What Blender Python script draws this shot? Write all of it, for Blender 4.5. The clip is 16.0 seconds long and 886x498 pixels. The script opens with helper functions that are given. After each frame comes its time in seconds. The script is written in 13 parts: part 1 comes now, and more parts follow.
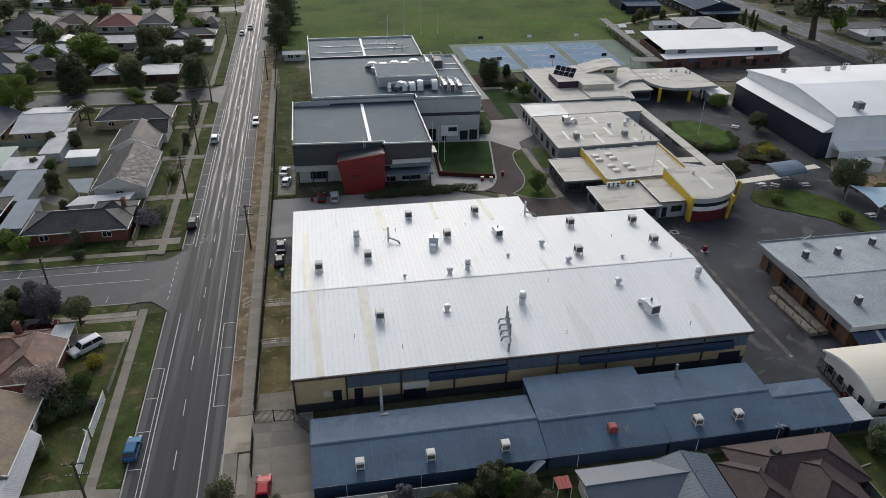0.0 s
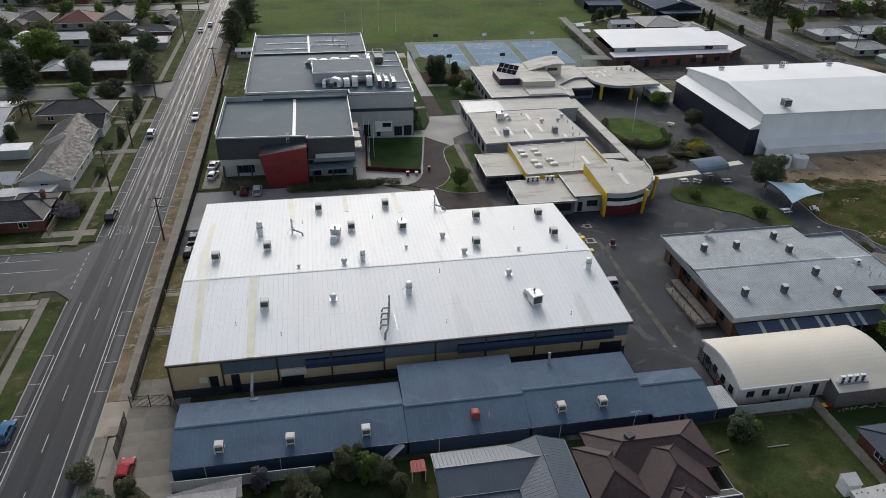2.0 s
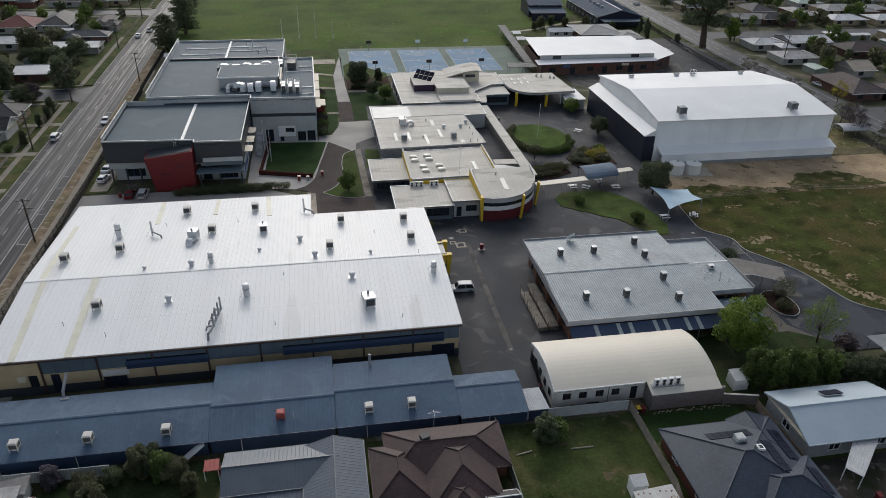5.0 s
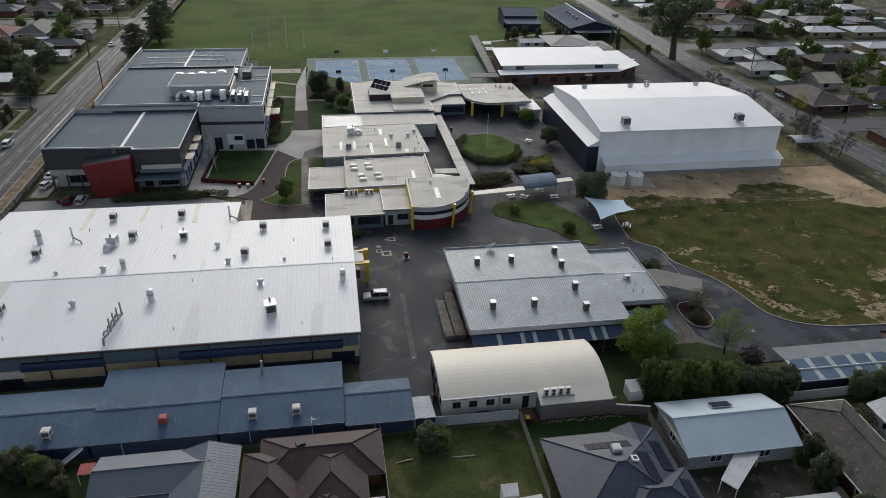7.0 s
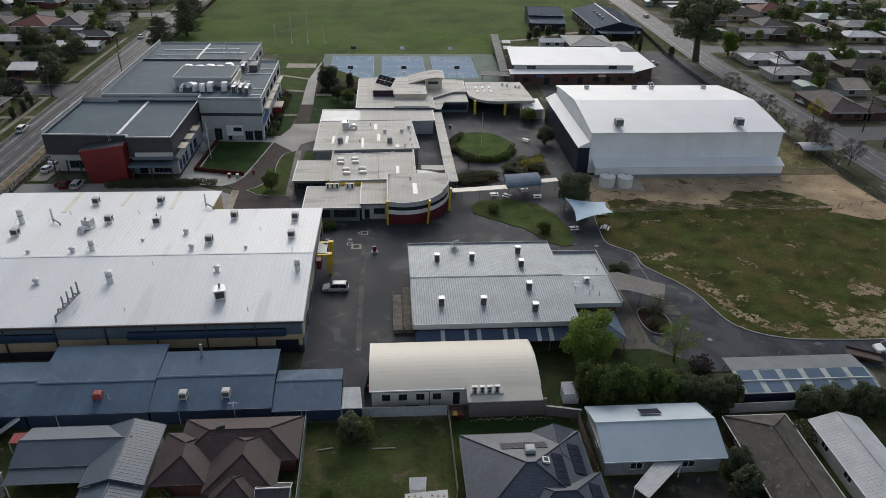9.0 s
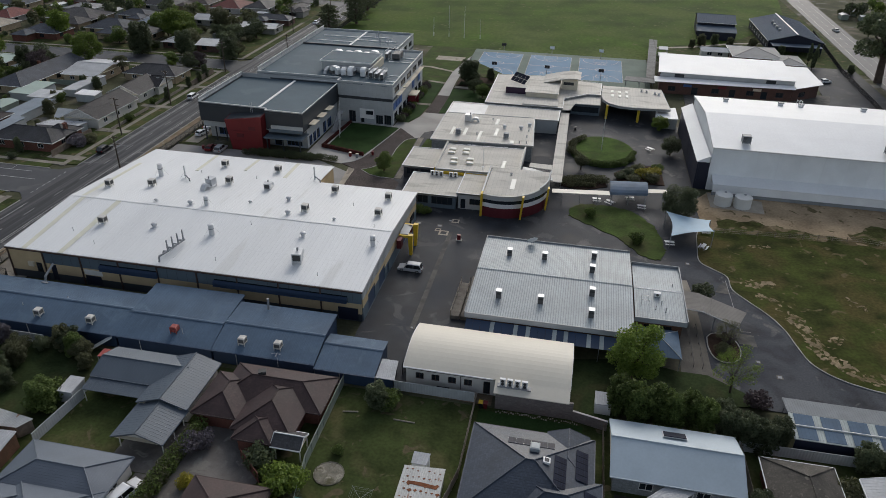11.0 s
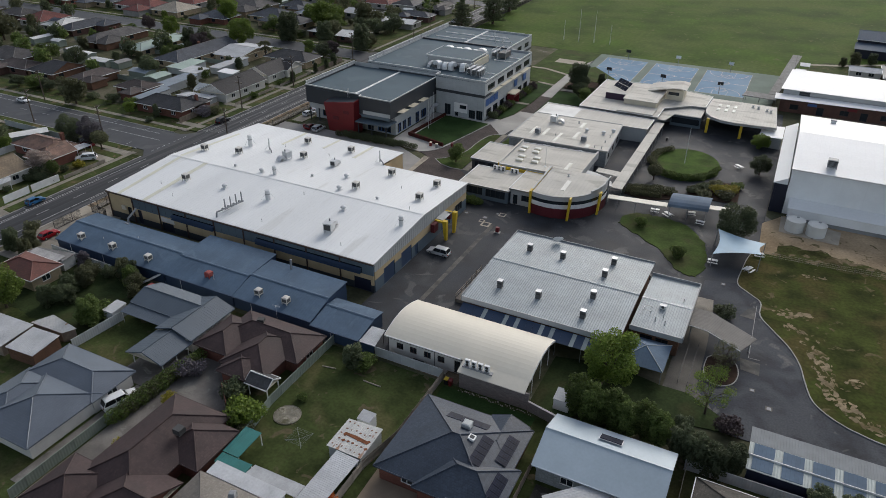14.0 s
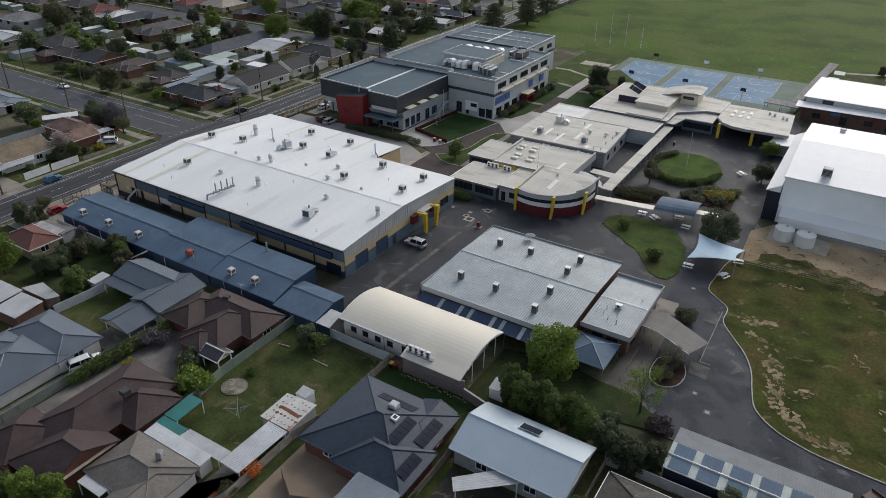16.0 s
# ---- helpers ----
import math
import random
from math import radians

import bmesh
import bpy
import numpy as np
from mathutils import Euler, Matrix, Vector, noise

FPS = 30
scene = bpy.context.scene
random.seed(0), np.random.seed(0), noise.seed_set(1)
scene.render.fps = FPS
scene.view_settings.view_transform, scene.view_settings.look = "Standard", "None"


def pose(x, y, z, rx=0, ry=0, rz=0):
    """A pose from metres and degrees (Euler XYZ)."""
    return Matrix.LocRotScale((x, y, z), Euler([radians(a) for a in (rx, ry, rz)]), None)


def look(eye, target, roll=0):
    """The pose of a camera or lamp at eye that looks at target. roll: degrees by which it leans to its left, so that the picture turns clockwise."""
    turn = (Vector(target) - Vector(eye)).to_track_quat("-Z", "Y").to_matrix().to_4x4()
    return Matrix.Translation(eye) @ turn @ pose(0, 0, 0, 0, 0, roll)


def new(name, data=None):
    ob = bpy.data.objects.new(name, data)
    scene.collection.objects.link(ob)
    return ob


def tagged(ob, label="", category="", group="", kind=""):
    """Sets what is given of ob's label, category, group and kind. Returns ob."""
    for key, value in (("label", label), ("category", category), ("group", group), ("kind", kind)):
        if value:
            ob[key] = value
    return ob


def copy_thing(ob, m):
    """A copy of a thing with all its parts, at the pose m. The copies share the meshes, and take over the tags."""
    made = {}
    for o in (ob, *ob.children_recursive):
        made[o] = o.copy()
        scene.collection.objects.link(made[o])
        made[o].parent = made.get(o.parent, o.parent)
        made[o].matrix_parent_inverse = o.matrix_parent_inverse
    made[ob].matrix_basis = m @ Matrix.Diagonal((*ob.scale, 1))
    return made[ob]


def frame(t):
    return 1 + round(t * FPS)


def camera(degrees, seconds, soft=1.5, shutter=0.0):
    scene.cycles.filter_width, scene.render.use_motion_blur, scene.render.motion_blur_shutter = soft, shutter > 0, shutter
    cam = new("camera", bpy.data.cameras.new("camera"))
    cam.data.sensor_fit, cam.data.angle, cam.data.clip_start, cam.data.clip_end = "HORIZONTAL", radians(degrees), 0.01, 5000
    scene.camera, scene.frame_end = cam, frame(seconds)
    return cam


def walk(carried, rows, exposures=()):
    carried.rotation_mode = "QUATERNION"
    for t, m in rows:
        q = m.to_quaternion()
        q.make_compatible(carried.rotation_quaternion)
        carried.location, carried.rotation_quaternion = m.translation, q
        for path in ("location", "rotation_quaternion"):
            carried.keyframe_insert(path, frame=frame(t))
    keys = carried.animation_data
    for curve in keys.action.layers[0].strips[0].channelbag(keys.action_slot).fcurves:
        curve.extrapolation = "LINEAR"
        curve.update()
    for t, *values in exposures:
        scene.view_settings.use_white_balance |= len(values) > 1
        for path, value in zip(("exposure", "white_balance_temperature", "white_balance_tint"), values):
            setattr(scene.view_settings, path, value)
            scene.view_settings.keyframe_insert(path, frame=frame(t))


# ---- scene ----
cam = camera(64.7, 16.0, 0.6)
PATH = [
    (0, (0.185, -1.187, 68.911), (0.5, 0.503, 67.89), 0.9),
    (0.5, (4.529, -2.763, 68.897), (4.836, -1.072, 67.875), 1.0),
    (1, (8.783, -4.101, 68.838), (9.092, -2.409, 67.817), 1.0),
    (1.5, (12.916, -5.34, 68.803), (13.228, -3.648, 67.782), 1.0),
    (2, (17.034, -6.502, 68.781), (17.347, -4.811, 67.761), 1.1),
    (2.5, (21.202, -7.585, 68.796), (21.519, -5.893, 67.777), 1.2),
    (3, (25.364, -8.566, 68.796), (25.681, -6.874, 67.778), 1.3),
    (3.5, (29.536, -9.505, 68.851), (29.854, -7.813, 67.832), 1.2),
    (4, (33.63, -10.341, 68.946), (33.949, -8.65, 67.928), 1.4),
    (6.3, (52.457, -14.336, 69.628), (52.774, -12.622, 68.649), 1.5),
    (6.5, (54.135, -14.639, 69.655), (54.447, -12.924, 68.675), 1.5),
    (7, (58.284, -15.339, 69.713), (58.577, -13.62, 68.733), 1.5),
    (7.5, (62.347, -16.041, 69.739), (62.619, -14.319, 68.759), 1.6),
    (8, (66.35, -16.741, 69.731), (66.599, -15.015, 68.751), 1.6),
    (8.2, (67.977, -16.987, 69.724), (68.214, -15.261, 68.743), 1.5),
    (10.3, (85.448, -19.471, 69.887), (85.323, -17.738, 68.897), 1.5),
    (10.5, (87.188, -19.675, 69.902), (87.008, -17.947, 68.911), 1.4),
    (11, (91.705, -20.078, 69.992), (91.38, -18.374, 68.997), 1.2),
    (11.5, (96.266, -20.184, 70.086), (95.831, -18.504, 69.091), 1.2),
    (12, (100.864, -20.064, 70.181), (100.381, -18.397, 69.188), 1.2),
    (12.5, (105.455, -19.696, 70.266), (104.926, -18.042, 69.274), 1.0),
    (13, (110.055, -19.208, 70.322), (109.441, -17.584, 69.329), 0.8),
    (13.5, (114.547, -18.582, 70.335), (113.851, -16.991, 69.343), 0.7),
    (14, (118.93, -17.69, 70.339), (118.159, -16.135, 69.347), 0.6),
    (14.5, (123.219, -16.528, 70.324), (122.38, -15.008, 69.33), 0.5),
    (15, (127.367, -15.242, 70.301), (126.472, -13.754, 69.309), 0.4),
    (15.5, (131.339, -13.902, 70.287), (130.426, -12.425, 69.295), 0.4),
    (16, (135.242, -12.579, 70.282), (134.322, -11.105, 69.292), 0.6),
]
walk(cam, [(t, look(eye, target, roll)) for t, eye, target, roll in PATH], [(0.0, -0.07), (3.5, -0.14), (7.0, -0.22), (11.0, -0.26), (13.5, -0.1), (16.0, 0.0)])

# ---- light ----
SUN_UP, SUN_ROUND = 31.0, 3.0          # degrees above the horizon; east of north (+y)
world = bpy.data.worlds.new("sky")
scene.world = world
world.use_nodes = True
wn, wl = world.node_tree.nodes, world.node_tree.links
wn.clear()
sky = wn.new("ShaderNodeTexSky")
sky.sky_type, sky.sun_disc = "NISHITA", False
sky.sun_elevation, sky.sun_rotation = radians(SUN_UP), radians(SUN_ROUND)
sky.air_density, sky.dust_density, sky.ozone_density = 1.0, 2.5, 1.6
back = wn.new("ShaderNodeBackground")
back.inputs["Strength"].default_value = 0.156
wout = wn.new("ShaderNodeOutputWorld")
pale = wn.new("ShaderNodeHueSaturation")
pale.inputs["Saturation"].default_value = 0.58
wl.new(sky.outputs[0], pale.inputs["Color"])
wl.new(pale.outputs[0], back.inputs[0])
wl.new(back.outputs[0], wout.inputs[0])
sun = new("sun", bpy.data.lights.new("sun", "SUN"))
sun.data.energy, sun.data.angle, sun.data.color = 1.58, radians(32.0), (1.0, 0.97, 0.93)
a, e = radians(SUN_ROUND), radians(SUN_UP)
toward = Vector((math.sin(a) * math.cos(e), math.cos(a) * math.cos(e), math.sin(e)))
sun.matrix_world = look(toward * 300, (0, 0, 0))

# ---- geometry tools ----
class Geo:
    """A growing list of vertices and faces, in metres."""

    def __init__(self):
        self.v, self.f = [], []

    def add(self, verts, faces):
        n = len(self.v)
        self.v += [tuple(p) for p in verts]
        self.f += [tuple(i + n for i in face) for face in faces]
        return self

    def box(self, x0, y0, z0, x1, y1, z1):
        x0, x1, y0, y1, z0, z1 = min(x0, x1), max(x0, x1), min(y0, y1), max(y0, y1), min(z0, z1), max(z0, z1)
        return self.add([(x0, y0, z0), (x1, y0, z0), (x1, y1, z0), (x0, y1, z0), (x0, y0, z1), (x1, y0, z1), (x1, y1, z1), (x0, y1, z1)],
                        [(3, 2, 1, 0), (4, 5, 6, 7), (0, 1, 5, 4), (1, 2, 6, 5), (2, 3, 7, 6), (3, 0, 4, 7)])

    def slope_box(self, x0, y0, x1, y1, z0, tops):
        """A block on z0 whose four top corners (sw, se, ne, nw) have their own heights."""
        return self.add([(x0, y0, z0), (x1, y0, z0), (x1, y1, z0), (x0, y1, z0), (x0, y0, tops[0]), (x1, y0, tops[1]), (x1, y1, tops[2]), (x0, y1, tops[3])],
                        [(3, 2, 1, 0), (4, 5, 6, 7), (0, 1, 5, 4), (1, 2, 6, 5), (2, 3, 7, 6), (3, 0, 4, 7)])

    def prism(self, pts, z0, z1):
        area = sum(p[0] * q[1] - q[0] * p[1] for p, q in zip(pts, [*pts[1:], pts[0]]))
        pts = list(pts) if area > 0 else list(reversed(pts))
        n = len(pts)
        return self.add([(x, y, z0) for x, y in pts] + [(x, y, z1) for x, y in pts],
                        [tuple(range(n - 1, -1, -1)), tuple(range(n, 2 * n))] + [(i, (i + 1) % n, n + (i + 1) % n, n + i) for i in range(n)])

    def extrude(self, profile, x0, x1, axis="x"):
        """A closed profile in (across, z) drawn along x or y."""
        n = len(profile)
        if axis == "x":
            vs = [(x0, p, z) for p, z in profile] + [(x1, p, z) for p, z in profile]
        else:
            vs = [(p, x0, z) for p, z in profile] + [(p, x1, z) for p, z in profile]
        fs = [tuple(range(n)), tuple(range(2 * n - 1, n - 1, -1))] + [(i, n + i, n + (i + 1) % n, (i + 1) % n) for i in range(n)]
        return self.add(vs, fs)

    def cyl(self, p0, p1, r0, r1=None, n=10):
        r1 = r0 if r1 is None else r1
        p0, p1 = Vector(p0), Vector(p1)
        d = (p1 - p0).normalized()
        s = d.orthogonal().normalized()
        t = d.cross(s)
        ring = [(math.cos(6.28319 * i / n), math.sin(6.28319 * i / n)) for i in range(n)]
        vs = [p0 + r0 * (c * s + q * t) for c, q in ring] + [p1 + r1 * (c * s + q * t) for c, q in ring]
        return self.add(vs, [tuple(range(n - 1, -1, -1)), tuple(range(n, 2 * n))] + [(i, (i + 1) % n, n + (i + 1) % n, n + i) for i in range(n)])

    def tube(self, pts, r, n=6):
        for p, q in zip(pts, pts[1:]):
            self.cyl(p, q, r, r, n)
        return self

    def dome(self, x, y, z, rx, ry, rz, n=12, m=4):
        vs, fs = [], []
        for j in range(m):
            a = math.pi / 2 * j / m
            vs += [(x + rx * math.cos(a) * math.cos(6.28319 * i / n), y + ry * math.cos(a) * math.sin(6.28319 * i / n), z + rz * math.sin(a)) for i in range(n)]
        vs.append((x, y, z + rz))
        for j in range(m - 1):
            fs += [(j * n + i, j * n + (i + 1) % n, (j + 1) * n + (i + 1) % n, (j + 1) * n + i) for i in range(n)]
        fs += [((m - 1) * n + i, (m - 1) * n + (i + 1) % n, m * n) for i in range(n)]
        fs.append(tuple(range(n - 1, -1, -1)))
        return self.add(vs, fs)

    def moved(self, m):
        self.v = [tuple(m @ Vector(p)) for p in self.v]
        return self

    def weld(self):
        """Joins vertices that lie in one place."""
        seen, index, out = {}, [], []
        for p in self.v:
            key = (round(p[0], 3), round(p[1], 3), round(p[2], 3))
            if key not in seen:
                seen[key] = len(out)
                out.append(p)
            index.append(seen[key])
        faces = []
        for f in self.f:
            g = []
            for i in f:
                if index[i] not in g:
                    g.append(index[i])
            if len(g) > 2:
                faces.append(tuple(g))
        self.v, self.f = out, faces
        return self

    def data(self, name, uv=True, smooth=False):
        me = bpy.data.meshes.new(name)
        me.from_pydata(self.v, [], self.f)
        if uv and len(self.f) < 60000:
            layer = me.uv_layers.new(name="metres")
            vs = self.v
            for poly in me.polygons:
                nx, ny, nz = poly.normal
                h = math.hypot(nx, ny)
                if h < 0.02:
                    u, w = (1, 0, 0), (0, 1, 0)
                else:
                    u = (-ny / h, nx / h, 0)
                    w = (ny * u[2] - nz * u[1], nz * u[0] - nx * u[2], nx * u[1] - ny * u[0])
                for li, vi in zip(poly.loop_indices, poly.vertices):
                    p = vs[vi]
                    layer.data[li].uv = (p[0] * u[0] + p[1] * u[1], p[0] * w[0] + p[1] * w[1] + p[2] * w[2])
        if smooth:
            me.polygons.foreach_set("use_smooth", [True] * len(me.polygons))
        me.update()
        return me


def part(name, geo, material, parent, label="", smooth=False, kind="", uv=True):
    """One mesh object under a thing or a part; geo is a Geo or a mesh that is shared."""
    me = geo.data(name, uv, smooth) if isinstance(geo, Geo) else geo
    if not me.materials:
        me.materials.append(material)
    ob = new(name, me)
    ob.parent = parent
    return tagged(ob, label, kind=kind)


def thing(name, m, label, category, group="", kind=""):
    """An Empty at the base of a thing, which parents its parts."""
    ob = new(name)
    ob.empty_display_size = 0.3
    ob.matrix_basis = m if isinstance(m, Matrix) else pose(*m)
    return tagged(ob, label, category, group, kind)


def solid(name, geo, material, label, category, group="", kind="", m=None, smooth=False, uv=True):
    """A thing of one mesh."""
    me = geo.data(name, uv, smooth) if isinstance(geo, Geo) else geo
    if not me.materials:
        me.materials.append(material)
    ob = new(name, me)
    if m is not None:
        ob.matrix_basis = m
    return tagged(ob, label, category, group, kind)


def clip(poly, axis, value, keep_more):
    """The part of a convex polygon in the plane at which a coordinate is more, or less, than a value."""
    out = []
    for p, q in zip(poly, [*poly[1:], poly[0]]):
        a, b = p[axis] - value, q[axis] - value
        if not keep_more:
            a, b = -a, -b
        if a >= 0:
            out.append(p)
        if (a >= 0) != (b >= 0):
            s = a / (a - b)
            out.append((p[0] + s * (q[0] - p[0]), p[1] + s * (q[1] - p[1])))
    return out


def roof_face(geo, pts, style="plain", step=0.0):
    """One plane of a roof; pts go round it, the eave first. tile: overlapping courses. rib: standing ribs up the slope."""
    pts = [Vector(p) for p in pts]
    u = (pts[1] - pts[0]).normalized()
    n = (pts[1] - pts[0]).cross(pts[2] - pts[0]).normalized()
    if n.z < 0:
        pts = [pts[1], pts[0], *reversed(pts[2:])]
        u, n = -u, -n
    w = n.cross(u)
    o = pts[0]
    flat = [((p - o).dot(u), (p - o).dot(w)) for p in pts]

    def at(a, b, c=0.0):
        return o + a * u + b * w + c * n

    if style == "tile":
        step = step or 0.34
        low, high = min(p[1] for p in flat), max(p[1] for p in flat)
        rows = max(1, int((high - low) / step))
        step = (high - low) / rows
        for i in range(rows):
            b0, b1 = low + i * step, low + (i + 1) * step
            strip = clip(clip(flat, 1, b0, True), 1, b1, False)
            if len(strip) < 3:
                continue
            geo.add([at(a, b, 0.016 * (1 - (b - b0) / step)) for a, b in strip], [tuple(range(len(strip)))])
            foot = sorted(p[0] for p in strip if abs(p[1] - b0) < 1e-4)
            if len(foot) > 1 and foot[-1] - foot[0] > 0.01:
                geo.add([at(foot[0], b0), at(foot[-1], b0), at(foot[-1], b0, 0.016), at(foot[0], b0, 0.016)], [(0, 1, 2, 3)])
        return geo
    geo.add(pts, [tuple(range(len(pts)))])
    if style == "rib":
        step = step or 0.76
        low, high = min(p[0] for p in flat), max(p[0] for p in flat)
        a = low + step / 2
        while a < high:
            band = []
            for p, q in zip(flat, [*flat[1:], flat[0]]):
                if (p[0] - a) * (q[0] - a) < 0:
                    band.append(p[1] + (a - p[0]) / (q[0] - p[0]) * (q[1] - p[1]))
            if len(band) == 2 and abs(band[1] - band[0]) > 0.1:
                b0, b1 = min(band), max(band)
                geo.add([at(a - 0.05, b0), at(a, b0, 0.045), at(a + 0.05, b0), at(a - 0.05, b1), at(a, b1, 0.045), at(a + 0.05, b1)], [(0, 1, 4, 3), (1, 2, 5, 4), (0, 2, 1)])
            a += step
    return geo

# ---- materials ----
MATS = {}


def mat(name, color, rough=0.7, metal=0.0, var=0.16, scale=0.35, fine=9.0, bump=0.15, color2=None, rnd=0.0, pattern=None, spec=0.4, streak=None, rough_var=0.05, color3=None, blotch3=0.6, scale3=0.5, blotch=0.5, rough_band=(0.3, 0.7)):
    """A procedural surface: broad stains, fine grain, relief, and where asked a pattern of joints in metres."""
    if name in MATS:
        return MATS[name]
    m = bpy.data.materials.new(name)
    m.use_nodes = True
    nd, ln = m.node_tree.nodes, m.node_tree.links
    b = nd["Principled BSDF"]
    b.inputs["Roughness"].default_value, b.inputs["Metallic"].default_value, b.inputs["Specular IOR Level"].default_value = rough, metal, spec
    tc = nd.new("ShaderNodeTexCoord")

    def noise_node(size, detail=4.0, stretch=None, distort=0.0):
        t = nd.new("ShaderNodeTexNoise")
        t.inputs["Scale"].default_value, t.inputs["Detail"].default_value, t.inputs["Distortion"].default_value = size, detail, distort
        if stretch:
            mp = nd.new("ShaderNodeMapping")
            mp.inputs["Scale"].default_value = stretch
            ln.new(tc.outputs["Object"], mp.inputs[0])
            ln.new(mp.outputs[0], t.inputs["Vector"])
        else:
            ln.new(tc.outputs["Object"], t.inputs["Vector"])
        return t.outputs["Fac"]

    def ramp(fac, lo, hi):
        r = nd.new("ShaderNodeMapRange")
        r.inputs["From Min"].default_value, r.inputs["From Max"].default_value = lo, hi
        ln.new(fac, r.inputs["Value"])
        return r.outputs[0]

    def mix(fac, one, two):
        x = nd.new("ShaderNodeMix")
        x.data_type = "RGBA"
        for socket, value in ((x.inputs["Factor"], fac), (x.inputs["A"], one), (x.inputs["B"], two)):
            if isinstance(value, (int, float)):
                socket.default_value = value
            elif isinstance(value, tuple):
                socket.default_value = (*value, 1)
            else:
                ln.new(value, socket)
        return x.outputs["Result"]

    def shade(k):
        return tuple(min(1.0, c * k) for c in color)

    broad = noise_node(scale, 5.0, streak)
    grain = noise_node(fine, 3.0)
    col = mix(ramp(broad, 0.3, 0.7), shade(1 - var), shade(1 + var))
    if color2:
        col = mix(ramp(noise_node(scale * 0.6, 6.0, streak, 0.4), blotch, blotch + 0.14), col, color2)
    if color3:
        col = mix(ramp(noise_node(scale3, 9.0, streak, 0.8 if not streak else 0.1), blotch3, blotch3 + 0.05), col, color3)
    dark = nd.new("ShaderNodeMix")
    dark.data_type, dark.blend_type = "RGBA", "MULTIPLY"
    dark.inputs["Factor"].default_value = 1.0
    g = ramp(grain, 0.2, 0.8)
    r2 = nd.new("ShaderNodeMapRange")
    r2.inputs["To Min"].default_value, r2.inputs["To Max"].default_value = 1 - 0.7 * var, 1 + 0.7 * var
    ln.new(g, r2.inputs["Value"])
    ln.new(col, dark.inputs["A"])
    ln.new(r2.outputs[0], dark.inputs["B"])
    col = dark.outputs["Result"]
    height = grain
    if pattern:
        kind, pw, ph, joint, depth, *rest = pattern
        tone = rest[0] if rest else 0.16
        bt = nd.new("ShaderNodeTexBrick")
        bt.offset = 0.5 if kind in ("brick", "tile") else 0.0
        bt.inputs["Scale"].default_value, bt.inputs["Brick Width"].default_value, bt.inputs["Row Height"].default_value = 1.0, pw, ph
        bt.inputs["Mortar Size"].default_value, bt.inputs["Mortar Smooth"].default_value = joint, 0.2
        bt.inputs["Color1"].default_value, bt.inputs["Color2"].default_value, bt.inputs["Mortar"].default_value = (*[1 - tone] * 3, 1), (*[1 + tone] * 3, 1), (depth, depth, depth, 1)
        ln.new(tc.outputs["UV"], bt.inputs["Vector"])
        x = nd.new("ShaderNodeMix")
        x.data_type, x.blend_type = "RGBA", "MULTIPLY"
        x.inputs["Factor"].default_value = 1.0
        ln.new(col, x.inputs["A"])
        ln.new(bt.outputs["Color"], x.inputs["B"])
        col = x.outputs["Result"]
        inv = nd.new("ShaderNodeMath")
        inv.operation = "SUBTRACT"
        inv.inputs[0].default_value = 1.0
        ln.new(bt.outputs["Fac"], inv.inputs[1])
        add = nd.new("ShaderNodeMath")
        ln.new(inv.outputs[0], add.inputs[0])
        ln.new(grain, add.inputs[1])
        height = add.outputs[0]
    if rnd:
        oi = nd.new("ShaderNodeObjectInfo")
        hs = nd.new("ShaderNodeHueSaturation")
        r = nd.new("ShaderNodeMapRange")
        r.inputs["To Min"].default_value, r.inputs["To Max"].default_value = 1 - rnd, 1 + rnd
        ln.new(oi.outputs["Random"], r.inputs["Value"])
        ln.new(r.outputs[0], hs.inputs["Value"])
        ln.new(col, hs.inputs["Color"])
        col = hs.outputs["Color"]
    ln.new(col, b.inputs["Base Color"])
    rr = nd.new("ShaderNodeMapRange")
    rr.inputs["From Min"].default_value, rr.inputs["From Max"].default_value = rough_band
    rr.inputs["To Min"].default_value, rr.inputs["To Max"].default_value = max(0.03, rough - rough_var), min(1, rough + rough_var)
    ln.new(broad, rr.inputs["Value"])
    ln.new(rr.outputs[0], b.inputs["Roughness"])
    if bump:
        bp = nd.new("ShaderNodeBump")
        bp.inputs["Strength"].default_value, bp.inputs["Distance"].default_value = bump, 0.03
        ln.new(height, bp.inputs["Height"])
        ln.new(bp.outputs[0], b.inputs["Normal"])
    MATS[name] = m
    return m


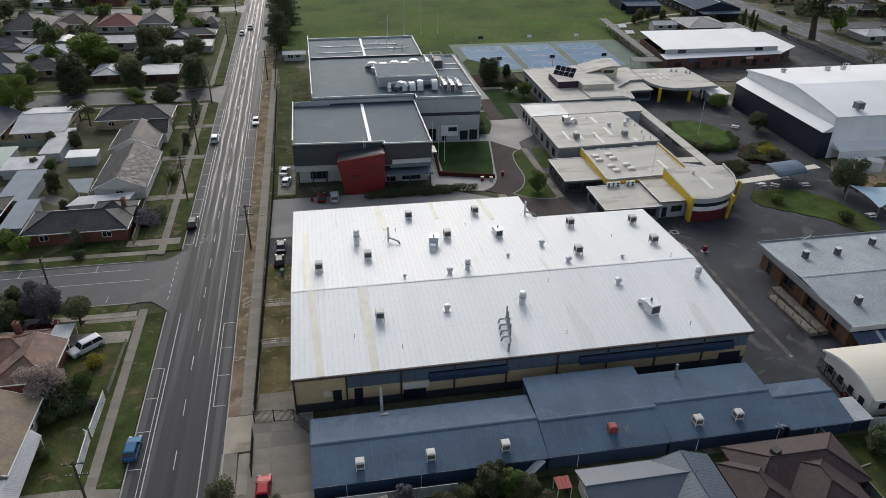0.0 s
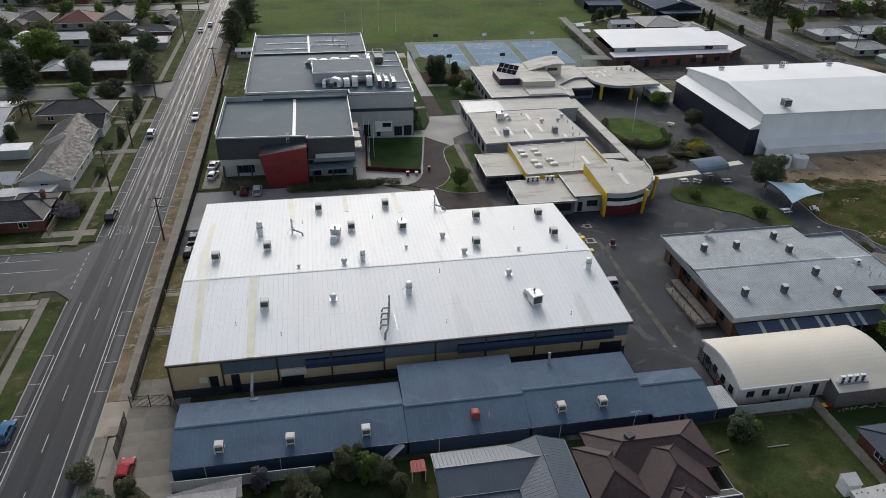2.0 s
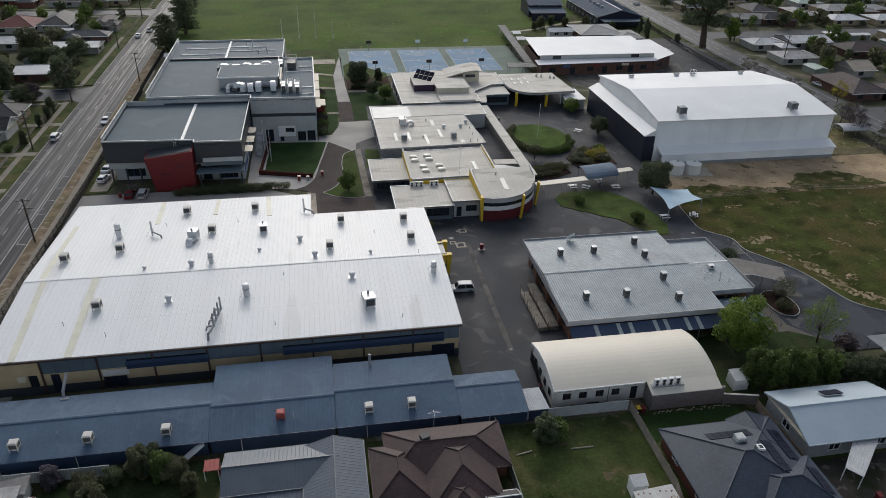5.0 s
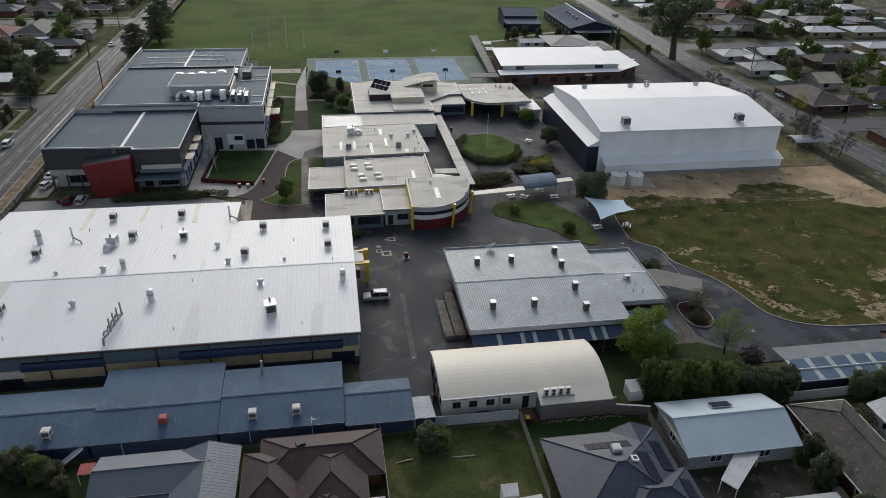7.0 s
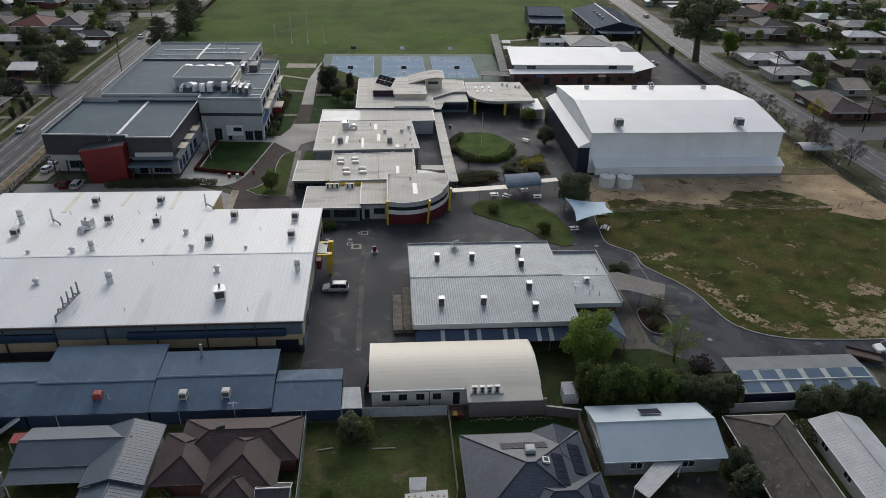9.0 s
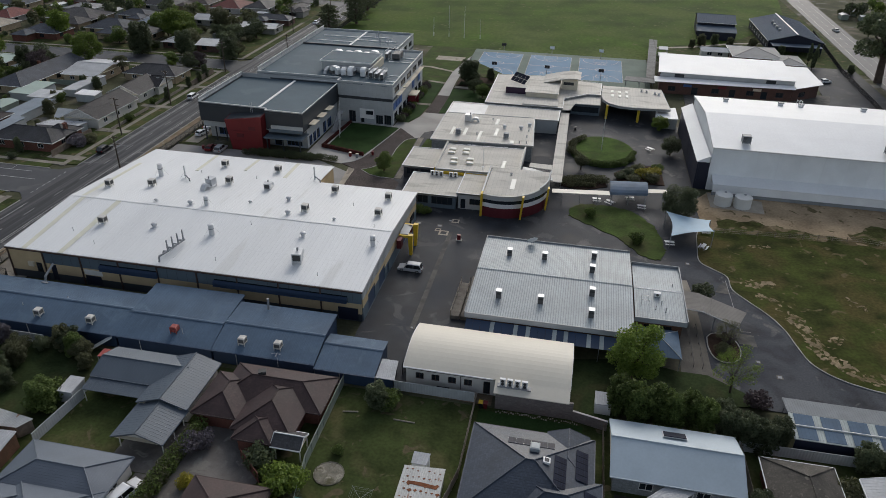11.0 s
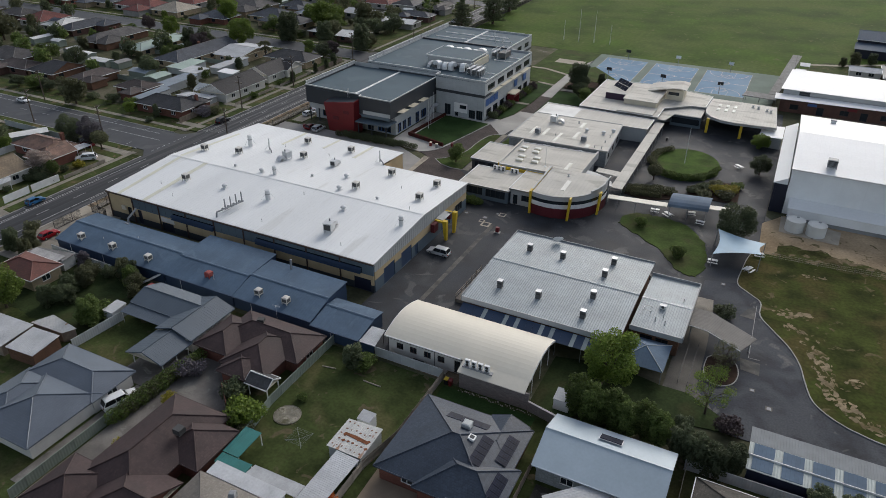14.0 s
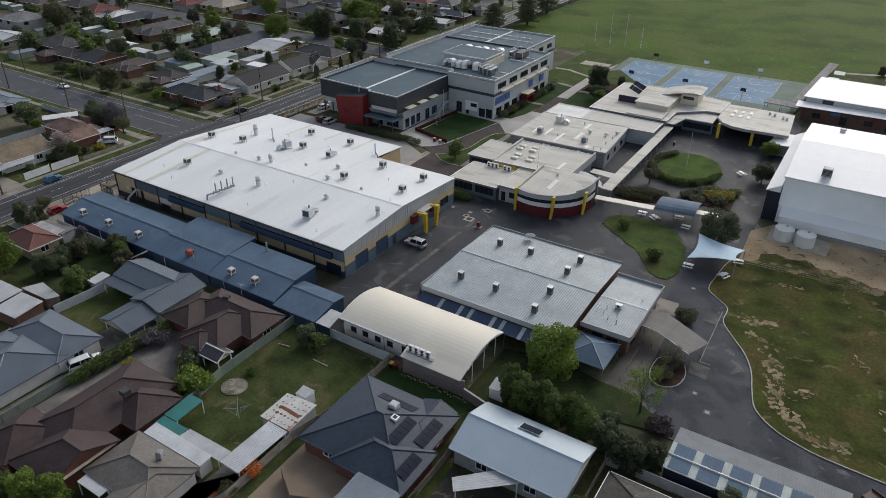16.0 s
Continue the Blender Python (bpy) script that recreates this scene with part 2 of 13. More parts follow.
def leaf_mat(name, color, color2, through_light=0.25):
    """Leaves, each one a little different, that let some light through."""
    m = bpy.data.materials.new(name)
    m.use_nodes = True
    nd, ln = m.node_tree.nodes, m.node_tree.links
    b = nd["Principled BSDF"]
    out = nd["Material Output"]
    ge, oi = nd.new("ShaderNodeNewGeometry"), nd.new("ShaderNodeObjectInfo")
    x = nd.new("ShaderNodeMix")
    x.data_type = "RGBA"
    x.inputs["A"].default_value, x.inputs["B"].default_value = (*color, 1), (*color2, 1)
    ln.new(ge.outputs["Random Per Island"], x.inputs["Factor"])
    hs = nd.new("ShaderNodeHueSaturation")
    r = nd.new("ShaderNodeMapRange")
    r.inputs["To Min"].default_value, r.inputs["To Max"].default_value = 0.75, 1.2
    ln.new(oi.outputs["Random"], r.inputs["Value"])
    ln.new(r.outputs[0], hs.inputs["Value"])
    ln.new(x.outputs["Result"], hs.inputs["Color"])
    ln.new(hs.outputs["Color"], b.inputs["Base Color"])
    b.inputs["Roughness"].default_value = 0.6
    b.inputs["Specular IOR Level"].default_value = 0.25
    tr, ms = nd.new("ShaderNodeBsdfTranslucent"), nd.new("ShaderNodeMixShader")
    ln.new(hs.outputs["Color"], tr.inputs["Color"])
    ms.inputs[0].default_value = through_light
    ln.new(b.outputs[0], ms.inputs[1])
    ln.new(tr.outputs[0], ms.inputs[2])
    ln.new(ms.outputs[0], out.inputs["Surface"])
    return m


# color3: pale lengthwise streaks paint in wet sheen where the gloss doesn't show
ASPHALT_ROAD = mat("wet_asphalt", (0.038, 0.039, 0.042), 0.6, var=0.3, scale=0.9, fine=14, bump=0.1, streak=(1.0, 0.012, 1.0), rough_var=0.2, spec=0.4, rough_band=(0.38, 0.56), color3=(0.078, 0.078, 0.08), blotch3=0.54, scale3=0.55)
ASPHALT_SIDE = mat("damp_asphalt", (0.052, 0.054, 0.059), 0.62, var=0.3, scale=0.3, fine=14, bump=0.12, spec=0.32, color3=(0.075, 0.075, 0.077), blotch3=0.57, scale3=0.15)
ASPHALT_DRIVE = mat("drive_asphalt", (0.034, 0.038, 0.047), 0.78, var=0.45, scale=0.3, fine=3.5, bump=0.12, color2=(0.058, 0.063, 0.073), blotch=0.45, spec=0.15, color3=(0.11, 0.11, 0.108), blotch3=0.62, scale3=0.22)
ASPHALT_YARD = mat("yard_asphalt", (0.036, 0.039, 0.045), 0.76, var=0.5, scale=0.16, fine=5, bump=0.15, color2=(0.051, 0.054, 0.06), blotch=0.5, spec=0.22, rough_var=0.12, color3=(0.075, 0.076, 0.078), blotch3=0.59, scale3=0.22)
CONCRETE = mat("concrete_paving", (0.26, 0.238, 0.202), 0.75, var=0.25, scale=0.25, fine=8, bump=0.12, color2=(0.18, 0.165, 0.142), rnd=0.1, spec=0.05, color3=(0.13, 0.12, 0.105), blotch3=0.61, scale3=0.3)
CONCRETE_LIGHT = mat("pale_concrete", (0.37, 0.33, 0.27), 0.75, var=0.16, scale=0.3, fine=8, bump=0.1, rnd=0.08, spec=0.05, color3=(0.26, 0.23, 0.19), blotch3=0.58, scale3=0.3)
CONCRETE_WARM = mat("plaza_paving", (0.4, 0.385, 0.36), 0.75, var=0.14, scale=0.12, fine=6, bump=0.1, color2=(0.31, 0.3, 0.28), blotch=0.56, spec=0.05)
CONCRETE_PLAZA = mat("plaza_concrete", (0.3, 0.29, 0.275), 0.75, var=0.16, scale=0.12, fine=6, bump=0.1, color2=(0.23, 0.22, 0.21), blotch=0.55, spec=0.05)
PAVERS = mat("brown_pavers", (0.098, 0.083, 0.077), 0.9, var=0.18, scale=0.3, bump=0.2, spec=0.05, pattern=("brick", 0.23, 0.115, 0.01, 0.6))
KERB = mat("kerb_concrete", (0.36, 0.35, 0.33), 0.75, var=0.2, scale=0.5, fine=6, bump=0.1)
LINE = mat("road_paint", (0.42, 0.42, 0.41), 0.7, var=0.4, scale=0.8, fine=6, bump=0.05)
GROUND = mat("suburb_ground", (0.082, 0.084, 0.05), 0.9, var=0.35, scale=0.12, fine=1.5, bump=0.3, color2=(0.15, 0.132, 0.1), blotch=0.52, spec=0.05, color3=(0.2, 0.19, 0.17), blotch3=0.6, scale3=0.12)
OVAL = mat("oval_turf", (0.056, 0.094, 0.017), 0.9, var=0.42, scale=0.05, fine=0.7, bump=0.6, color2=(0.082, 0.116, 0.028), blotch=0.46, spec=0.05, color3=(0.105, 0.122, 0.045), blotch3=0.62, scale3=0.35)
LAWN = mat("lawn_grass", (0.05, 0.066, 0.022), 0.9, var=0.4, scale=0.25, fine=2.2, bump=0.5, color2=(0.09, 0.085, 0.036), blotch=0.53, spec=0.05, color3=(0.13, 0.105, 0.06), blotch3=0.6, scale3=0.4)
LAWN_RICH = mat("watered_lawn", (0.03, 0.057, 0.018), 0.9, var=0.3, scale=0.2, fine=3.0, bump=0.4, spec=0.05)
LAWN_BRIGHT = mat("bright_lawn", (0.052, 0.078, 0.021), 0.9, var=0.4, scale=0.25, fine=2.4, bump=0.5, color2=(0.06, 0.066, 0.026), blotch=0.5, spec=0.05)
# lawn green with the shade of trees and walls put into its colour
LAWN_SHADE = mat("shade_darkened_lawn", (0.032, 0.046, 0.018), 0.9, var=0.4, scale=0.25, fine=2.4, bump=0.5, color2=(0.05, 0.052, 0.024), blotch=0.54, spec=0.05)
FIELD = mat("patchy_field_grass", (0.046, 0.056, 0.0145), 0.9, var=0.5, scale=0.2, fine=1.8, bump=0.6, color2=(0.08, 0.068, 0.025), blotch=0.48, spec=0.04, color3=(0.125, 0.102, 0.055), blotch3=0.63, scale3=0.35)
THIN_GRASS = mat("thin_grass_on_soil", (0.06, 0.064, 0.022), 0.95, var=0.5, scale=0.3, fine=2.0, bump=0.6, color2=(0.13, 0.1, 0.055), blotch=0.5, spec=0.04, color3=(0.2, 0.155, 0.095), blotch3=0.57, scale3=0.3)
TIMBER_WORN = mat("grey_worn_boards", (0.17, 0.155, 0.135), 0.85, var=0.35, scale=0.8, fine=8, bump=0.2, spec=0.1)
DUCT = mat("bright_duct_metal", (0.7, 0.71, 0.71), 0.4, 0.2, var=0.1, scale=1.0, bump=0.03)
SLAB_WORN = mat("worn_round_slab", (0.2, 0.185, 0.15), 0.9, var=0.35, scale=0.8, fine=5, bump=0.3, color2=(0.1, 0.095, 0.06), blotch=0.5, spec=0.1, color3=(0.3, 0.28, 0.23), blotch3=0.57, scale3=1.2)
DRIVE_DARK = mat("stained_driveway", (0.17, 0.158, 0.145), 0.8, var=0.3, scale=0.3, fine=8, bump=0.12, color2=(0.11, 0.104, 0.098), blotch=0.52, spec=0.1, color3=(0.21, 0.2, 0.18), blotch3=0.6, scale3=0.5)
TRENCH = mat("trench_fill", (0.12, 0.115, 0.105), 0.85, var=0.35, scale=0.6, fine=8, bump=0.1, color2=(0.07, 0.07, 0.07), blotch=0.5, spec=0.1)
SAND_THIN = mat("thin_sandy_patches", (0.26, 0.205, 0.135), 0.95, var=0.35, scale=0.5, fine=2.4, bump=0.5, color2=(0.14, 0.11, 0.06), blotch=0.5, spec=0.05, color3=(0.06, 0.06, 0.02), blotch3=0.53, scale3=0.9)
SAND = mat("bare_sandy_soil", (0.35, 0.265, 0.172), 0.95, var=0.3, scale=0.15, fine=2.0, bump=0.5, color2=(0.25, 0.185, 0.115), blotch=0.53, spec=0.05, color3=(0.14, 0.115, 0.06), blotch3=0.62, scale3=0.4)
DIRT = mat("brown_dirt", (0.19, 0.145, 0.1), 0.95, var=0.35, scale=0.3, fine=3.0, bump=0.5, color2=(0.12, 0.11, 0.06), blotch=0.5, spec=0.05, color3=(0.27, 0.235, 0.18), blotch3=0.57, scale3=0.6)
DRY_GRASS = mat("dry_grass", (0.15, 0.13, 0.065), 0.95, var=0.35, scale=0.3, fine=3.0, bump=0.5, color2=(0.075, 0.08, 0.032), blotch=0.5, spec=0.05, color3=(0.21, 0.185, 0.12), blotch3=0.58, scale3=0.7)
MULCH = mat("garden_mulch", (0.05, 0.033, 0.025), 0.95, var=0.35, scale=0.8, fine=6, bump=0.6, spec=0.05)
ROOF_WHITE = mat("white_metal_roof", (0.71, 0.72, 0.715), 0.5, var=0.06, scale=0.12, fine=2.0, bump=0.05, streak=(1.0, 0.12, 1.0), rough_var=0.05, spec=0.33, pattern=("seam", 0.76, 80.0, 0.035, 0.86, 0.012), color3=(0.63, 0.635, 0.62), blotch3=0.6, scale3=0.3)
ROOF_GYM = mat("white_gym_roof", (0.8, 0.805, 0.8), 0.55, var=0.05, scale=0.1, fine=2.0, bump=0.03, spec=0.25)
GARDEN_TURF = mat("thick_garden_turf", (0.056, 0.092, 0.021), 0.9, var=0.35, scale=0.3, fine=2.6, bump=0.6, color2=(0.072, 0.09, 0.03), blotch=0.55, spec=0.05)
BLUE_FRAME = mat("bright_blue_frame", (0.05, 0.12, 0.32), 0.5, var=0.08, scale=0.5, bump=0.03)
TAUPE = mat("taupe_painted_block", (0.195, 0.174, 0.163), 0.8, var=0.08, scale=0.4, bump=0.2, pattern=("block", 0.4, 0.2, 0.012, 0.85))
ROOF_OLD = mat("yellowed_skylight_sheet", (0.62, 0.61, 0.5), 0.5, var=0.1, scale=0.4, fine=3.0, bump=0.05)
ROOF_BLUE = mat("blue_metal_roof", (0.084, 0.128, 0.185), 0.68, var=0.14, scale=0.2, fine=2.0, bump=0.06, spec=0.22, rough_var=0.05, pattern=("seam", 0.5, 80.0, 0.03, 0.86, 0.03), color3=(0.095, 0.142, 0.198), blotch3=0.58, scale3=0.25)
WALL_BLUE = mat("navy_sheet_wall", (0.035, 0.06, 0.11), 0.5, var=0.12, scale=0.3, bump=0.05)
ROOF_LIB = mat("grey_ribbed_roof", (0.33, 0.37, 0.385), 0.5, var=0.14, scale=0.25, fine=2.0, bump=0.2, spec=0.3, rough_var=0.03, pattern=("seam", 0.4, 60.0, 0.06, 0.68, 0.03))
ROOF_SLATE = mat("slate_blue_metal_roof", (0.076, 0.112, 0.135), 0.7, var=0.1, scale=0.15, fine=2.0, bump=0.03, spec=0.18, rough_var=0.02, color3=(0.088, 0.125, 0.147), blotch3=0.58, scale3=0.2)
ROOF_NAVY = mat("navy_slate_metal_roof", (0.078, 0.105, 0.142), 0.75, var=0.08, scale=0.2, fine=2.0, bump=0.03, spec=0.12)
ROOF_BEIGE = mat("beige_flat_roof", (0.54, 0.515, 0.46), 0.65, var=0.1, scale=0.25, fine=2.5, bump=0.05, spec=0.12, pattern=("seam", 0.85, 60.0, 0.03, 0.8, 0.03), streak=(0.25, 1.0, 1.0), rough_var=0.02, color3=(0.42, 0.4, 0.35), blotch3=0.57, scale3=0.35)
ROOF_CREAM = mat("cream_vault_roof", (0.62, 0.58, 0.49), 0.55, var=0.05, scale=0.15, fine=2.5, bump=0.04)
IRON_LIGHT = mat("zinc_iron_roof", (0.44, 0.45, 0.46), 0.55, var=0.16, scale=0.3, fine=3.0, bump=0.05, rnd=0.15, spec=0.3)
IRON_DULL = mat("dull_old_iron_roof", (0.27, 0.265, 0.26), 0.65, var=0.25, scale=0.4, fine=3.0, bump=0.06, rnd=0.35, spec=0.2, color3=(0.16, 0.1, 0.07), blotch3=0.62, scale3=0.3)
SHEET_WALK = mat("grey_walkway_sheet", (0.26, 0.255, 0.245), 0.85, var=0.15, scale=0.5, bump=0.1, spec=0.08, pattern=("seam", 60.0, 1.1, 0.12, 0.6, 0.06))
IRON_GREY = mat("grey_blue_iron_roof", (0.2, 0.235, 0.27), 0.62, var=0.12, scale=0.3, fine=3.0, bump=0.05, rnd=0.15, spec=0.25)
IRON_PALE = mat("pale_blue_iron_roof", (0.38, 0.45, 0.5), 0.42, var=0.07, scale=0.2, fine=3.0, bump=0.04)
IRON_RUST = mat("rusty_iron_roof", (0.47, 0.47, 0.45), 0.6, var=0.15, scale=0.4, fine=3.0, bump=0.08, color3=(0.28, 0.16, 0.1), blotch3=0.62, scale3=1.2, streak=(1.0, 0.25, 1.0))
IRON_GREEN = mat("pale_green_iron_roof", (0.3, 0.38, 0.33), 0.5, var=0.1, scale=0.3, bump=0.05)
TILE = dict(bump=0.2, pattern=("tile", 0.3, 0.34, 0.02, 0.78))
TILE_BROWN = mat("brown_concrete_tiles", (0.053, 0.034, 0.033), 0.62, var=0.25, scale=0.4, rnd=0.06, spec=0.3, **TILE)
TILE_GREY = mat("dark_grey_concrete_tiles", (0.056, 0.056, 0.059), 0.62, var=0.25, scale=0.4, rnd=0.15, spec=0.18, **TILE)
TILE_NAVY = mat("blue_grey_concrete_tiles", (0.041, 0.054, 0.076), 0.42, var=0.12, scale=0.4, spec=0.27, **TILE)
TILE_SLATE = mat("slate_blue_tiles", (0.1, 0.12, 0.148), 0.34, 0.2, var=0.1, scale=0.4, spec=0.9, rough_var=0.03, bump=0.08, pattern=("tile", 0.3, 0.34, 0.02, 0.8, 0.05))
IRON_DARK = mat("dark_slate_iron_roof", (0.075, 0.096, 0.12), 0.42, 0.05, var=0.08, scale=0.3, fine=3.0, bump=0.03, spec=0.5, rough_var=0.03)
TILE_RED = mat("red_terracotta_tiles", (0.13, 0.05, 0.038), 0.65, var=0.25, scale=0.4, rnd=0.15, **TILE)
TILE_TAN = mat("tan_concrete_tiles", (0.21, 0.16, 0.105), 0.65, var=0.25, scale=0.4, rnd=0.15, **TILE)
TILE_ROSE = mat("weathered_pink_tiles", (0.2, 0.12, 0.09), 0.7, var=0.3, scale=0.5, color2=(0.09, 0.07, 0.06), **TILE)
TILE_MOSS = mat("mossy_grey_tiles", (0.11, 0.1, 0.08), 0.8, var=0.35, scale=0.5, color2=(0.06, 0.055, 0.045), spec=0.15, **TILE)
TILE_SUB_SLATE = mat("dark_slate_suburb_tiles", (0.075, 0.082, 0.096), 0.6, var=0.25, scale=0.3, rnd=0.2, spec=0.12, bump=0.12, pattern=("tile", 0.3, 0.34, 0.02, 0.7))
TILE_SUB_BROWN = mat("dull_brown_suburb_tiles", (0.092, 0.076, 0.072), 0.68, var=0.25, scale=0.3, rnd=0.2, spec=0.12, bump=0.12, pattern=("tile", 0.3, 0.34, 0.02, 0.7))
TILE_SUB_DARK = mat("charcoal_suburb_tiles", (0.062, 0.062, 0.066), 0.6, var=0.25, scale=0.3, rnd=0.15, spec=0.12, bump=0.12, pattern=("tile", 0.3, 0.34, 0.02, 0.7))
TILE_SUB_RED = mat("faded_red_suburb_tiles", (0.16, 0.06, 0.052), 0.68, var=0.2, scale=0.3, rnd=0.1, spec=0.15, bump=0.12, pattern=("tile", 0.3, 0.34, 0.02, 0.7))
TILE_SUB_CREAM = mat("cream_suburb_tiles", (0.33, 0.29, 0.23), 0.65, var=0.15, scale=0.3, rnd=0.1, bump=0.12, pattern=("tile", 0.3, 0.34, 0.02, 0.75))
WHITE_IRON = mat("white_iron_roof", (0.6, 0.6, 0.58), 0.5, var=0.12, scale=0.3, fine=3.0, bump=0.04, rnd=0.1, spec=0.3)
TILE_ASH = mat("ash_grey_tiles", (0.088, 0.083, 0.082), 0.68, var=0.28, scale=0.4, rnd=0.18, spec=0.12, **TILE)
BRICK_RED = mat("red_brick", (0.14, 0.056, 0.04), 0.85, var=0.2, scale=0.5, bump=0.3, pattern=("brick", 0.24, 0.086, 0.01, 1.3), rnd=0.08)
BRICK_BROWN = mat("brown_brick", (0.085, 0.045, 0.036), 0.85, var=0.2, scale=0.5, bump=0.3, pattern=("brick", 0.24, 0.086, 0.01, 1.3))
BRICK_ORANGE = mat("orange_brown_brick", (0.135, 0.07, 0.043), 0.85, var=0.2, scale=0.5, bump=0.3, pattern=("brick", 0.24, 0.086, 0.01, 1.2))
BRICK_CREAM = mat("cream_brick", (0.34, 0.27, 0.18), 0.85, var=0.15, scale=0.5, bump=0.3, pattern=("brick", 0.24, 0.086, 0.01, 0.8), rnd=0.2)
RENDER_CREAM = mat("cream_render", (0.48, 0.37, 0.22), 0.8, var=0.1, scale=0.4, bump=0.08)
RENDER_WHITE = mat("off_white_render", (0.6, 0.58, 0.54), 0.8, var=0.1, scale=0.4, bump=0.08)
RENDER_GREY = mat("grey_block_wall", (0.26, 0.275, 0.28), 0.8, var=0.1, scale=0.4, bump=0.25, pattern=("block", 0.4, 0.2, 0.012, 0.75))
BLOCK_LIGHT = mat("pale_block_wall", (0.42, 0.44, 0.445), 0.8, var=0.06, scale=0.4, bump=0.2, pattern=("block", 1.2, 0.6, 0.015, 0.8, 0.03))
CLAD_DARK = mat("charcoal_cladding", (0.04, 0.046, 0.054), 0.5, var=0.1, scale=0.3, bump=0.05)
CLAD_BLUE = mat("blue_grey_cladding", (0.1, 0.135, 0.165), 0.55, var=0.1, scale=0.3, bump=0.05)
CLAD_GREY = mat("grey_sheet_cladding", (0.4, 0.41, 0.41), 0.5, var=0.08, scale=0.3, bump=0.05)
WALL_GYM = mat("white_gym_panels", (0.86, 0.87, 0.87), 0.55, var=0.06, scale=0.2, bump=0.05, rnd=0.03)
NAVY = mat("navy_paint", (0.015, 0.018, 0.035), 0.5, var=0.12, scale=0.3, bump=0.05)
RED_PANEL = mat("red_panel", (0.15, 0.014, 0.018), 0.5, var=0.1, scale=0.3, bump=0.05)
MAROON = mat("maroon_paint", (0.1, 0.014, 0.02), 0.55, var=0.1, scale=0.4, bump=0.05)
YELLOW = mat("yellow_paint", (0.62, 0.42, 0.03), 0.5, var=0.1, scale=0.5, bump=0.04)
WHITE = mat("white_paint", (0.75, 0.75, 0.74), 0.5, var=0.08, scale=0.6, bump=0.03, rnd=0.05)
CREAM_PAINT = mat("cream_paint", (0.6, 0.54, 0.42), 0.55, var=0.08, scale=0.6, bump=0.03)
GALV = mat("galvanised_steel", (0.58, 0.59, 0.6), 0.45, 0.35, var=0.12, scale=1.0, bump=0.04)
GREY_PAINT = mat("grey_paint", (0.25, 0.26, 0.27), 0.55, var=0.1, scale=0.6, bump=0.03)
BLACK = mat("black_steel", (0.02, 0.02, 0.022), 0.5, var=0.15, scale=1.0, bump=0.03)
RUST_MARK = mat("orange_brown_rust", (0.17, 0.068, 0.035), 0.85, var=0.35, scale=2.0, fine=10, bump=0.1, spec=0.1)
RUST_BROWN = mat("brown_steel", (0.06, 0.035, 0.028), 0.6, var=0.15, scale=1.0, bump=0.03)
LOUVRE = mat("dark_louvre", (0.05, 0.05, 0.05), 0.6, var=0.2, scale=2.0, bump=0.05)
COOLER = mat("beige_cooler_plastic", (0.58, 0.555, 0.51), 0.55, var=0.08, scale=1.0, bump=0.03, rnd=0.06)
LOUVRE_GREY = mat("dark_grey_louvre", (0.1, 0.1, 0.098), 0.6, var=0.15, scale=2.0, bump=0.03)
COOLER_RED = mat("red_cooler_plastic", (0.3, 0.06, 0.05), 0.55, var=0.1, scale=1.0, bump=0.03)
SOLAR = mat("solar_cells", (0.01, 0.013, 0.026), 0.35, var=0.15, scale=0.5, bump=0.0, pattern=("block", 0.33, 0.33, 0.012, 2.0), spec=0.08)
SKYLIGHT = mat("milky_skylight", (0.7, 0.69, 0.62), 0.45, var=0.05, scale=0.6, bump=0.02)
CLEAR_SHEET = mat("clear_roof_sheet", (0.38, 0.42, 0.405), 0.4, var=0.15, scale=0.6, bump=0.03)
GLASS = mat("dark_window_glass", (0.02, 0.026, 0.032), 0.08, var=0.2, scale=0.4, bump=0.0, spec=0.7, rough_var=0.03)
GLASS_CAR = mat("car_glass", (0.012, 0.014, 0.016), 0.06, var=0.1, scale=1.0, bump=0.0, spec=0.7, rough_var=0.02)
TYRE = mat("tyre_rubber", (0.015, 0.015, 0.015), 0.85, var=0.1, bump=0.05)
RIM = mat("alloy_rim", (0.4, 0.4, 0.41), 0.35, 0.8, var=0.1, bump=0.0)
LAMP_RED = mat("red_tail_lamp", (0.25, 0.01, 0.01), 0.25, var=0.05, bump=0.0)
LAMP_CLEAR = mat("clear_head_lamp", (0.6, 0.6, 0.62), 0.15, var=0.05, bump=0.0)
COURT_BLUE = mat("blue_court_paint", (0.12, 0.215, 0.32), 0.65, var=0.12, scale=0.12, fine=4, bump=0.06, color2=(0.15, 0.245, 0.34), blotch=0.5, spec=0.06)
COURT_GREEN = mat("green_court_surround", (0.16, 0.2, 0.17), 0.8, var=0.15, scale=0.12, fine=4, bump=0.06, spec=0.06)
TIMBER = mat("weathered_timber", (0.2, 0.16, 0.125), 0.8, var=0.25, scale=1.2, fine=12, bump=0.2, rnd=0.15)
TIMBER_PALE = mat("grey_timber", (0.3, 0.265, 0.22), 0.85, var=0.2, scale=1.0, fine=12, bump=0.2, rnd=0.15)
POLE_WOOD = mat("power_pole_timber", (0.085, 0.065, 0.05), 0.85, var=0.25, scale=2.0, fine=14, bump=0.2)
FENCE_GREY = mat("grey_green_sheet_fence", (0.2, 0.235, 0.2), 0.55, var=0.1, scale=0.6, bump=0.05, rnd=0.08)
FENCE_PALE = mat("pale_sheet_fence", (0.42, 0.44, 0.44), 0.55, var=0.1, scale=0.6, bump=0.05, rnd=0.06)
TEAL = mat("teal_shade_cloth", (0.03, 0.16, 0.15), 0.7, var=0.15, scale=0.6, bump=0.1)
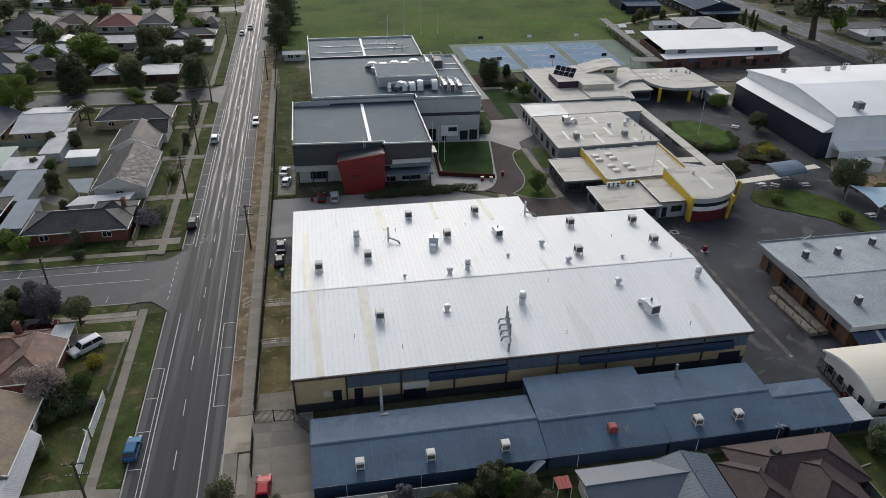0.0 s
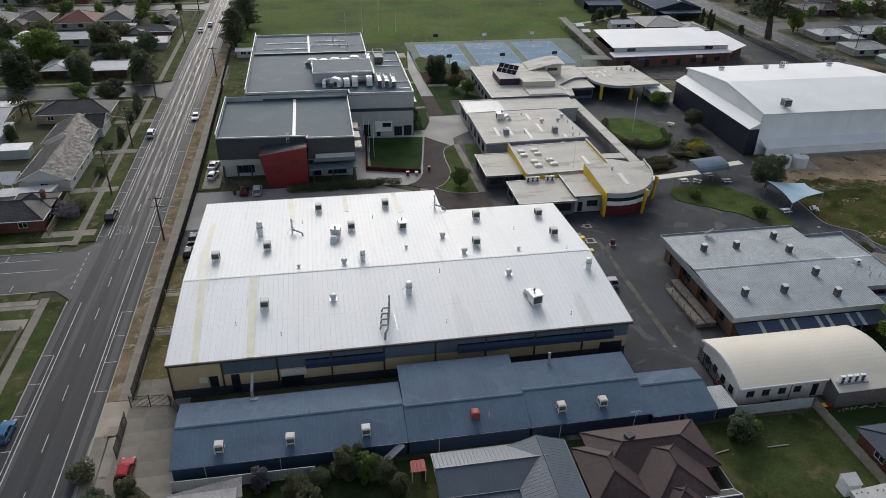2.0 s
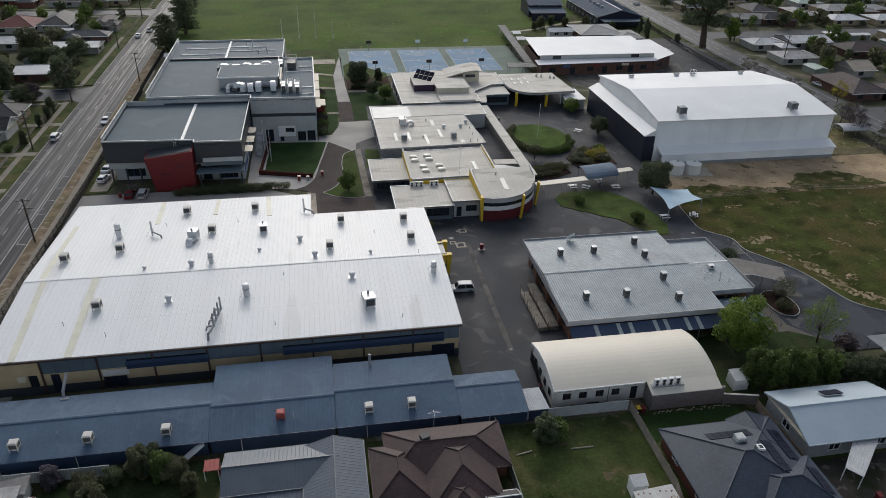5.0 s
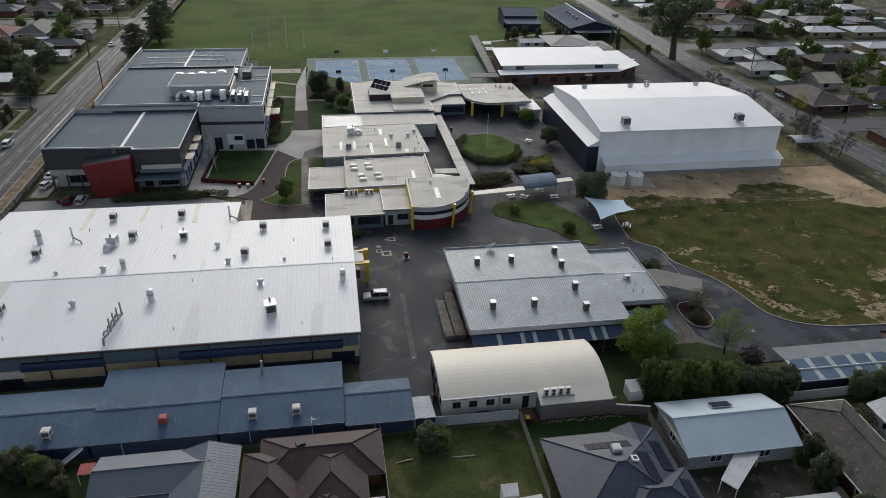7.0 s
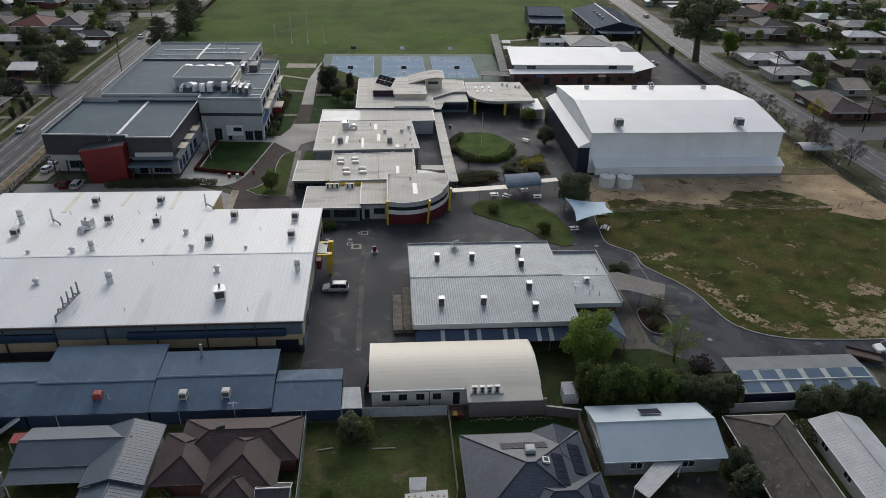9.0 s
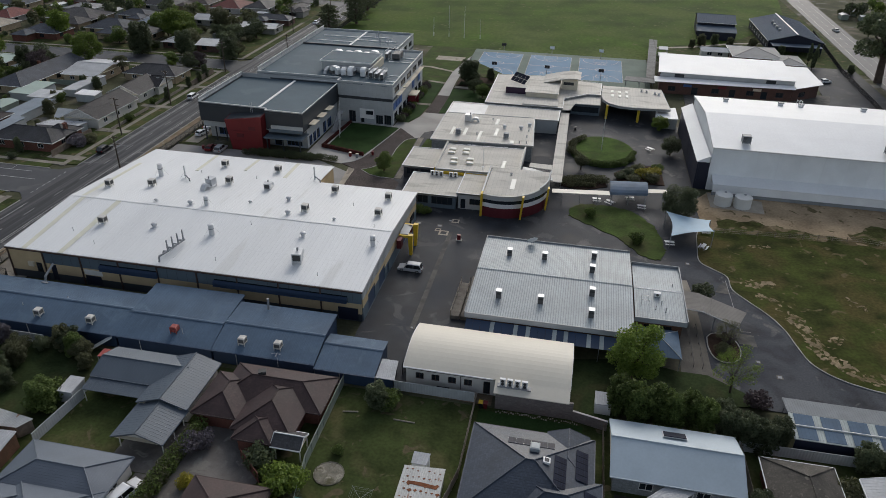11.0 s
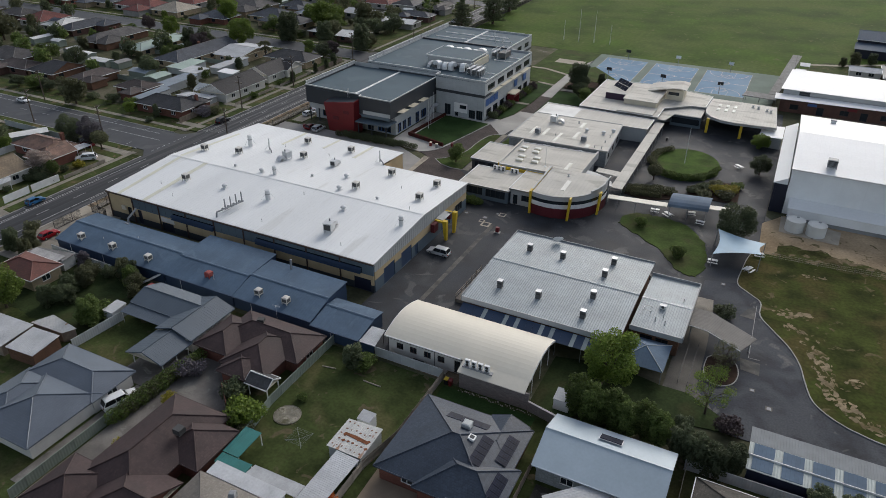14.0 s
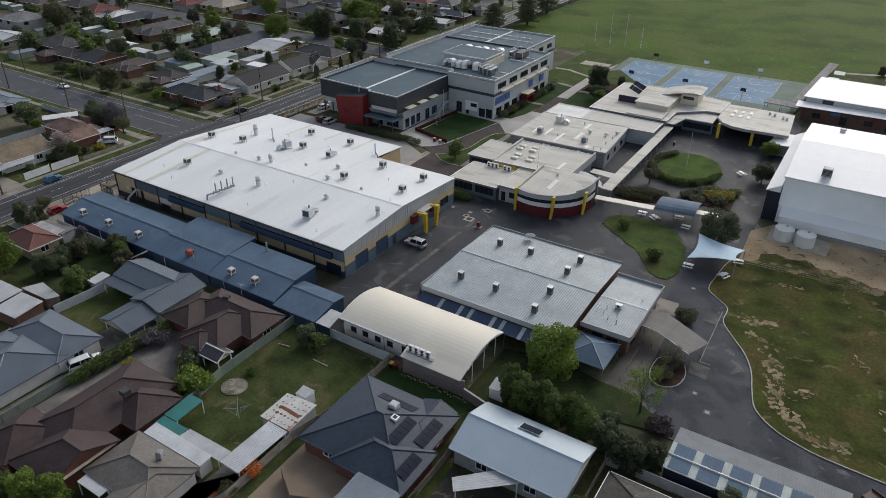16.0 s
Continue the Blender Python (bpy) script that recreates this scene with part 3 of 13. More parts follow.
SAIL = mat("pale_blue_shade_sail", (0.34, 0.48, 0.58), 0.6, var=0.08, scale=0.4, bump=0.06)
TANK = mat("white_tank_plastic", (0.66, 0.66, 0.63), 0.5, var=0.06, scale=0.6, bump=0.04)
BARK = mat("tree_bark", (0.075, 0.055, 0.04), 0.9, var=0.3, scale=2.0, fine=12, bump=0.4)
ORANGE = mat("orange_bin_plastic", (0.5, 0.1, 0.03), 0.55, var=0.15, bump=0.05)
LEAF = {
    "green": leaf_mat("mid_green_leaves", (0.066, 0.1, 0.026), (0.15, 0.2, 0.055), 0.35),
    "lime": leaf_mat("lime_green_leaves", (0.1, 0.152, 0.026), (0.2, 0.27, 0.055), 0.4),
    # dark and olive are lifted: the haze over far trees is in the colour
    "dark": leaf_mat("dark_green_leaves", (0.066, 0.087, 0.046), (0.135, 0.158, 0.085), 0.4),
    "olive": leaf_mat("olive_green_leaves", (0.086, 0.092, 0.048), (0.16, 0.165, 0.088), 0.4),
    "yellow": leaf_mat("yellow_green_leaves", (0.18, 0.17, 0.02), (0.36, 0.31, 0.05), 0.45),
    "ember": leaf_mat("orange_flowering_leaves", (0.4, 0.09, 0.02), (0.6, 0.2, 0.04), 0.3),
    "plum": leaf_mat("purple_brown_leaves", (0.055, 0.042, 0.045), (0.11, 0.085, 0.088), 0.3),
    "blossom": leaf_mat("pale_blossom", (0.25, 0.2, 0.17), (0.45, 0.38, 0.34), 0.35),
    "grey": leaf_mat("grey_lilac_leaves", (0.09, 0.085, 0.09), (0.19, 0.17, 0.2), 0.3),
}


def wet_tracks(m, slope, y_mid, x_mid):
    """Rain still lies in the four wheel paths of the road, more of it further on."""
    nd, ln = m.node_tree.nodes, m.node_tree.links
    b = nd["Principled BSDF"]

    def math_node(op, one, two=0.0, third=None):
        n = nd.new("ShaderNodeMath")
        n.operation = op
        for socket, value in zip(n.inputs, (one, two) if third is None else (one, two, third)):
            if isinstance(value, (int, float)):
                socket.default_value = value
            else:
                ln.new(value, socket)
        return n.outputs[0]

    tc, xyz, no = nd.new("ShaderNodeTexCoord"), nd.new("ShaderNodeSeparateXYZ"), nd.new("ShaderNodeTexNoise")
    ln.new(tc.outputs["Object"], xyz.inputs[0])
    mp = nd.new("ShaderNodeMapping")
    mp.inputs["Scale"].default_value = (4.5, 0.07, 1)
    ln.new(tc.outputs["Object"], mp.inputs[0])
    ln.new(mp.outputs[0], no.inputs["Vector"])
    no.inputs["Scale"].default_value, no.inputs["Detail"].default_value = 1.0, 6.0
    u = math_node("SUBTRACT", xyz.outputs[0], math_node("MULTIPLY_ADD", xyz.outputs[1], slope, x_mid - slope * y_mid))
    path = math_node("MULTIPLY", math_node("COSINE", math_node("MULTIPLY", u, math.tau / 1.65)), -0.5)
    inside = math_node("LESS_THAN", math_node("ABSOLUTE", u), 3.3)
    further = nd.new("ShaderNodeMapRange")
    further.inputs["From Min"].default_value, further.inputs["From Max"].default_value = 76.0, 150.0
    further.inputs["To Min"].default_value, further.inputs["To Max"].default_value = -0.55, -0.1
    ln.new(xyz.outputs[1], further.inputs["Value"])
    wet = math_node("ADD", math_node("ADD", path, further.outputs[0]), math_node("MULTIPLY", math_node("SUBTRACT", no.outputs["Fac"], 0.5), 2.6))
    wet = math_node("MULTIPLY", math_node("SMOOTH_MIN", math_node("MAXIMUM", math_node("MULTIPLY", wet, 1.7), 0.0), 1.0, 0.1), inside)
    ln.new(math_node("MULTIPLY_ADD", wet, -0.3, 0.68), b.inputs["Roughness"])
    ln.new(math_node("MULTIPLY_ADD", wet, 0.1, 0.22), b.inputs["Specular IOR Level"])


wet_tracks(ASPHALT_ROAD, -0.0118, 60.0, -21.35)
FADED_LINE = mat("faded_road_paint", (0.26, 0.26, 0.255), 0.7, var=0.35, scale=0.8, fine=6, bump=0.05)
LAWN_YARD = mat("back_yard_grass", (0.045, 0.059, 0.02), 0.9, var=0.4, scale=0.25, fine=2.2, bump=0.5, color2=(0.078, 0.078, 0.034), blotch=0.52, spec=0.05, color3=(0.1, 0.085, 0.05), blotch3=0.62, scale3=0.35)

# ---- ground, roads and paving ----
def flat(name, pts, z, material, label, category, thick=0.06, kind="structure"):
    return solid(name, Geo().prism(pts, z - thick, z), material, label, category, kind=kind)


def smooth(pts, n=5):
    """A soft curve through points."""
    out = []
    for i in range(len(pts) - 1):
        p0, p1, p2, p3 = pts[max(0, i - 1)], pts[i], pts[i + 1], pts[min(len(pts) - 1, i + 2)]
        for k in range(n):
            t = k / n
            out.append(tuple(0.5 * (2 * b + (c - a) * t + (2 * a - 5 * b + 4 * c - d) * t * t + (3 * b - a - 3 * c + d) * t ** 3) for a, b, c, d in zip(p0, p1, p2, p3)))
    return [*out, pts[-1]]


def ragged(pts, amount, seed=2):
    """The same outline with a worn, uneven edge."""
    r, out = random.Random(seed), []
    for (xa, ya), (xb, yb) in zip(pts, [*pts[1:], pts[0]]):
        n = max(1, int(math.hypot(xb - xa, yb - ya) / max(0.6, amount * 1.6)))
        for i in range(n):
            out.append((xa + (xb - xa) * i / n + r.uniform(-amount, amount), ya + (yb - ya) * i / n + r.uniform(-amount, amount)))
    return out


def ribbon(left, right):
    return [*left, *reversed(right)]


solid("ground", Geo().add([(-2500, -2500, -0.12), (2500, -2500, -0.12), (2500, 2500, -0.12), (-2500, 2500, -0.12)], [(0, 1, 2, 3)]), GROUND,
      "patchy suburban ground with grass and bare soil", "ground", kind="structure")


def road_mid(y):
    return -21.35 - 0.0118 * (y - 60)


HALF = 5.75
RY0, RY1 = -120, 760
flat("road", [(road_mid(RY0) - HALF, RY0), (road_mid(RY0) + HALF, RY0), (road_mid(RY1) + HALF, RY1), (road_mid(RY1) - HALF, RY1)], 0.0, ASPHALT_ROAD,
     "wide damp asphalt road with parking lanes and wheel tracks", "road")
for y0, y1, x1 in ((103.3, 116.6, -27.0), (208.5, 219.5, -28.3), (329.5, 339.5, -29.6), (446, 456, -31), (-8, 4, -26)):
    flat("side_road", [(-520, y0 + 1.2), (x1 - 3.5, y0), (x1, y0 - 3.5), (x1 + 0.4, y1 + 3.5), (x1 - 3.5, y1), (-520, y1 + 1.2)], 0.004, ASPHALT_SIDE,
         "asphalt side street that joins the wide road", "road")


def east_mid(y):
    return 201.5 + 0.028 * (y - 260) if y > 260 else 201.5 - 0.045 * (y - 260) * (0.5 if y > 180 else 1.0) - (0 if y > 180 else 1.8)


ys = [20, 60, 100, 140, 180, 220, 260, 320, 400, 500, 700]
flat("road_east", ribbon([(east_mid(y) - 6, y) for y in ys], [(east_mid(y) + 6, y) for y in ys]), 0.0, ASPHALT_SIDE, "asphalt road on the far side of the school", "road")
flat("side_road_east", [(208, 160.5), (212, 164), (520, 168), (520, 179), (212, 175.5), (207, 179)], 0.004, ASPHALT_SIDE, "asphalt side street with wide corners", "road")
flat("side_road_north_east", [(207, 264), (210, 266), (520, 272), (520, 282), (210, 277), (207, 280)], 0.004, ASPHALT_SIDE, "asphalt side street between houses", "road")


def kerb_run(name, xs, label="concrete kerb along the road"):
    """A kerb stone line, 0.15 wide and 0.13 high, along points."""
    g = Geo()
    for (xa, ya), (xb, yb) in zip(xs, xs[1:]):
        d = Vector((xb - xa, yb - ya, 0)).normalized() * 0.16
        n = Vector((-d.y, d.x, 0))
        g.prism([(xa - n.x, ya - n.y), (xb - n.x, yb - n.y), (xb, yb), (xa, ya)], -0.1, 0.125)
    return solid(name, g, KERB, label, "kerb", kind="structure")


# the verges beside the wide road: grass strip and kerb, broken at the side streets
for y0, y1 in ((4.5, 99.6), (120.2, 205), (223, 326), (343, 442), (460, 760)):
    a, b = road_mid(y0) - HALF, road_mid(y1) - HALF
    kerb_run("kerb", [(a, y0), (b, y1)])
    flat("verge", [(a - 3.0, y0), (a - 0.16, y0), (b - 0.16, y1), (b - 3.0, y1)], 0.1, LAWN, "mown grass verge between kerb and footpath", "verge", 0.2)
    flat("nature_yard", [(a - 15, y0 + 2), (a - 4.4, y0), (b - 4.4, y1), (b - 15, y1 - 2)], 0.03, LAWN, "front lawns behind the footpath", "lawn", 0.1)
kerb_run("kerb", [(road_mid(-120) + HALF + 0.16, -120), (road_mid(760) + HALF + 0.16, 760)])
flat("verge", [(-15.7, 56.5), (-13.5, 56.5), (-13.7, 66.3), (-15.7, 66.3)], 0.09, CONCRETE, "concrete crossover strip", "pavement", 0.2)
flat("verge", [(road_mid(73) + HALF + 0.2, 73), (-13.6, 73), (-13.8, 170), (-14.6, 262), (road_mid(262) + HALF + 0.2, 262)], 0.09, DIRT,
     "worn brown dirt verge with thin grass", "verge", 0.2)
flat("crossover", [(road_mid(66) + HALF + 0.2, 66.3), (-12.1, 66.3), (-12.1, 72.9), (road_mid(73) + HALF + 0.2, 72.9)], 0.1, CONCRETE_LIGHT, "pale concrete driveway crossover", "pavement", 0.2)
for x0, x1 in ((-520, -31),):
    for yk, sg in ((103.2, -1), (116.7, 1), (208.4, -1), (219.7, 1), (329.4, -1), (339.7, 1)):
        kerb_run("kerb", [(x0, yk + 1.2 + (0.16 if sg > 0 else 0)), (x1 - 2, yk + (0.16 if sg > 0 else 0))])
        ya, yb = yk + sg * 0.2, yk + sg * 2.6
        flat("verge", [(x0, ya + 1.2), (x1 - 3, ya), (x1 - 3, yb), (x0, yb + 1.2)], 0.1, LAWN, "mown grass verge of the side street", "verge", 0.2)
        flat("footpath", [(x0, yb + 1.22 * 1), (x1 - 1.2, yb + 0.02), (x1 - 1.2, yb + sg * 1.4), (x0, yb + sg * 1.4 + 1.2)], 0.105, CONCRETE, "narrow concrete footpath of the side street", "footpath", 0.2)
        flat("front_yard", [(x0, yb + sg * 1.5 + 1.2), (x1 - 10, yb + sg * 1.5), (x1 - 10, yb + sg * 9), (x0, yb + sg * 9 + 1.2)], 0.02, LAWN, "front lawns along the side street", "lawn", 0.1)

# lane lines
lines = Geo()
for k in (-3.35, 3.35):
    for y0, y1 in ((-100, 99), (121, 205), (224, 326), (345, 700)) if k < 0 else ((-100, 262), (268, 700)):
        y = y0
        while y < y1:
            e2 = min(y + 20, y1)
            xa, xb = road_mid(y) + k, road_mid(e2) + k
            lines.prism([(xa - 0.07, y), (xa + 0.07, y), (xb + 0.07, e2), (xb - 0.07, e2)], 0.0, 0.012)
            y = e2
y = -60.0
while y < 640:
    x = road_mid(y)
    lines.prism([(x - 0.06, y), (x + 0.06, y), (x + 0.02, y + 3.2), (x - 0.1, y + 3.2)], 0.0, 0.012)
    y += 9.6
for sg, spans in ((1, ((75.5, 95.2), (118, 168), (176, 200))), (-1, ((59.0, 85.6), (122, 200), (226, 262)))):
    for y0, y1 in spans:
        y = y0
        while y <= y1:
            x = road_mid(y)
            lines.box(min(x + sg * 3.9, x + sg * 5.6), y, 0.0, max(x + sg * 3.9, x + sg * 5.6), y + 0.1, 0.012)
            if y + 6.5 <= y1:
                lines.prism([(x + sg * 3.9 - 0.05, y), (x + sg * 3.9 + 0.05, y), (x + sg * 3.9 - 0.027, y + 6.5), (x + sg * 3.9 - 0.127, y + 6.5)], 0.0, 0.013)
            y += 6.5
for i in range(7):
    lines.box(-28.0, 103.5 + i * 1.9, 0.0, -27.85, 104.5 + i * 1.9, 0.014)
for x in range(-120, -40, 13):
    lines.box(x, 114.3, 0.004, x + 0.1, 116.4, 0.018)
    lines.box(x + 4, 104.0, 0.004, x + 4.1, 105.9, 0.018)
lines.box(-120, 114.2, 0.004, -36, 114.32, 0.018)
lines.box(-52, 110.3, 0.004, -32, 110.45, 0.018)
for x in (-60, -70, -80, -90):
    lines.box(x, 110.3, 0.004, x + 3, 110.42, 0.018)
for y0 in range(60, 420, 9):
    xm = east_mid(y0)
    lines.prism([(xm - 0.06, y0), (xm + 0.06, y0), (xm + 0.06, y0 + 3), (xm - 0.06, y0 + 3)], 0.0, 0.012)
for k in (-3.4, 3.4):
    for y0, y1 in zip(ys, ys[1:]):
        if y0 >= 60 and y1 <= 400:
            xa, xb = east_mid(y0) + k, east_mid(y1) + k
            lines.prism([(xa - 0.05, y0), (xa + 0.05, y0), (xb + 0.05, y1), (xb - 0.05, y1)], 0.0, 0.012)
solid("lane_lines", lines, LINE, "worn white lane and parking lines on asphalt", "road marking", kind="structure")

# the number painted on the lane
num = bpy.data.curves.new("speed_number", "FONT")
num.body, num.size, num.extrude, num.align_x = "50", 3.4, 0.004, "CENTER"
ob = new("speed_number", num)
ob.matrix_basis = pose(-23.7, 122.2, 0.008) @ Matrix.Diagonal((0.75, 1.6, 1, 1))
num.materials.append(mat("worn_lane_number", (0.105, 0.105, 0.106), 0.7, var=0.45, scale=0.9, fine=6, bump=0.05))
tagged(ob, "white painted speed number on the asphalt lane", "road marking", kind="structure")

# the school's yard, lawns and paths
flat("yard_asphalt", [(38.7, 98.0), (121.4, 98.0), (121.4, 183.0), (120.0, 216.0), (60.0, 216.0), (38.7, 116.0)], -0.012, ASPHALT_YARD, "dark worn asphalt schoolyard with pale patches", "yard", 0.1)
flat("lane_asphalt", [(60.3, 57.0), (71.3, 57.0), (71.3, 69.6), (79.0, 69.6), (79.0, 100.5), (60.3, 100.5)], 0.0, ASPHALT_YARD, "dark asphalt lane between workshop and library", "yard", 0.1)
EDGE = smooth([(120.6, 121), (119.8, 117), (119.4, 112.5), (119.2, 106.6), (121.4, 104.0), (123.7, 101.6), (124.0, 97.2), (126.2, 93.7), (129.1, 89.7), (130.9, 85.6), (131.8, 81.6), (132.8, 77.8), (134.3, 75.7), (136.4, 74.1), (139.0, 73.0), (144.0, 72.0), (160.0, 71.4), (192.0, 71.2)], 5)
flat("drive_asphalt", [(113.5, 66.0), (124.0, 64.4), (193.0, 64.4), (193.0, 71.2), *reversed(EDGE[15:-1]), (113.5, 105.0)],
     -0.004, ASPHALT_DRIVE, "curving dark asphalt drive beside the field", "drive", 0.1)
flat("car_park", [(-11.5, 122.1), (38.5, 122.4), (40, 131), (26, 139), (-11.5, 139)], 0.012, CONCRETE_PLAZA, "stained concrete car park between two buildings", "car park", 0.1)
flat("side_yard", [(-11.6, 112), (-6.5, 112), (-6.5, 122), (-11.6, 122)], 0.01, ASPHALT_YARD, "narrow asphalt parking strip beside the workshop", "car park", 0.1)
flat("side_strip", [(-11.6, 73), (-6.4, 73), (-6.4, 112), (-11.6, 112)], 0.0, DRY_GRASS, "dry grass strip between fence and workshop wall", "grass", 0.1)
for y0, y1 in ((73, 77), (87.5, 89), (98.6, 99.6)):
    flat("side_path", [(-11.5, y0), (-6.4, y0), (-6.4, y1), (-11.5, y1)], 0.03, CONCRETE, "stained concrete strip in the grass", "pavement", 0.1)
flat("driveway", [(-13.5, 50), (-4.2, 50), (-4.2, 57), (-4, 72.9), (-12, 72.9), (-12.1, 66), (-13.5, 66)], 0.05, CONCRETE, "stained concrete driveway beside the blue shed", "driveway", 0.15)
flat("gravel_lane", [(-11.4, 140), (-6.6, 140), (-3, 168), (-3, 230), (-11.8, 250)], 0.01, LAWN, "narrow lawn between street fence and tall building", "lawn", 0.1)
flat("rear_slab", [(-10.5, 141), (-6.6, 141), (-6.6, 157), (-10.5, 157)], 0.02, CONCRETE, "concrete pad behind the street fence", "pavement", 0.1)
PATH_OUT = smooth([(43.3, 165.4), (41.9, 157.0), (40.5, 149.0), (39.4, 142.4), (37.6, 138.6), (35.2, 136.7)], 5)
PATH_IN = smooth([(49.2, 158.5), (47.0, 156.0), (46.2, 150.0), (46.3, 144.0), (45.2, 139.2), (43.2, 135.8), (41.2, 134.2)], 5)
flat("plaza", [(24, 139), (35.2, 136.7), *reversed(PATH_OUT), (49.2, 158.5), (50.2, 159.4), (50.6, 163.6), (55.8, 168.0), (55.8, 180.4), (46.9, 180.4), (46.4, 176.4), (44.4, 170.4), (41.0, 170.4), (40.8, 166.8), (24, 167.2)], 0.02, CONCRETE_WARM,
     "pale concrete plaza between school buildings", "plaza", 0.1)
flat("plaza_apron", [(37.6, 134.9), (39.4, 134.2), (39.7, 122.4), (38.6, 122.4)], 0.02, CONCRETE_LIGHT, "pale concrete apron at the workshop's corner", "pavement", 0.1)
flat("brown_path", [*PATH_OUT, *reversed(PATH_IN)], 0.03, PAVERS, "curving brown paved path edged with concrete", "path", 0.1)
flat("brown_path", [(35.2, 136.7), (41.2, 134.2), (44.0, 131.8), (50.0, 130.6), (52.2, 128.6), (52.2, 121.2), (39.8, 121.2), (39.4, 134.2)], 0.026, PAVERS, "brown paved forecourt beside the workshop", "path", 0.1)
flat("brown_path", [(47.1, 180.5), (51.4, 180.5), (51.0, 198.2), (47.3, 198.2)], 0.03, PAVERS, "brown paved panel in the concrete path", "path", 0.1)
flat("side_walk", [(49.9, 159.2), (51.4, 159.4), (52.0, 131.0), (50.4, 131.0)], 0.03, CONCRETE, "narrow concrete path beside the small lawn", "path", 0.1)
flat("long_path", [(47.3, 198.3), (51.0, 198.3), (50.3, 215.0), (50.2, 238.0), (50.6, 249.4), (49.4, 249.8), (48.3, 238.0), (46.9, 226.0), (47.0, 212.0)], 0.03, CONCRETE_WARM, "long pale concrete path to the courts", "path", 0.1)
flat("plaza_lawn", [(27.6, 145.6), (38.9, 143.4), (40.1, 149.0), (41.5, 157.0), (42.8, 165.2), (28.4, 166.2)], 0.1, LAWN_RICH, "dark green square lawn beside the entrance", "lawn", 0.15)
flat("path_lawn", [(49.8, 157.4), *PATH_IN[1:], (44.0, 132.0), (47.0, 131.0), (50.2, 131.0)], 0.07, LAWN_BRIGHT, "small lawn inside the curved path", "lawn", 0.1)
flat("path_lawn", [(51.9, 147), (56, 147), (55.8, 158), (52.5, 159)], 0.06, LAWN_BRIGHT, "small lawn beside the path", "lawn", 0.1)
flat("path_lawn", [(51.2, 181.0), (55.2, 181.6), (55.4, 194.0), (65.0, 193.6), (65.0, 205.4), (50.8, 206.0), (51.2, 198.0)], 0.06, LAWN_RICH, "lawn with small trees by the classrooms", "lawn", 0.1)
flat("garden_bed", [(51.0, 210.6), (65.0, 209.6), (65.0, 222.0), (50.8, 222.0)], 0.08, MULCH, "dark mulched bed under a dense tree", "garden bed", 0.1)
flat("path_lawn", [(50.7, 222.4), (65, 222.4), (65, 228), (53.2, 242), (50.7, 238)], 0.06, LAWN_BRIGHT, "lawn strip behind the courts", "lawn", 0.1)
flat("path_lawn", [(42.0, 170.7), (44.2, 170.7), (46.2, 176.6), (46.7, 187.2), (43.6, 187.2), (41.0, 184)], 0.06, LAWN_RICH, "lawn strip along the science block", "lawn", 0.1)
flat("path_lawn", [(41.0, 189.0), (47.0, 189.0), (46.8, 211.0), (41.0, 212.6)], 0.06, LAWN_RICH, "lawn strip along the science block", "lawn", 0.1)
flat("path_lawn", [(32.2, 214.2), (46.8, 213.0), (46.6, 226.0), (37.4, 230.2), (32.2, 230.2)], 0.05, LAWN_BRIGHT, "lawn behind the tall building", "lawn", 0.1)
flat("path_lawn", [(32.2, 231.6), (37.8, 232.0), (46.9, 227.6), (48.0, 238.0), (50.0, 251.0), (50.0, 262), (32.2, 262)], 0.05, LAWN_BRIGHT, "lawn behind the tall building", "lawn", 0.1)
flat("paved_link", [(40.8, 187.3), (47.0, 187.3), (47.0, 188.9), (40.8, 188.9)], 0.07, CONCRETE, "concrete link path over the lawn", "path", 0.1)
flat("paved_link", [(40.8, 212.7), (47.0, 211.1), (47.0, 212.8), (40.8, 214.0)], 0.07, CONCRETE, "concrete link path over the lawn", "path", 0.1)
flat("paved_link", [(32.2, 230.3), (37.6, 230.4), (46.8, 226.2), (47.0, 227.4), (37.8, 231.8), (32.2, 231.5)], 0.07, CONCRETE_LIGHT, "pale concrete link path over the lawn", "path", 0.1)
flat("paved_link", [(51.0, 207.2), (66.0, 206.6), (66.0, 208.6), (51.0, 209.4)], 0.07, CONCRETE, "concrete link path to the administration wing", "path", 0.1)
flat("paved_link", [(37.4, 241.4), (48.2, 241.2), (48.2, 247.0), (37.4, 247.2)], 0.08, CONCRETE_LIGHT, "pale concrete slab in the lawn", "pavement", 0.1)
oval_pts = [(-14, 262), (46, 262), (122, 262), (130, 290), (150, 296), (186, 352), (196, 420), (196, 640), (-16, 640)]
flat("oval", oval_pts, -0.02, OVAL, "wide green sports oval with mown turf", "sports field", 0.08)
flat("oval_path", [(121.6, 282.4), (135, 287.0), (155, 299.0), (175, 304.0), (175, 306.2), (154.6, 301.2), (134.6, 289.2), (121.6, 284.4)], 0.03, CONCRETE_LIGHT, "pale curving path beside the oval", "path", 0.06)
flat("park_ground", [(116, 262), (196, 262), (196, 420), (186, 352), (150, 296), (130, 290)], 0.0, LAWN, "lawns round the far school buildings", "lawn", 0.08)
flat("field", [*EDGE, (191, 121)], 0.04, FIELD, "patchy grass field with bare sandy spots", "field", 0.12)
flat("bare_ground", [(121.5, 121), (191, 121), (189, 142), (125, 141), (121, 135)], 0.03, SAND, "bare sandy soil beside the gymnasium", "soil", 0.12)
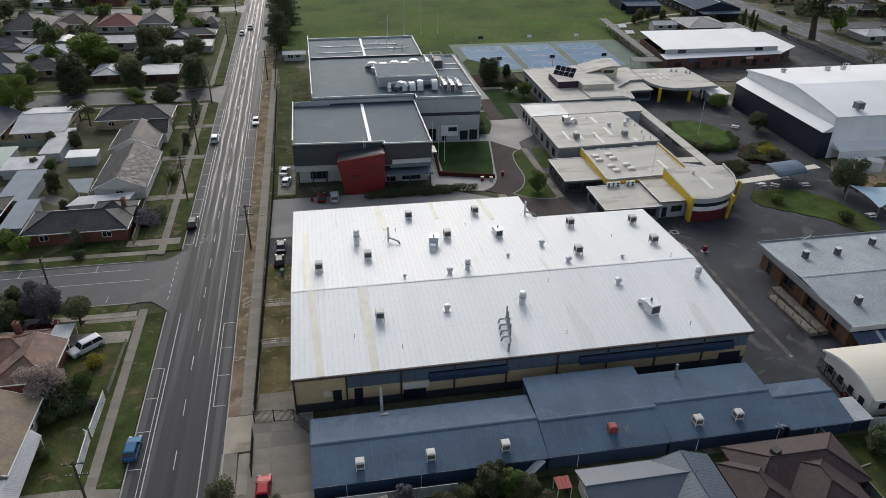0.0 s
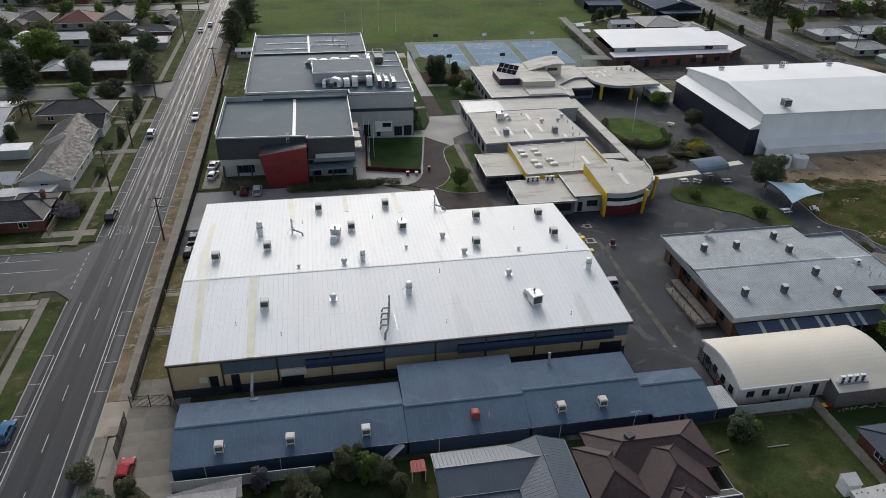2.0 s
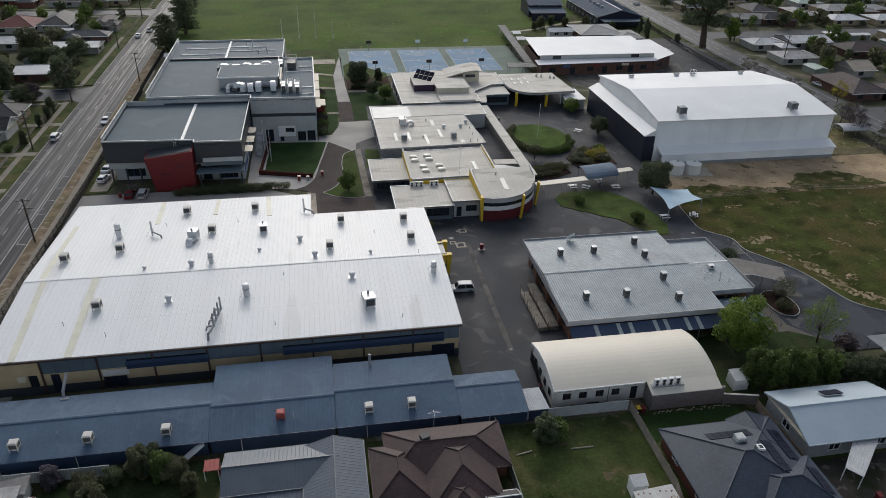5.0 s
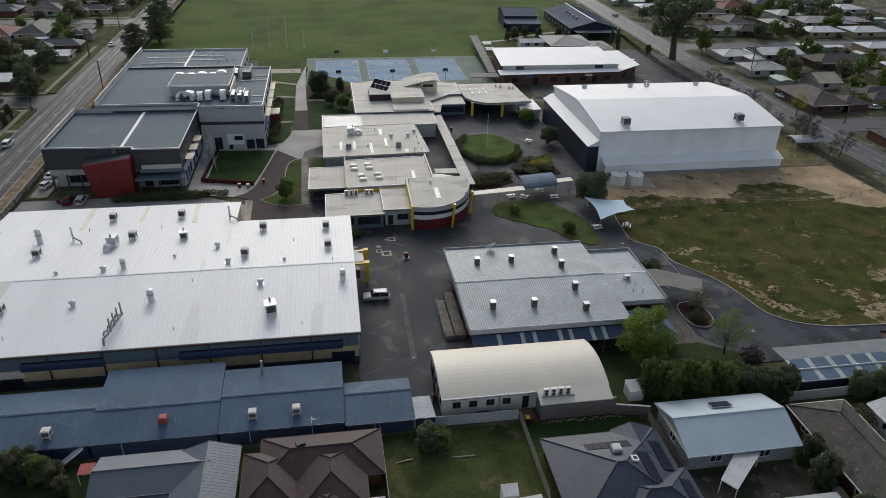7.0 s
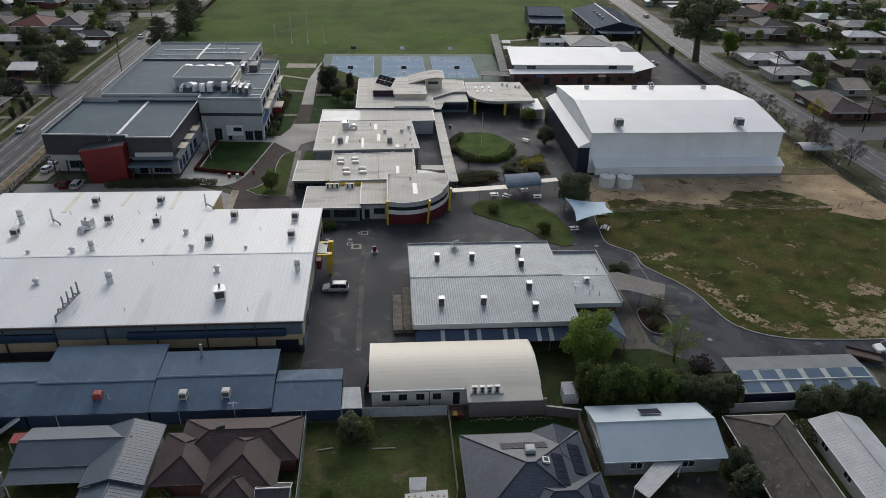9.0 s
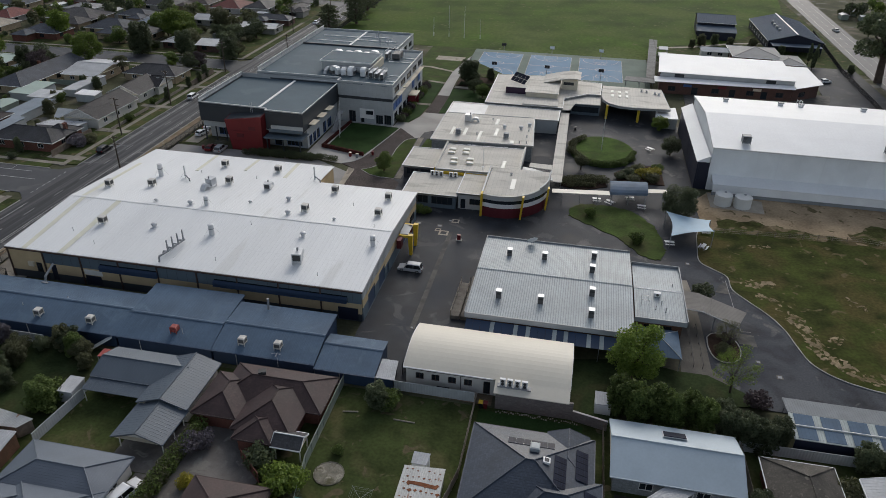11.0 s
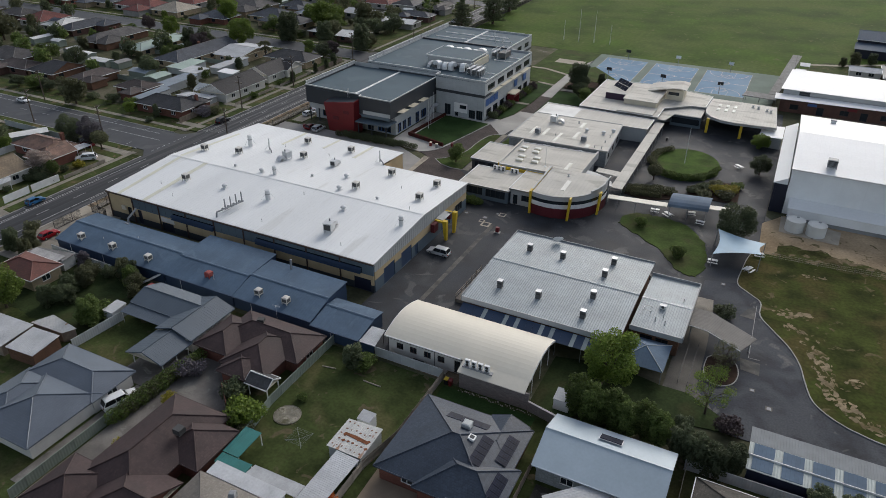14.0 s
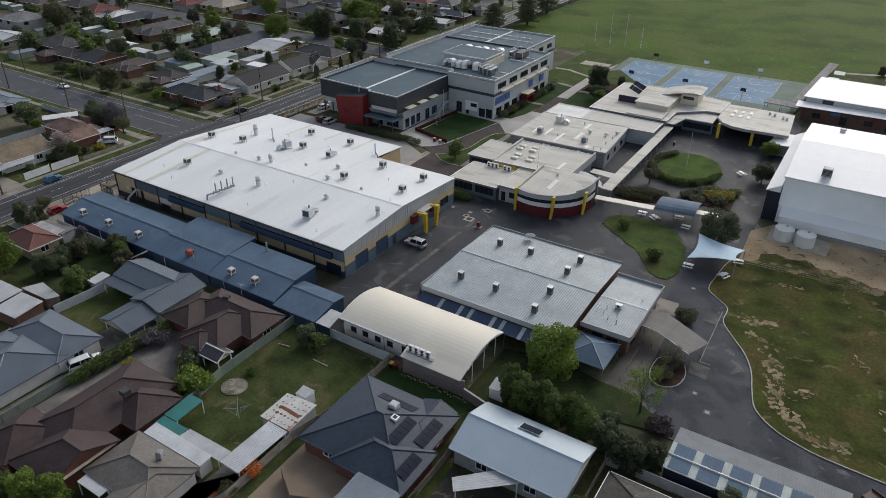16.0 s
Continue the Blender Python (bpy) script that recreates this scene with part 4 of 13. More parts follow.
flat("field_strip", ragged([(124.2, 120.6), (124.8, 126.2), (133, 127.2), (142, 124.2), (152, 122.6), (152, 120.6)], 0.7), 0.052, THIN_GRASS, "thin grass over bare soil", "grass", 0.1)
flat("field_strip", ragged([(150, 121.2), (156, 130), (166, 131.2), (173, 127.6), (178, 121.6), (165, 120.4)], 0.9, 3), 0.056, THIN_GRASS, "thin grass over bare soil", "grass", 0.1)
flat("bare_corner", ragged([(175, 119.4), (180, 122.4), (190.4, 122.6), (190.6, 114), (184, 114.6)], 0.9, 4), 0.06, SAND, "bare sandy corner of the field", "soil", 0.1)
flat("gym_yard", [(174, 140), (190, 140), (188, 200), (174, 190)], 0.045, DRY_GRASS, "dry grass beside the gymnasium", "grass", 0.1)
flat("gym_slab", [(124.5, 132.5), (136, 131.5), (136.5, 138), (124.5, 140.5)], 0.08, CONCRETE_LIGHT, "pale concrete slab under water tanks", "slab", 0.12)
flat("rear_paving", [(126, 206), (166, 200), (170.5, 214), (175, 230), (127, 236)], 0.018, TRENCH, "dull worn paving behind the gymnasium", "paving", 0.1)
flat("car_park_east", [(171, 214), (193, 208), (193, 268), (176, 268)], 0.012, ASPHALT_YARD, "asphalt staff car park", "car park", 0.1)
flat("garden_lawn", ragged(smooth([(93.2, 120.4), (93.0, 124), (95.4, 127), (99.6, 127.4), (105.8, 126.3), (109.6, 122), (111.4, 118.7), (112.6, 112), (112.8, 107.8), (111.2, 105.2), (107.5, 106.8), (103, 113.2), (97.8, 116.8), (93.2, 120.4)], 6)[:-1], 0.3), 0.1, LAWN_BRIGHT,
     "rounded patchy lawn island in the schoolyard", "lawn", 0.15)
kerb_run("kerb", [(x + 0.05, y) for x, y in EDGE], "curving concrete kerb along the drive")
kerb_run("kerb", PATH_OUT, "concrete edge of the paved path")
kerb_run("kerb", [*PATH_IN, (44.0, 131.8), (47.0, 130.8), (50.3, 130.8)], "concrete edge of the small lawn")
flat("drive_path", [(112.5, 66), (120, 68.6), (117.2, 72.4), (117.0, 84), (116.6, 93.8), (112.6, 93.8), (112.5, 78)], 0.03, mat("damp_concrete_path", (0.13, 0.12, 0.105), 0.8, var=0.25, scale=0.3, fine=6, bump=0.1, color2=(0.09, 0.085, 0.078), blotch=0.52, spec=0.1), "damp grey concrete path under the canopy", "pavement", 0.1)
flat("entry_slab", [(111.9, 98.4), (116.0, 98.5), (116.5, 94.0), (112.4, 94.0)], 0.04, CONCRETE, "concrete slab beside the library wall", "pavement", 0.1)
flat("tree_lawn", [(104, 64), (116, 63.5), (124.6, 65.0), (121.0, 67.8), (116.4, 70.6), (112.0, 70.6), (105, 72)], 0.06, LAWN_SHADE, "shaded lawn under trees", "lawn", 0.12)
flat("drive_slab", [(122.2, 83.2), (125.3, 83.0), (125.4, 79.8), (122.6, 80.2)], 0.02, TRENCH, "worn concrete patch in the drive", "pavement", 0.1)
flat("drive_slab", [(120.8, 95.6), (123.3, 95.4), (123.2, 99.6), (121.8, 98.4)], 0.02, TRENCH, "worn concrete patch in the drive", "pavement", 0.1)
BED = smooth([(117.6, 80.8), (118.6, 82.0), (120.4, 82.2), (121.8, 81.0), (122.4, 78.4), (121.8, 75.8), (120.0, 74.6), (118.2, 75.4), (117.5, 78.0), (117.6, 80.8)], 4)
kerb_run("kerb", list(reversed(BED)), "concrete edge of the planter bed")
flat("planter_bed", BED[:-1], 0.1, MULCH, "rounded planter bed of dark mulch", "garden bed", 0.12)
edge_line = Geo()
for (xa, ya), (xb, yb) in (((123.2, 100.2), (123.45, 83.8)), ((123.45, 83.8), (125.1, 83.9))):
    d = Vector((xb - xa, yb - ya, 0)).normalized() * 0.045
    edge_line.prism([(xa - d.y, ya + d.x), (xa + d.y, ya - d.x), (xb + d.y, yb - d.x), (xb - d.y, yb + d.x)], 0.0, 0.024)
solid("drive_line", edge_line, FADED_LINE, "pale edging line across the drive", "road marking", kind="structure")
flat("patch_strip", [(68.6, 72.3), (69.5, 72.3), (69.5, 107.2), (68.6, 107.2)], 0.02, TRENCH, "pale trench patch along the asphalt", "pavement", 0.1)
flat("south_yards", [(-13.5, -60), (205, -60), (205, 56.2), (-4.2, 56.2), (-4.2, 49.9), (-13.5, 49.9)], -0.03, LAWN_YARD, "back gardens with rough grass", "garden", 0.05)

# the shed's shade on this lawn is painted in with the darker green
flat("shaded_garden", ragged([(-3.8, 40), (26.2, 38), (26.6, 56.0), (-3.8, 55.4)], 0.4, 6), -0.014, LAWN_SHADE, "lawn behind the blue shed, coloured dark for shade", "lawn", 0.06)
# loose patches of bare sand in the field
rs = random.Random(5)


def blob(x, y, rx, ry, turn=0.0, n=26):
    """A worn patch: an uneven outline, longer than wide."""
    ph = [rs.uniform(0, 6.28) for _ in range(9)]
    pts = []
    for i in range(n):
        a = i * math.tau / n
        k = 1 + sum(0.3 / (j + 1) ** 0.7 * math.sin((j + 1) * a + ph[j]) for j in range(9)) * 0.75
        k = max(0.15, k)
        u, v = rx * k * math.cos(a), ry * k * math.sin(a)
        pts.append((x + u * math.cos(turn) - v * math.sin(turn), y + u * math.sin(turn) + v * math.cos(turn)))
    return pts


patches, laid = Geo(), 0
for x, y, r, turn, count in ((129.0, 100.8, 1.7, 0.2, 5), (129.6, 95.6, 1.2, -0.5, 6), (133.2, 90.6, 1.5, -1.2, 7), (134.4, 87.0, 1.2, -1.3, 7), (135.0, 83.4, 1.3, -1.2, 7), (136.2, 79.6, 1.6, -1.0, 9), (138.4, 76.8, 1.5, -0.7, 8), (143.0, 75.0, 1.2, -0.2, 4), (138.6, 84.4, 0.9, 0.5, 4), (151.0, 82.6, 1.7, -1.0, 6), (157.0, 80.4, 1.6, -0.4, 5), (162.6, 87.0, 2.0, -0.3, 6), (162.4, 78.4, 2.6, 0.1, 8), (156.0, 75.0, 2.6, 0.1, 10), (170.0, 76.0, 2.4, 0.2, 8), (145.6, 97.0, 1.0, -0.8, 3), (158.6, 103.6, 0.7, 0.1, 2), (131.8, 115.6, 1.0, 0.2, 3), (177.0, 86.0, 2.0, 0.1, 5)):
    for k in range(count * 4):
        q = r * rs.uniform(0.08, 0.42) * (1.5 if k == 0 else 1) * (1.5 if r > 1.9 else 1)
        laid += 1
        d, o = rs.gauss(0, 1.05) * r, rs.gauss(0, 0.5) * r
        patches.prism(blob(x + d * math.cos(turn) - o * math.sin(turn), y + d * math.sin(turn) + o * math.cos(turn), q * rs.uniform(0.8, 1.6), q * rs.uniform(0.35, 0.9), turn + rs.uniform(-0.6, 0.6)), 0.0, 0.046 + 0.00014 * laid)
solid("bare_patches", patches, SAND_THIN, "bare sandy patches in the field grass", "soil", kind="stuff")

# the ball courts
courts = thing("ball_courts", (0, 0, 0), "three blue ball courts with white lines and green surrounds", "sports court", kind="structure")
part("surround", Geo().prism([(50, 224.5), (116, 222), (116.5, 262), (50, 262)], -0.05, 0.03), COURT_GREEN, courts)
for k in range(3):
    x0 = 53.6 + 18.8 * k
    part("court_surface", Geo().box(x0, 228, 0.0, x0 + 15.8, 258, 0.045), COURT_BLUE, courts)
    ln = Geo()
    for xa, ya, xb, yb in ((x0, 228, x0 + 15.8, 228.1), (x0, 257.9, x0 + 15.8, 258), (x0, 228, x0 + 0.1, 258), (x0 + 15.7, 228, x0 + 15.8, 258), (x0, 242.9, x0 + 15.8, 243.1)):
        ln.box(xa, ya, 0.04, xb, yb, 0.055)
    xc = x0 + 7.9

    def ring(cx, cy, r, a0, a1):
        n = 20
        for i in range(n):
            p, q = a0 + (a1 - a0) * i / n, a0 + (a1 - a0) * (i + 1) / n
            ln.prism([(cx + (r - 0.08) * math.cos(p), cy + (r - 0.08) * math.sin(p)), (cx + (r + 0.08) * math.cos(p), cy + (r + 0.08) * math.sin(p)),
                      (cx + (r + 0.08) * math.cos(q), cy + (r + 0.08) * math.sin(q)), (cx + (r - 0.08) * math.cos(q), cy + (r - 0.08) * math.sin(q))], 0.04, 0.055)

    ring(xc, 243, 1.8, 0, math.tau)
    for ye, sg in ((228, 1), (258, -1)):
        ring(xc, ye + sg * 1.6, 6.6, 0 if sg > 0 else math.pi, math.pi if sg > 0 else math.tau)
        ring(xc, ye + sg * 5.8, 1.8, 0, math.tau)
        for dx in (-2.4, 2.4):
            ln.box(xc + dx - 0.05, ye, 0.04, xc + dx + 0.05, ye + sg * 5.8, 0.055)
        ln.box(xc - 2.4, ye + sg * 5.75, 0.04, xc + 2.4, ye + sg * 5.85, 0.055)
    part("court_lines", ln, LINE, courts)

# ---- walls, windows and roofs ----
def wall_geo(length, z0, z1, thick, openings):
    """A wall along +x from the origin, its outer face at y = 0 and its body behind it, with openings cut through."""
    g = Geo()
    cuts = sorted({0.0, length, *[min(max(v, 0.0), length) for o in openings for v in o[:2]]})
    for a, b in zip(cuts, cuts[1:]):
        if b - a < 1e-4:
            continue
        mid, at = (a + b) / 2, z0
        for o in sorted((o for o in openings if o[0] < mid < o[1]), key=lambda o: o[2]):
            if o[2] > at + 1e-3:
                g.box(a, 0, at, b, thick, o[2])
            at = max(at, o[3])
        if z1 > at + 1e-3:
            g.box(a, 0, at, b, thick, z1)
    return g.weld()


def window_at(parent, m, a0, a1, z0, z1, frame_mat=None, bars=1, pane_mat=None, name="window", depth=0.12):
    """A framed window in an opening of a wall whose pose is m; the pane is a sub-part."""
    t, ya, yb = 0.07, 0.02, depth + 0.06
    ring = [(a0, z0), (a1, z0), (a1, z1), (a0, z1), (a0 + t, z0 + t), (a1 - t, z0 + t), (a1 - t, z1 - t), (a0 + t, z1 - t)]
    fs = []
    for i in range(4):
        j = (i + 1) % 4
        fs += [(i, j, 4 + j, 4 + i), (8 + j, 8 + i, 12 + i, 12 + j), (j, i, 8 + i, 8 + j), (4 + i, 4 + j, 12 + j, 12 + i)]
    w = part(name, Geo().add([(x, y, z) for y in (ya, yb) for x, z in ring], fs).moved(m), frame_mat or WHITE, parent)
    for i in range(1, bars + 1):
        x = a0 + (a1 - a0) * i / (bars + 1)
        part("glazing_bar", Geo().box(x - t / 2, 0.04, z0 + t, x + t / 2, depth - 0.004, z1 - t).moved(m), frame_mat or WHITE, w)
    part("pane", Geo().box(a0 + t, depth, z0 + t, a1 - t, depth + 0.03, z1 - t).moved(m), pane_mat or GLASS, w, "dark glass pane")
    return w


def walls(parent, pts, z0, z1, material, openings=None, thick=0.25, frame_mat=None, bars=1, name="wall", label=""):
    """Walls round an outline (counter-clockwise); openings: by edge, (from, to, sill, head) along it, with windows in them."""
    area = sum(p[0] * q[1] - q[0] * p[1] for p, q in zip(pts, [*pts[1:], pts[0]]))
    assert area > 0, "outline runs clockwise"
    for i, (p, q) in enumerate(zip(pts, [*pts[1:], pts[0]])):
        length = math.hypot(q[0] - p[0], q[1] - p[1])
        m = pose(p[0], p[1], 0, 0, 0, math.degrees(math.atan2(q[1] - p[1], q[0] - p[0])))
        holes = [o for o in (openings or {}).get(i, ()) if o[1] < length - thick]
        part(name, wall_geo(length - thick, z0, z1, thick, holes).moved(m), material, parent, label)
        for o in holes:
            nb = o[4] if len(o) > 4 else bars
            window_at(parent, m, *o[:4], frame_mat, nb)


def spaced(length, n, width, sill, head, start=1.0, end=1.0, bars=1):
    """n openings evenly along a wall."""
    step = (length - start - end) / n
    return [(start + step * (i + 0.5) - width / 2, start + step * (i + 0.5) + width / 2, sill, head, bars) for i in range(n)]


def flat_roof(parent, pts, z, material, cap_mat=None, drop=0.35, cap=0.28, label=""):
    """A flat roof with an upstand and a metal cap round it; z is the cap's top."""
    g = Geo().prism(pts, z - drop - 0.25, z - drop)
    part("roof", g, material, parent, label)
    if cap_mat:
        area = sum(p[0] * q[1] - q[0] * p[1] for p, q in zip(pts, [*pts[1:], pts[0]]))
        c, u = Geo(), Geo()
        for p, q in zip(pts, [*pts[1:], pts[0]]):
            d = Vector((q[0] - p[0], q[1] - p[1], 0)).normalized()
            n = Vector((-d.y, d.x, 0)) * (1 if area > 0 else -1)
            c.prism([(p[0] - n.x * 0.03 - d.x * 0.03, p[1] - n.y * 0.03 - d.y * 0.03), (q[0] - n.x * 0.03 - d.x * cap, q[1] - n.y * 0.03 - d.y * cap),
                     (q[0] + n.x * cap - d.x * cap, q[1] + n.y * cap - d.y * cap), (p[0] + n.x * cap - d.x * 0.03, p[1] + n.y * cap - d.y * 0.03)], z - 0.06, z)
            u.prism([(p[0] + n.x * 0.02, p[1] + n.y * 0.02), (q[0] + n.x * 0.02 - d.x * 0.2, q[1] + n.y * 0.02 - d.y * 0.2), (q[0] + n.x * 0.2 - d.x * 0.2, q[1] + n.y * 0.2 - d.y * 0.2), (p[0] + n.x * 0.2, p[1] + n.y * 0.2)],
                    z - drop, z - 0.06)
        part("upstand", u, CLAD_GREY, parent)
        part("parapet_cap", c, cap_mat, parent, "pale metal parapet cap")


def ribbed(quads, step=0.76, thick=0.12, rib=0.05):
    """Ribbed sheets with an underside, each one closed mesh; quads go round, the eave first."""
    g = Geo()
    for q in quads:
        a, b, c, d = (Vector(p) for p in q)
        n = (b - a).cross(d - a).normalized()
        if n.z < 0:
            a, b, c, d, n = b, a, d, c, -n
        length = (b - a).length
        at = [(0.0, 0.0)]
        u = step / 2
        while u < length - 0.08:
            at += [(u - 0.05, 0.0), (u, rib), (u + 0.05, 0.0)]
            u += step
        at.append((length, 0.0))
        k = len(at)
        vs = []
        for lower in (0.0, -thick):
            for p, r in ((a, b), (d, c)):
                vs += [p + (r - p) * (s / length) + n * (h + lower if not lower else lower) for s, h in at]
        fs = []
        for i in range(k - 1):
            fs += [(i, i + 1, k + i + 1, k + i), (2 * k + i + 1, 2 * k + i, 3 * k + i, 3 * k + i + 1), (2 * k + i, 2 * k + i + 1, i + 1, i), (k + i, k + i + 1, 3 * k + i + 1, 3 * k + i)]
        fs += [(0, k, 3 * k, 2 * k), (k - 1, 3 * k - 1, 4 * k - 1, 2 * k - 1)]
        g.add(vs, fs)
    return g


# ---- rooftop plant ----
def cooler(x, y, z, size=1.25, rz=0.0, body=None, height=1.1, legs=0.45, label="boxy beige evaporative cooler on a steel stand"):
    c = thing("rooftop_cooler", (x, y, z, 0, 0, rz), label, "air cooler", "coolers on the roofs")
    s = size / 2
    t = Geo().slope_box(-s, -s, s, s, legs + height - 0.12, [legs + height] * 4).add(
        [(-s, -s, legs + height), (s, -s, legs + height), (s, s, legs + height), (-s, s, legs + height), (-s * 0.7, -s * 0.7, legs + height + 0.1), (s * 0.7, -s * 0.7, legs + height + 0.1), (s * 0.7, s * 0.7, legs + height + 0.1), (-s * 0.7, s * 0.7, legs + height + 0.1)],
        [(4, 5, 6, 7), (0, 1, 5, 4), (1, 2, 6, 5), (2, 3, 7, 6), (3, 0, 4, 7)])
    part("lid", t, body or COOLER, c)
    part("tray", Geo().box(-s, -s, legs, s, s, legs + 0.14), body or COOLER, c)
    part("core", Geo().box(-s + 0.1, -s + 0.1, legs + 0.14, s - 0.1, s - 0.1, legs + height - 0.12), LOUVRE, c, "dark filter core")
    for k in range(4):
        lv = Geo()
        for i in range(5):
            zz = legs + 0.2 + i * (height - 0.36) / 5
            lv.slope_box(-s + 0.12, -s + 0.01, s - 0.12, -s + 0.09, zz, (zz + 0.03, zz + 0.03, zz + 0.1, zz + 0.1))
        part("louvre", lv.moved(pose(0, 0, 0, 0, 0, 90 * k)), body if body and body is not COOLER else LOUVRE_GREY, c)
    for sx in (-1, 1):
        for sy in (-1, 1):
            part("corner_post", Geo().box(min(sx * s, sx * (s - 0.1)) * 0.998, min(sy * s, sy * (s - 0.1)) * 0.998, -0.05, max(sx * s, sx * (s - 0.1)) * 0.998, max(sy * s, sy * (s - 0.1)) * 0.998, legs + height - 0.115), body or COOLER, c)
    part("dropper", Geo().box(-s * 0.5, -s * 0.5, -0.05, s * 0.5, s * 0.5, legs), GALV, c, "sheet metal duct")
    return c


def whirly(x, y, z, k=1.0):
    v = thing("roof_ventilator", (x, y, z), "round galvanised turbine ventilator on the roof", "roof vent", "roof ventilators")
    part("base", Geo().cyl((0, 0, -0.05), (0, 0, 0.4 * k), 0.36 * k, 0.3 * k, 12), GALV, v)
    part("flashing", Geo().box(-0.5 * k, -0.5 * k, -0.02, 0.5 * k, 0.5 * k, 0.05), GALV, v)
    h = Geo()
    h.cyl((0, 0, 0.4 * k), (0, 0, 0.62 * k), 0.34 * k, 0.48 * k, 14).dome(0, 0, 0.62 * k, 0.48 * k, 0.48 * k, 0.3 * k, 14, 4)
    part("turbine", h, GALV, v)
    for i in range(7):
        a = i * math.tau / 7
        part("vane", Geo().cyl((0.42 * k * math.cos(a), 0.42 * k * math.sin(a), 0.42 * k), (0.49 * k * math.cos(a + 0.3), 0.49 * k * math.sin(a + 0.3), 0.66 * k), 0.025, n=5), GREY_PAINT, v)
    return v


def cowl(x, y, z, h=1.9, r=0.42, label="tall galvanised fan cowl on a pipe frame"):
    v = thing("fan_cowl", (x, y, z), label, "roof vent", "fan cowls")
    part("shaft", Geo().cyl((0, 0, -0.05), (0, 0, h), r, r, 14), GALV, v)
    part("collar", Geo().cyl((0, 0, h * 0.62), (0, 0, h * 0.7), r * 1.12, r * 1.12, 14), GREY_PAINT, v)
    part("cap", Geo().dome(0, 0, h + 0.02, r * 1.15, r * 1.15, 0.22, 14, 3), GALV, v)
    for sx, sy in ((-1, -1), (1, -1), (1, 1), (-1, 1)):
        part("strut", Geo().tube([(sx * r * 2.1, sy * r * 2.1, 0.0), (sx * r * 0.9, sy * r * 0.9, h * 0.55)], 0.025, 5), GALV, v)
    return v


def flue(x, y, z, h=1.2, r=0.12, label="thin galvanised flue pipe through the roof"):
    v = thing("flue_pipe", (x, y, z), label, "flue", "flue pipes")
    part("pipe", Geo().cyl((0, 0, -0.05), (0, 0, h), r, r, 10), GALV, v)
    part("cap", Geo().cyl((0, 0, h), (0, 0, h + 0.1), r * 1.7, r * 0.6, 10), GREY_PAINT, v)
    part("flashing", Geo().cyl((0, 0, -0.02), (0, 0, 0.1), r * 2, r * 1.2, 10), GREY_PAINT, v)
    return v


def duct_fan(x, y, z, rz=0.0, scale=1.0, label="galvanised extraction fan with curved duct and motor box"):
    v = thing("extraction_fan", Matrix(pose(x, y, z, 0, 0, rz)) @ Matrix.Diagonal((scale, scale, scale, 1)), label, "extraction fan", "extraction fans")
    pts = [(0.9 * math.cos(a) - 0.6, -0.9 + 0.0, 0.1 + 1.0 * math.sin(a)) for a in [math.pi * i / 8 for i in range(9)]]
    g = Geo()
    for p, q in zip(pts, pts[1:]):
        g.add([(p[0], -0.45, p[2]), (q[0], -0.45, q[2]), (q[0], 0.45, q[2]), (p[0], 0.45, p[2])], [(0, 1, 2, 3)])
        g.add([(p[0] * 0.6 - 0.24, -0.45, p[2] * 0.5), (q[0] * 0.6 - 0.24, -0.45, q[2] * 0.5), (q[0], -0.45, q[2]), (p[0], -0.45, p[2])], [(0, 1, 2, 3)])
        g.add([(p[0] * 0.6 - 0.24, 0.45, p[2] * 0.5), (q[0] * 0.6 - 0.24, 0.45, q[2] * 0.5), (q[0], 0.45, q[2]), (p[0], 0.45, p[2])], [(3, 2, 1, 0)])
    part("elbow_duct", g, GALV, v, "curved sheet metal duct")
    part("fan_box", Geo().box(0.35, -0.7, 0.35, 1.75, 0.7, 1.6), GALV, v)
    part("grille", Geo().box(1.75, -0.55, 0.5, 1.79, 0.55, 1.45), LOUVRE, v, "dark intake grille")
    part("motor", Geo().cyl((0.6, 0, 1.6), (0.6, 0, 2.1), 0.14, 0.14, 10), GREY_PAINT, v)
    part("lid", Geo().box(0.3, -0.75, 1.6, 1.8, 0.75, 1.66), GALV, v)
    for sx in (0.45, 1.65):
        for sy in (-0.6, 0.6):
            part("leg", Geo().cyl((sx, sy, -0.1), (sx, sy, 0.36), 0.04, n=6), GALV, v)
    part("rail", Geo().box(-1.6, -0.62, -0.04, 1.9, -0.54, 0.06).box(-1.6, 0.54, -0.04, 1.9, 0.62, 0.06), GALV, v)
    return v


def split_unit(parent_group, x, y, z, rz=0.0, name="condenser_unit", size=(0.9, 0.35, 1.1), mat_=None):
    v = thing(name, (x, y, z, 0, 0, rz), "white air conditioner condenser with dark fan grille", "air conditioner", parent_group)
    sx, sy, sz = size
    part("casing", Geo().box(-sx / 2, -sy / 2, 0.06, sx / 2, sy / 2, sz), mat_ or WHITE, v)
    for zz in ((0.3, 0.8) if sz > 1 else (0.45,)):
        part("fan_grille", Geo().cyl((0, -sy / 2 - 0.001, zz), (0, -sy / 2 - 0.03, zz), 0.24, 0.24, 14), LOUVRE, v, "dark round fan grille")
    for s in (-1, 1):
        part("foot", Geo().box(s * sx * 0.4 - 0.05, -sy / 2, -0.02, s * sx * 0.4 + 0.05, sy / 2, 0.07), GREY_PAINT, v)
    return v


# ---- the long workshop with the white roof ----
RIDGE_Y, RIDGE_Z, FALL = 91.2, 7.6, 0.066


def shop_z(y):
    return RIDGE_Z - abs(y - RIDGE_Y) * FALL


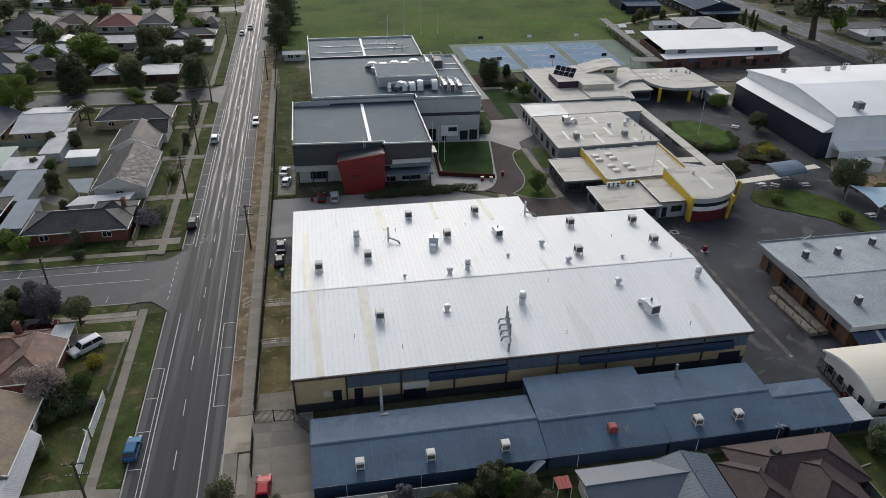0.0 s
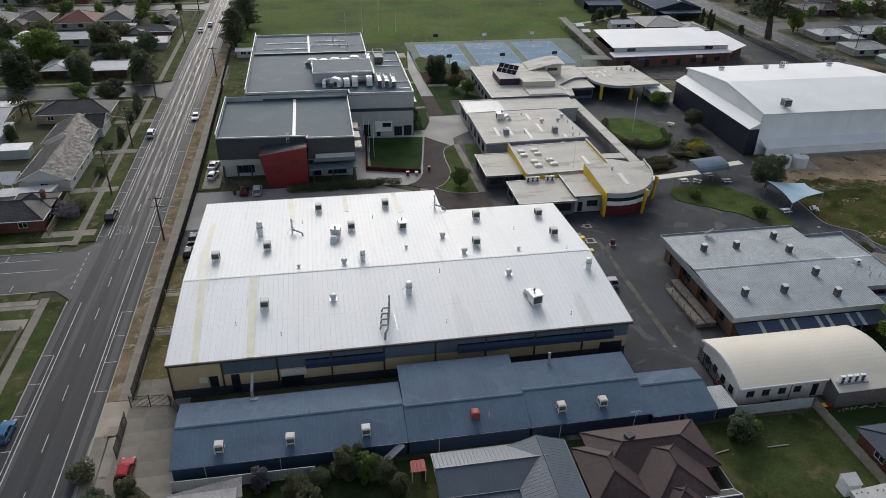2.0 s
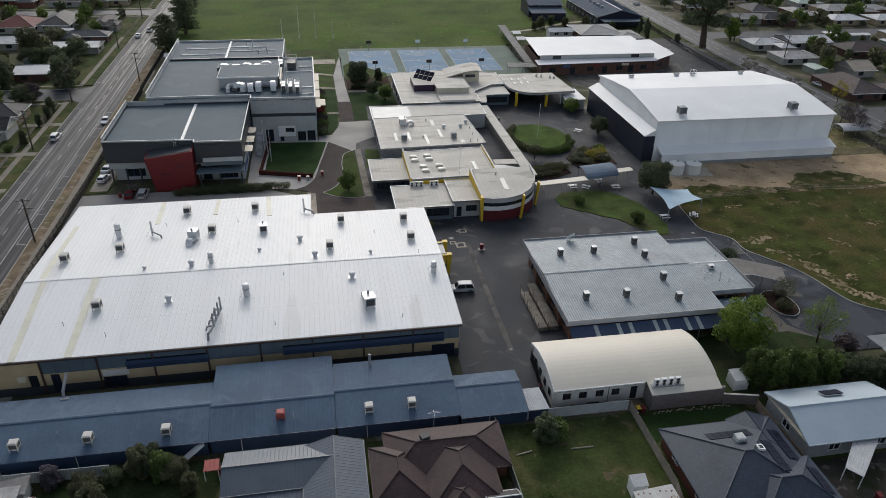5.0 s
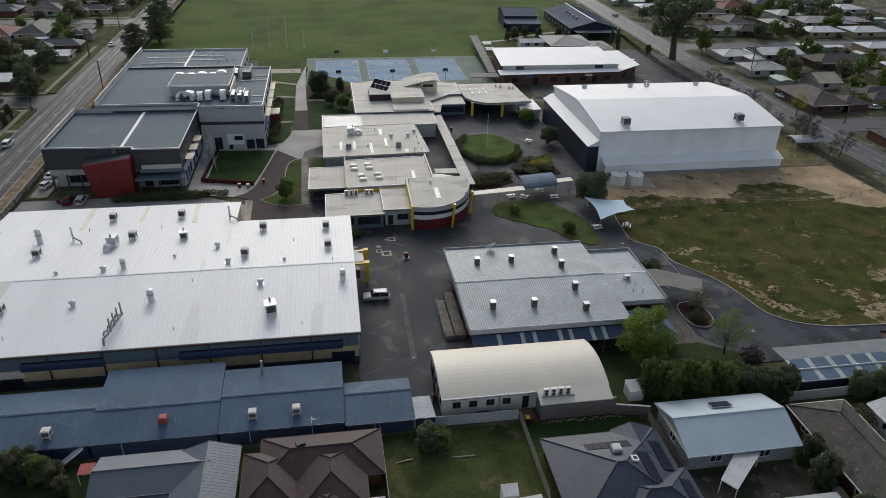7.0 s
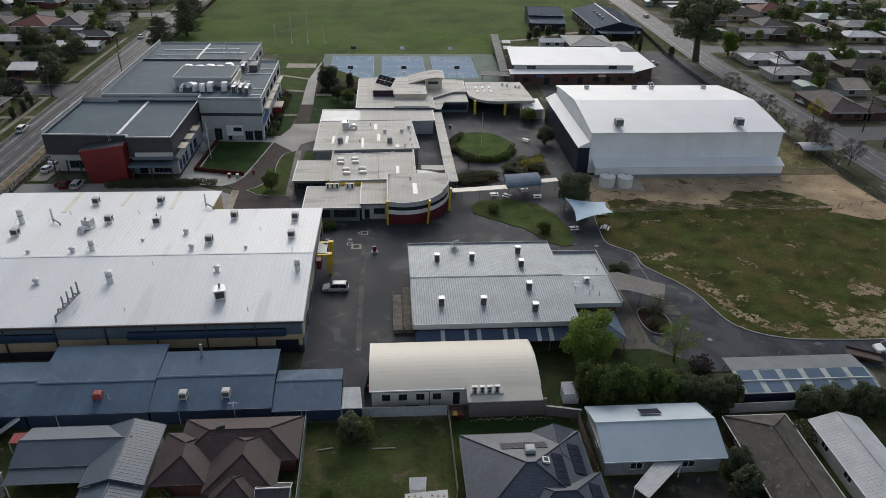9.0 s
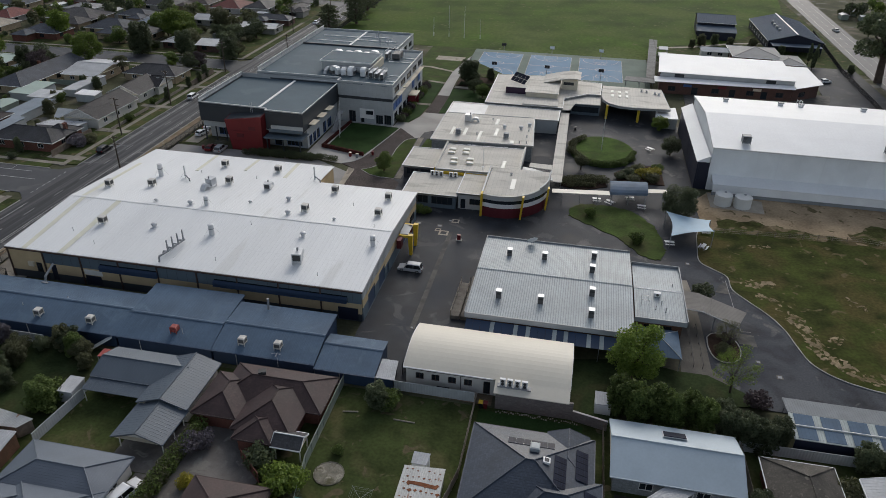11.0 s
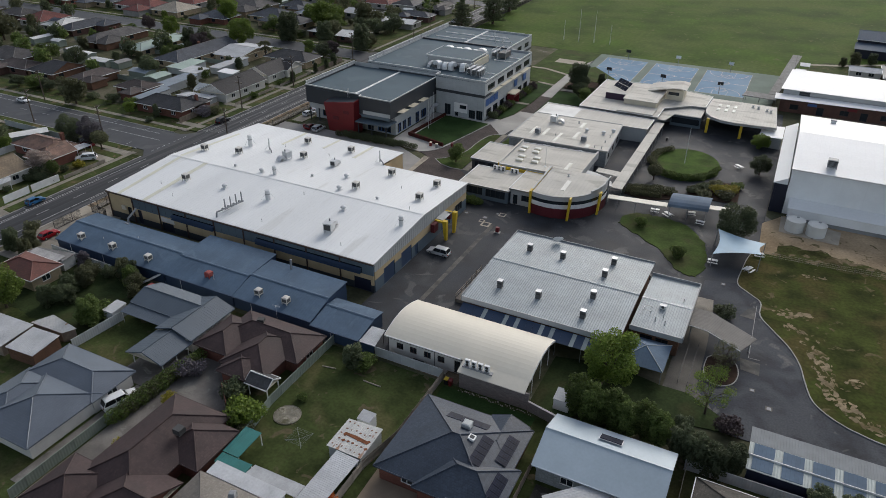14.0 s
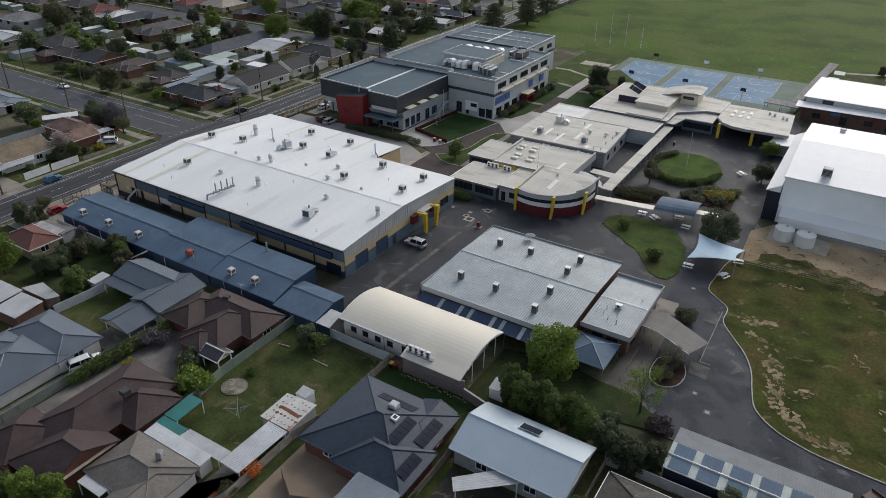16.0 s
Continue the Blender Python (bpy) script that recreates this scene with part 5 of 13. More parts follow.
shop = thing("workshop_building", (0, 0, 0), "long school workshop with low white ribbed metal roof and cream walls", "school building")
X0, X1, XN = -6.4, 60.8, 38.6
part("roof", ribbed([[(X0, 72.0, shop_z(72.0)), (X1, 72.0, shop_z(72.0)), (X1, RIDGE_Y, RIDGE_Z), (X0, RIDGE_Y, RIDGE_Z)]], rib=0.016), ROOF_WHITE, shop, "white ribbed metal sheets")
part("roof", ribbed([[(XN, 122.0, shop_z(122.0)), (X0, 122.0, shop_z(122.0)), (X0, RIDGE_Y, RIDGE_Z), (XN, RIDGE_Y, RIDGE_Z)]], rib=0.016), ROOF_WHITE, shop, "white ribbed metal sheets")
part("roof", ribbed([[(X1, 111.6, shop_z(111.6)), (XN, 111.6, shop_z(111.6)), (XN, RIDGE_Y, RIDGE_Z), (X1, RIDGE_Y, RIDGE_Z)]], rib=0.016), ROOF_WHITE, shop, "white ribbed metal sheets")
part("ridge_cap", Geo().extrude([(RIDGE_Y - 0.3, RIDGE_Z + 0.03), (RIDGE_Y + 0.3, RIDGE_Z + 0.03), (RIDGE_Y + 0.3, RIDGE_Z + 0.04), (RIDGE_Y, RIDGE_Z + 0.06), (RIDGE_Y - 0.3, RIDGE_Z + 0.04)], X0, X1), ROOF_WHITE, shop)
for xa, ya, xb, yb, w in ((-3.0, 72.0, -3.9, 91.0, 1.0), (4.3, 72.0, 3.9, 91.0, 1.1), (-4.3, 91.5, -4.6, 112, 0.9), (9.8, 111, 9.2, 121.8, 0.9), (30.2, 112, 29.6, 121.8, 0.9), (20.0, 114, 19.9, 121.8, 0.8)):
    g = Geo()
    dz = 0.055
    g.add([(xa, ya, shop_z(ya) + dz), (xa + w, ya, shop_z(ya) + dz), (xb + w, yb, shop_z(yb) + dz), (xb, yb, shop_z(yb) + dz)], [(0, 1, 2, 3)])
    g.add([(xa, ya, shop_z(ya)), (xa + w, ya, shop_z(ya)), (xa + w, ya, shop_z(ya) + dz), (xa, ya, shop_z(ya) + dz)], [(0, 1, 2, 3)])
    part("skylight_strip", g, ROOF_OLD, shop, "yellowed translucent roof strip")
part("gutter", Geo().box(X0, 71.78, shop_z(72) - 0.34, X1, 71.98, shop_z(72) - 0.06), RUST_BROWN, shop, "dark brown eaves gutter")
part("gutter", Geo().box(X0, 122.02, shop_z(122) - 0.3, XN, 122.2, shop_z(122) - 0.05), CLAD_GREY, shop)
part("gutter", Geo().box(XN, 111.62, shop_z(111.6) - 0.3, X1, 111.8, shop_z(111.6) - 0.05), CLAD_GREY, shop)
for x in (X0, X1):
    yn = 122.0 if x == X0 else 111.6
    part("barge_flashing", Geo().extrude([(72.0, shop_z(72) - 0.3), (RIDGE_Y, RIDGE_Z - 0.3), (yn, shop_z(yn) - 0.3), (yn, shop_z(yn) + 0.06), (RIDGE_Y, RIDGE_Z + 0.06), (72.0, shop_z(72) + 0.06)], x - 0.06 if x < 0 else x, x if x < 0 else x + 0.06), CLAD_GREY, shop)
# south wall: a cream bay, then bands of block, cream sheet and blue-grey sheet
s_open = [(5.1, 6.3, 1.4, 3.45, 0), (8.0, 9.2, 0.1, 3.4, 0), (14.8, 18.0, 0.1, 2.1, 0), (62.4, 66.0, 0.05, 2.6, 0)]
mS = pose(X0 + 0.2, 72.3, 0)
# base band: charcoal puts the shade at the wall's foot into the colour
part("wall", wall_geo(66.6, 0, 1.5, 0.3, [(o[0], o[1], o[2], min(o[3], 1.5)) for o in s_open]).moved(mS), CLAD_DARK, shop, "base wall coloured dark for the shade on it")
part("wall", wall_geo(66.6, 1.5, 3.55, 0.3, [(o[0], o[1], 1.5, o[3]) for o in s_open]).moved(mS), RENDER_CREAM, shop, "cream painted wall band")
part("wall", wall_geo(6.95, 3.55, 6.15, 0.3, []).moved(mS), RENDER_CREAM, shop, "cream painted wall")
part("wall", Geo().box(6.97, 0.0, 3.55, 66.6, 0.3, 6.15).moved(mS), CLAD_BLUE, shop, "blue-grey sheet cladding band")
for k in range(1, 9):
    x = 7.0 + 7.5 * (k - 1)
    for q in range(1, 4):
        part("sheet_joint", Geo().box(x + 1.87 * q - 0.02, -0.02, 3.56, x + 1.87 * q + 0.02, -0.001, 6.1).moved(mS), CLAD_DARK, shop)
for o in s_open:
    if o[2] > 1:
        window_at(shop, mS, *o[:4], BLACK, o[4])
    else:
        part("roller_door" if o[1] - o[0] > 3 else "door", Geo().box(o[0], 0.12, o[2], o[1], 0.17, o[3]).moved(mS), NAVY, shop, "dark navy door")
part("wall_unit", Geo().box(3.8, -0.4, 2.7, 4.9, -0.002, 3.6).moved(mS), CREAM_PAINT, shop, "pale wall-hung air conditioner")
part("pale_panel", Geo().box(14.8, -0.03, 2.25, 18.4, -0.003, 3.3).moved(mS), RENDER_WHITE, shop, "paler patched wall panel")
for i in range(9):
    x = 7.0 + 7.5 * (i - 1) if i else 0.0
    part("column", Geo().box(x - 0.12, -0.16, 0, x + 0.12, -0.002, 6.0).moved(mS), RUST_BROWN, shop, "dark brown steel column")
for a0, a1 in ((18.4, 29.6), (40.2, 64.2)):
    g = Geo()
    for k in range(3):
        g.slope_box(a0, -0.75, a1, -0.17, 3.75 + 0.38 * k, (3.78 + 0.38 * k, 3.78 + 0.38 * k, 3.98 + 0.38 * k, 3.98 + 0.38 * k))
    part("sunshade", g.moved(mS), WALL_BLUE, shop, "navy louvred sunshade")
    part("window", Geo().box(a0, -0.04, 3.7, a1, -0.022, 4.9).moved(mS), GLASS, shop, "long dark window under the sunshade")
# west and north walls
part("wall", Geo().box(X0 + 0.2, 72.62, 0, X0 + 0.5, 121.8, 5.5), RENDER_CREAM, shop)
part("wall", Geo().box(X0 + 0.52, 121.5, 0, XN - 0.2, 121.8, 5.45), RENDER_CREAM, shop)
part("wall", Geo().box(XN - 0.5, 111.4, 0, XN - 0.2, 121.48, 5.45), RENDER_CREAM, shop)
part("wall", Geo().box(XN - 0.18, 111.1, 0, X1 - 0.52, 111.4, 6.1), RENDER_CREAM, shop)
# east gable wall
eo = [(3.0, 7.0, 0.05, 3.4), (9.5, 13.5, 0.05, 3.4), (26.5, 30.5, 0.05, 3.4), (15.0, 16.1, 0.05, 2.4), (33.0, 36.5, 1.2, 3.0)]
mE = pose(X1 - 0.22, 72.62, 0, 0, 0, 90)
part("wall", wall_geo(38.7, 0, 2.6, 0.3, [(o[0], o[1], o[2], min(o[3], 2.6)) for o in eo]).moved(mE), CLAD_BLUE, shop, "blue-grey painted base wall")
part("wall", wall_geo(38.7, 2.6, 4.3, 0.3, [(o[0], o[1], 2.6, o[3]) for o in eo if o[3] > 2.6]).moved(mE), RENDER_CREAM, shop, "cream painted wall band")
part("gable_cladding", Geo().extrude([(72.62, 4.3), (111.3, 4.3), (111.3, shop_z(111.3) - 0.12), (RIDGE_Y, RIDGE_Z - 0.12), (72.62, shop_z(72.62) - 0.12)], X1 - 0.5, X1 - 0.19), CLAD_GREY, shop, "pale ribbed gable sheets")
for k in range(50):
    yy = 73.0 + k * 0.77
    part("cladding_rib", Geo().box(X1 - 0.19, yy, 4.3, X1 - 0.15, yy + 0.06, shop_z(yy) - 0.14), CLAD_GREY, shop)
for o in eo:
    if o[2] < 1:
        part("roller_door", Geo().box(o[0], 0.1, o[2], o[1], 0.15, o[3]).moved(mE), WALL_BLUE, shop, "blue roller door")
    else:
        window_at(shop, mE, *o, BLACK, 2)
# yellow portal frames over the east doorway
portal = thing("entry_portal", (60.85, 94.0, 0), "bright yellow entry portal frame with maroon box", "entry portal")
for y, lean in ((2.2, -0.5), (6.0, 0.4)):
    part("portal_post", Geo().add([(2.0, y - 0.3, 0), (2.5, y - 0.3, 0), (2.5, y + 0.3, 0), (2.0, y + 0.3, 0), (1.8, y - 0.45 + lean, 4.7), (2.75, y - 0.45 + lean, 4.7), (2.75, y + 0.45 + lean, 4.7), (1.8, y + 0.45 + lean, 4.7)],
                                  [(3, 2, 1, 0), (4, 5, 6, 7), (0, 1, 5, 4), (1, 2, 6, 5), (2, 3, 7, 6), (3, 0, 4, 7)]), YELLOW, portal, "leaning yellow pillar")
    part("portal_beam", Geo().box(0.02, y - 0.25 + lean, 4.1, 1.8, y + 0.25 + lean, 4.5), YELLOW, portal)
part("portal_box", Geo().box(0.02, -0.4, 2.5, 0.9, 1.4, 4.3), MAROON, portal, "maroon sheet box")
part("portal_box", Geo().box(0.95, 5.2, 3.3, 1.7, 5.9, 4.6), MAROON, portal, "maroon sheet box")
part("portal_roof", Geo().box(0.02, 2.0, 4.5, 1.75, 6.0, 4.6), CLAD_GREY, portal)
for x, y, q in ((69.1, 112.3, 0.8), (67.6, 106.5, 1.0), (66.2, 107.6, 0.6)):
    pit = thing("drain_pit", (x, y, 0), "square drain pit with pale concrete rim in the asphalt", "drain", "drain pits", "structure")
    part("rim", Geo().box(-q, -q, -0.05, q, q, 0.012), CONCRETE_LIGHT, pit)
    part("cover", Geo().box(-q * 0.6, -q * 0.6, -0.04, q * 0.6, q * 0.6, 0.02), ASPHALT_YARD, pit)

for x, y in ((-2.0, 97.4), (6.2, 100.0), (15.1, 115.1), (27.9, 115.1), (20.8, 105.7), (44.2, 106.8), (56.0, 105.9), (56.3, 97.4), (41.8, 95.8), (6.5, 82.6)):
    cooler(x, y, shop_z(y), 1.25, 0)
duct_fan(17.7, 102.0, shop_z(102), 78, 1.15)
duct_fan(29.9, 105.8, shop_z(105.8), -85, 0.95)
duct_fan(47.0, 79.2, shop_z(79.2), -80, 1.2)
for x, y in ((18.9, 92.9), (16.7, 83.3), (36.6, 100.0), (39.2, 93.3), (45.1, 86.0)):
    whirly(x, y, shop_z(y), 1.15)
for x, y in ((11.5, 92.7), (48.7, 93.1), (29.7, 96.8)):
    whirly(x, y, shop_z(y), 0.7)
cowl(22.0, 93.5, shop_z(93.5), 1.8)
cowl(28.4, 83.2, shop_z(83.2), 2.0, 0.5)
cowl(58.6, 85.7, shop_z(85.7), 1.9, 0.45)
cowl(4.7, 105.8, shop_z(105.8), 2.7, 0.5, "tall louvred vent tower with guy wires")
for x, y in ((10.3, 106.1), (37.3, 113.0)):
    v = thing("exhaust_pipe", (x, y, shop_z(y)), "tall galvanised exhaust pipe with elbow and brace", "exhaust pipe", "exhaust pipes")
    part("flue_pipe", Geo().cyl((0, 0, -0.05), (0, 0, 2.9), 0.17, 0.17, 10), GALV, v)
    part("elbow", Geo().tube([(0, 0, 0.7), (1.0, -0.9, 0.75), (1.7, -1.4, 0.6), (1.9, -1.55, -0.05)], 0.15, 8), GREY_PAINT, v)
    for s in (-1, 1):
        part("brace", Geo().tube([(s * 1.0, -0.5, 0), (0, 0, 1.6)], 0.025, 5), GALV, v)
stacks = thing("exhaust_manifold", (23.6, 72.9, shop_z(76)), "row of dark exhaust stacks on a pipe manifold", "exhaust pipes")
part("manifold", Geo().tube([(0.0, 0.2, -0.2), (0.1, 0.3, 0.9), (0.5, 1.2, 1.0), (1.3, 6.8, 0.9)], 0.17, 8), GREY_PAINT, stacks)
for i in range(4):
    part("flue_pipe", Geo().cyl((0.7 + 0.2 * i, 2.2 + 1.4 * i, 0.8), (0.7 + 0.2 * i, 2.2 + 1.4 * i, 3.1), 0.15, 0.13, 9), GREY_PAINT, stacks)
    part("elbow", Geo().tube([(0.7 + 0.2 * i, 2.2 + 1.4 * i, 0.9), (-0.3 + 0.2 * i, 2.3 + 1.4 * i, 0.8), (-0.5 + 0.2 * i, 2.3 + 1.4 * i, 0.1)], 0.13, 7), GREY_PAINT, stacks)
part("frame", Geo().box(0.2, 1.6, 0.1, 0.28, 7.4, 0.18).box(1.9, 1.6, 0.1, 1.98, 7.4, 0.18), GALV, stacks)
for x, y in ((2.5, 79.2), (9.0, 76.0), (33, 75.5), (52, 74.8), (12, 110), (50, 101), (25, 110), (34, 88), (57, 92)):
    flue(x, y, shop_z(y), 0.55, 0.05)

# ---- the low blue sheds along the south side ----
def blue_shed(x0, x1, y0, y1, eave, ridge, ridge_y, back, label, front_mat=None):
    b = thing("blue_shed", (0, 0, 0), label, "shed", "blue sheds along the workshop")
    for q in ([(x0, y0, eave), (x1, y0, eave), (x1, ridge_y, ridge), (x0, ridge_y, ridge)], [(x1, y1, back), (x0, y1, back), (x0, ridge_y, ridge), (x1, ridge_y, ridge)]):
        part("roof", ribbed([q], 0.5, rib=0.018), ROOF_BLUE, b, "blue ribbed metal roof")
    part("ridge_cap", Geo().extrude([(ridge_y - 0.25, ridge + 0.02), (ridge_y + 0.25, ridge + 0.02), (ridge_y, ridge + 0.1)], x0, x1), ROOF_BLUE, b)
    part("wall", Geo().box(x0 + 0.15, y0 + 0.2, 0, x1 - 0.15, y0 + 0.4, eave - 0.1), WALL_BLUE, b)
    part("wall", Geo().box(x0 + 0.15, y1 - 0.4, 0, x1 - 0.15, y1 - 0.2, back - 0.1), WALL_BLUE, b)
    for xa in (x0 + 0.15, x1 - 0.35):
        part("wall", Geo().extrude([(y0 + 0.42, 0), (y1 - 0.42, 0), (y1 - 0.42, back - 0.1), (ridge_y, ridge - 0.14), (y0 + 0.42, eave - 0.1)], xa, xa + 0.2), WALL_BLUE, b)
    part("gutter", Geo().box(x0, y0 - 0.14, eave - 0.18, x1, y0 - 0.01, eave - 0.02), WALL_BLUE, b)
    for k in range(max(1, int((x1 - x0) / 9))):
        xx = x0 + 4 + k * 9
        if xx < x1:
            part("downpipe", Geo().cyl((xx, y0 + 0.1, 0), (xx, y0 + 0.1, eave - 0.1), 0.05, n=6), WHITE, b, "white downpipe")
    return b


blue_shed(-4.2, 24.75, 56.9, 67.2, 2.5, 3.9, 62.4, 3.5, "long low shed with blue ribbed metal roof")
blue_shed(24.8, 41.0, 56.9, 69.6, 2.5, 3.95, 61.8, 4.4, "low shed bay with raised blue metal roof")
blue_shed(41.05, 57.7, 56.9, 68.0, 2.5, 3.95, 62.4, 4.1, "low shed bay with blue ribbed metal roof")
blue_shed(57.75, 67.2, 56.5, 64.4, 2.2, 3.2, 61.6, 2.9, "small blue shed with hipped metal roof")
aw = thing("shed_awning", (0, 0, 0), "small white corrugated lean-to roof beside the blue shed", "awning")
part("roof", ribbed([[(67.3, 56.6, 2.1), (70.2, 56.6, 2.1), (69.8, 60.6, 2.5), (67.3, 60.6, 2.5)]], 0.3), IRON_LIGHT, aw)
for x, y in ((67.5, 56.8), (70.0, 56.8), (69.6, 60.3), (67.5, 60.3)):
    part("post", Geo().box(x - 0.05, y - 0.05, 0, x + 0.05, y + 0.05, 2.0), BLACK, aw)
part("wall", Geo().box(67.4, 56.8, 0, 70.0, 56.9, 1.9), WALL_BLUE, aw)
for x, y in ((1.6, 58.6), (10.2, 58.6), (19.6, 58.6), (45.5, 58.8), (51.3, 58.9)):
    cooler(x, y, 2.95, 1.1, 0, COOLER, 0.95, 0.3)
cooler(33.9, 59.2, 3.05, 1.1, 0, COOLER_RED, 0.8, 0.3, "faded red evaporative cooler on a blue roof")
for x, y, h in ((12.6, 62.8, 0.8), (35.6, 58.6, 1.0), (6.2, 60.0, 0.4)):
    flue(x, y, 3.4, h, 0.06)
for x in (5.1, 46.3):
    v = thing("exhaust_duct", (x, 66.9, 3.4), "galvanised exhaust duct from wall to shed roof", "exhaust duct", "exhaust ducts")
    part("duct", Geo().tube([(0, 0, -0.2), (0.0, 0.3, 1.0), (0.1, 2.6, 2.2)] if x < 20 else [(0, 0, -0.1), (0, 0.2, 2.6)], 0.2, 9), GREY_PAINT, v)
    part("tray", Geo().box(-0.3, -0.6, 0.0, 2.6 if x > 20 else 0.8, -0.2, 0.3), GREY_PAINT, v)

# ---- the tall charcoal teaching block ----
hall = thing("teaching_block", (0, 0, 0), "two-storey charcoal clad teaching block with slate blue roof", "school building")
front = [(-6.3, 143.6), (13.4, 142.6), (13.4, 141.4), (23.8, 141.0), (23.9, 169.6), (-6.4, 170.2)]
walls(hall, front, 5.6, 10.5, CLAD_DARK, None, 0.3, BLACK, 2, "wall", "charcoal sheet cladding")
low = [(-5.6, 146.8), (12.0, 146.6), (12.0, 144.6), (23.4, 144.2), (23.6, 169.4), (-6.2, 170.0)]
walls(hall, low, 0, 5.58, BLOCK_LIGHT, {0: [(2.5, 6.5, 0.8, 3.0, 2)], 2: [(2.0, 4.0, 0.1, 2.6, 0), (5.5, 9.8, 0.4, 2.7, 3)],
                                       3: [(1.2, 3.2, 0.3, 3.0, 1), (4.0, 6.0, 0.3, 3.0, 1), (6.8, 8.8, 0.3, 3.0, 1), (11.5, 13.7, 0.1, 3.2, 1), (15, 18, 0.5, 3.0, 2)]}, 0.3, BLUE_FRAME, 1, "wall", "pale block wall")
part("soffit", Geo().prism([(-6.2, 143.9), (13.2, 142.9), (13.2, 141.6), (23.6, 141.3), (23.6, 146), (-6.2, 147)], 5.35, 5.58), CLAD_GREY, hall)
part("wall_band", Geo().box(-6.1, 144.6, 3.6, 3.2, 146.5, 5.34), BLOCK_LIGHT, hall, "pale block band over the undercroft")
part("balcony_band", Geo().box(14.5, 140.6, 5.2, 23.6, 141.3, 6.0).box(13.5, 138.9, 3.9, 23.9, 144.0, 4.3), CLAD_BLUE, hall, "grey entry canopy")
part("band", Geo().box(15.0, 140.72, 6.02, 23.7, 140.98, 7.0), BLOCK_LIGHT, hall, "pale strip wall over the canopy")
for x, y in ((14.2, 139.4), (18.6, 139.3), (23.2, 139.3), (-5.6, 144.2), (-2.5, 144.2), (0.5, 144.0)):
    part("column", Geo().cyl((x, y, 0), (x, y, 3.9), 0.18, n=10), CLAD_DARK, hall)
flat_roof(hall, front, 10.85, ROOF_SLATE, WHITE, 0.75, 0.17)
part("roof_gutter", Geo().box(10.2, 143.4, 10.1, 10.9, 169.3, 10.28), WHITE, hall, "white box gutter across the roof")
lad = Geo()
for sx in (-0.25, 0.25):
    lad.cyl((9.2 + sx, 142.6, 8.6), (9.2 + sx, 142.6, 11.9), 0.03, n=5)
for i in range(10):
    lad.cyl((8.95, 142.6, 8.8 + 0.3 * i), (9.45, 142.6, 8.8 + 0.3 * i), 0.02, n=5)
part("roof_ladder", lad, GALV, hall)
tower = thing("red_entry_tower", (0, 0, 0), "dark red panelled entry tower with splayed sides", "entry tower")
tg = Geo().add([(4.3, 139.3, 0), (13.0, 139.0, 0), (13.2, 143.0, 0), (4.3, 143.0, 0), (2.9, 139.3, 7.9), (13.2, 139.0, 9.4), (13.2, 143.0, 9.6), (2.9, 143.0, 8.4)],
               [(0, 1, 5, 4), (1, 2, 6, 5), (2, 3, 7, 6), (3, 0, 4, 7), (4, 5, 6, 7), (3, 2, 1, 0)])
part("tower_body", tg, RED_PANEL, tower)
part("tower_roof", Geo().add([(3.2, 139.6, 7.97), (12.9, 139.35, 9.47), (12.9, 142.7, 9.67), (3.2, 142.7, 8.5)], [(0, 1, 2, 3)]), CLAD_DARK, tower, "dark tower roof")
for a, z in ((6.0, 3.6), (9.5, 5.7)):
    part("tower_window", Geo().prism([(a, 139.0), (a + 1.9, 139.0), (a + 1.9, 139.3), (a, 139.3)], z, z + 0.9), MAROON, tower, "dark red slot window")
for z in (2.6, 5.2):
    part("panel_joint", Geo().box(3.9, 139.12, z, 13.05, 139.16, z + 0.04), MAROON, tower)

rear = thing("science_block", (0, 0, 0), "two-storey block with pale block walls and slate blue plant roof", "school building")
rear_pts = [(-1.6, 170.4), (24.2, 170.3), (24.2, 167.3), (40.7, 166.6), (40.6, 205.6), (31.6, 205.9), (31.7, 229.3), (-2.0, 229.0)]
walls(rear, rear_pts, 7.8, 11.8, BLOCK_LIGHT, {3: spaced(39, 5, 5.2, 8.6, 10.4, 1, 1, 4), 0: [], 5: spaced(23, 3, 4, 8.6, 10.2, 1, 1, 3)}, 0.3, CLAD_DARK, 2, "wall", "pale block upper wall")
rp2 = [(-1.5, 170.5), (24.3, 170.4), (24.3, 167.45), (40.55, 166.75), (40.45, 205.5), (31.5, 205.8), (31.6, 229.2), (-1.9, 228.9)]
walls(rear, rp2, 6.9, 7.78, CLAD_DARK, None, 0.3, None, 1, "wall", "charcoal band between storeys")
walls(rear, rp2, 0, 6.88, BLOCK_LIGHT, {2: [(3.0, 5.0, 0.1, 3.4, 1), (6.6, 7.6, 0.1, 2.6, 0), (8.2, 10.4, 2.6, 3.7, 0), (11.2, 13.3, 0.1, 2.7, 2), (13.7, 15.8, 0.1, 2.9, 2)], 3: spaced(38, 7, 3.4, 0.8, 3.0, 1, 1, 2)}, 0.3, CLAD_DARK, 1, "wall", "pale block wall")
part("white_panel", Geo().box(30.6, 167.1, 1.4, 32.35, 167.3, 4.3).box(34.7, 166.9, 1.4, 35.0, 167.1, 4.3).box(32.36, 167.0, 1.4, 34.69, 167.2, 2.55).box(32.36, 167.0, 3.75, 34.69, 167.2, 4.3), WHITE, rear, "white wall panel round a window")
flat_roof(rear, rear_pts, 12.05, ROOF_SLATE, WHITE, 0.55, 0.17)
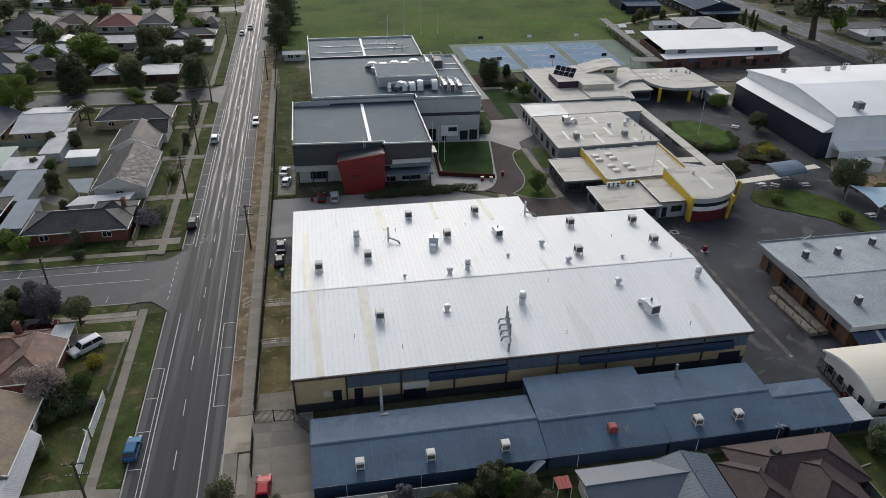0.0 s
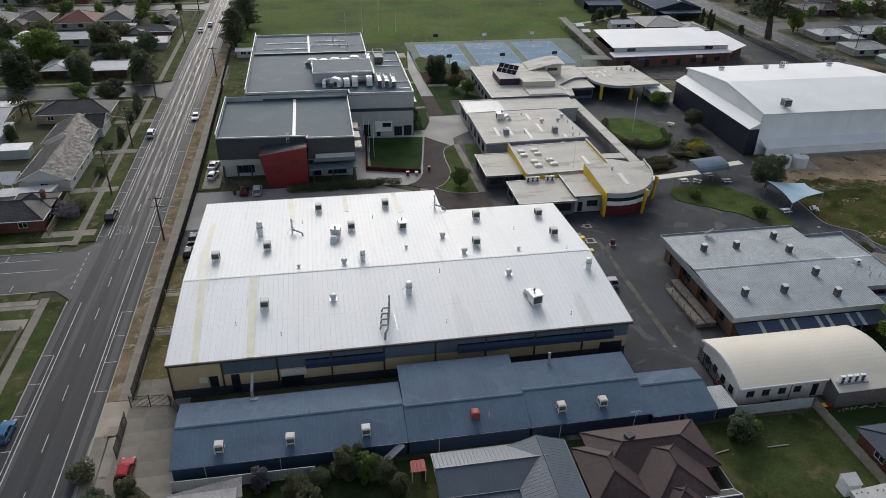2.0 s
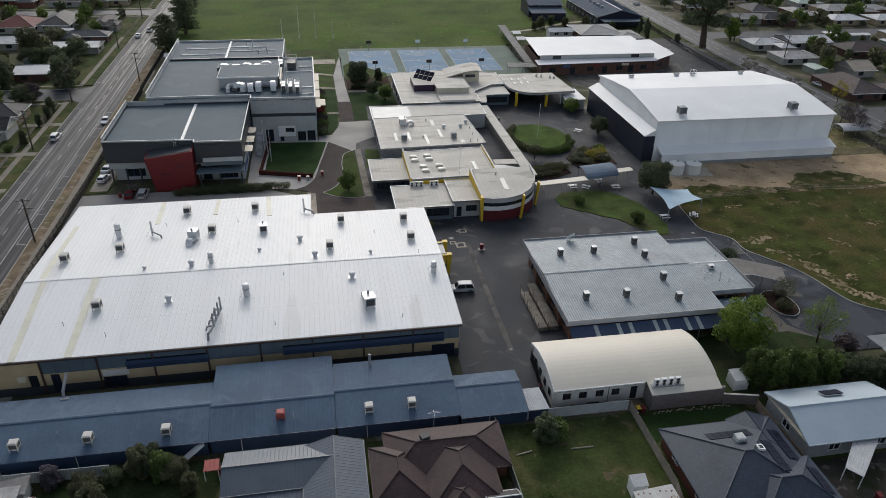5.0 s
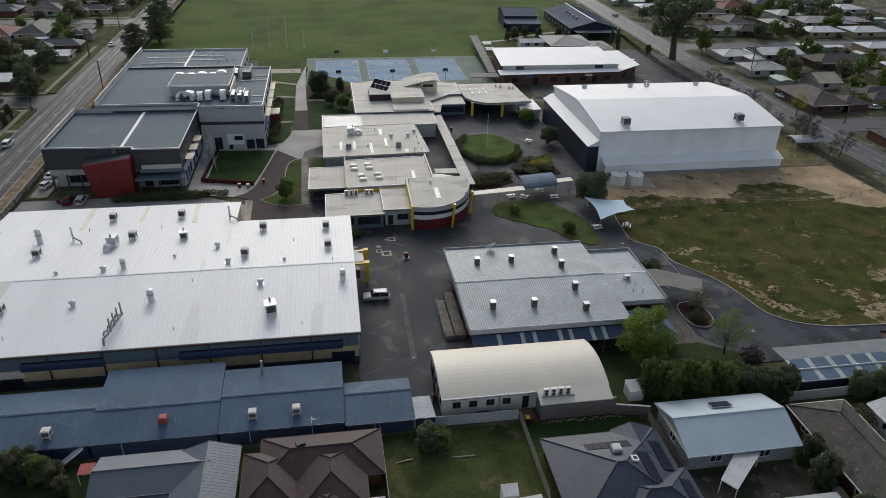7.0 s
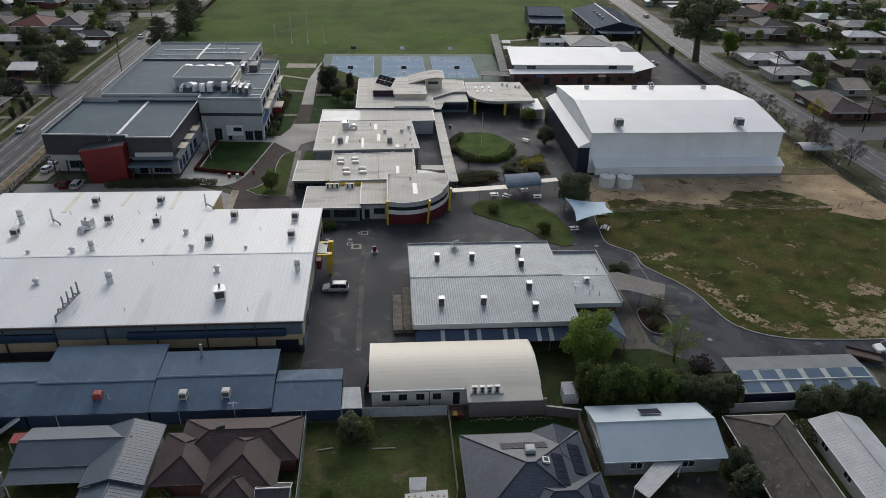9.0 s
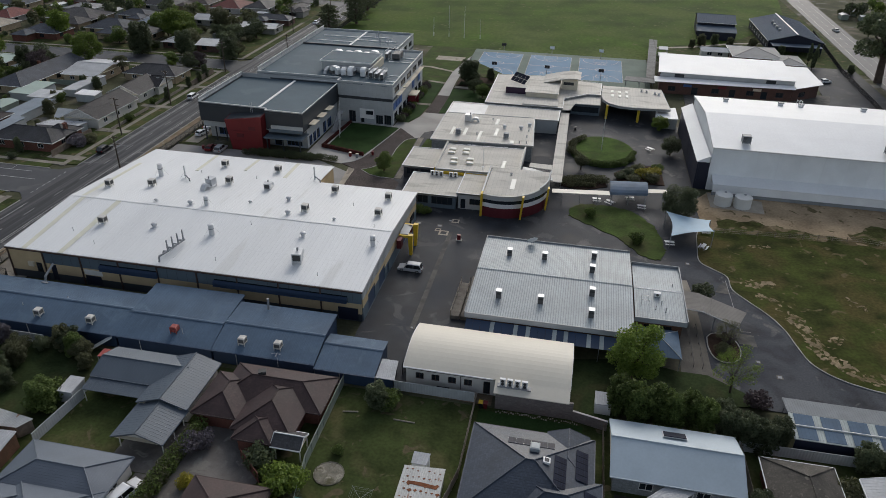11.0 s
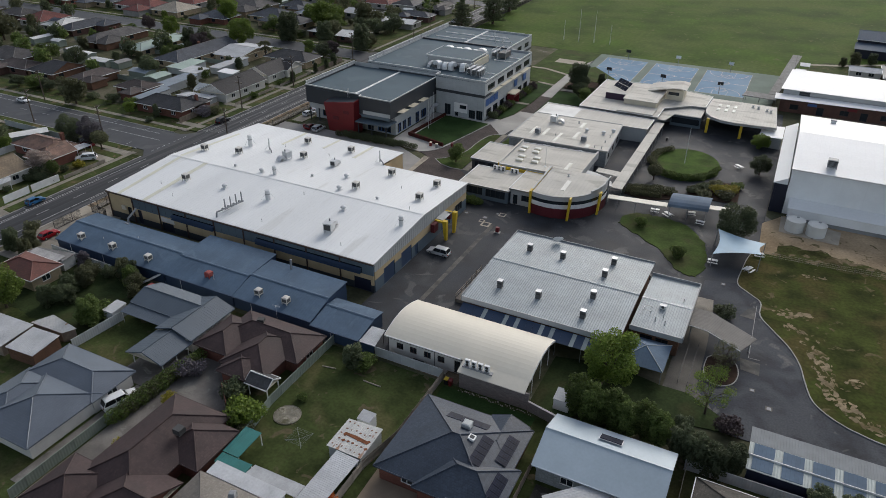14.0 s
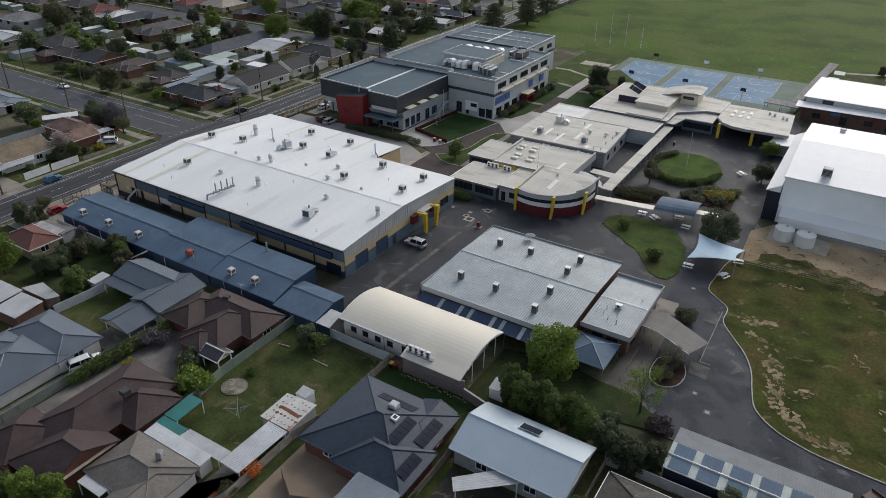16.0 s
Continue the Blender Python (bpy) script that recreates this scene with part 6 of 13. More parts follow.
# tall upstands along the street side of both roofs, with stiffening posts
for owner, xa, xb, ya, yb, zr, top in ((hall, -6.34, -6.4, 143.9, 169.9, 10.1, 11.55), (rear, -1.62, -1.98, 170.9, 228.8, 11.5, 12.9)):
    n = round((yb - ya) / 4.4)
    for i in range(n):
        p0, p1 = i / n, (i + 1) / n
        x0_, x1_ = xa + (xb - xa) * p0, xa + (xb - xa) * p1
        part("upstand_panel", Geo().prism([(x0_ + 0.03, ya + (yb - ya) * p0 + 0.02), (x0_ + 0.13, ya + (yb - ya) * p0 + 0.02), (x1_ + 0.13, ya + (yb - ya) * p1 - 0.02), (x1_ + 0.03, ya + (yb - ya) * p1 - 0.02)], zr, top), CLAD_GREY, owner, "pale grey parapet panel")
        part("upstand_post", Geo().box(x0_ + 0.14, ya + (yb - ya) * p0 - 0.06, zr, x0_ + 0.3, ya + (yb - ya) * p0 + 0.06, top + 0.05), GALV, owner)
    part("upstand_cap", Geo().prism([(xa - 0.02, ya), (xa + 0.18, ya), (xb + 0.18, yb), (xb - 0.02, yb)], top + 0.004, top + 0.06), WHITE, owner)
part("upstand_panel", Geo().box(-6.2, 169.72, 10.1, 23.4, 169.82, 11.3), CLAD_GREY, hall, "pale grey parapet panel")
part("roof_step", Geo().box(-1.3, 206.6, 11.5, 31.3, 207.2, 12.0), CLAD_DARK, rear, "dark upstand across the roof")
for xa, ya, xb, yb in ((14.3, 207.5, 14.9, 228.5), (1.0, 212.6, 14.2, 212.9), (1.5, 219.6, 14.2, 219.9), (15, 216, 29, 216.3), (15, 221, 26, 221.3), (36.2, 196.4, 40.2, 196.7), (32.8, 191.4, 40.2, 191.7), (37.2, 176.3, 40.2, 176.6), (37.4, 170.6, 40.2, 170.9)):
    part("roof_pipe", Geo().box(xa, ya, 11.5, xb, yb, 11.75), WHITE, rear, "white roof walkway kerb")
for x, y, h in ((22.2, 217, 3.4), (26.5, 214, 1.6), (20, 222, 1.0), (24, 213.5, 1.2)):
    flue(x, y, 11.5, h, 0.16)
pent = thing("plant_room", (0, 0, 11.49), "pale plant room on the roof with slate roof", "plant room")
part("wall", Geo().box(15.8, 178.0, 0, 31.0, 189.0, 2.7), CLAD_GREY, pent)
part("roof", Geo().box(15.5, 177.7, 2.72, 31.3, 189.3, 2.98), ROOF_SLATE, pent, "slate blue lid roof")
part("roof_cap", Geo().box(15.4, 177.6, 2.7, 31.4, 177.72, 3.06).box(15.4, 189.28, 2.7, 31.4, 189.4, 3.06).box(15.4, 177.72, 2.7, 15.52, 189.28, 3.06).box(31.28, 177.72, 2.7, 31.4, 189.28, 3.06), WHITE, pent)
part("side_fin", Geo().box(31.45, 177.8, 0, 31.9, 189.2, 2.2), CREAM_PAINT, pent, "pale end panel")


def air_handler(x, y, rz=0.0, kind=0):
    v = thing("air_handler", (x, y, 11.5, 0, 0, rz), "galvanised rooftop air handler with duct bends", "air handler", "air handlers on the plant roof")
    h = (2.5, 2.1, 1.7)[kind]
    part("duct", Geo().extrude([(-1.5, 0.3), (-1.5, h - 0.9), (-1.2, h - 0.3), (-0.6, h), (0.8, h), (1.3, h - 0.3), (1.5, h - 0.8), (1.5, 0.7), (0.45, 0.7), (0.45, h - 1.05), (0.2, h - 0.9), (-0.2, h - 0.9), (-0.45, h - 1.05), (-0.45, 0.3)], -0.72, 0.72), DUCT, v, "bright folded metal duct bend")
    for q in (-0.5, 0.35):
        part("duct_collar", Geo().box(-0.76, q, h - 0.85, 0.76, q + 0.08, h + 0.04), GALV, v)
    part("duct_collar", Geo().box(-0.76, -1.55, h - 1.1, 0.76, -0.42, h - 1.02), GALV, v)
    part("fan_box", Geo().box(-0.8, 0.4, 0.3, 0.8, 2.0, 1.1 + 0.1 * kind), LOUVRE_GREY, v, "grey louvred fan box")
    part("pipe", Geo().tube([(0.9, -0.9, 0.1), (0.9, 0.6, 0.1), (0.9, 0.8, 0.6)], 0.06, 6), GREY_PAINT, v)
    for sx in (-0.7, 0.7):
        part("foot", Geo().box(sx - 0.1, -0.7, -0.02, sx + 0.1, 0.7, 0.3), GREY_PAINT, v)
    return v


for x, y, turn, kind in ((21.4, 174.2, 62, 0), (24.0, 174.4, 6, 1), (26.2, 174.5, -4, 0), (29.9, 174.6, 3, 0)):
    air_handler(x, y, turn, kind)
for x, y, turn, kind in ((15.6, 194.2, 84, 1), (18.8, 194.8, 96, 2), (21.9, 194.4, 80, 1), (24.8, 194.8, 92, 2), (27.4, 194.4, 86, 0)):
    air_handler(x, y, turn, kind)
for x, y in ((32.6, 174.8), (34.4, 174.2), (36.2, 173.6), (31.4, 196.4)):
    v = thing("chiller_frame", (x, y, 11.5), "open galvanised frame of rooftop chillers", "chiller", "rooftop chillers")
    part("coil_bank", Geo().box(-0.4, -2.2, 0.5, 0.4, 2.2, 1.7), LOUVRE_GREY, v)
    for yy in (-2.3, -1.15, 0, 1.15, 2.3):
        part("frame_hoop", Geo().tube([(-0.6, yy, 0), (-0.6, yy, 2.5), (0.6, yy, 2.5), (0.6, yy, 0)], 0.06, 5), GALV, v)
    for zz in (0.5, 1.5, 2.5):
        part("frame_rail", Geo().box(-0.66, -2.35, zz - 0.05, -0.56, 2.35, zz + 0.05), GALV, v)
    part("fan_deck", Geo().box(-0.5, -2.4, 1.75, 0.5, 2.4, 1.85), GALV, v)
v = thing("chiller_frame", (34.4, 196.6, 11.5), "tall galvanised equipment frame on the roof", "chiller", "rooftop chillers")
part("coil_bank", Geo().box(-1.2, -2.4, 0.3, 1.2, 2.4, 1.9), LOUVRE_GREY, v)
part("frame_post", Geo().box(-1.5, -2.7, 0, -1.4, -2.6, 3.0).box(1.4, -2.7, 0, 1.5, -2.6, 3.0).box(-1.5, 2.6, 0, -1.4, 2.7, 3.0).box(1.4, 2.6, 0, 1.5, 2.7, 3.0), GALV, v)
part("top_rail", Geo().tube([(-1.45, -2.65, 3), (1.45, -2.65, 3), (1.45, 2.65, 3), (-1.45, 2.65, 3), (-1.45, -2.65, 3)], 0.05, 5), GALV, v)
duct_main = thing("supply_duct", (0, 0, 11.5), "large galvanised supply duct on the roof", "duct")
part("duct_run", Geo().box(19.8, 176.6, 0.9, 31.0, 177.3, 1.7), GALV, duct_main)
part("duct_run", Geo().box(15.0, 190.6, 0.8, 30.6, 191.4, 1.6), GALV, duct_main)
part("duct_end", Geo().tube([(19.8, 176.9, 1.3), (18.6, 176.5, 1.3), (18.2, 175.4, 1.2), (18.2, 174.2, 0.6), (18.2, 174.0, -0.02)], 0.5, 10), GALV, duct_main)
# east side of the block: awnings, red porch
for i, y in enumerate((146.5, 152.5, 158.5)):
    a = part("sun_shelf", Geo().box(23.8, y - 1.9, 6.6, 25.6, y + 1.9, 6.72), CREAM_PAINT, hall, "pale horizontal sun shelf")
    for s in (-1.5, 1.5):
        part("bracket", Geo().tube([(23.85, y + s, 5.9), (25.4, y + s, 6.6)], 0.04, 5), GALV, a)
for y in (174, 182, 190, 198):
    a = part("sun_shelf", Geo().box(40.6, y - 3.6, 7.9, 41.9, y + 3.6, 8.02), CREAM_PAINT, rear, "pale horizontal sun shelf")
    for s in (-2.8, 2.8):
        part("bracket", Geo().tube([(40.6, y + s, 7.2), (41.8, y + s, 7.9)], 0.04, 5), GALV, a)
for y0, y1 in ((167.6, 170.4), (170.8, 173.6), (174.0, 176.8), (190.2, 193.0), (198.0, 201.0)):
    part("blue_panel", Geo().box(40.62, y0, 4.2, 40.72, y1, 6.3), BLUE_FRAME, rear, "bright blue wall panel")
porch = thing("red_porch", (40.75, 187, 0), "dark red porch with pale canopy", "porch")
part("canopy", Geo().box(0, -2.6, 3.6, 2.6, 2.6, 3.9), CREAM_PAINT, porch)
part("porch_wall", Geo().box(0, -2.4, 0, 2.2, -2.15, 3.6).box(0, 2.15, 0, 2.2, 2.4, 3.6).box(1.95, -2.14, 2.6, 2.2, 2.14, 3.6), RED_PANEL, porch)
stair = thing("outside_stair", (25.0, 163.5, 0), "steel outside stair with landings and rails", "stair")
for i in range(18):
    part("tread", Geo().box(0.3, -6.2 + 0.3 * i, 0.16 + 0.19 * i, 1.6, -5.9 + 0.3 * i, 0.21 + 0.19 * i), GALV, stair)
for x in (0.25, 1.6):
    part("stringer", Geo().extrude([(-6.3, 0), (-6.0, 0), (-0.7, 3.4), (-0.7, 3.75), (-1.0, 3.75)], x, x + 0.06), GREY_PAINT, stair)
    part("handrail", Geo().tube([(x, -6.1, 1.1), (x, -0.8, 4.6), (x, 1.5, 4.6)], 0.03, 5), GALV, stair)
part("landing", Geo().box(0.2, -0.7, 3.6, 1.7, 1.6, 3.75), GALV, stair)
for i, (x, y) in enumerate(((27.1, 160.1), (28.1, 156.6), (29.0, 153.5))):
    fp = thing("flagpole", (x, y, 0), "tall white flagpole beside the lawn", "flagpole", "flagpoles by the lawn")
    part("pole", Geo().cyl((0, 0, 0), (0, 0, 8.5), 0.07, 0.04, 8), WHITE, fp)
    part("finial", Geo().dome(0, 0, 8.5, 0.09, 0.09, 0.12, 8, 3), GALV, fp)
hedge_wall = thing("lawn_wall", (0, 0, 0), "low dark red wall with clipped red foliage round the square lawn", "garden wall")
RED_FOLIAGE = mat("dark_red_clipped_foliage", (0.07, 0.02, 0.018), 0.9, var=0.5, scale=1.5, fine=9, bump=0.8, color2=(0.04, 0.028, 0.018), blotch=0.5, spec=0.05)
part("wall", Geo().prism([(26.4, 146.0), (39.0, 142.6), (39.0, 143.1), (26.9, 146.6)], 0, 1.0), RED_FOLIAGE, hedge_wall)
part("wall", Geo().prism([(26.4, 146.62), (26.9, 146.62), (28.3, 166.4), (27.8, 166.4)], 0, 0.8), RED_FOLIAGE, hedge_wall)
for x, y, z in ((35.8, 141.8, 0.0), (37.8, 141.4, 0.0)):
    b = thing("litter_bin", (x, y, z), "square red litter bin with a pale lid", "litter bin", "bins by the lawn")
    part("body", Geo().box(-0.32, -0.32, 0, 0.32, 0.32, 1.0), RED_PANEL if x < 37 else GREY_PAINT, b)
    part("lid", Geo().box(-0.36, -0.36, 1.0, 0.36, 0.36, 1.1), CREAM_PAINT, b)

# ---- the low beige classrooms ----
def low_block(name, pts, z, label, wall_mat, openings=None, roof_mat=None, cap=None, drop=0.12, frame=None):
    b = thing(name, (0, 0, 0), label, "school building", "low classrooms")
    walls(b, pts, 0, z - 0.45, wall_mat, openings, 0.25, frame or BLACK, 2)
    eaves = []
    cx, cy = sum(p[0] for p in pts) / len(pts), sum(p[1] for p in pts) / len(pts)
    eaves = [(p[0] + (0.35 if p[0] > cx else -0.35), p[1] + (0.35 if p[1] > cy else -0.35)) for p in pts]
    part("fascia", Geo().prism(eaves, z - 0.44, z - 0.16), CLAD_GREY, b)
    flat_roof(b, eaves, z, roof_mat or ROOF_BEIGE, cap or WHITE, drop, 0.16)
    return b


low_block("classroom", [(56.2, 117.8), (68.0, 117.8), (68.0, 128.3), (56.2, 128.3)], 3.4, "low classroom with beige flat metal roof and window band", CLAD_BLUE,
          {0: spaced(11.8, 2, 4.8, 0.9, 2.7, 0.3, 0.3, 3), 3: spaced(10.5, 2, 3.5, 0.9, 2.6, 0.5, 0.5, 2)})
low_block("classroom", [(68.4, 118.6), (74.2, 118.6), (75.6, 129.6), (68.4, 129.6)], 3.95, "classroom link with beige flat metal roof", CLAD_GREY, {0: [(0.6, 1.7, 0.1, 2.4, 0), (2.6, 5.0, 1.2, 2.6, 1)]})
yb = low_block("classroom", [(61.2, 129.9), (80.0, 130.6), (80.0, 146.3), (61.2, 145.4)], 4.4, "classroom with beige roof, skylights and yellow parapets", RENDER_GREY, {0: spaced(17, 3, 2.6, 1.0, 2.6), 2: spaced(17, 4, 2.6, 1.0, 2.8)})
part("yellow_parapet", Geo().add([(60.6, 129.6, 3.2), (60.9, 129.6, 3.2), (60.9, 146.0, 3.2), (60.6, 146.0, 3.2), (60.6, 129.6, 4.5), (60.9, 129.6, 4.5), (60.9, 146.0, 5.0), (60.6, 146.0, 5.0)],
                                 [(3, 2, 1, 0), (4, 5, 6, 7), (0, 1, 5, 4), (1, 2, 6, 5), (2, 3, 7, 6), (3, 0, 4, 7)]), YELLOW, yb, "yellow painted parapet")
part("yellow_parapet", Geo().box(80.4, 131.0, 3.2, 80.66, 146.6, 5.0), YELLOW, yb, "yellow painted parapet")
part("parapet_sheet", Geo().add([(60.58, 129.58, 4.51), (60.98, 129.58, 4.51), (60.98, 146.02, 5.01), (60.58, 146.02, 5.01), (60.58, 129.58, 4.57), (60.98, 129.58, 4.57), (60.98, 146.02, 5.07), (60.58, 146.02, 5.07)], [(3, 2, 1, 0), (4, 5, 6, 7), (0, 1, 5, 4), (1, 2, 6, 5), (2, 3, 7, 6), (3, 0, 4, 7)]), ROOF_BEIGE, yb, "beige parapet cap")
part("parapet_sheet", Geo().add([(60.91, 129.6, 3.2), (60.97, 129.6, 3.2), (60.97, 146.0, 3.2), (60.91, 146.0, 3.2), (60.91, 129.6, 4.5), (60.97, 129.6, 4.5), (60.97, 146.0, 5.0), (60.91, 146.0, 5.0)], [(3, 2, 1, 0), (4, 5, 6, 7), (0, 1, 5, 4), (1, 2, 6, 5), (2, 3, 7, 6), (3, 0, 4, 7)]), CLAD_GREY, yb, "grey inner parapet sheet")
part("parapet_sheet", Geo().box(80.665, 131.0, 3.2, 80.74, 146.6, 5.06), CLAD_GREY, yb, "grey outer parapet sheet")
part("parapet_cap", Geo().box(80.36, 131.0, 5.004, 80.66, 146.6, 5.07), ROOF_BEIGE, yb)
part("yellow_parapet", Geo().box(60.9, 129.3, 2.6, 74.0, 129.54, 3.9), YELLOW, yb, "yellow painted parapet")
# charcoal here paints in the shade on the classroom's south wall
low_block("classroom", [(52.5, 132.3), (60.4, 132.3), (60.4, 144.0), (52.5, 144.0)], 3.35, "low classroom with beige roof and walls coloured dark for shade", CLAD_DARK, {0: spaced(7.9, 2, 3.0, 1.0, 2.5, 0.4, 0.4, 2), 3: spaced(11, 3, 2.6, 0.9, 2.4)})
nb = low_block("classroom", [(56.0, 148.2), (82.0, 149.4), (80.5, 170.5), (56.0, 169.5)], 4.5, "classroom block with beige roof, skylights and coolers", RENDER_GREY,
               {0: [(16.5, 18.0, 2.4, 3.2, 0)], 3: spaced(21, 4, 2.2, 0.8, 2.9, 1, 1, 1), 1: spaced(20, 3, 2.2, 1.0, 2.6)}, None, CLAD_GREY, 0.12)
low_block("classroom", [(55.9, 170.3), (87.2, 171.5), (87.2, 179.8), (55.9, 180.6)], 4.15, "long classroom link with pale roof", CLAD_GREY, {3: spaced(10, 3, 1.8, 0.8, 2.8)})
part("polycarbonate", Geo().box(56.0, 170.9, 4.04, 66.4, 179.8, 4.1), WHITE_IRON, nb, "white translucent roof section")
ab = low_block("classroom", [(65.4, 181.5), (87.8, 181.5), (87.8, 191.0), (94.6, 197.2), (98.6, 197.4), (99.0, 209.0), (82.9, 213.6), (65.4, 211.6)], 4.6, "administration wing with beige roof and raised clerestory", RENDER_GREY, {7: spaced(30, 6, 2.6, 0.9, 2.6), 0: spaced(20, 4, 2, 1, 2.4)})
part("clerestory", Geo().box(76.5, 188.4, 4.4, 86.0, 203.2, 6.3), CREAM_PAINT, ab, "cream clerestory box")
part("clerestory_roof", Geo().box(76.2, 188.1, 6.32, 86.3, 203.5, 6.5), ROOF_BEIGE, ab)
part("lower_roof", Geo().box(76.2, 181.3, 4.62, 86.6, 188.05, 5.0), ROOF_BEIGE, ab)
part("purple_box", Geo().box(70.0, 192.0, 4.4, 76.1, 201.2, 6.4), mat("dark_purple_panel", (0.035, 0.015, 0.04), 0.5, bump=0.05), ab, "dark purple panelled box")
part("box_lid", Geo().box(69.9, 191.9, 6.42, 76.15, 201.3, 6.52), ROOF_BEIGE, ab)
wave = Geo()
prof = [(-2, 6.56), (0.5, 7.2), (3.0, 7.85), (5.5, 8.3), (7.5, 8.45), (9.4, 8.2)]
for (a, za), (b2, zb) in zip(prof, prof[1:]):
    wave.add([(83.0 + a, 199.0, za), (83.0 + b2, 199.0, zb), (83.0 + b2, 207.0, zb + 0.3), (83.0 + a, 207.0, za + 0.3)], [(0, 1, 2, 3)])
    wave.add([(83.0 + a, 199.0, za - 0.25), (83.0 + b2, 199.0, zb - 0.25), (83.0 + b2, 207.0, zb + 0.05), (83.0 + a, 207.0, za + 0.05)], [(3, 2, 1, 0)])
    wave.add([(83.0 + a, 199.0, za - 0.25), (83.0 + b2, 199.0, zb - 0.25), (83.0 + b2, 199.0, zb), (83.0 + a, 199.0, za)], [(0, 1, 2, 3)])
part("wave_roof", wave, ROOF_BEIGE, ab, "curved upswept roof", smooth=False)
part("lantern", Geo().box(86.6, 200.0, 4.4, 91.6, 206.5, 7.6), CREAM_PAINT, ab, "tall cream lantern under the curved roof")
part("window", Geo().box(87.2, 199.9, 6.0, 90.4, 199.98, 6.9), GLASS, ab)
pan = Geo().box(-1.0, -0.62, 0, 1.0, 0.62, 0.05)
arr = thing("solar_array", (70.4, 199.2, 6.5, 0, 0, -44), "tilted dark solar panels on a roof frame", "solar panels")
me = None
for i in range(4):
    for j in range(2):
        p = part("panel", pan if me is None else me, SOLAR, arr)
        me = p.data
        p.matrix_basis = pose(1.0 + 1.68 * i, 0.6 + 1.15 * j, 0.7 + 1.15 * j, 45, 0, 0) @ Matrix.Diagonal((0.78, 1.2, 1, 1))
for i in range(4):
    part("rack", Geo().tube([(0.3 + 2 * i, 0.1, -0.02), (0.3 + 2 * i, 2.6, 2.4), (0.3 + 2 * i, 2.6, -0.02)], 0.04, 5), GALV, arr)
for x, y in ((62.1, 153.4), (74.8, 153.4)):
    cooler(x, y, 4.3, 1.3, 0, GREY_PAINT, 1.1, 0.3, "square grey rooftop cooler on a beige roof")
duct_fan(64.3, 164.0, 4.3, 180, 1.2)
for x, y in ((73.5, 160.6), (78.0, 160.8), (80.0, 163.6)):
    whirly(x, y, 4.3, 1.2)
for x, y in ((80.2, 159.5), (80.1, 155.0), (80.4, 150.6), (78.6, 150.4), (67.0, 153.9), (69.6, 166.3)):
    flue(x, y, 4.3, 0.6, 0.14)


def roof_light(x, y, z, w, d, h=0.35, label="white raised skylight box on a flat roof"):
    v = thing("roof_skylight", (x, y, z), label, "skylight", "roof skylights")
    part("upstand", Geo().box(-w / 2, -d / 2, -0.02, w / 2, d / 2, h), CREAM_PAINT, v)
    part("dome", Geo().add([(-w / 2, -d / 2, h), (w / 2, -d / 2, h), (w / 2, d / 2, h), (-w / 2, d / 2, h), (-w * 0.35, -d * 0.35, h + 0.18), (w * 0.35, -d * 0.35, h + 0.18), (w * 0.35, d * 0.35, h + 0.18), (-w * 0.35, d * 0.35, h + 0.18)],
                           [(4, 5, 6, 7), (0, 1, 5, 4), (1, 2, 6, 5), (2, 3, 7, 6), (3, 0, 4, 7)]), SKYLIGHT, v, "milky plastic dome")


for x, y in ((62.8, 142.0), (66.2, 142.4), (62.9, 139.8), (66.4, 140.2), (64.3, 136.0), (68.1, 136.4), (64.6, 133.6), (68.4, 134.0)):
    roof_light(x, y, 4.28, 1.7, 1.2)
for x, y, w, d in ((60.2, 155.6, 0.9, 6.2), (63.6, 155.6, 0.9, 6.2), (67.8, 153.2, 0.9, 7.6), (71.8, 157.0, 1.0, 6.2), (71.0, 165.0, 1.1, 5.2), (76.4, 134.6, 1.0, 6.5), (76.6, 150.6, 1.2, 2.6)):
    roof_light(x, y, 4.28, w, d, 0.06, "long flat skylight strip on a beige roof")
for i in range(5):
    split_unit("condensers on the classrooms", 60.6 + 1.05 * i if i < 3 else 61.9 + 1.05 * i, 127.9, 3.28, 0, size=(0.9, 0.35, 1.15))
for x, y in ((66.0, 147.9), (67.1, 147.9), (75.5, 148.4)):
    split_unit("condensers on the classrooms", x, y, 3.0, 0, size=(0.9, 0.35, 0.8))

qr = thing("link_roof", (0, 0, 0), "grey curved link roof behind the reception", "roof")
part("roof", Geo().prism([(81.0, 130.0), (88.6, 130.0), (87.8, 132.4), (85.8, 134.6), (83.2, 136.0), (81.0, 136.4)], 3.75, 3.92), CLAD_GREY, qr)
for x, y in ((86.6, 131.0), (82.4, 135.2)):
    part("post", Geo().cyl((x, y, 0), (x, y, 3.75), 0.07, n=6), GREY_PAINT, qr)
# drum-fronted reception
drum = thing("reception_drum", (0, 0, 0), "curved reception building with maroon base, white bands and yellow blades", "school building")
arc = []
for i in range(15):
    a = math.radians(-128 + i * 133 / 14)
    arc.append((77.6 + 9.9 * math.cos(a) * 1.05, 127.0 + 11.2 * math.sin(a) * 1.0))
arc = [(74.2, 116.4)] + [p for p in arc if p[0] > 75.0]
poly = arc + [(88.0, 129.6), (74.6, 129.6)]


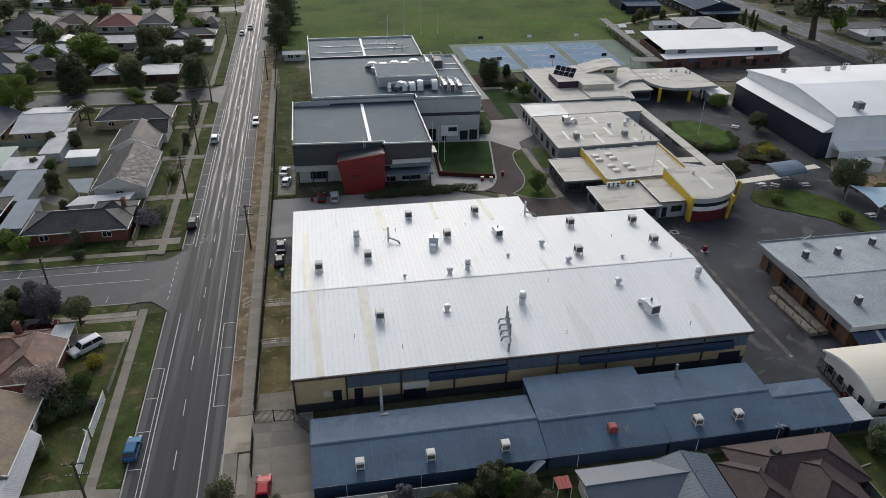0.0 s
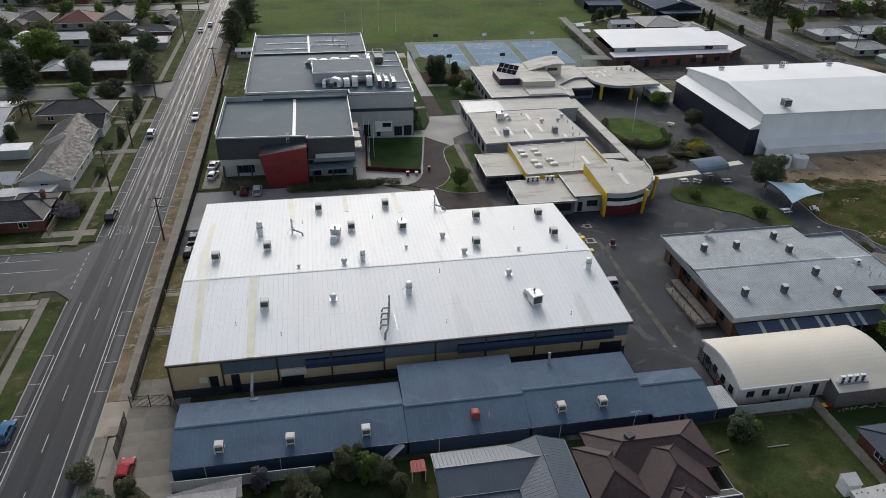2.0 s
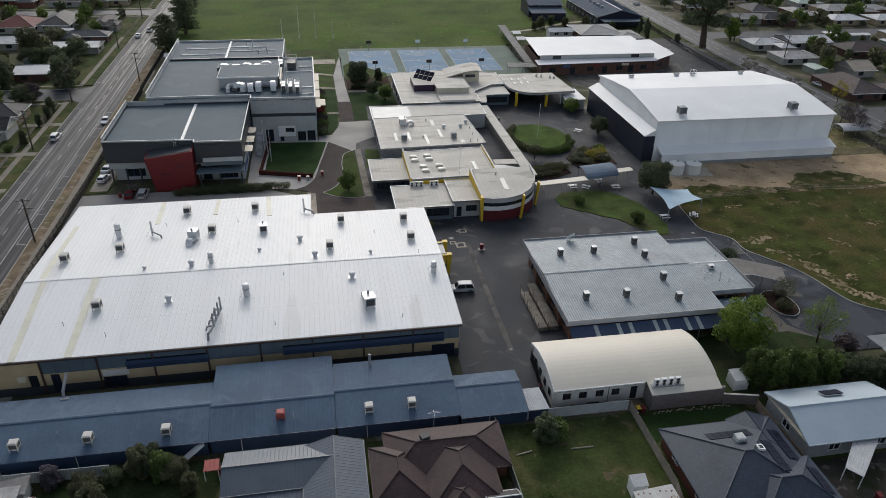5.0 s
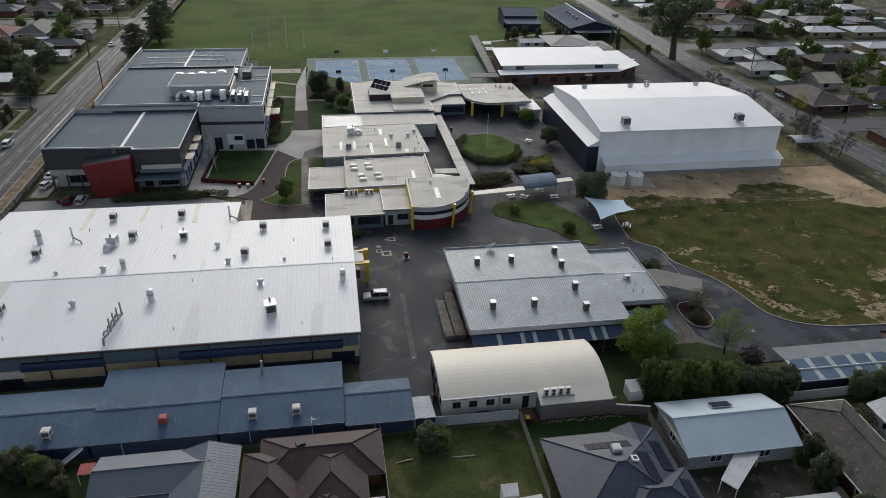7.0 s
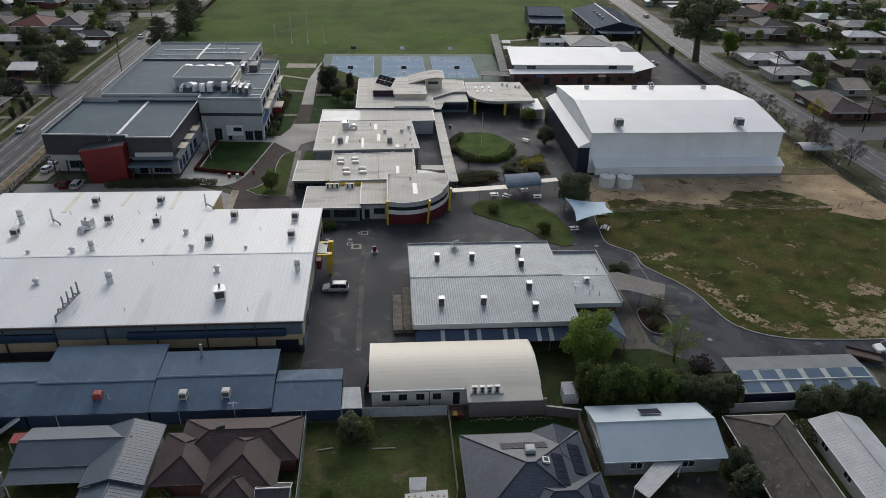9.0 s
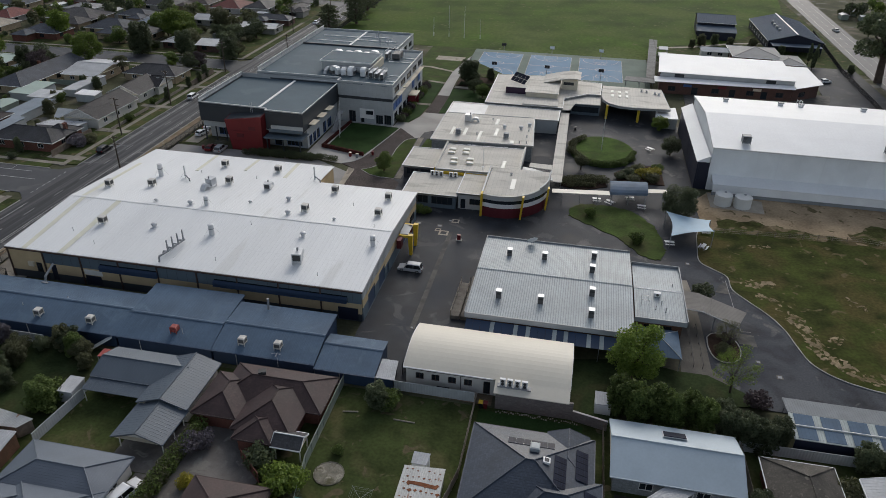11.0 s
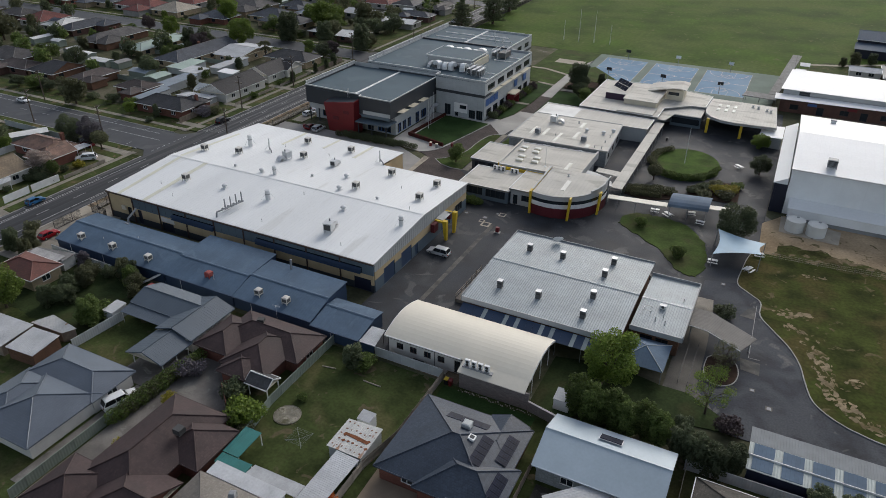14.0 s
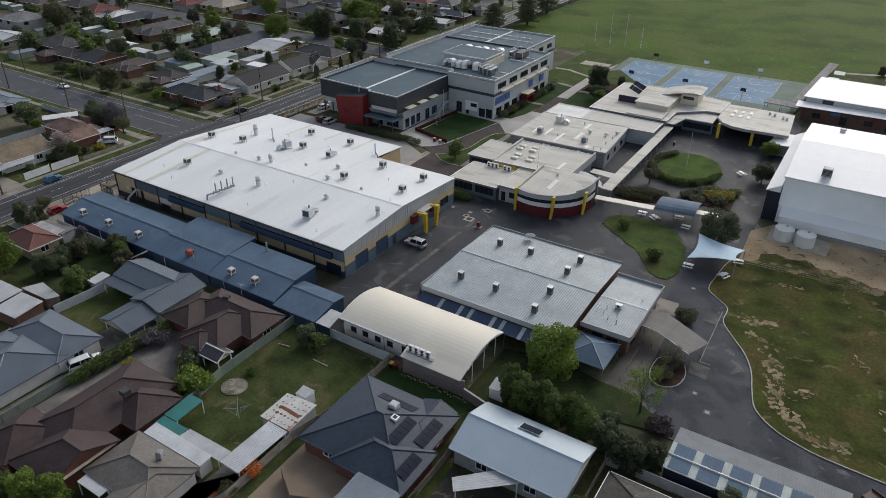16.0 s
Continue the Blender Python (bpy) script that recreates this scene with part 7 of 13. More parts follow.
def ring_wall(pts, z0, z1, t=0.25):
    inner = []
    for i, p in enumerate(pts):
        a, b = pts[max(0, i - 1)], pts[min(len(pts) - 1, i + 1)]
        d = Vector((b[0] - a[0], b[1] - a[1], 0)).normalized()
        inner.append((p[0] - d.y * t, p[1] + d.x * t))
    k = len(pts)
    vs = [(*p, z) for ring in (pts, inner) for z in (z0, z1) for p in ring]
    fs = [(0, k, 3 * k, 2 * k), (k - 1, 3 * k - 1, 4 * k - 1, 2 * k - 1)]
    for i in range(k - 1):
        fs += [(i, i + 1, k + i + 1, k + i), (2 * k + i + 1, 2 * k + i, 3 * k + i, 3 * k + i + 1), (k + i, k + i + 1, 3 * k + i + 1, 3 * k + i), (i + 1, i, 2 * k + i, 2 * k + i + 1)]
    return Geo().add(vs, fs)


part("wall", ring_wall(arc, 0, 2.3), MAROON, drum, "curved maroon wall base")
part("wall", ring_wall(arc, 2.32, 3.3), WHITE, drum, "curved white wall band")
part("window_band", ring_wall([(p[0] * 0.997 + 0.23, p[1] * 0.997 + 0.38) for p in arc], 3.3, 4.1), GLASS, drum, "curved dark window band")
def drum_z(y):
    return 5.2 + 0.06 * (y - 116)


fas = ring_wall(arc, 4.1, 5.1)
fas.v = [(x, y, z if z < 4.5 else drum_z(y)) for x, y, z in fas.v]
part("wall", fas, CLAD_GREY, drum, "curved pale fascia")
part("wall", Geo().slope_box(74.25, 116.6, 74.5, 129.5, 0, (drum_z(116.6) - 0.1, drum_z(116.6) - 0.1, drum_z(129.5) - 0.1, drum_z(129.5) - 0.1)), RENDER_GREY, drum)
part("wall", Geo().box(74.52, 129.3, 0, 88.0, 129.6, 5.9), RENDER_GREY, drum)
n = len(poly)
part("roof", Geo().add([(x, y, drum_z(y) - 0.16) for x, y in poly] + [(x, y, drum_z(y) - 0.02) for x, y in poly], [tuple(reversed(range(n))), tuple(range(n, 2 * n))] + [(i, (i + 1) % n, n + (i + 1) % n, n + i) for i in range(n)]), ROOF_BEIGE, drum, "beige fan-shaped roof")
ring = ring_wall(arc[-5:] + [(88.2, 129.8)], 5.0, 6.0, 0.3)
ring.v = [(x, y, drum_z(y) + 0.02 if z < 5.5 else drum_z(y) + 0.4) for x, y, z in ring.v]
part("parapet", ring, CLAD_GREY, drum, "curved pale parapet")
part("yellow_blade", Geo().prism([(73.75, 115.8), (74.2, 115.8), (74.2, 117.2), (73.75, 117.2)], 0, 5.5), YELLOW, drum, "yellow wall blade")
part("yellow_blade", Geo().slope_box(73.9, 117.22, 74.2, 129.8, 3.4, (5.45, 5.45, 6.15, 6.15)), YELLOW, drum, "yellow sloping parapet")
part("parapet_cap", Geo().add([(73.86, 117.2, 5.454), (74.26, 117.2, 5.454), (74.26, 129.8, 6.154), (73.86, 129.8, 6.154), (73.86, 117.2, 5.52), (74.26, 117.2, 5.52), (74.26, 129.8, 6.22), (73.86, 129.8, 6.22)], [(3, 2, 1, 0), (4, 5, 6, 7), (0, 1, 5, 4), (1, 2, 6, 5), (2, 3, 7, 6), (3, 0, 4, 7)]), CLAD_GREY, drum, "pale metal parapet cap")
for x, y in ((82.6, 116.6), (87.6, 122.6)):
    part("yellow_blade", Geo().add([(x - 0.2, y - 0.66, 0), (x + 0.2, y - 0.54, 0), (x + 0.2, y + 0.14, 0), (x - 0.2, y, 0), (x + 0.2, y - 0.96, 5.5), (x + 0.6, y - 0.84, 5.5), (x + 0.6, y + 0.26, 5.5), (x + 0.2, y + 0.1, 5.5)],
                                   [(3, 2, 1, 0), (4, 5, 6, 7), (0, 1, 5, 4), (1, 2, 6, 5), (2, 3, 7, 6), (3, 0, 4, 7)]), YELLOW, drum, "yellow leaning blade")
part("skylight_strip", Geo().slope_box(79.6, 119.5, 80.6, 124.5, 5.3, (5.46, 5.46, 5.76, 5.76)), SKYLIGHT, drum)
flue(79.2, 126.5, 5.75, 0.5, 0.2)
mast = thing("radio_mast", (72.0, 131.2, 4.28), "thin guyed radio mast on the roof", "mast")
part("mast_pole", Geo().cyl((0, 0, 0), (0, 0, 7.5), 0.06, 0.03, 6), GALV, mast)
part("dish", Geo().dome(0, -0.2, 0.9, 0.35, 0.35, 0.15, 10, 3), WHITE, mast)

# curved entry canopy on yellow posts
can = thing("entry_canopy", (0, 0, 0), "broad beige canopy with curved corner on yellow posts", "canopy")
cp = [(99.6, 207.4), (99.2, 197.2), (99.6, 192.6), (101.4, 189.2), (104.4, 187.2), (108, 186.6), (119.2, 187.6), (117.8, 207.4)]
part("roof", Geo().prism(cp, 4.2, 4.55), ROOF_BEIGE, can)
part("fascia", ring_wall(list(reversed(cp)), 3.9, 4.62, -0.12), CLAD_GREY, can)
for x, y in ((101.0, 188.6), (110.2, 187.6)):
    part("post", Geo().slope_box(x - 0.35, y - 0.35, x + 0.35, y + 0.35, 0, (4.2,) * 4), YELLOW, can)
part("post", Geo().cyl((115.5, 189.5, 0), (115.5, 189.5, 4.2), 0.15, n=8), WHITE, can)
part("back_wall", Geo().box(99.8, 207.0, 0, 117.6, 207.3, 4.2), NAVY, can)
for x, y in ((111.5, 203.5), (113.0, 203.0), (115.5, 201.6), (116.6, 201)):
    flue(x, y, 4.55, 0.7, 0.3)
for i in range(6):
    roof_light(102.5 + 1.8 * (i % 3) * 1.2, 197 + 4.2 * (i // 3), 4.54, 0.9, 2.6, 0.06, "flat skylight strip on the canopy")
link = thing("window_link", (0, 0, 0), "glazed link under the canopy edge", "school building")
part("wall", Geo().box(90.4, 190.2, 0, 99.0, 190.5, 3.6), CLAD_BLUE, link)
part("window", Geo().box(90.8, 190.1, 0.9, 98.6, 190.18, 2.6), GLASS, link)
part("roof", Geo().prism([(87.6, 182.0), (90.2, 182.2), (91.5, 188.8), (99.0, 189.0), (99.0, 197.0), (94, 200), (88, 190)], 3.6, 3.85), ROOF_BEIGE, link)

# covered walks
cw = thing("covered_walk", (0, 0, 0), "long covered walk with beige flat roof", "covered walk", "covered walks")
part("roof", Geo().prism([(87.9, 131.4), (90.6, 131.4), (90.2, 181.8), (87.7, 181.8)], 2.9, 3.05), ROOF_BEIGE, cw)
part("roof", Geo().prism([(82.3, 139), (87.8, 138.4), (87.8, 141.4), (82.3, 141.6)], 2.8, 2.95), ROOF_BEIGE, cw)
for i in range(12):
    part("post", Geo().cyl((90.3, 132.5 + 4.2 * i, 0), (90.3, 132.5 + 4.2 * i, 2.9), 0.06, n=6), GREY_PAINT, cw)
cw2 = thing("covered_walk", (0, 0, 0), "narrow covered walk with pale flat roof on thin posts", "covered walk", "covered walks")
part("roof", Geo().prism([(88.8, 125.6), (101.6, 127.2), (101.4, 129.4), (88.6, 127.6)], 2.8, 2.95), ROOF_CREAM, cw2)
part("roof", Geo().prism([(109.6, 130.4), (114.4, 131.2), (114.2, 133.2), (109.5, 132.4)], 2.8, 2.95), ROOF_CREAM, cw2)
for x, y in ((91, 126), (95, 126.5), (99, 127), (91, 127.7), (99, 128.9), (113.8, 131.4), (113.8, 132.9)):
    part("post", Geo().cyl((x, y, 0), (x, y, 2.8), 0.05, n=6), GREY_PAINT, cw2)
sh = thing("arched_shelter", (0, 0, 0), "small shelter with arched blue-grey metal roof", "shelter")
g = Geo()
n = 8
for k in range(n):
    a0, a1 = math.pi * k / n, math.pi * (k + 1) / n
    for r0, r1, up in ((3.4, 1.25, True), (3.3, 1.15, False)):
        p = [(101.6, 131.6 - r0 * math.cos(a0), 2.6 + r1 * math.sin(a0)), (110.0, 132.9 - r0 * math.cos(a0), 2.6 + r1 * math.sin(a0)), (110.0, 132.9 - r0 * math.cos(a1), 2.6 + r1 * math.sin(a1)), (101.6, 131.6 - r0 * math.cos(a1), 2.6 + r1 * math.sin(a1))]
        g.add(p, [(0, 1, 2, 3) if up else (3, 2, 1, 0)])
part("roof", g, mat("blue_grey_arch_sheet", (0.13, 0.17, 0.22), 0.75, bump=0.04, spec=0.12), sh)
for x, y in ((102, 128.4), (102, 134.8), (109.6, 129.6), (109.6, 136.0), (105.8, 129), (105.8, 135.4)):
    part("post", Geo().cyl((x, y, 0), (x, y, 2.7), 0.07, n=6), GREY_PAINT, sh)

# ---- the white gymnasium ----
gym = thing("gymnasium", (0, 0, 0), "large white gymnasium with curved white metal roof", "gymnasium")
GX0, GX1, GY0, GY1 = 124.4, 173.4, 142.4, 182.4
gp = [(142.1, 10.9), (151.5, 12.15), (161.0, 13.15), (172.0, 12.1), (182.7, 10.7)]
for (ya, za), (yb2, zb) in zip(gp, gp[1:]):
    part("roof", ribbed([[(GX0 - 0.3, ya, za), (GX1 + 0.3, ya, za), (GX1 + 0.3, yb2, zb), (GX0 - 0.3, yb2, zb)]], 0.9, 0.25, 0.012), ROOF_GYM, gym, "curved white ribbed roof")
for x in (GX0 - 0.32, GX1 + 0.26):
    part("barge", Geo().extrude([(y, z - 0.45) for y, z in gp] + [(y, z + 0.06) for y, z in reversed(gp)], x, x + 0.06), WHITE, gym)
part("gutter", Geo().box(GX0 - 0.3, 141.85, 10.6, GX1 + 0.3, 142.08, 10.9), WHITE, gym)
part("gutter", Geo().box(GX0 - 0.3, 182.72, 10.4, GX1 + 0.3, 182.92, 10.7), WHITE, gym)
for k in range(10):
    xa = GX0 + k * 4.9
    part("wall_panel", Geo().box(xa + 0.03, GY0, 0, xa + 4.87, GY0 + 0.25, 10.6), WALL_GYM, gym)
part("wall", Geo().box(GX0 + 0.02, GY0 + 0.12, 0, GX1 - 0.02, GY0 + 0.3, 10.5), GREY_PAINT, gym)
for k in range(8):
    part("wall_panel", Geo().box(GX1 - 0.25, GY0 + 0.32 + k * 4.96, 0, GX1, GY0 + 0.32 + k * 4.96 + 4.9, 10.3), WALL_GYM, gym)
part("wall", Geo().extrude([(GY0 + 0.32, 0), (GY1, 0), (GY1, 10.3), (172, 11.8), (161, 12.9), (151.5, 11.9), (GY0 + 0.32, 10.5)], GX0, GX0 + 0.25), WALL_GYM, gym)
part("wall", Geo().extrude([(GY0 + 0.4, 10.3), (GY1, 10.3), (172, 11.8), (161, 12.9), (151.5, 11.9)], GX1 - 0.3, GX1 - 0.05), WALL_GYM, gym)
part("wall", Geo().box(GX0, GY1 - 0.25, 0, GX1, GY1, 10.3), WALL_GYM, gym)
part("side_roof", Geo().slope_box(121.2, 142.0, GX0 - 0.34, 182.4, 7.0, (7.1, 8.6, 8.6, 7.1)), ROOF_GYM, gym, "white lean-to roof along the side")
part("side_wall", Geo().box(121.5, 142.4, 0, 121.8, 182.2, 7.0), NAVY, gym, "dark navy side wall")
part("side_wall", Geo().box(121.82, 142.4, 0, GX0 - 0.01, 142.7, 7.0), NAVY, gym, "dark navy side wall")
part("store_roof", Geo().slope_box(GX0 + 0.8, 138.9, GX1 + 0.6, GY0 - 0.02, 2.9, (3.0, 3.0, 4.1, 4.1)), ROOF_GYM, gym, "white lean-to store roof")
part("store_wall", Geo().box(GX0 + 1.0, 139.2, 0.9, GX1 + 0.3, 139.45, 2.9), WALL_GYM, gym)
# grey strip stands in for the shadow along the foot of the store
part("store_base", Geo().box(GX0 + 1.0, 139.3, 0, GX1 + 0.3, 139.5, 0.9), GREY_PAINT, gym, "grey strip drawn for the shadow below the store wall")
part("store_wall", Geo().box(GX1 + 0.05, 139.47, 0, GX1 + 0.3, GY0 - 0.02, 2.9), WALL_GYM, gym)
for k in range(10):
    part("wall_rib", Geo().box(GX0 + 4.9 * k - 0.1, GY0 - 0.08, 4.2, GX0 + 4.9 * k + 0.1, GY0 - 0.005, 10.6), WALL_GYM, gym)
for x, y, z in ((131.6, 145.0, 11.5), (162.6, 145.2, 11.5)):
    cooler(x, y, z, 1.9, 0, GREY_PAINT, 1.6, 0.25, "dark grey square rooftop cooler on the gymnasium")
for x, y in ((131.5, 176.5), (145.6, 176.6), (150.7, 176.6), (166.3, 176.8)):
    rv = thing("ridge_vent", (x, y, 12.55), "low white ridge ventilator box on the gymnasium roof", "roof vent", "gymnasium vents")
    part("vent_base", Geo().box(-0.6, -0.4, -1.2, 0.6, 0.4, -0.3), GALV, rv)
    part("vent_hood", Geo().box(-0.72, -0.5, -0.3, 0.72, 0.5, -0.08), GREY_PAINT, rv)
mastg = thing("roof_frame", (149, 173, 12.5), "small white ladder frame on the roof", "roof frame")
part("rail", Geo().tube([(0, 0, 0), (0, 0, 1.6), (0, 2, 1.5), (0, 2, -0.2)], 0.05, 5).tube([(0.8, 0, 0), (0.8, 0, 1.6), (0.8, 2, 1.5), (0.8, 2, -0.2)], 0.05, 5), WHITE, mastg)
ext = thing("gym_annexe", (0, 0, 0), "low white roofed annexe beside the gymnasium", "shed")
part("roof", ribbed([[(115.0, 183.5, 3.0), (121.2, 183.0, 3.4), (121.2, 193.5, 3.4), (116.0, 193.5, 3.0)]], 0.5), ROOF_GYM, ext)
part("wall", Geo().prism([(116.2, 184.0), (121.0, 183.6), (121.0, 193.0), (116.6, 193.0)], 0, 2.9), CLAD_GREY, ext)
for x, y in ((127.3, 134.8), (131.5, 134.3)):
    t = thing("water_tank", (x, y, 0.08), "round white plastic water tank on a slab", "water tank", "water tanks")
    part("shell", Geo().cyl((0, 0, 0), (0, 0, 2.5), 1.9, 1.9, 28), TANK, t)
    part("lid", Geo().cyl((0, 0, 2.5), (0, 0, 2.85), 1.92, 0.5, 28), TANK, t)
    for z in (0.6, 1.2, 1.8):
        part("band", Geo().cyl((0, 0, z), (0, 0, z + 0.08), 1.93, 1.93, 28), TANK, t)
    part("hatch", Geo().cyl((0.3, 0.3, 2.7), (0.3, 0.3, 2.95), 0.3, 0.3, 12), GREY_PAINT, t)

# ---- grey-roofed library block ----
lib = thing("library_building", (0, 0, 0), "single-storey library with grey ribbed roof and brown brick walls", "school building")
LX0, LX1, LY0, LYR, LY1 = 77.9, 104.8, 72.6, 85.6, 98.4
for q in ([(LX0, LY0, 4.6), (LX1, LY0, 4.6), (LX1, LYR, 5.3), (LX0, LYR, 5.3)], [(LX1, LY1, 4.7), (LX0, LY1, 4.7), (LX0, LYR, 5.3), (LX1, LYR, 5.3)]):
    part("roof", ribbed([q], 0.4, rib=0.022), ROOF_LIB, lib, "grey ribbed metal roof")
part("ridge_cap", Geo().extrude([(LYR - 0.25, 5.33), (LYR + 0.25, 5.33), (LYR, 5.42)], LX0, LX1), ROOF_LIB, lib)
part("fascia", Geo().box(LX0, LY0 - 0.16, 3.7, LX1, LY0 - 0.02, 4.66), CLAD_GREY, lib, "deep grey fascia")
part("fascia", Geo().box(LX0 - 0.14, LY0 - 0.16, 3.8, LX0 - 0.01, LY1 + 0.1, 4.95), GREY_PAINT, lib)
part("fascia", Geo().box(LX0, LY1 + 0.02, 4.2, LX1, LY1 + 0.14, 5.0), GREY_PAINT, lib)
lib_pts = [(79.0, 73.6), (104.4, 73.6), (104.4, 97.6), (79.0, 97.6)]
walls(lib, lib_pts, 0, 4.5, BRICK_ORANGE, {0: spaced(25, 6, 2.4, 0.9, 2.6, 1, 1, 1), 3: [(2.0, 3.2, 0.1, 2.4, 0), (6, 10, 1.0, 2.6, 2), (13, 16, 1.0, 2.6, 1), (18.5, 21.5, 1.0, 2.6, 1)]}, 0.3, BLACK, 1, "wall", "brown brick wall")
for k in range(3):
    part("buttress", Geo().box(78.3, 77.5 + 6.5 * k, 0, 79.0, 78.0 + 6.5 * k, 4.4), BRICK_ORANGE, lib)
lan = thing("library_annexe", (0, 0, 0), "lower library annexe with grey ribbed roof", "school building")
for q in ([(105.2, 78.2, 4.0), (113.4, 78.2, 4.0), (113.4, 86.9, 4.3), (105.2, 86.9, 4.3)], [(113.4, 95.4, 4.0), (105.2, 95.4, 4.0), (105.2, 86.9, 4.3), (113.4, 86.9, 4.3)]):
    part("roof", ribbed([q], 0.4, rib=0.022), ROOF_LIB, lan)
part("ridge_cap", Geo().extrude([(86.7, 4.33), (87.1, 4.33), (86.9, 4.4)], 105.2, 113.4), WHITE, lan)
part("fascia", Geo().box(105.1, 78.04, 3.3, 113.5, 78.18, 4.2), CLAD_GREY, lan)
part("fascia", Geo().box(113.42, 78.04, 3.4, 113.58, 95.56, 4.5), GREY_PAINT, lan)
part("fascia", Geo().box(105.1, 95.42, 3.5, 113.4, 95.56, 4.5), GREY_PAINT, lan)
walls(lan, [(105.6, 78.8), (112.9, 78.8), (112.9, 94.8), (105.6, 94.8)], 0, 3.9, BRICK_ORANGE, {1: spaced(15.5, 3, 2.4, 0.4, 2.6), 0: spaced(7, 2, 2, 0.9, 2.5)}, 0.3, BLACK)
split_unit("condensers on the library", 109.0, 85.0, 4.28, 0, size=(1.1, 0.8, 0.7))
frame_ = thing("roof_rail", (106.3, 82.0, 4.15), "small steel access frame on the roof", "roof frame")
for y in (0.0, 1.4):
    for x in (0.0, 1.2):
        part("post", Geo().cyl((x, y, 0), (x, y, 1.0), 0.04, n=5), GALV, frame_)
    part("rail", Geo().cyl((0, y, 1.0), (1.2, y, 1.0), 0.04, n=5), GALV, frame_)
part("rail", Geo().cyl((0, 0, 1.0), (0, 1.4, 1.0), 0.04, n=5), GALV, frame_)
for x, y in ((108.6, 81.0), (110.2, 80.6), (111.8, 88.5), (109.6, 82.6)):
    flue(x, y, 4.1, 0.7, 0.07)
for x, y in ((82.9, 91.8), (89.3, 91.9), (98.2, 94.3), (97.9, 89.0), (98.0, 81.5), (82.7, 77.7), (89.7, 77.6), (98.0, 75.6)):
    z = 5.3 - abs(y - LYR) * 0.052
    v = thing("box_vent", (x, y, z), "square galvanised roof vent box", "roof vent", "vents on the library roof")
    part("vent_body", Geo().box(-0.42, -0.42, -0.04, 0.42, 0.42, 1.35), LOUVRE_GREY, v)
    part("vent_lid", Geo().box(-0.46, -0.46, 1.35, 0.46, 0.46, 1.45), GALV, v)
    part("vent_slot", Geo().box(-0.44, -0.36, 0.75, 0.44, 0.36, 1.05), LOUVRE, v)
    part("vent_slot", Geo().box(-0.36, -0.44, 0.75, 0.36, 0.44, 1.05), LOUVRE, v)
dish = thing("satellite_dish", (86.6, 97.2, 4.75), "round white satellite dish on the roof edge", "satellite dish")
part("reflector", Geo().dome(0, 0, 0, 1.0, 1.0, 0.3, 18, 4).moved(pose(0, 0, 1.1, 130, 0, 25)), WHITE, dish)
part("mount", Geo().cyl((0, 0, -0.05), (0, 0, 0.9), 0.05, n=6), GALV, dish)
la = thing("library_awning", (0, 0, 0), "blue sheet awning with clear strips along the library", "awning")
edges, a = [], 78.2
for c in (82.2, 86.0, 88.0, 92.2, 94.0, 97.6, 99.6):
    while c - a > 1.9:
        edges.append((a, a + 1.2, WALL_BLUE))
        a += 1.2
    edges += [(a, c, WALL_BLUE), (c, c + 0.7, CLEAR_SHEET)]
    a = c + 0.7
edges += [(a, 102.2, WALL_BLUE), (102.2, 104.2, WALL_BLUE)]
for a, b, m in edges:
    part("sheet", Geo().add([(a, 70.0, 2.7), (b - 0.02, 70.0, 2.7), (b - 0.02, 72.4, 3.5), (a, 72.4, 3.5), (a, 70.0, 2.66), (b - 0.02, 70.0, 2.66), (b - 0.02, 72.4, 3.46), (a, 72.4, 3.46)],
                            [(0, 1, 2, 3), (7, 6, 5, 4), (0, 4, 5, 1), (1, 5, 6, 2), (3, 2, 6, 7), (0, 3, 7, 4)]), m, la)
for k in range(7):
    part("post", Geo().cyl((78.6 + 4.2 * k, 70.2, 0), (78.6 + 4.2 * k, 70.2, 2.7), 0.05, n=6), GREY_PAINT, la)
hip = thing("hip_canopy", (0, 0, 0), "blue hipped canopy roof on posts", "canopy")
part("roof", Geo().add([(105.2, 70.4, 2.5), (112.2, 70.4, 2.5), (112.2, 77.9, 2.5), (105.2, 77.9, 2.5), (108.7, 74.2, 3.9)], [(0, 1, 4), (1, 2, 4), (2, 3, 4), (3, 0, 4), (3, 2, 1, 0)]), ROOF_BLUE, hip)
part("hip_cap", Geo().tube([(105.2, 70.4, 2.53), (108.7, 74.2, 3.93), (112.2, 77.9, 2.53)], 0.06, 6).tube([(112.2, 70.4, 2.53), (108.7, 74.2, 3.93), (105.2, 77.9, 2.53)], 0.06, 6), FENCE_PALE, hip)
for x, y in ((105.4, 70.6), (112.0, 70.6), (112.0, 77.6)):
    part("post", Geo().cyl((x, y, 0), (x, y, 2.5), 0.06, n=6), GREY_PAINT, hip)
ec = thing("entrance_canopy", (0, 0, 0), "grey ridged canopy roof over the library entrance path", "canopy")
CAN = mat("grey_canopy_sheet", (0.2, 0.188, 0.172), 0.75, var=0.15, bump=0.1, pattern=("seam", 0.4, 20.0, 0.05, 0.75, 0.04), spec=0.15)
g = Geo()
top = [(112.8, 89.8), (112.9, 84.3), (116.5, 83.5), (122.0, 81.0), (124.0, 85.5), (116.4, 89.2)]
zt = [3.0, 3.0, 3.3, 2.8, 2.8, 3.3]
g.add([(x, y, z) for (x, y), z in zip(top, zt)] + [(x, y, z - 0.14) for (x, y), z in zip(top, zt)],
      [(0, 1, 2, 5), (5, 2, 3, 4), (11, 8, 7, 6), (10, 9, 8, 11)] + [(a, a + 6, (a + 1) % 6 + 6, (a + 1) % 6) for a in range(6)])
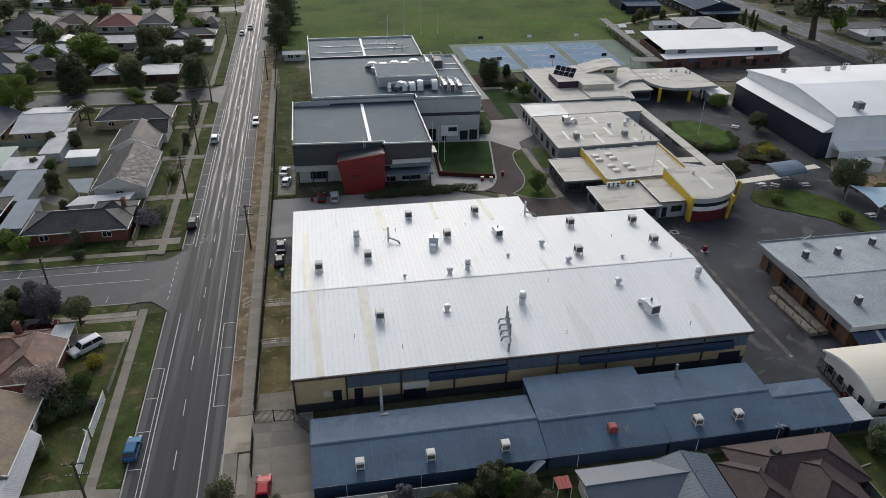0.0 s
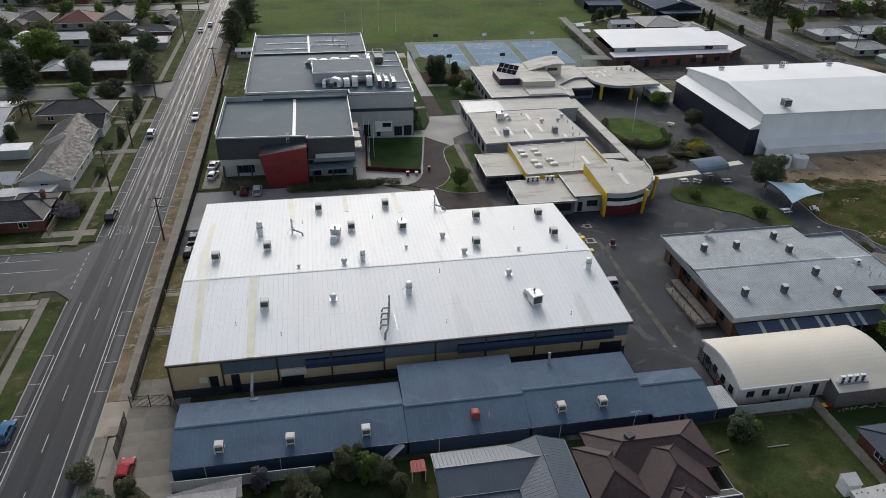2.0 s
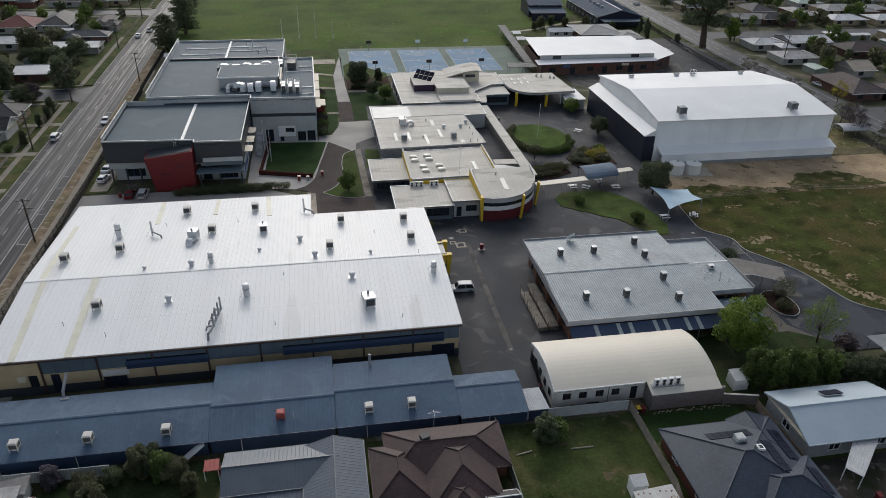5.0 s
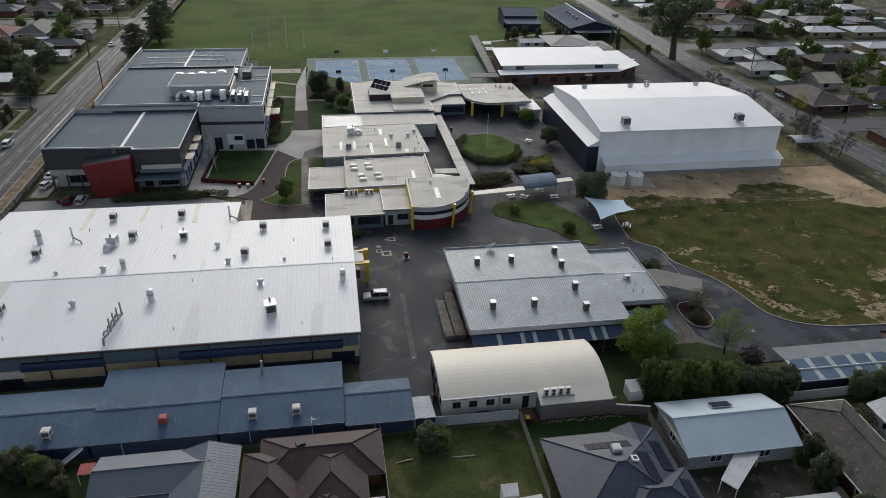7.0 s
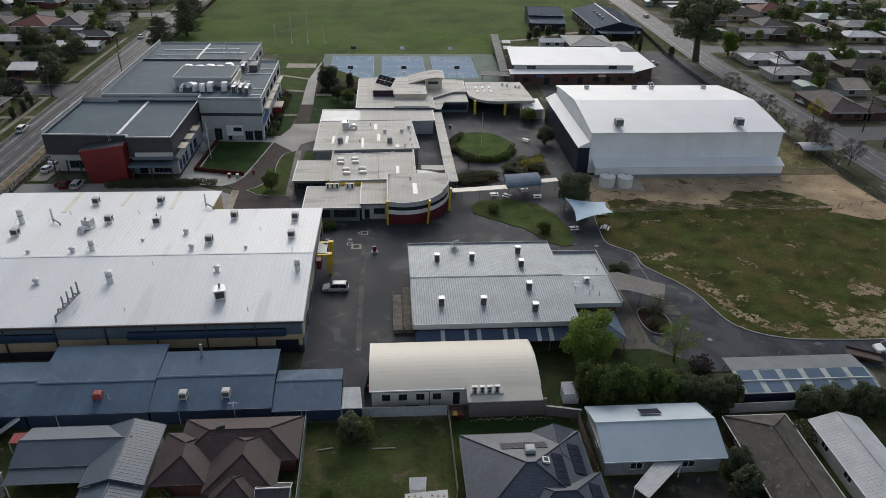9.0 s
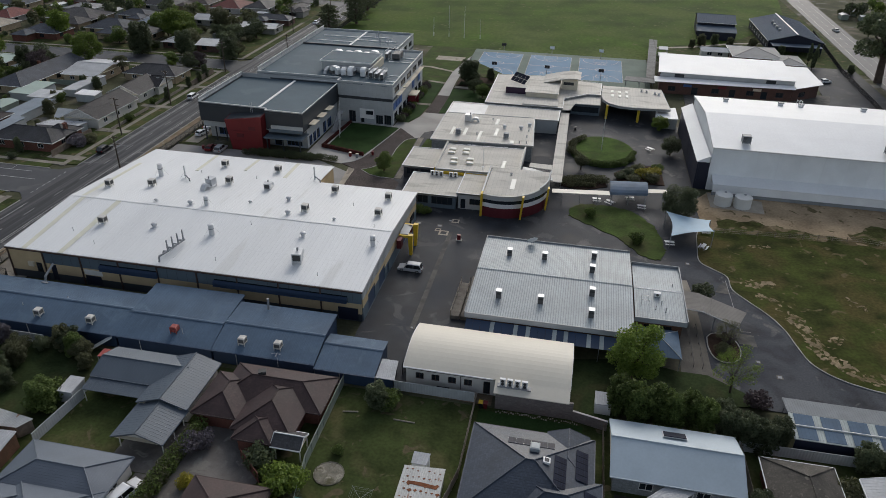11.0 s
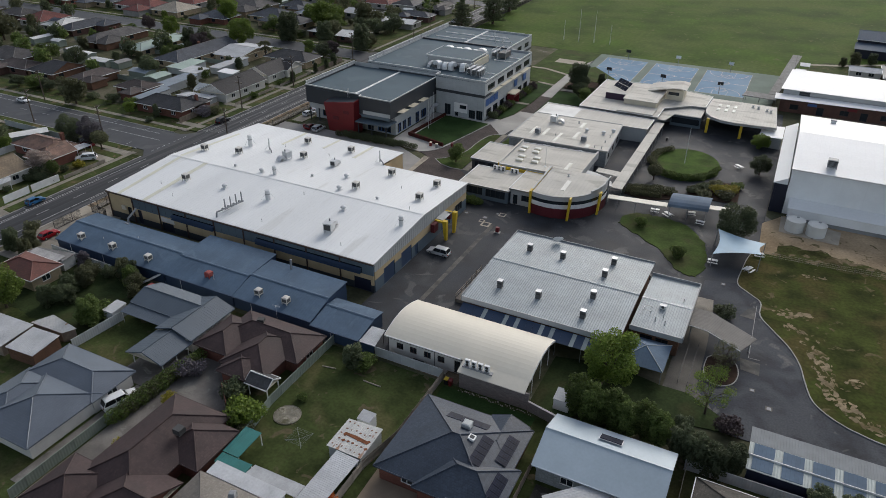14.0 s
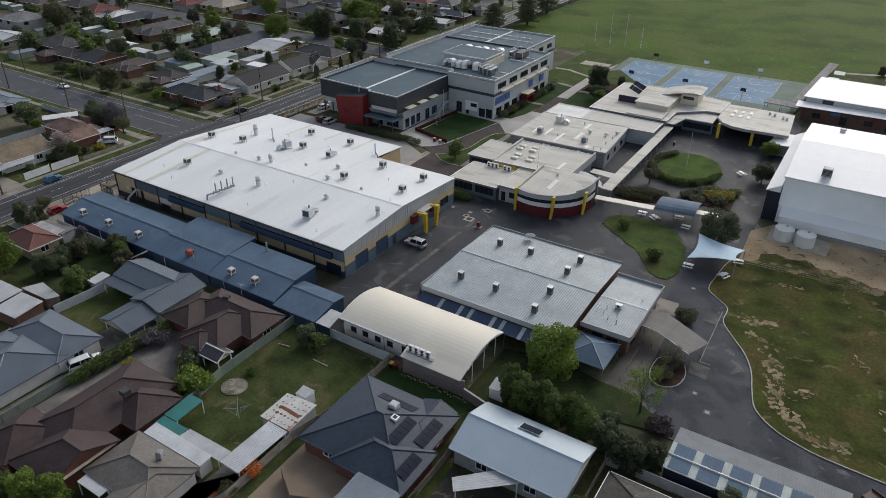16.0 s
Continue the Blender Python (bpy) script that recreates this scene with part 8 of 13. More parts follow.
part("roof", g, CAN, ec)
part("edge_beam", Geo().tube([(112.9, 84.25, 2.95), (116.5, 83.42, 3.25), (122.0, 80.92, 2.75)], 0.07, 6), WHITE, ec)
for x, y in ((114.0, 84.4), (114.0, 89.4), (118.6, 83.0), (121.6, 81.6), (123.2, 85.4)):
    part("post", Geo().cyl((x, y, 0), (x, y, 2.9), 0.08, n=8), GREY_PAINT, ec)
ramp = thing("access_ramp", (0, 0, 0), "timber access ramp with rails beside the library", "ramp")
part("upper_deck", Geo().slope_box(76.5, 76.6, 78.2, 90.0, 0.0, (0.75, 0.75, 0.6, 0.6)), TIMBER_WORN, ramp)
part("lower_deck", Geo().slope_box(74.7, 76.6, 76.3, 88.2, 0.0, (0.7, 0.7, 0.12, 0.12)), TIMBER_WORN, ramp)
for y in range(6):
    for x in (74.75, 76.4):
        part("rail_post", Geo().box(x - 0.05, 76.8 + 2.2 * y, 0, x + 0.05, 76.9 + 2.2 * y, 1.65), TIMBER, ramp)
for x in (74.75, 76.4):
    for low in (0.0, 0.45):
        part("handrail", Geo().tube([(x, 76.7, 1.65 - low), (x, 88.1, 1.2 - low)], 0.05, 5), TIMBER_PALE, ramp)
walk_ramp = thing("handrail_run", (0, 0, 0), "steel handrails along a sloping path", "handrail")
for x in (114.4, 115.8):
    part("handrail", Geo().tube([(x, 72.0, 0), (x, 72.0, 1.0), (x, 83.0, 1.0), (x, 83.0, 0)], 0.04, 5), BLACK, walk_ramp)
    for y in (75, 78, 80.5):
        part("baluster", Geo().cyl((x, y, 0), (x, y, 1.0), 0.03, n=5), BLACK, walk_ramp)

# ---- cream vaulted building ----
cr = thing("vaulted_hall", (0, 0, 0), "low cream building with vaulted cream metal roof", "school building")
CX0, CX1, CY0, CY1 = 71.2, 95.6, 58.4, 69.4


ysv = [58.2 + 0.8 * i for i in range(15)]
zs = [3.2 + 1.7 * math.sin(math.pi * min(1, max(0, (y - 57.0) / 13.2))) ** 0.9 for y in ysv]
vg = Geo()
for (ya, za), (yb, zb) in zip(zip(ysv, zs), zip(ysv[1:], zs[1:])):
    vg.add([(CX0, ya, za), (CX1, ya, za), (CX1, yb, zb), (CX0, yb, zb)], [(0, 1, 2, 3)])
    vg.add([(CX0, ya, za - 0.15), (CX1, ya, za - 0.15), (CX1, yb, zb - 0.15), (CX0, yb, zb - 0.15)], [(3, 2, 1, 0)])
part("roof", vg, ROOF_CREAM, cr, "smooth cream vaulted roof", smooth=True)
for x in (CX0 - 0.06, CX1 + 0.002):
    part("barge", Geo().extrude([(y, z - 0.3) for y, z in zip(ysv, zs)] + [(y, z + 0.05) for y, z in reversed(list(zip(ysv, zs)))], x, x + 0.058), WHITE, cr)
part("gutter", Geo().box(CX0, 58.02, zs[0] - 0.2, 84.6, 58.18, zs[0] - 0.01), WHITE, cr)
m_ = pose(CX0 + 0.5, 58.9, 0)
ops = [(1.2, 2.4, 1.15, 2.3, 1), (3.6, 4.8, 1.15, 2.3, 1), (6.1, 7.3, 1.15, 2.3, 1), (8.5, 9.7, 1.15, 2.3, 1), (11.4, 12.4, 0.1, 2.4, 0)]
part("wall", wall_geo(14.0, 0, 3.0, 0.25, [o[:4] for o in ops]).moved(m_), RENDER_WHITE, cr)
for o in ops:
    window_at(cr, m_, *o[:4], RUST_BROWN, o[4])
part("wall", Geo().box(85.2, 56.2, 0, CX1 + 0.6, 56.5, 3.0), TAUPE, cr, "taupe painted block wall")
part("wall", Geo().box(85.2, 56.52, 0, 85.45, 58.88, 3.0), TAUPE, cr)
part("lean_roof", Geo().add([(84.9, 56.0, 3.02), (CX1, 56.0, 3.02), (CX1, 58.3, zs[0] + 0.02), (84.9, 58.3, zs[0] + 0.02), (84.9, 56.0, 2.9), (CX1, 56.0, 2.9), (CX1, 58.3, zs[0] - 0.14), (84.9, 58.3, zs[0] - 0.14)], [(0, 1, 2, 3), (7, 6, 5, 4), (0, 4, 5, 1), (1, 5, 6, 2), (2, 6, 7, 3), (3, 7, 4, 0)]), ROOF_CREAM, cr)
end = [(58.95, 0), (CY1 - 0.3, 0)] + [(y, z - 0.16) for y, z in reversed(list(zip(ysv, zs))) if 58.95 <= y <= CY1 - 0.3]
part("wall", Geo().extrude(end, CX0 + 0.5 - 0.26, CX0 + 0.49), RENDER_WHITE, cr, "white gable wall")
part("wall", Geo().extrude(end, CX1 - 2.6, CX1 - 2.35), RENDER_WHITE, cr)
for k in range(3):
    part("veranda_post", Geo().box(CX1 - 0.3, 60.0 + 3.6 * k, 0, CX1 - 0.2, 60.1 + 3.6 * k, zs[3 + 4 * k] - 0.15), WHITE, cr)
part("wall", Geo().box(CX0 + 0.5, CY1 - 0.55, 0, CX1 - 2.61, CY1 - 0.31, 3.2), RENDER_WHITE, cr)
for k in range(4):
    part("window", Geo().box(CX0 + 0.18, 60.0 + 2.2 * k, 1.0, CX0 + 0.236, 61.0 + 2.2 * k, 2.2), GLASS, cr, "dark window in the gable wall")
part("downpipe", Geo().cyl((79.7, 58.84, 0), (79.7, 58.84, 3.0), 0.05, n=6), BLACK, cr)
# dark strip added to draw the shade below the eaves
part("eave_shadow_gap", Geo().box(CX0 + 0.5, 58.7, 2.86, 84.6, 58.88, 2.99), RUST_BROWN, cr, "dark brown strip drawn for the shade under the eaves")
jk = thing("storage_chest", (77.2, 57.9, 0), "dark plastic storage chest against a wall", "storage chest")
part("chest", Geo().box(-0.9, -0.35, 0, 0.9, 0.35, 0.7), GREY_PAINT, jk)
part("lid", Geo().box(-0.94, -0.39, 0.7, 0.94, 0.39, 0.78), BLACK, jk)
jk = thing("work_table", (80.9, 57.7, 0), "low table covered with pale stained sheets", "table")
part("tabletop", Geo().box(-1.5, -0.5, 0.62, 1.5, 0.5, 0.7), TIMBER_PALE, jk)
for sx in (-1.35, 1.35):
    for sy in (-0.4, 0.4):
        part("leg", Geo().box(sx - 0.05, sy - 0.05, 0, sx + 0.05, sy + 0.05, 0.62), TIMBER, jk)
part("sheet", Geo().box(-1.3, -0.45, 0.704, 0.3, 0.4, 0.74), CREAM_PAINT, jk)
flat("bare_strip", [(71.4, 56.9), (84.6, 56.6), (84.6, 58.8), (71.4, 58.8)], 0.01, DIRT, "bare strip between the cream hall and the fence", "soil", 0.06)
for x0, y0, x1, y1 in ((71.6, 50.8, 74.7, 50.75), (64.1, 50.8, 66.3, 51.2)):
    te = thing("timber_edging", (0, 0, 0), "weathered timber edging lying in the lawn", "edging", "lawn edgings")
    part("beam", Geo().prism([(x0, y0), (x1, y1), (x1, y1 + 0.14), (x0, y0 + 0.14)], -0.05, 0.12), TIMBER_PALE, te)
for i in range(4):
    split_unit("condensers on the cream hall", 86.0 + 1.05 * i, 57.4, 3.56, 0, size=(0.8, 0.4, 1.15), mat_=WHITE)
part("unit_tray", Geo().box(85.3, 57.0, 3.3, 90.1, 57.9, 3.56), GREY_PAINT, cr)
rock = thing("rubble_edge", (0, 0, 0), "row of pale rocks along a wall", "rocks", kind="stuff")
g = Geo()
rr = random.Random(3)
for k in range(38):
    x = 85.5 + k * 0.31
    g.dome(x, 55.6 + rr.uniform(-0.3, 0.3), 0, rr.uniform(0.06, 0.17), rr.uniform(0.06, 0.17), rr.uniform(0.08, 0.25), 6, 2)
part("stones", g, CONCRETE_LIGHT, rock, kind="stuff")

# ---- brick classrooms and navy blocks to the north-east ----
ne = thing("brick_classrooms", (0, 0, 0), "long brown brick classroom block with white metal roof", "school building")
part("roof", ribbed([[(117.6, 222.2, 6.4), (161.0, 221.8, 6.4), (161.4, 245.6, 6.9), (119.4, 246.2, 6.9)]], 0.9, rib=0.015), ROOF_GYM, ne)
part("roof", ribbed([[(116.4, 217.6, 4.4), (160.8, 219.2, 4.4), (160.8, 221.7, 4.9), (116.4, 222.1, 4.9)]], 0.9, rib=0.015), ROOF_GYM, ne)
part("roof", ribbed([[(161.0, 219.6, 4.6), (171.0, 227.0, 4.6), (170.0, 246, 5.2), (161.4, 246, 5.2)]], 0.9, rib=0.015), ROOF_GYM, ne)
part("clerestory_wall", Geo().box(118.4, 222.4, 4.5, 160.8, 222.7, 6.4), CLAD_GREY, ne)
for a in (123.0, 152.0):
    part("window", Geo().box(a, 222.28, 4.9, a + 3.0, 222.38, 6.0), GLASS, ne)
walls(ne, [(118.2, 219.4), (160.4, 220.8), (170.0, 228.0), (169.0, 245.4), (119.8, 245.6)], 0, 4.3, BRICK_BROWN, {0: [(3.0, 5.4, 1.0, 2.6, 1), (10.6, 12.6, 0.1, 2.6, 0), (17.0, 19.4, 1.0, 2.6, 1), (22.6, 24.6, 0.1, 2.6, 0), (28, 30.4, 1.0, 2.6, 1), (32.6, 34.6, 0.1, 2.6, 0), (37.2, 39.6, 1.0, 2.6, 1)], 1: [(3, 6, 1.0, 2.6, 1)]}, 0.3, BLACK)
for a in (126, 137, 148):
    part("sign_board", Geo().box(a, 219.1 + 0.033 * (a - 118), 2.7, a + 2.6, 219.2 + 0.033 * (a - 118), 3.5), (CREAM_PAINT, RED_PANEL, BLUE_FRAME, YELLOW)[int(a) % 4], ne, "painted sign board")
wk = thing("sloping_walkway", (0, 0, 0), "long grey walkway roof beside the courts", "covered walk", "covered walks")
part("roof", Geo().prism([(114.2, 226.0), (117.0, 226.0), (121.6, 284.0), (118.4, 284.3)], 2.9, 3.1), SHEET_WALK, wk)
part("roof", Geo().prism([(106.8, 221.0), (117.0, 220.2), (117.0, 225.8), (107.6, 226.4)], 2.8, 3.0), SHEET_WALK, wk)
for k in range(10):
    for dx in (0.3, 2.6):
        part("post", Geo().cyl((114.2 + dx + 0.46 * k, 227 + 6 * k, 0), (114.2 + dx + 0.46 * k, 227 + 6 * k, 2.9), 0.06, n=6), GREY_PAINT, wk)
for x, y in ((107.4, 221.6), (107.8, 225.8), (112, 221), (112, 225.8)):
    part("post", Geo().cyl((x, y, 0), (x, y, 2.8), 0.06, n=6), GREY_PAINT, wk)
for x, y in ((120.5, 262), (121.5, 272)):
    s = thing("white_awning", (x, y, 0), "small white pitched awning", "awning", "white awnings")
    part("roof", Geo().extrude([(-2.2, 2.6), (0, 3.3), (2.2, 2.6), (2.2, 2.7), (0, 3.42), (-2.2, 2.7)], 0, 3.4), WHITE, s)
    for px, py in ((0.1, -2), (3.3, -2), (0.1, 2), (3.3, 2)):
        part("post", Geo().cyl((px, py, 0), (px, py, 2.65), 0.05, n=6), GREY_PAINT, s)


def gable_block(name, m, w, d, eave, rise, wall_mat, roof_mat, label, category="school building", step=0.9, over=0.5, openings=None, group=""):
    """A plain gabled building, w along x, ridge along x, with its base centre at the pose m."""
    b = thing(name, m, label, category, group)
    x, y = w / 2, d / 2
    walls(b, [(-x, -y), (x, -y), (x, y), (-x, y)], 0, eave, wall_mat, openings or {0: spaced(w, max(2, int(w / 5)), 1.8, 1.0, 2.3), 2: spaced(w, max(2, int(w / 5)), 1.8, 1.0, 2.3)}, 0.2, WHITE)
    for xa in (-x, x - 0.2):
        part("gable", Geo().extrude([(-y, eave), (y, eave), (0, eave + rise)], xa, xa + 0.2), wall_mat, b)
    k = over * rise / y
    q1 = [(-x - over, -y - over, eave - k), (x + over, -y - over, eave - k), (x + over, 0, eave + rise), (-x - over, 0, eave + rise)]
    q2 = [(x + over, y + over, eave - k), (-x - over, y + over, eave - k), (-x - over, 0, eave + rise), (x + over, 0, eave + rise)]
    for q in (q1, q2):
        part("roof", ribbed([[(a, c, z + 0.16) for a, c, z in q]], step), roof_mat, b)
    part("ridge_cap", Geo().extrude([(-0.2, eave + rise + 0.12), (0.2, eave + rise + 0.12), (0, eave + rise + 0.25)], -x - over, x + over), roof_mat, b)
    for s in (-1, 1):
        part("gutter", Geo().box(-x - over, s * (y + over), eave - k, x + over, s * (y + over + 0.12), eave - k + 0.13), WHITE, b)
    return b


nv = gable_block("navy_classroom", (148.6, 321.0, 0, 0, 0, -3), 15.5, 17.0, 5.6, 2.0, NAVY, ROOF_NAVY, "two-storey navy classroom with slate blue gable roof")
part("veranda_roof", Geo().slope_box(-8.4, -17.0, 8.2, -8.56, 3.4, (3.5, 3.5, 4.5, 4.5)), ROOF_NAVY, nv)
part("veranda_wall", Geo().box(-8.0, -16.4, 0, 7.8, -16.1, 3.38).box(7.5, -16.08, 0, 7.8, -8.6, 3.38), NAVY, nv)
for a in (-5.4, -1.6, 2.2):
    part("window", Geo().box(a, -8.62, 4.7, a + 1.4, -8.52, 5.5), GLASS, nv)
nv2 = gable_block("navy_classroom", (176.8, 313.5, 0, 0, 0, 90), 43, 21, 4.0, 2.7, NAVY, ROOF_NAVY, "long navy classroom with slate blue gable roof and white ridge")
part("ridge_strip", Geo().box(-22, -0.3, 6.95, 22, 0.3, 7.02), WHITE, nv2)
part("porch_roof", Geo().slope_box(-28.0, -9.0, -22.2, 10.0, 3.2, (3.3,) * 4), ROOF_NAVY, nv2)
for yy in (-8.5, 0, 9.5):
    part("porch_post", Geo().cyl((-27.6, yy, 0), (-27.6, yy, 3.2), 0.12, n=6), NAVY, nv2)
for i in range(4):
    part("roof_vent", Geo().box(-10 + 5 * i, 4.0, 5.6, -9 + 5 * i, 5.0, 6.6), GREY_PAINT, nv2)
gable_block("small_shed", (143, 275, 0, 0, 0, 0), 10, 5, 2.6, 0.9, RENDER_WHITE, IRON_LIGHT, "small pale shed beside a path", "shed")

# ---- houses ----
def hip_wing(house, x0, x1, y0, y1, eave, pitch, axis, ends, roof_mat, wall_mat, style="tile", over=0.5, wins=True, walls_too=True, cap_mat=None, simple=False):
    """One wing: walls with windows, and a roof whose ends are hipped (h) or gabled (g); axis is the ridge's."""
    if simple:
        part("wall", Geo().box(x0, y0, 0, x1, y1, eave - 0.05), wall_mat, house)
    elif walls_too:
        op = {}
        if wins:
            for i, length in enumerate((x1 - x0, y1 - y0, x1 - x0, y1 - y0)):
                n = max(1, int(length / 5.5))
                op[i] = spaced(length, n, 1.7, 0.9, 2.1, 0.6, 0.8, 1)
        walls(house, [(x0, y0), (x1, y0), (x1, y1), (x0, y1)], 0, eave, wall_mat, op, 0.2, WHITE)
    xa, xb, ya, yb = x0 - over, x1 + over, y0 - over, y1 + over
    flip = axis == "y"
    if flip:
        xa, xb, ya, yb = ya, yb, xa, xb
    half = (yb - ya) / 2
    yc, top = (ya + yb) / 2, eave + half * math.tan(radians(pitch))
    ra = xa + (half if ends[0] == "h" else 0)
    rb = xb - (half if ends[1] == "h" else 0)
    if ra > rb:
        ra = rb = (ra + rb) / 2
    faces = [[(xa, ya, eave), (xb, ya, eave), (rb, yc, top), (ra, yc, top)], [(xb, yb, eave), (xa, yb, eave), (ra, yc, top), (rb, yc, top)]]
    lines_ = [[(ra, yc, top), (rb, yc, top)]]
    if abs(ra - rb) < 0.05:
        faces = [f[:3] for f in faces]
    if ends[0] == "h":
        faces.append([(xa, yb, eave), (xa, ya, eave), (ra, yc, top)])
        lines_ += [[(xa, ya, eave), (ra, yc, top)], [(xa, yb, eave), (ra, yc, top)]]
    if ends[1] == "h":
        faces.append([(xb, ya, eave), (xb, yb, eave), (rb, yc, top)])
        lines_ += [[(xb, ya, eave), (rb, yc, top)], [(xb, yb, eave), (rb, yc, top)]]

    def turn(p):
        return (p[1], p[0], p[2]) if flip else tuple(p)

    whole = Geo()
    for f in faces:
        f = [turn(p) for p in f]
        g = Geo()
        if simple:
            roof_face(whole, f, "plain")
            continue
        if style == "tile":
            roof_face(g, f, "tile")
            g.weld()
        elif style == "rib" and len(f) == 4 and ends == "gg":
            g = ribbed([f], 0.5, 0.08, 0.02)
        else:
            roof_face(g, f, "plain")
            g.add([(x, y, z - 0.06) for x, y, z in f], [tuple(range(len(f)))])
            g.add([(x, y, z + dz) for x, y, z in f[:2] for dz in (-0.06, 0)], [(0, 2, 3, 1)])
            g.weld()
        part("roof", g, roof_mat, house)
    if simple:
        whole.box(x0 - over, y0 - over, eave - 0.12, x1 + over, y1 + over, eave - 0.004)
        part("roof", whole, roof_mat, house)
    for e, x in zip(ends, (xa, xb)):
        if e == "g":
            xi = x0 if not flip else y0
            xw = (xi if x == xa else (x1 if not flip else y1)) - (0 if x == xa else 0.2)
            k = over * math.tan(radians(pitch))
            lo, hi = (y0, y1) if not flip else (x0, x1)
            tri = Geo().extrude([(lo, eave), (hi, eave), (hi, eave + k - 0.03), (yc, top - 0.05), (lo, eave + k - 0.03)], xw, xw + 0.2, "y" if flip else "x")
            part("gable", tri, wall_mat, house)
            b = Geo()
            for yy in () if simple else (ya, yb):
                b.add([turn(p) for p in ((x, yy, eave - 0.18), (x, yy, eave + 0.04), (x, yc, top + 0.04), (x, yc, top - 0.18))] + [turn(p) for p in ((x + (0.05 if x == xb else -0.05), yy, eave - 0.18), (x + (0.05 if x == xb else -0.05), yy, eave + 0.04), (x + (0.05 if x == xb else -0.05), yc, top + 0.04), (x + (0.05 if x == xb else -0.05), yc, top - 0.18))],
                      [(0, 1, 2, 3), (7, 6, 5, 4), (0, 4, 5, 1), (1, 5, 6, 2), (3, 2, 6, 7)])
            if b.f:
                part("barge_board", b.weld(), cap_mat or WHITE, house)
    caps = Geo()
    for q in lines_:
        if (Vector(q[0]) - Vector(q[1])).length > 0.1:
            caps.tube([turn((p[0], p[1], p[2] + 0.05)) for p in q], 0.09, 5)
    part("ridge_cap", caps, cap_mat or roof_mat, house)
    if not simple:
        for f in faces:
            p, q = turn(f[0]), turn(f[1])
            d = Vector((q[0] - p[0], q[1] - p[1], 0)).normalized()
            n = Vector((d.y, -d.x, 0)) * (0.12 if not flip else -0.12)
            part("gutter", Geo().prism([(p[0], p[1]), (q[0], q[1]), (q[0] + n.x, q[1] + n.y), (p[0] + n.x, p[1] + n.y)], eave - 0.16, eave - 0.01), WHITE if not cap_mat else cap_mat, house)
        sx0, sx1, sy0, sy1 = x0 - over + 0.02, x1 + over - 0.02, y0 - over + 0.02, y1 + over - 0.02
        part("soffit", Geo().box(sx0, sy0, eave - 0.1, sx1, sy1, eave - 0.04), CREAM_PAINT, house)
    return top


def house(name, label, wings, roof_mat, wall_mat, m=None, style="tile", chimney=None, pitch=23, cap=None, group="houses", wins=True, eave=2.55, simple=False):
    h = thing(name, m or (0, 0, 0), label, "house", group)
    for i, w in enumerate(wings):
        x0, x1, y0, y1, axis, ends = w[:6]
        hip_wing(h, x0, x1, y0, y1, w[6] if len(w) > 6 else eave, w[7] if len(w) > 7 else pitch, axis, ends, roof_mat, wall_mat, style, wins=wins and i == 0, cap_mat=cap, simple=simple)
    if chimney:
        x, y, z = chimney
        c = part("chimney", Geo().box(x - 0.4, y - 0.4, 2.4, x + 0.4, y + 0.4, z).box(x - 0.48, y - 0.48, z, x + 0.48, y + 0.48, z + 0.15), BRICK_RED, h, "red brick chimney")
        part("chimney_pot", Geo().cyl((x, y, z + 0.15), (x, y, z + 0.5), 0.15, 0.12, 8), TILE_RED, c)
    return h


def slab_roof(name, pts, z, mats, label, category="shed", posts=True, walls_mat=None, tilt=0.0, step=0.5):
    """A lean-to or shed: a ribbed sheet over four corners (the eave first), with posts or walls."""
    s = thing(name, (0, 0, 0), label, category, "sheds and lean-tos")
    q = [(*p, z + (tilt if i > 1 else 0)) for i, p in enumerate(pts)]
    part("roof", ribbed([q], step, 0.08, 0.03), mats, s)
    cx, cy = sum(p[0] for p in pts) / 4, sum(p[1] for p in pts) / 4
    inner = [(cx + (p[0] - cx) * 0.93, cy + (p[1] - cy) * 0.93) for p in pts]
    if walls_mat:
        area = sum(p[0] * q2[1] - q2[0] * p[1] for p, q2 in zip(inner, [*inner[1:], inner[0]]))
        walls(s, inner if area > 0 else inner[::-1], 0, z - 0.1, walls_mat, None, 0.1)
    elif posts:
        for p in inner:
            part("post", Geo().box(p[0] - 0.05, p[1] - 0.05, 0, p[0] + 0.05, p[1] + 0.05, z - 0.08), WHITE, s)
    return s


# the row of houses south of the school
house("grey_blue_house", "house with dark slate blue metal gable roofs", [(27.7, 40.6, 47.8, 53.6, "x", "gg", 2.8, 18), (37.3, 43.8, 44.2, 53.4, "y", "gg", 2.8, 19)], IRON_DARK, RENDER_WHITE, style="rib", cap=IRON_DARK)
cpt = thing("gable_carport", (0, 0, 0), "open carport with slate blue metal gable roof", "carport")
hip_wing(cpt, 37.4, 43.8, 38.0, 43.6, 2.35, 19, "y", "gg", IRON_DARK, RENDER_WHITE, "rib", walls_too=False, cap_mat=IRON_DARK)
for x in (37.5, 43.7):
    for y in (38.2, 41.0, 43.4):
        part("post", Geo().box(x - 0.06, y - 0.06, 0, x + 0.06, y + 0.06, 2.3), WHITE, cpt)
slab_roof("veranda_lean_to", [(27.2, 45.0), (36.7, 45.0), (36.7, 47.4), (27.2, 47.4)], 2.2, IRON_DARK, "low slate blue metal veranda roof behind the house", "veranda", tilt=0.4)
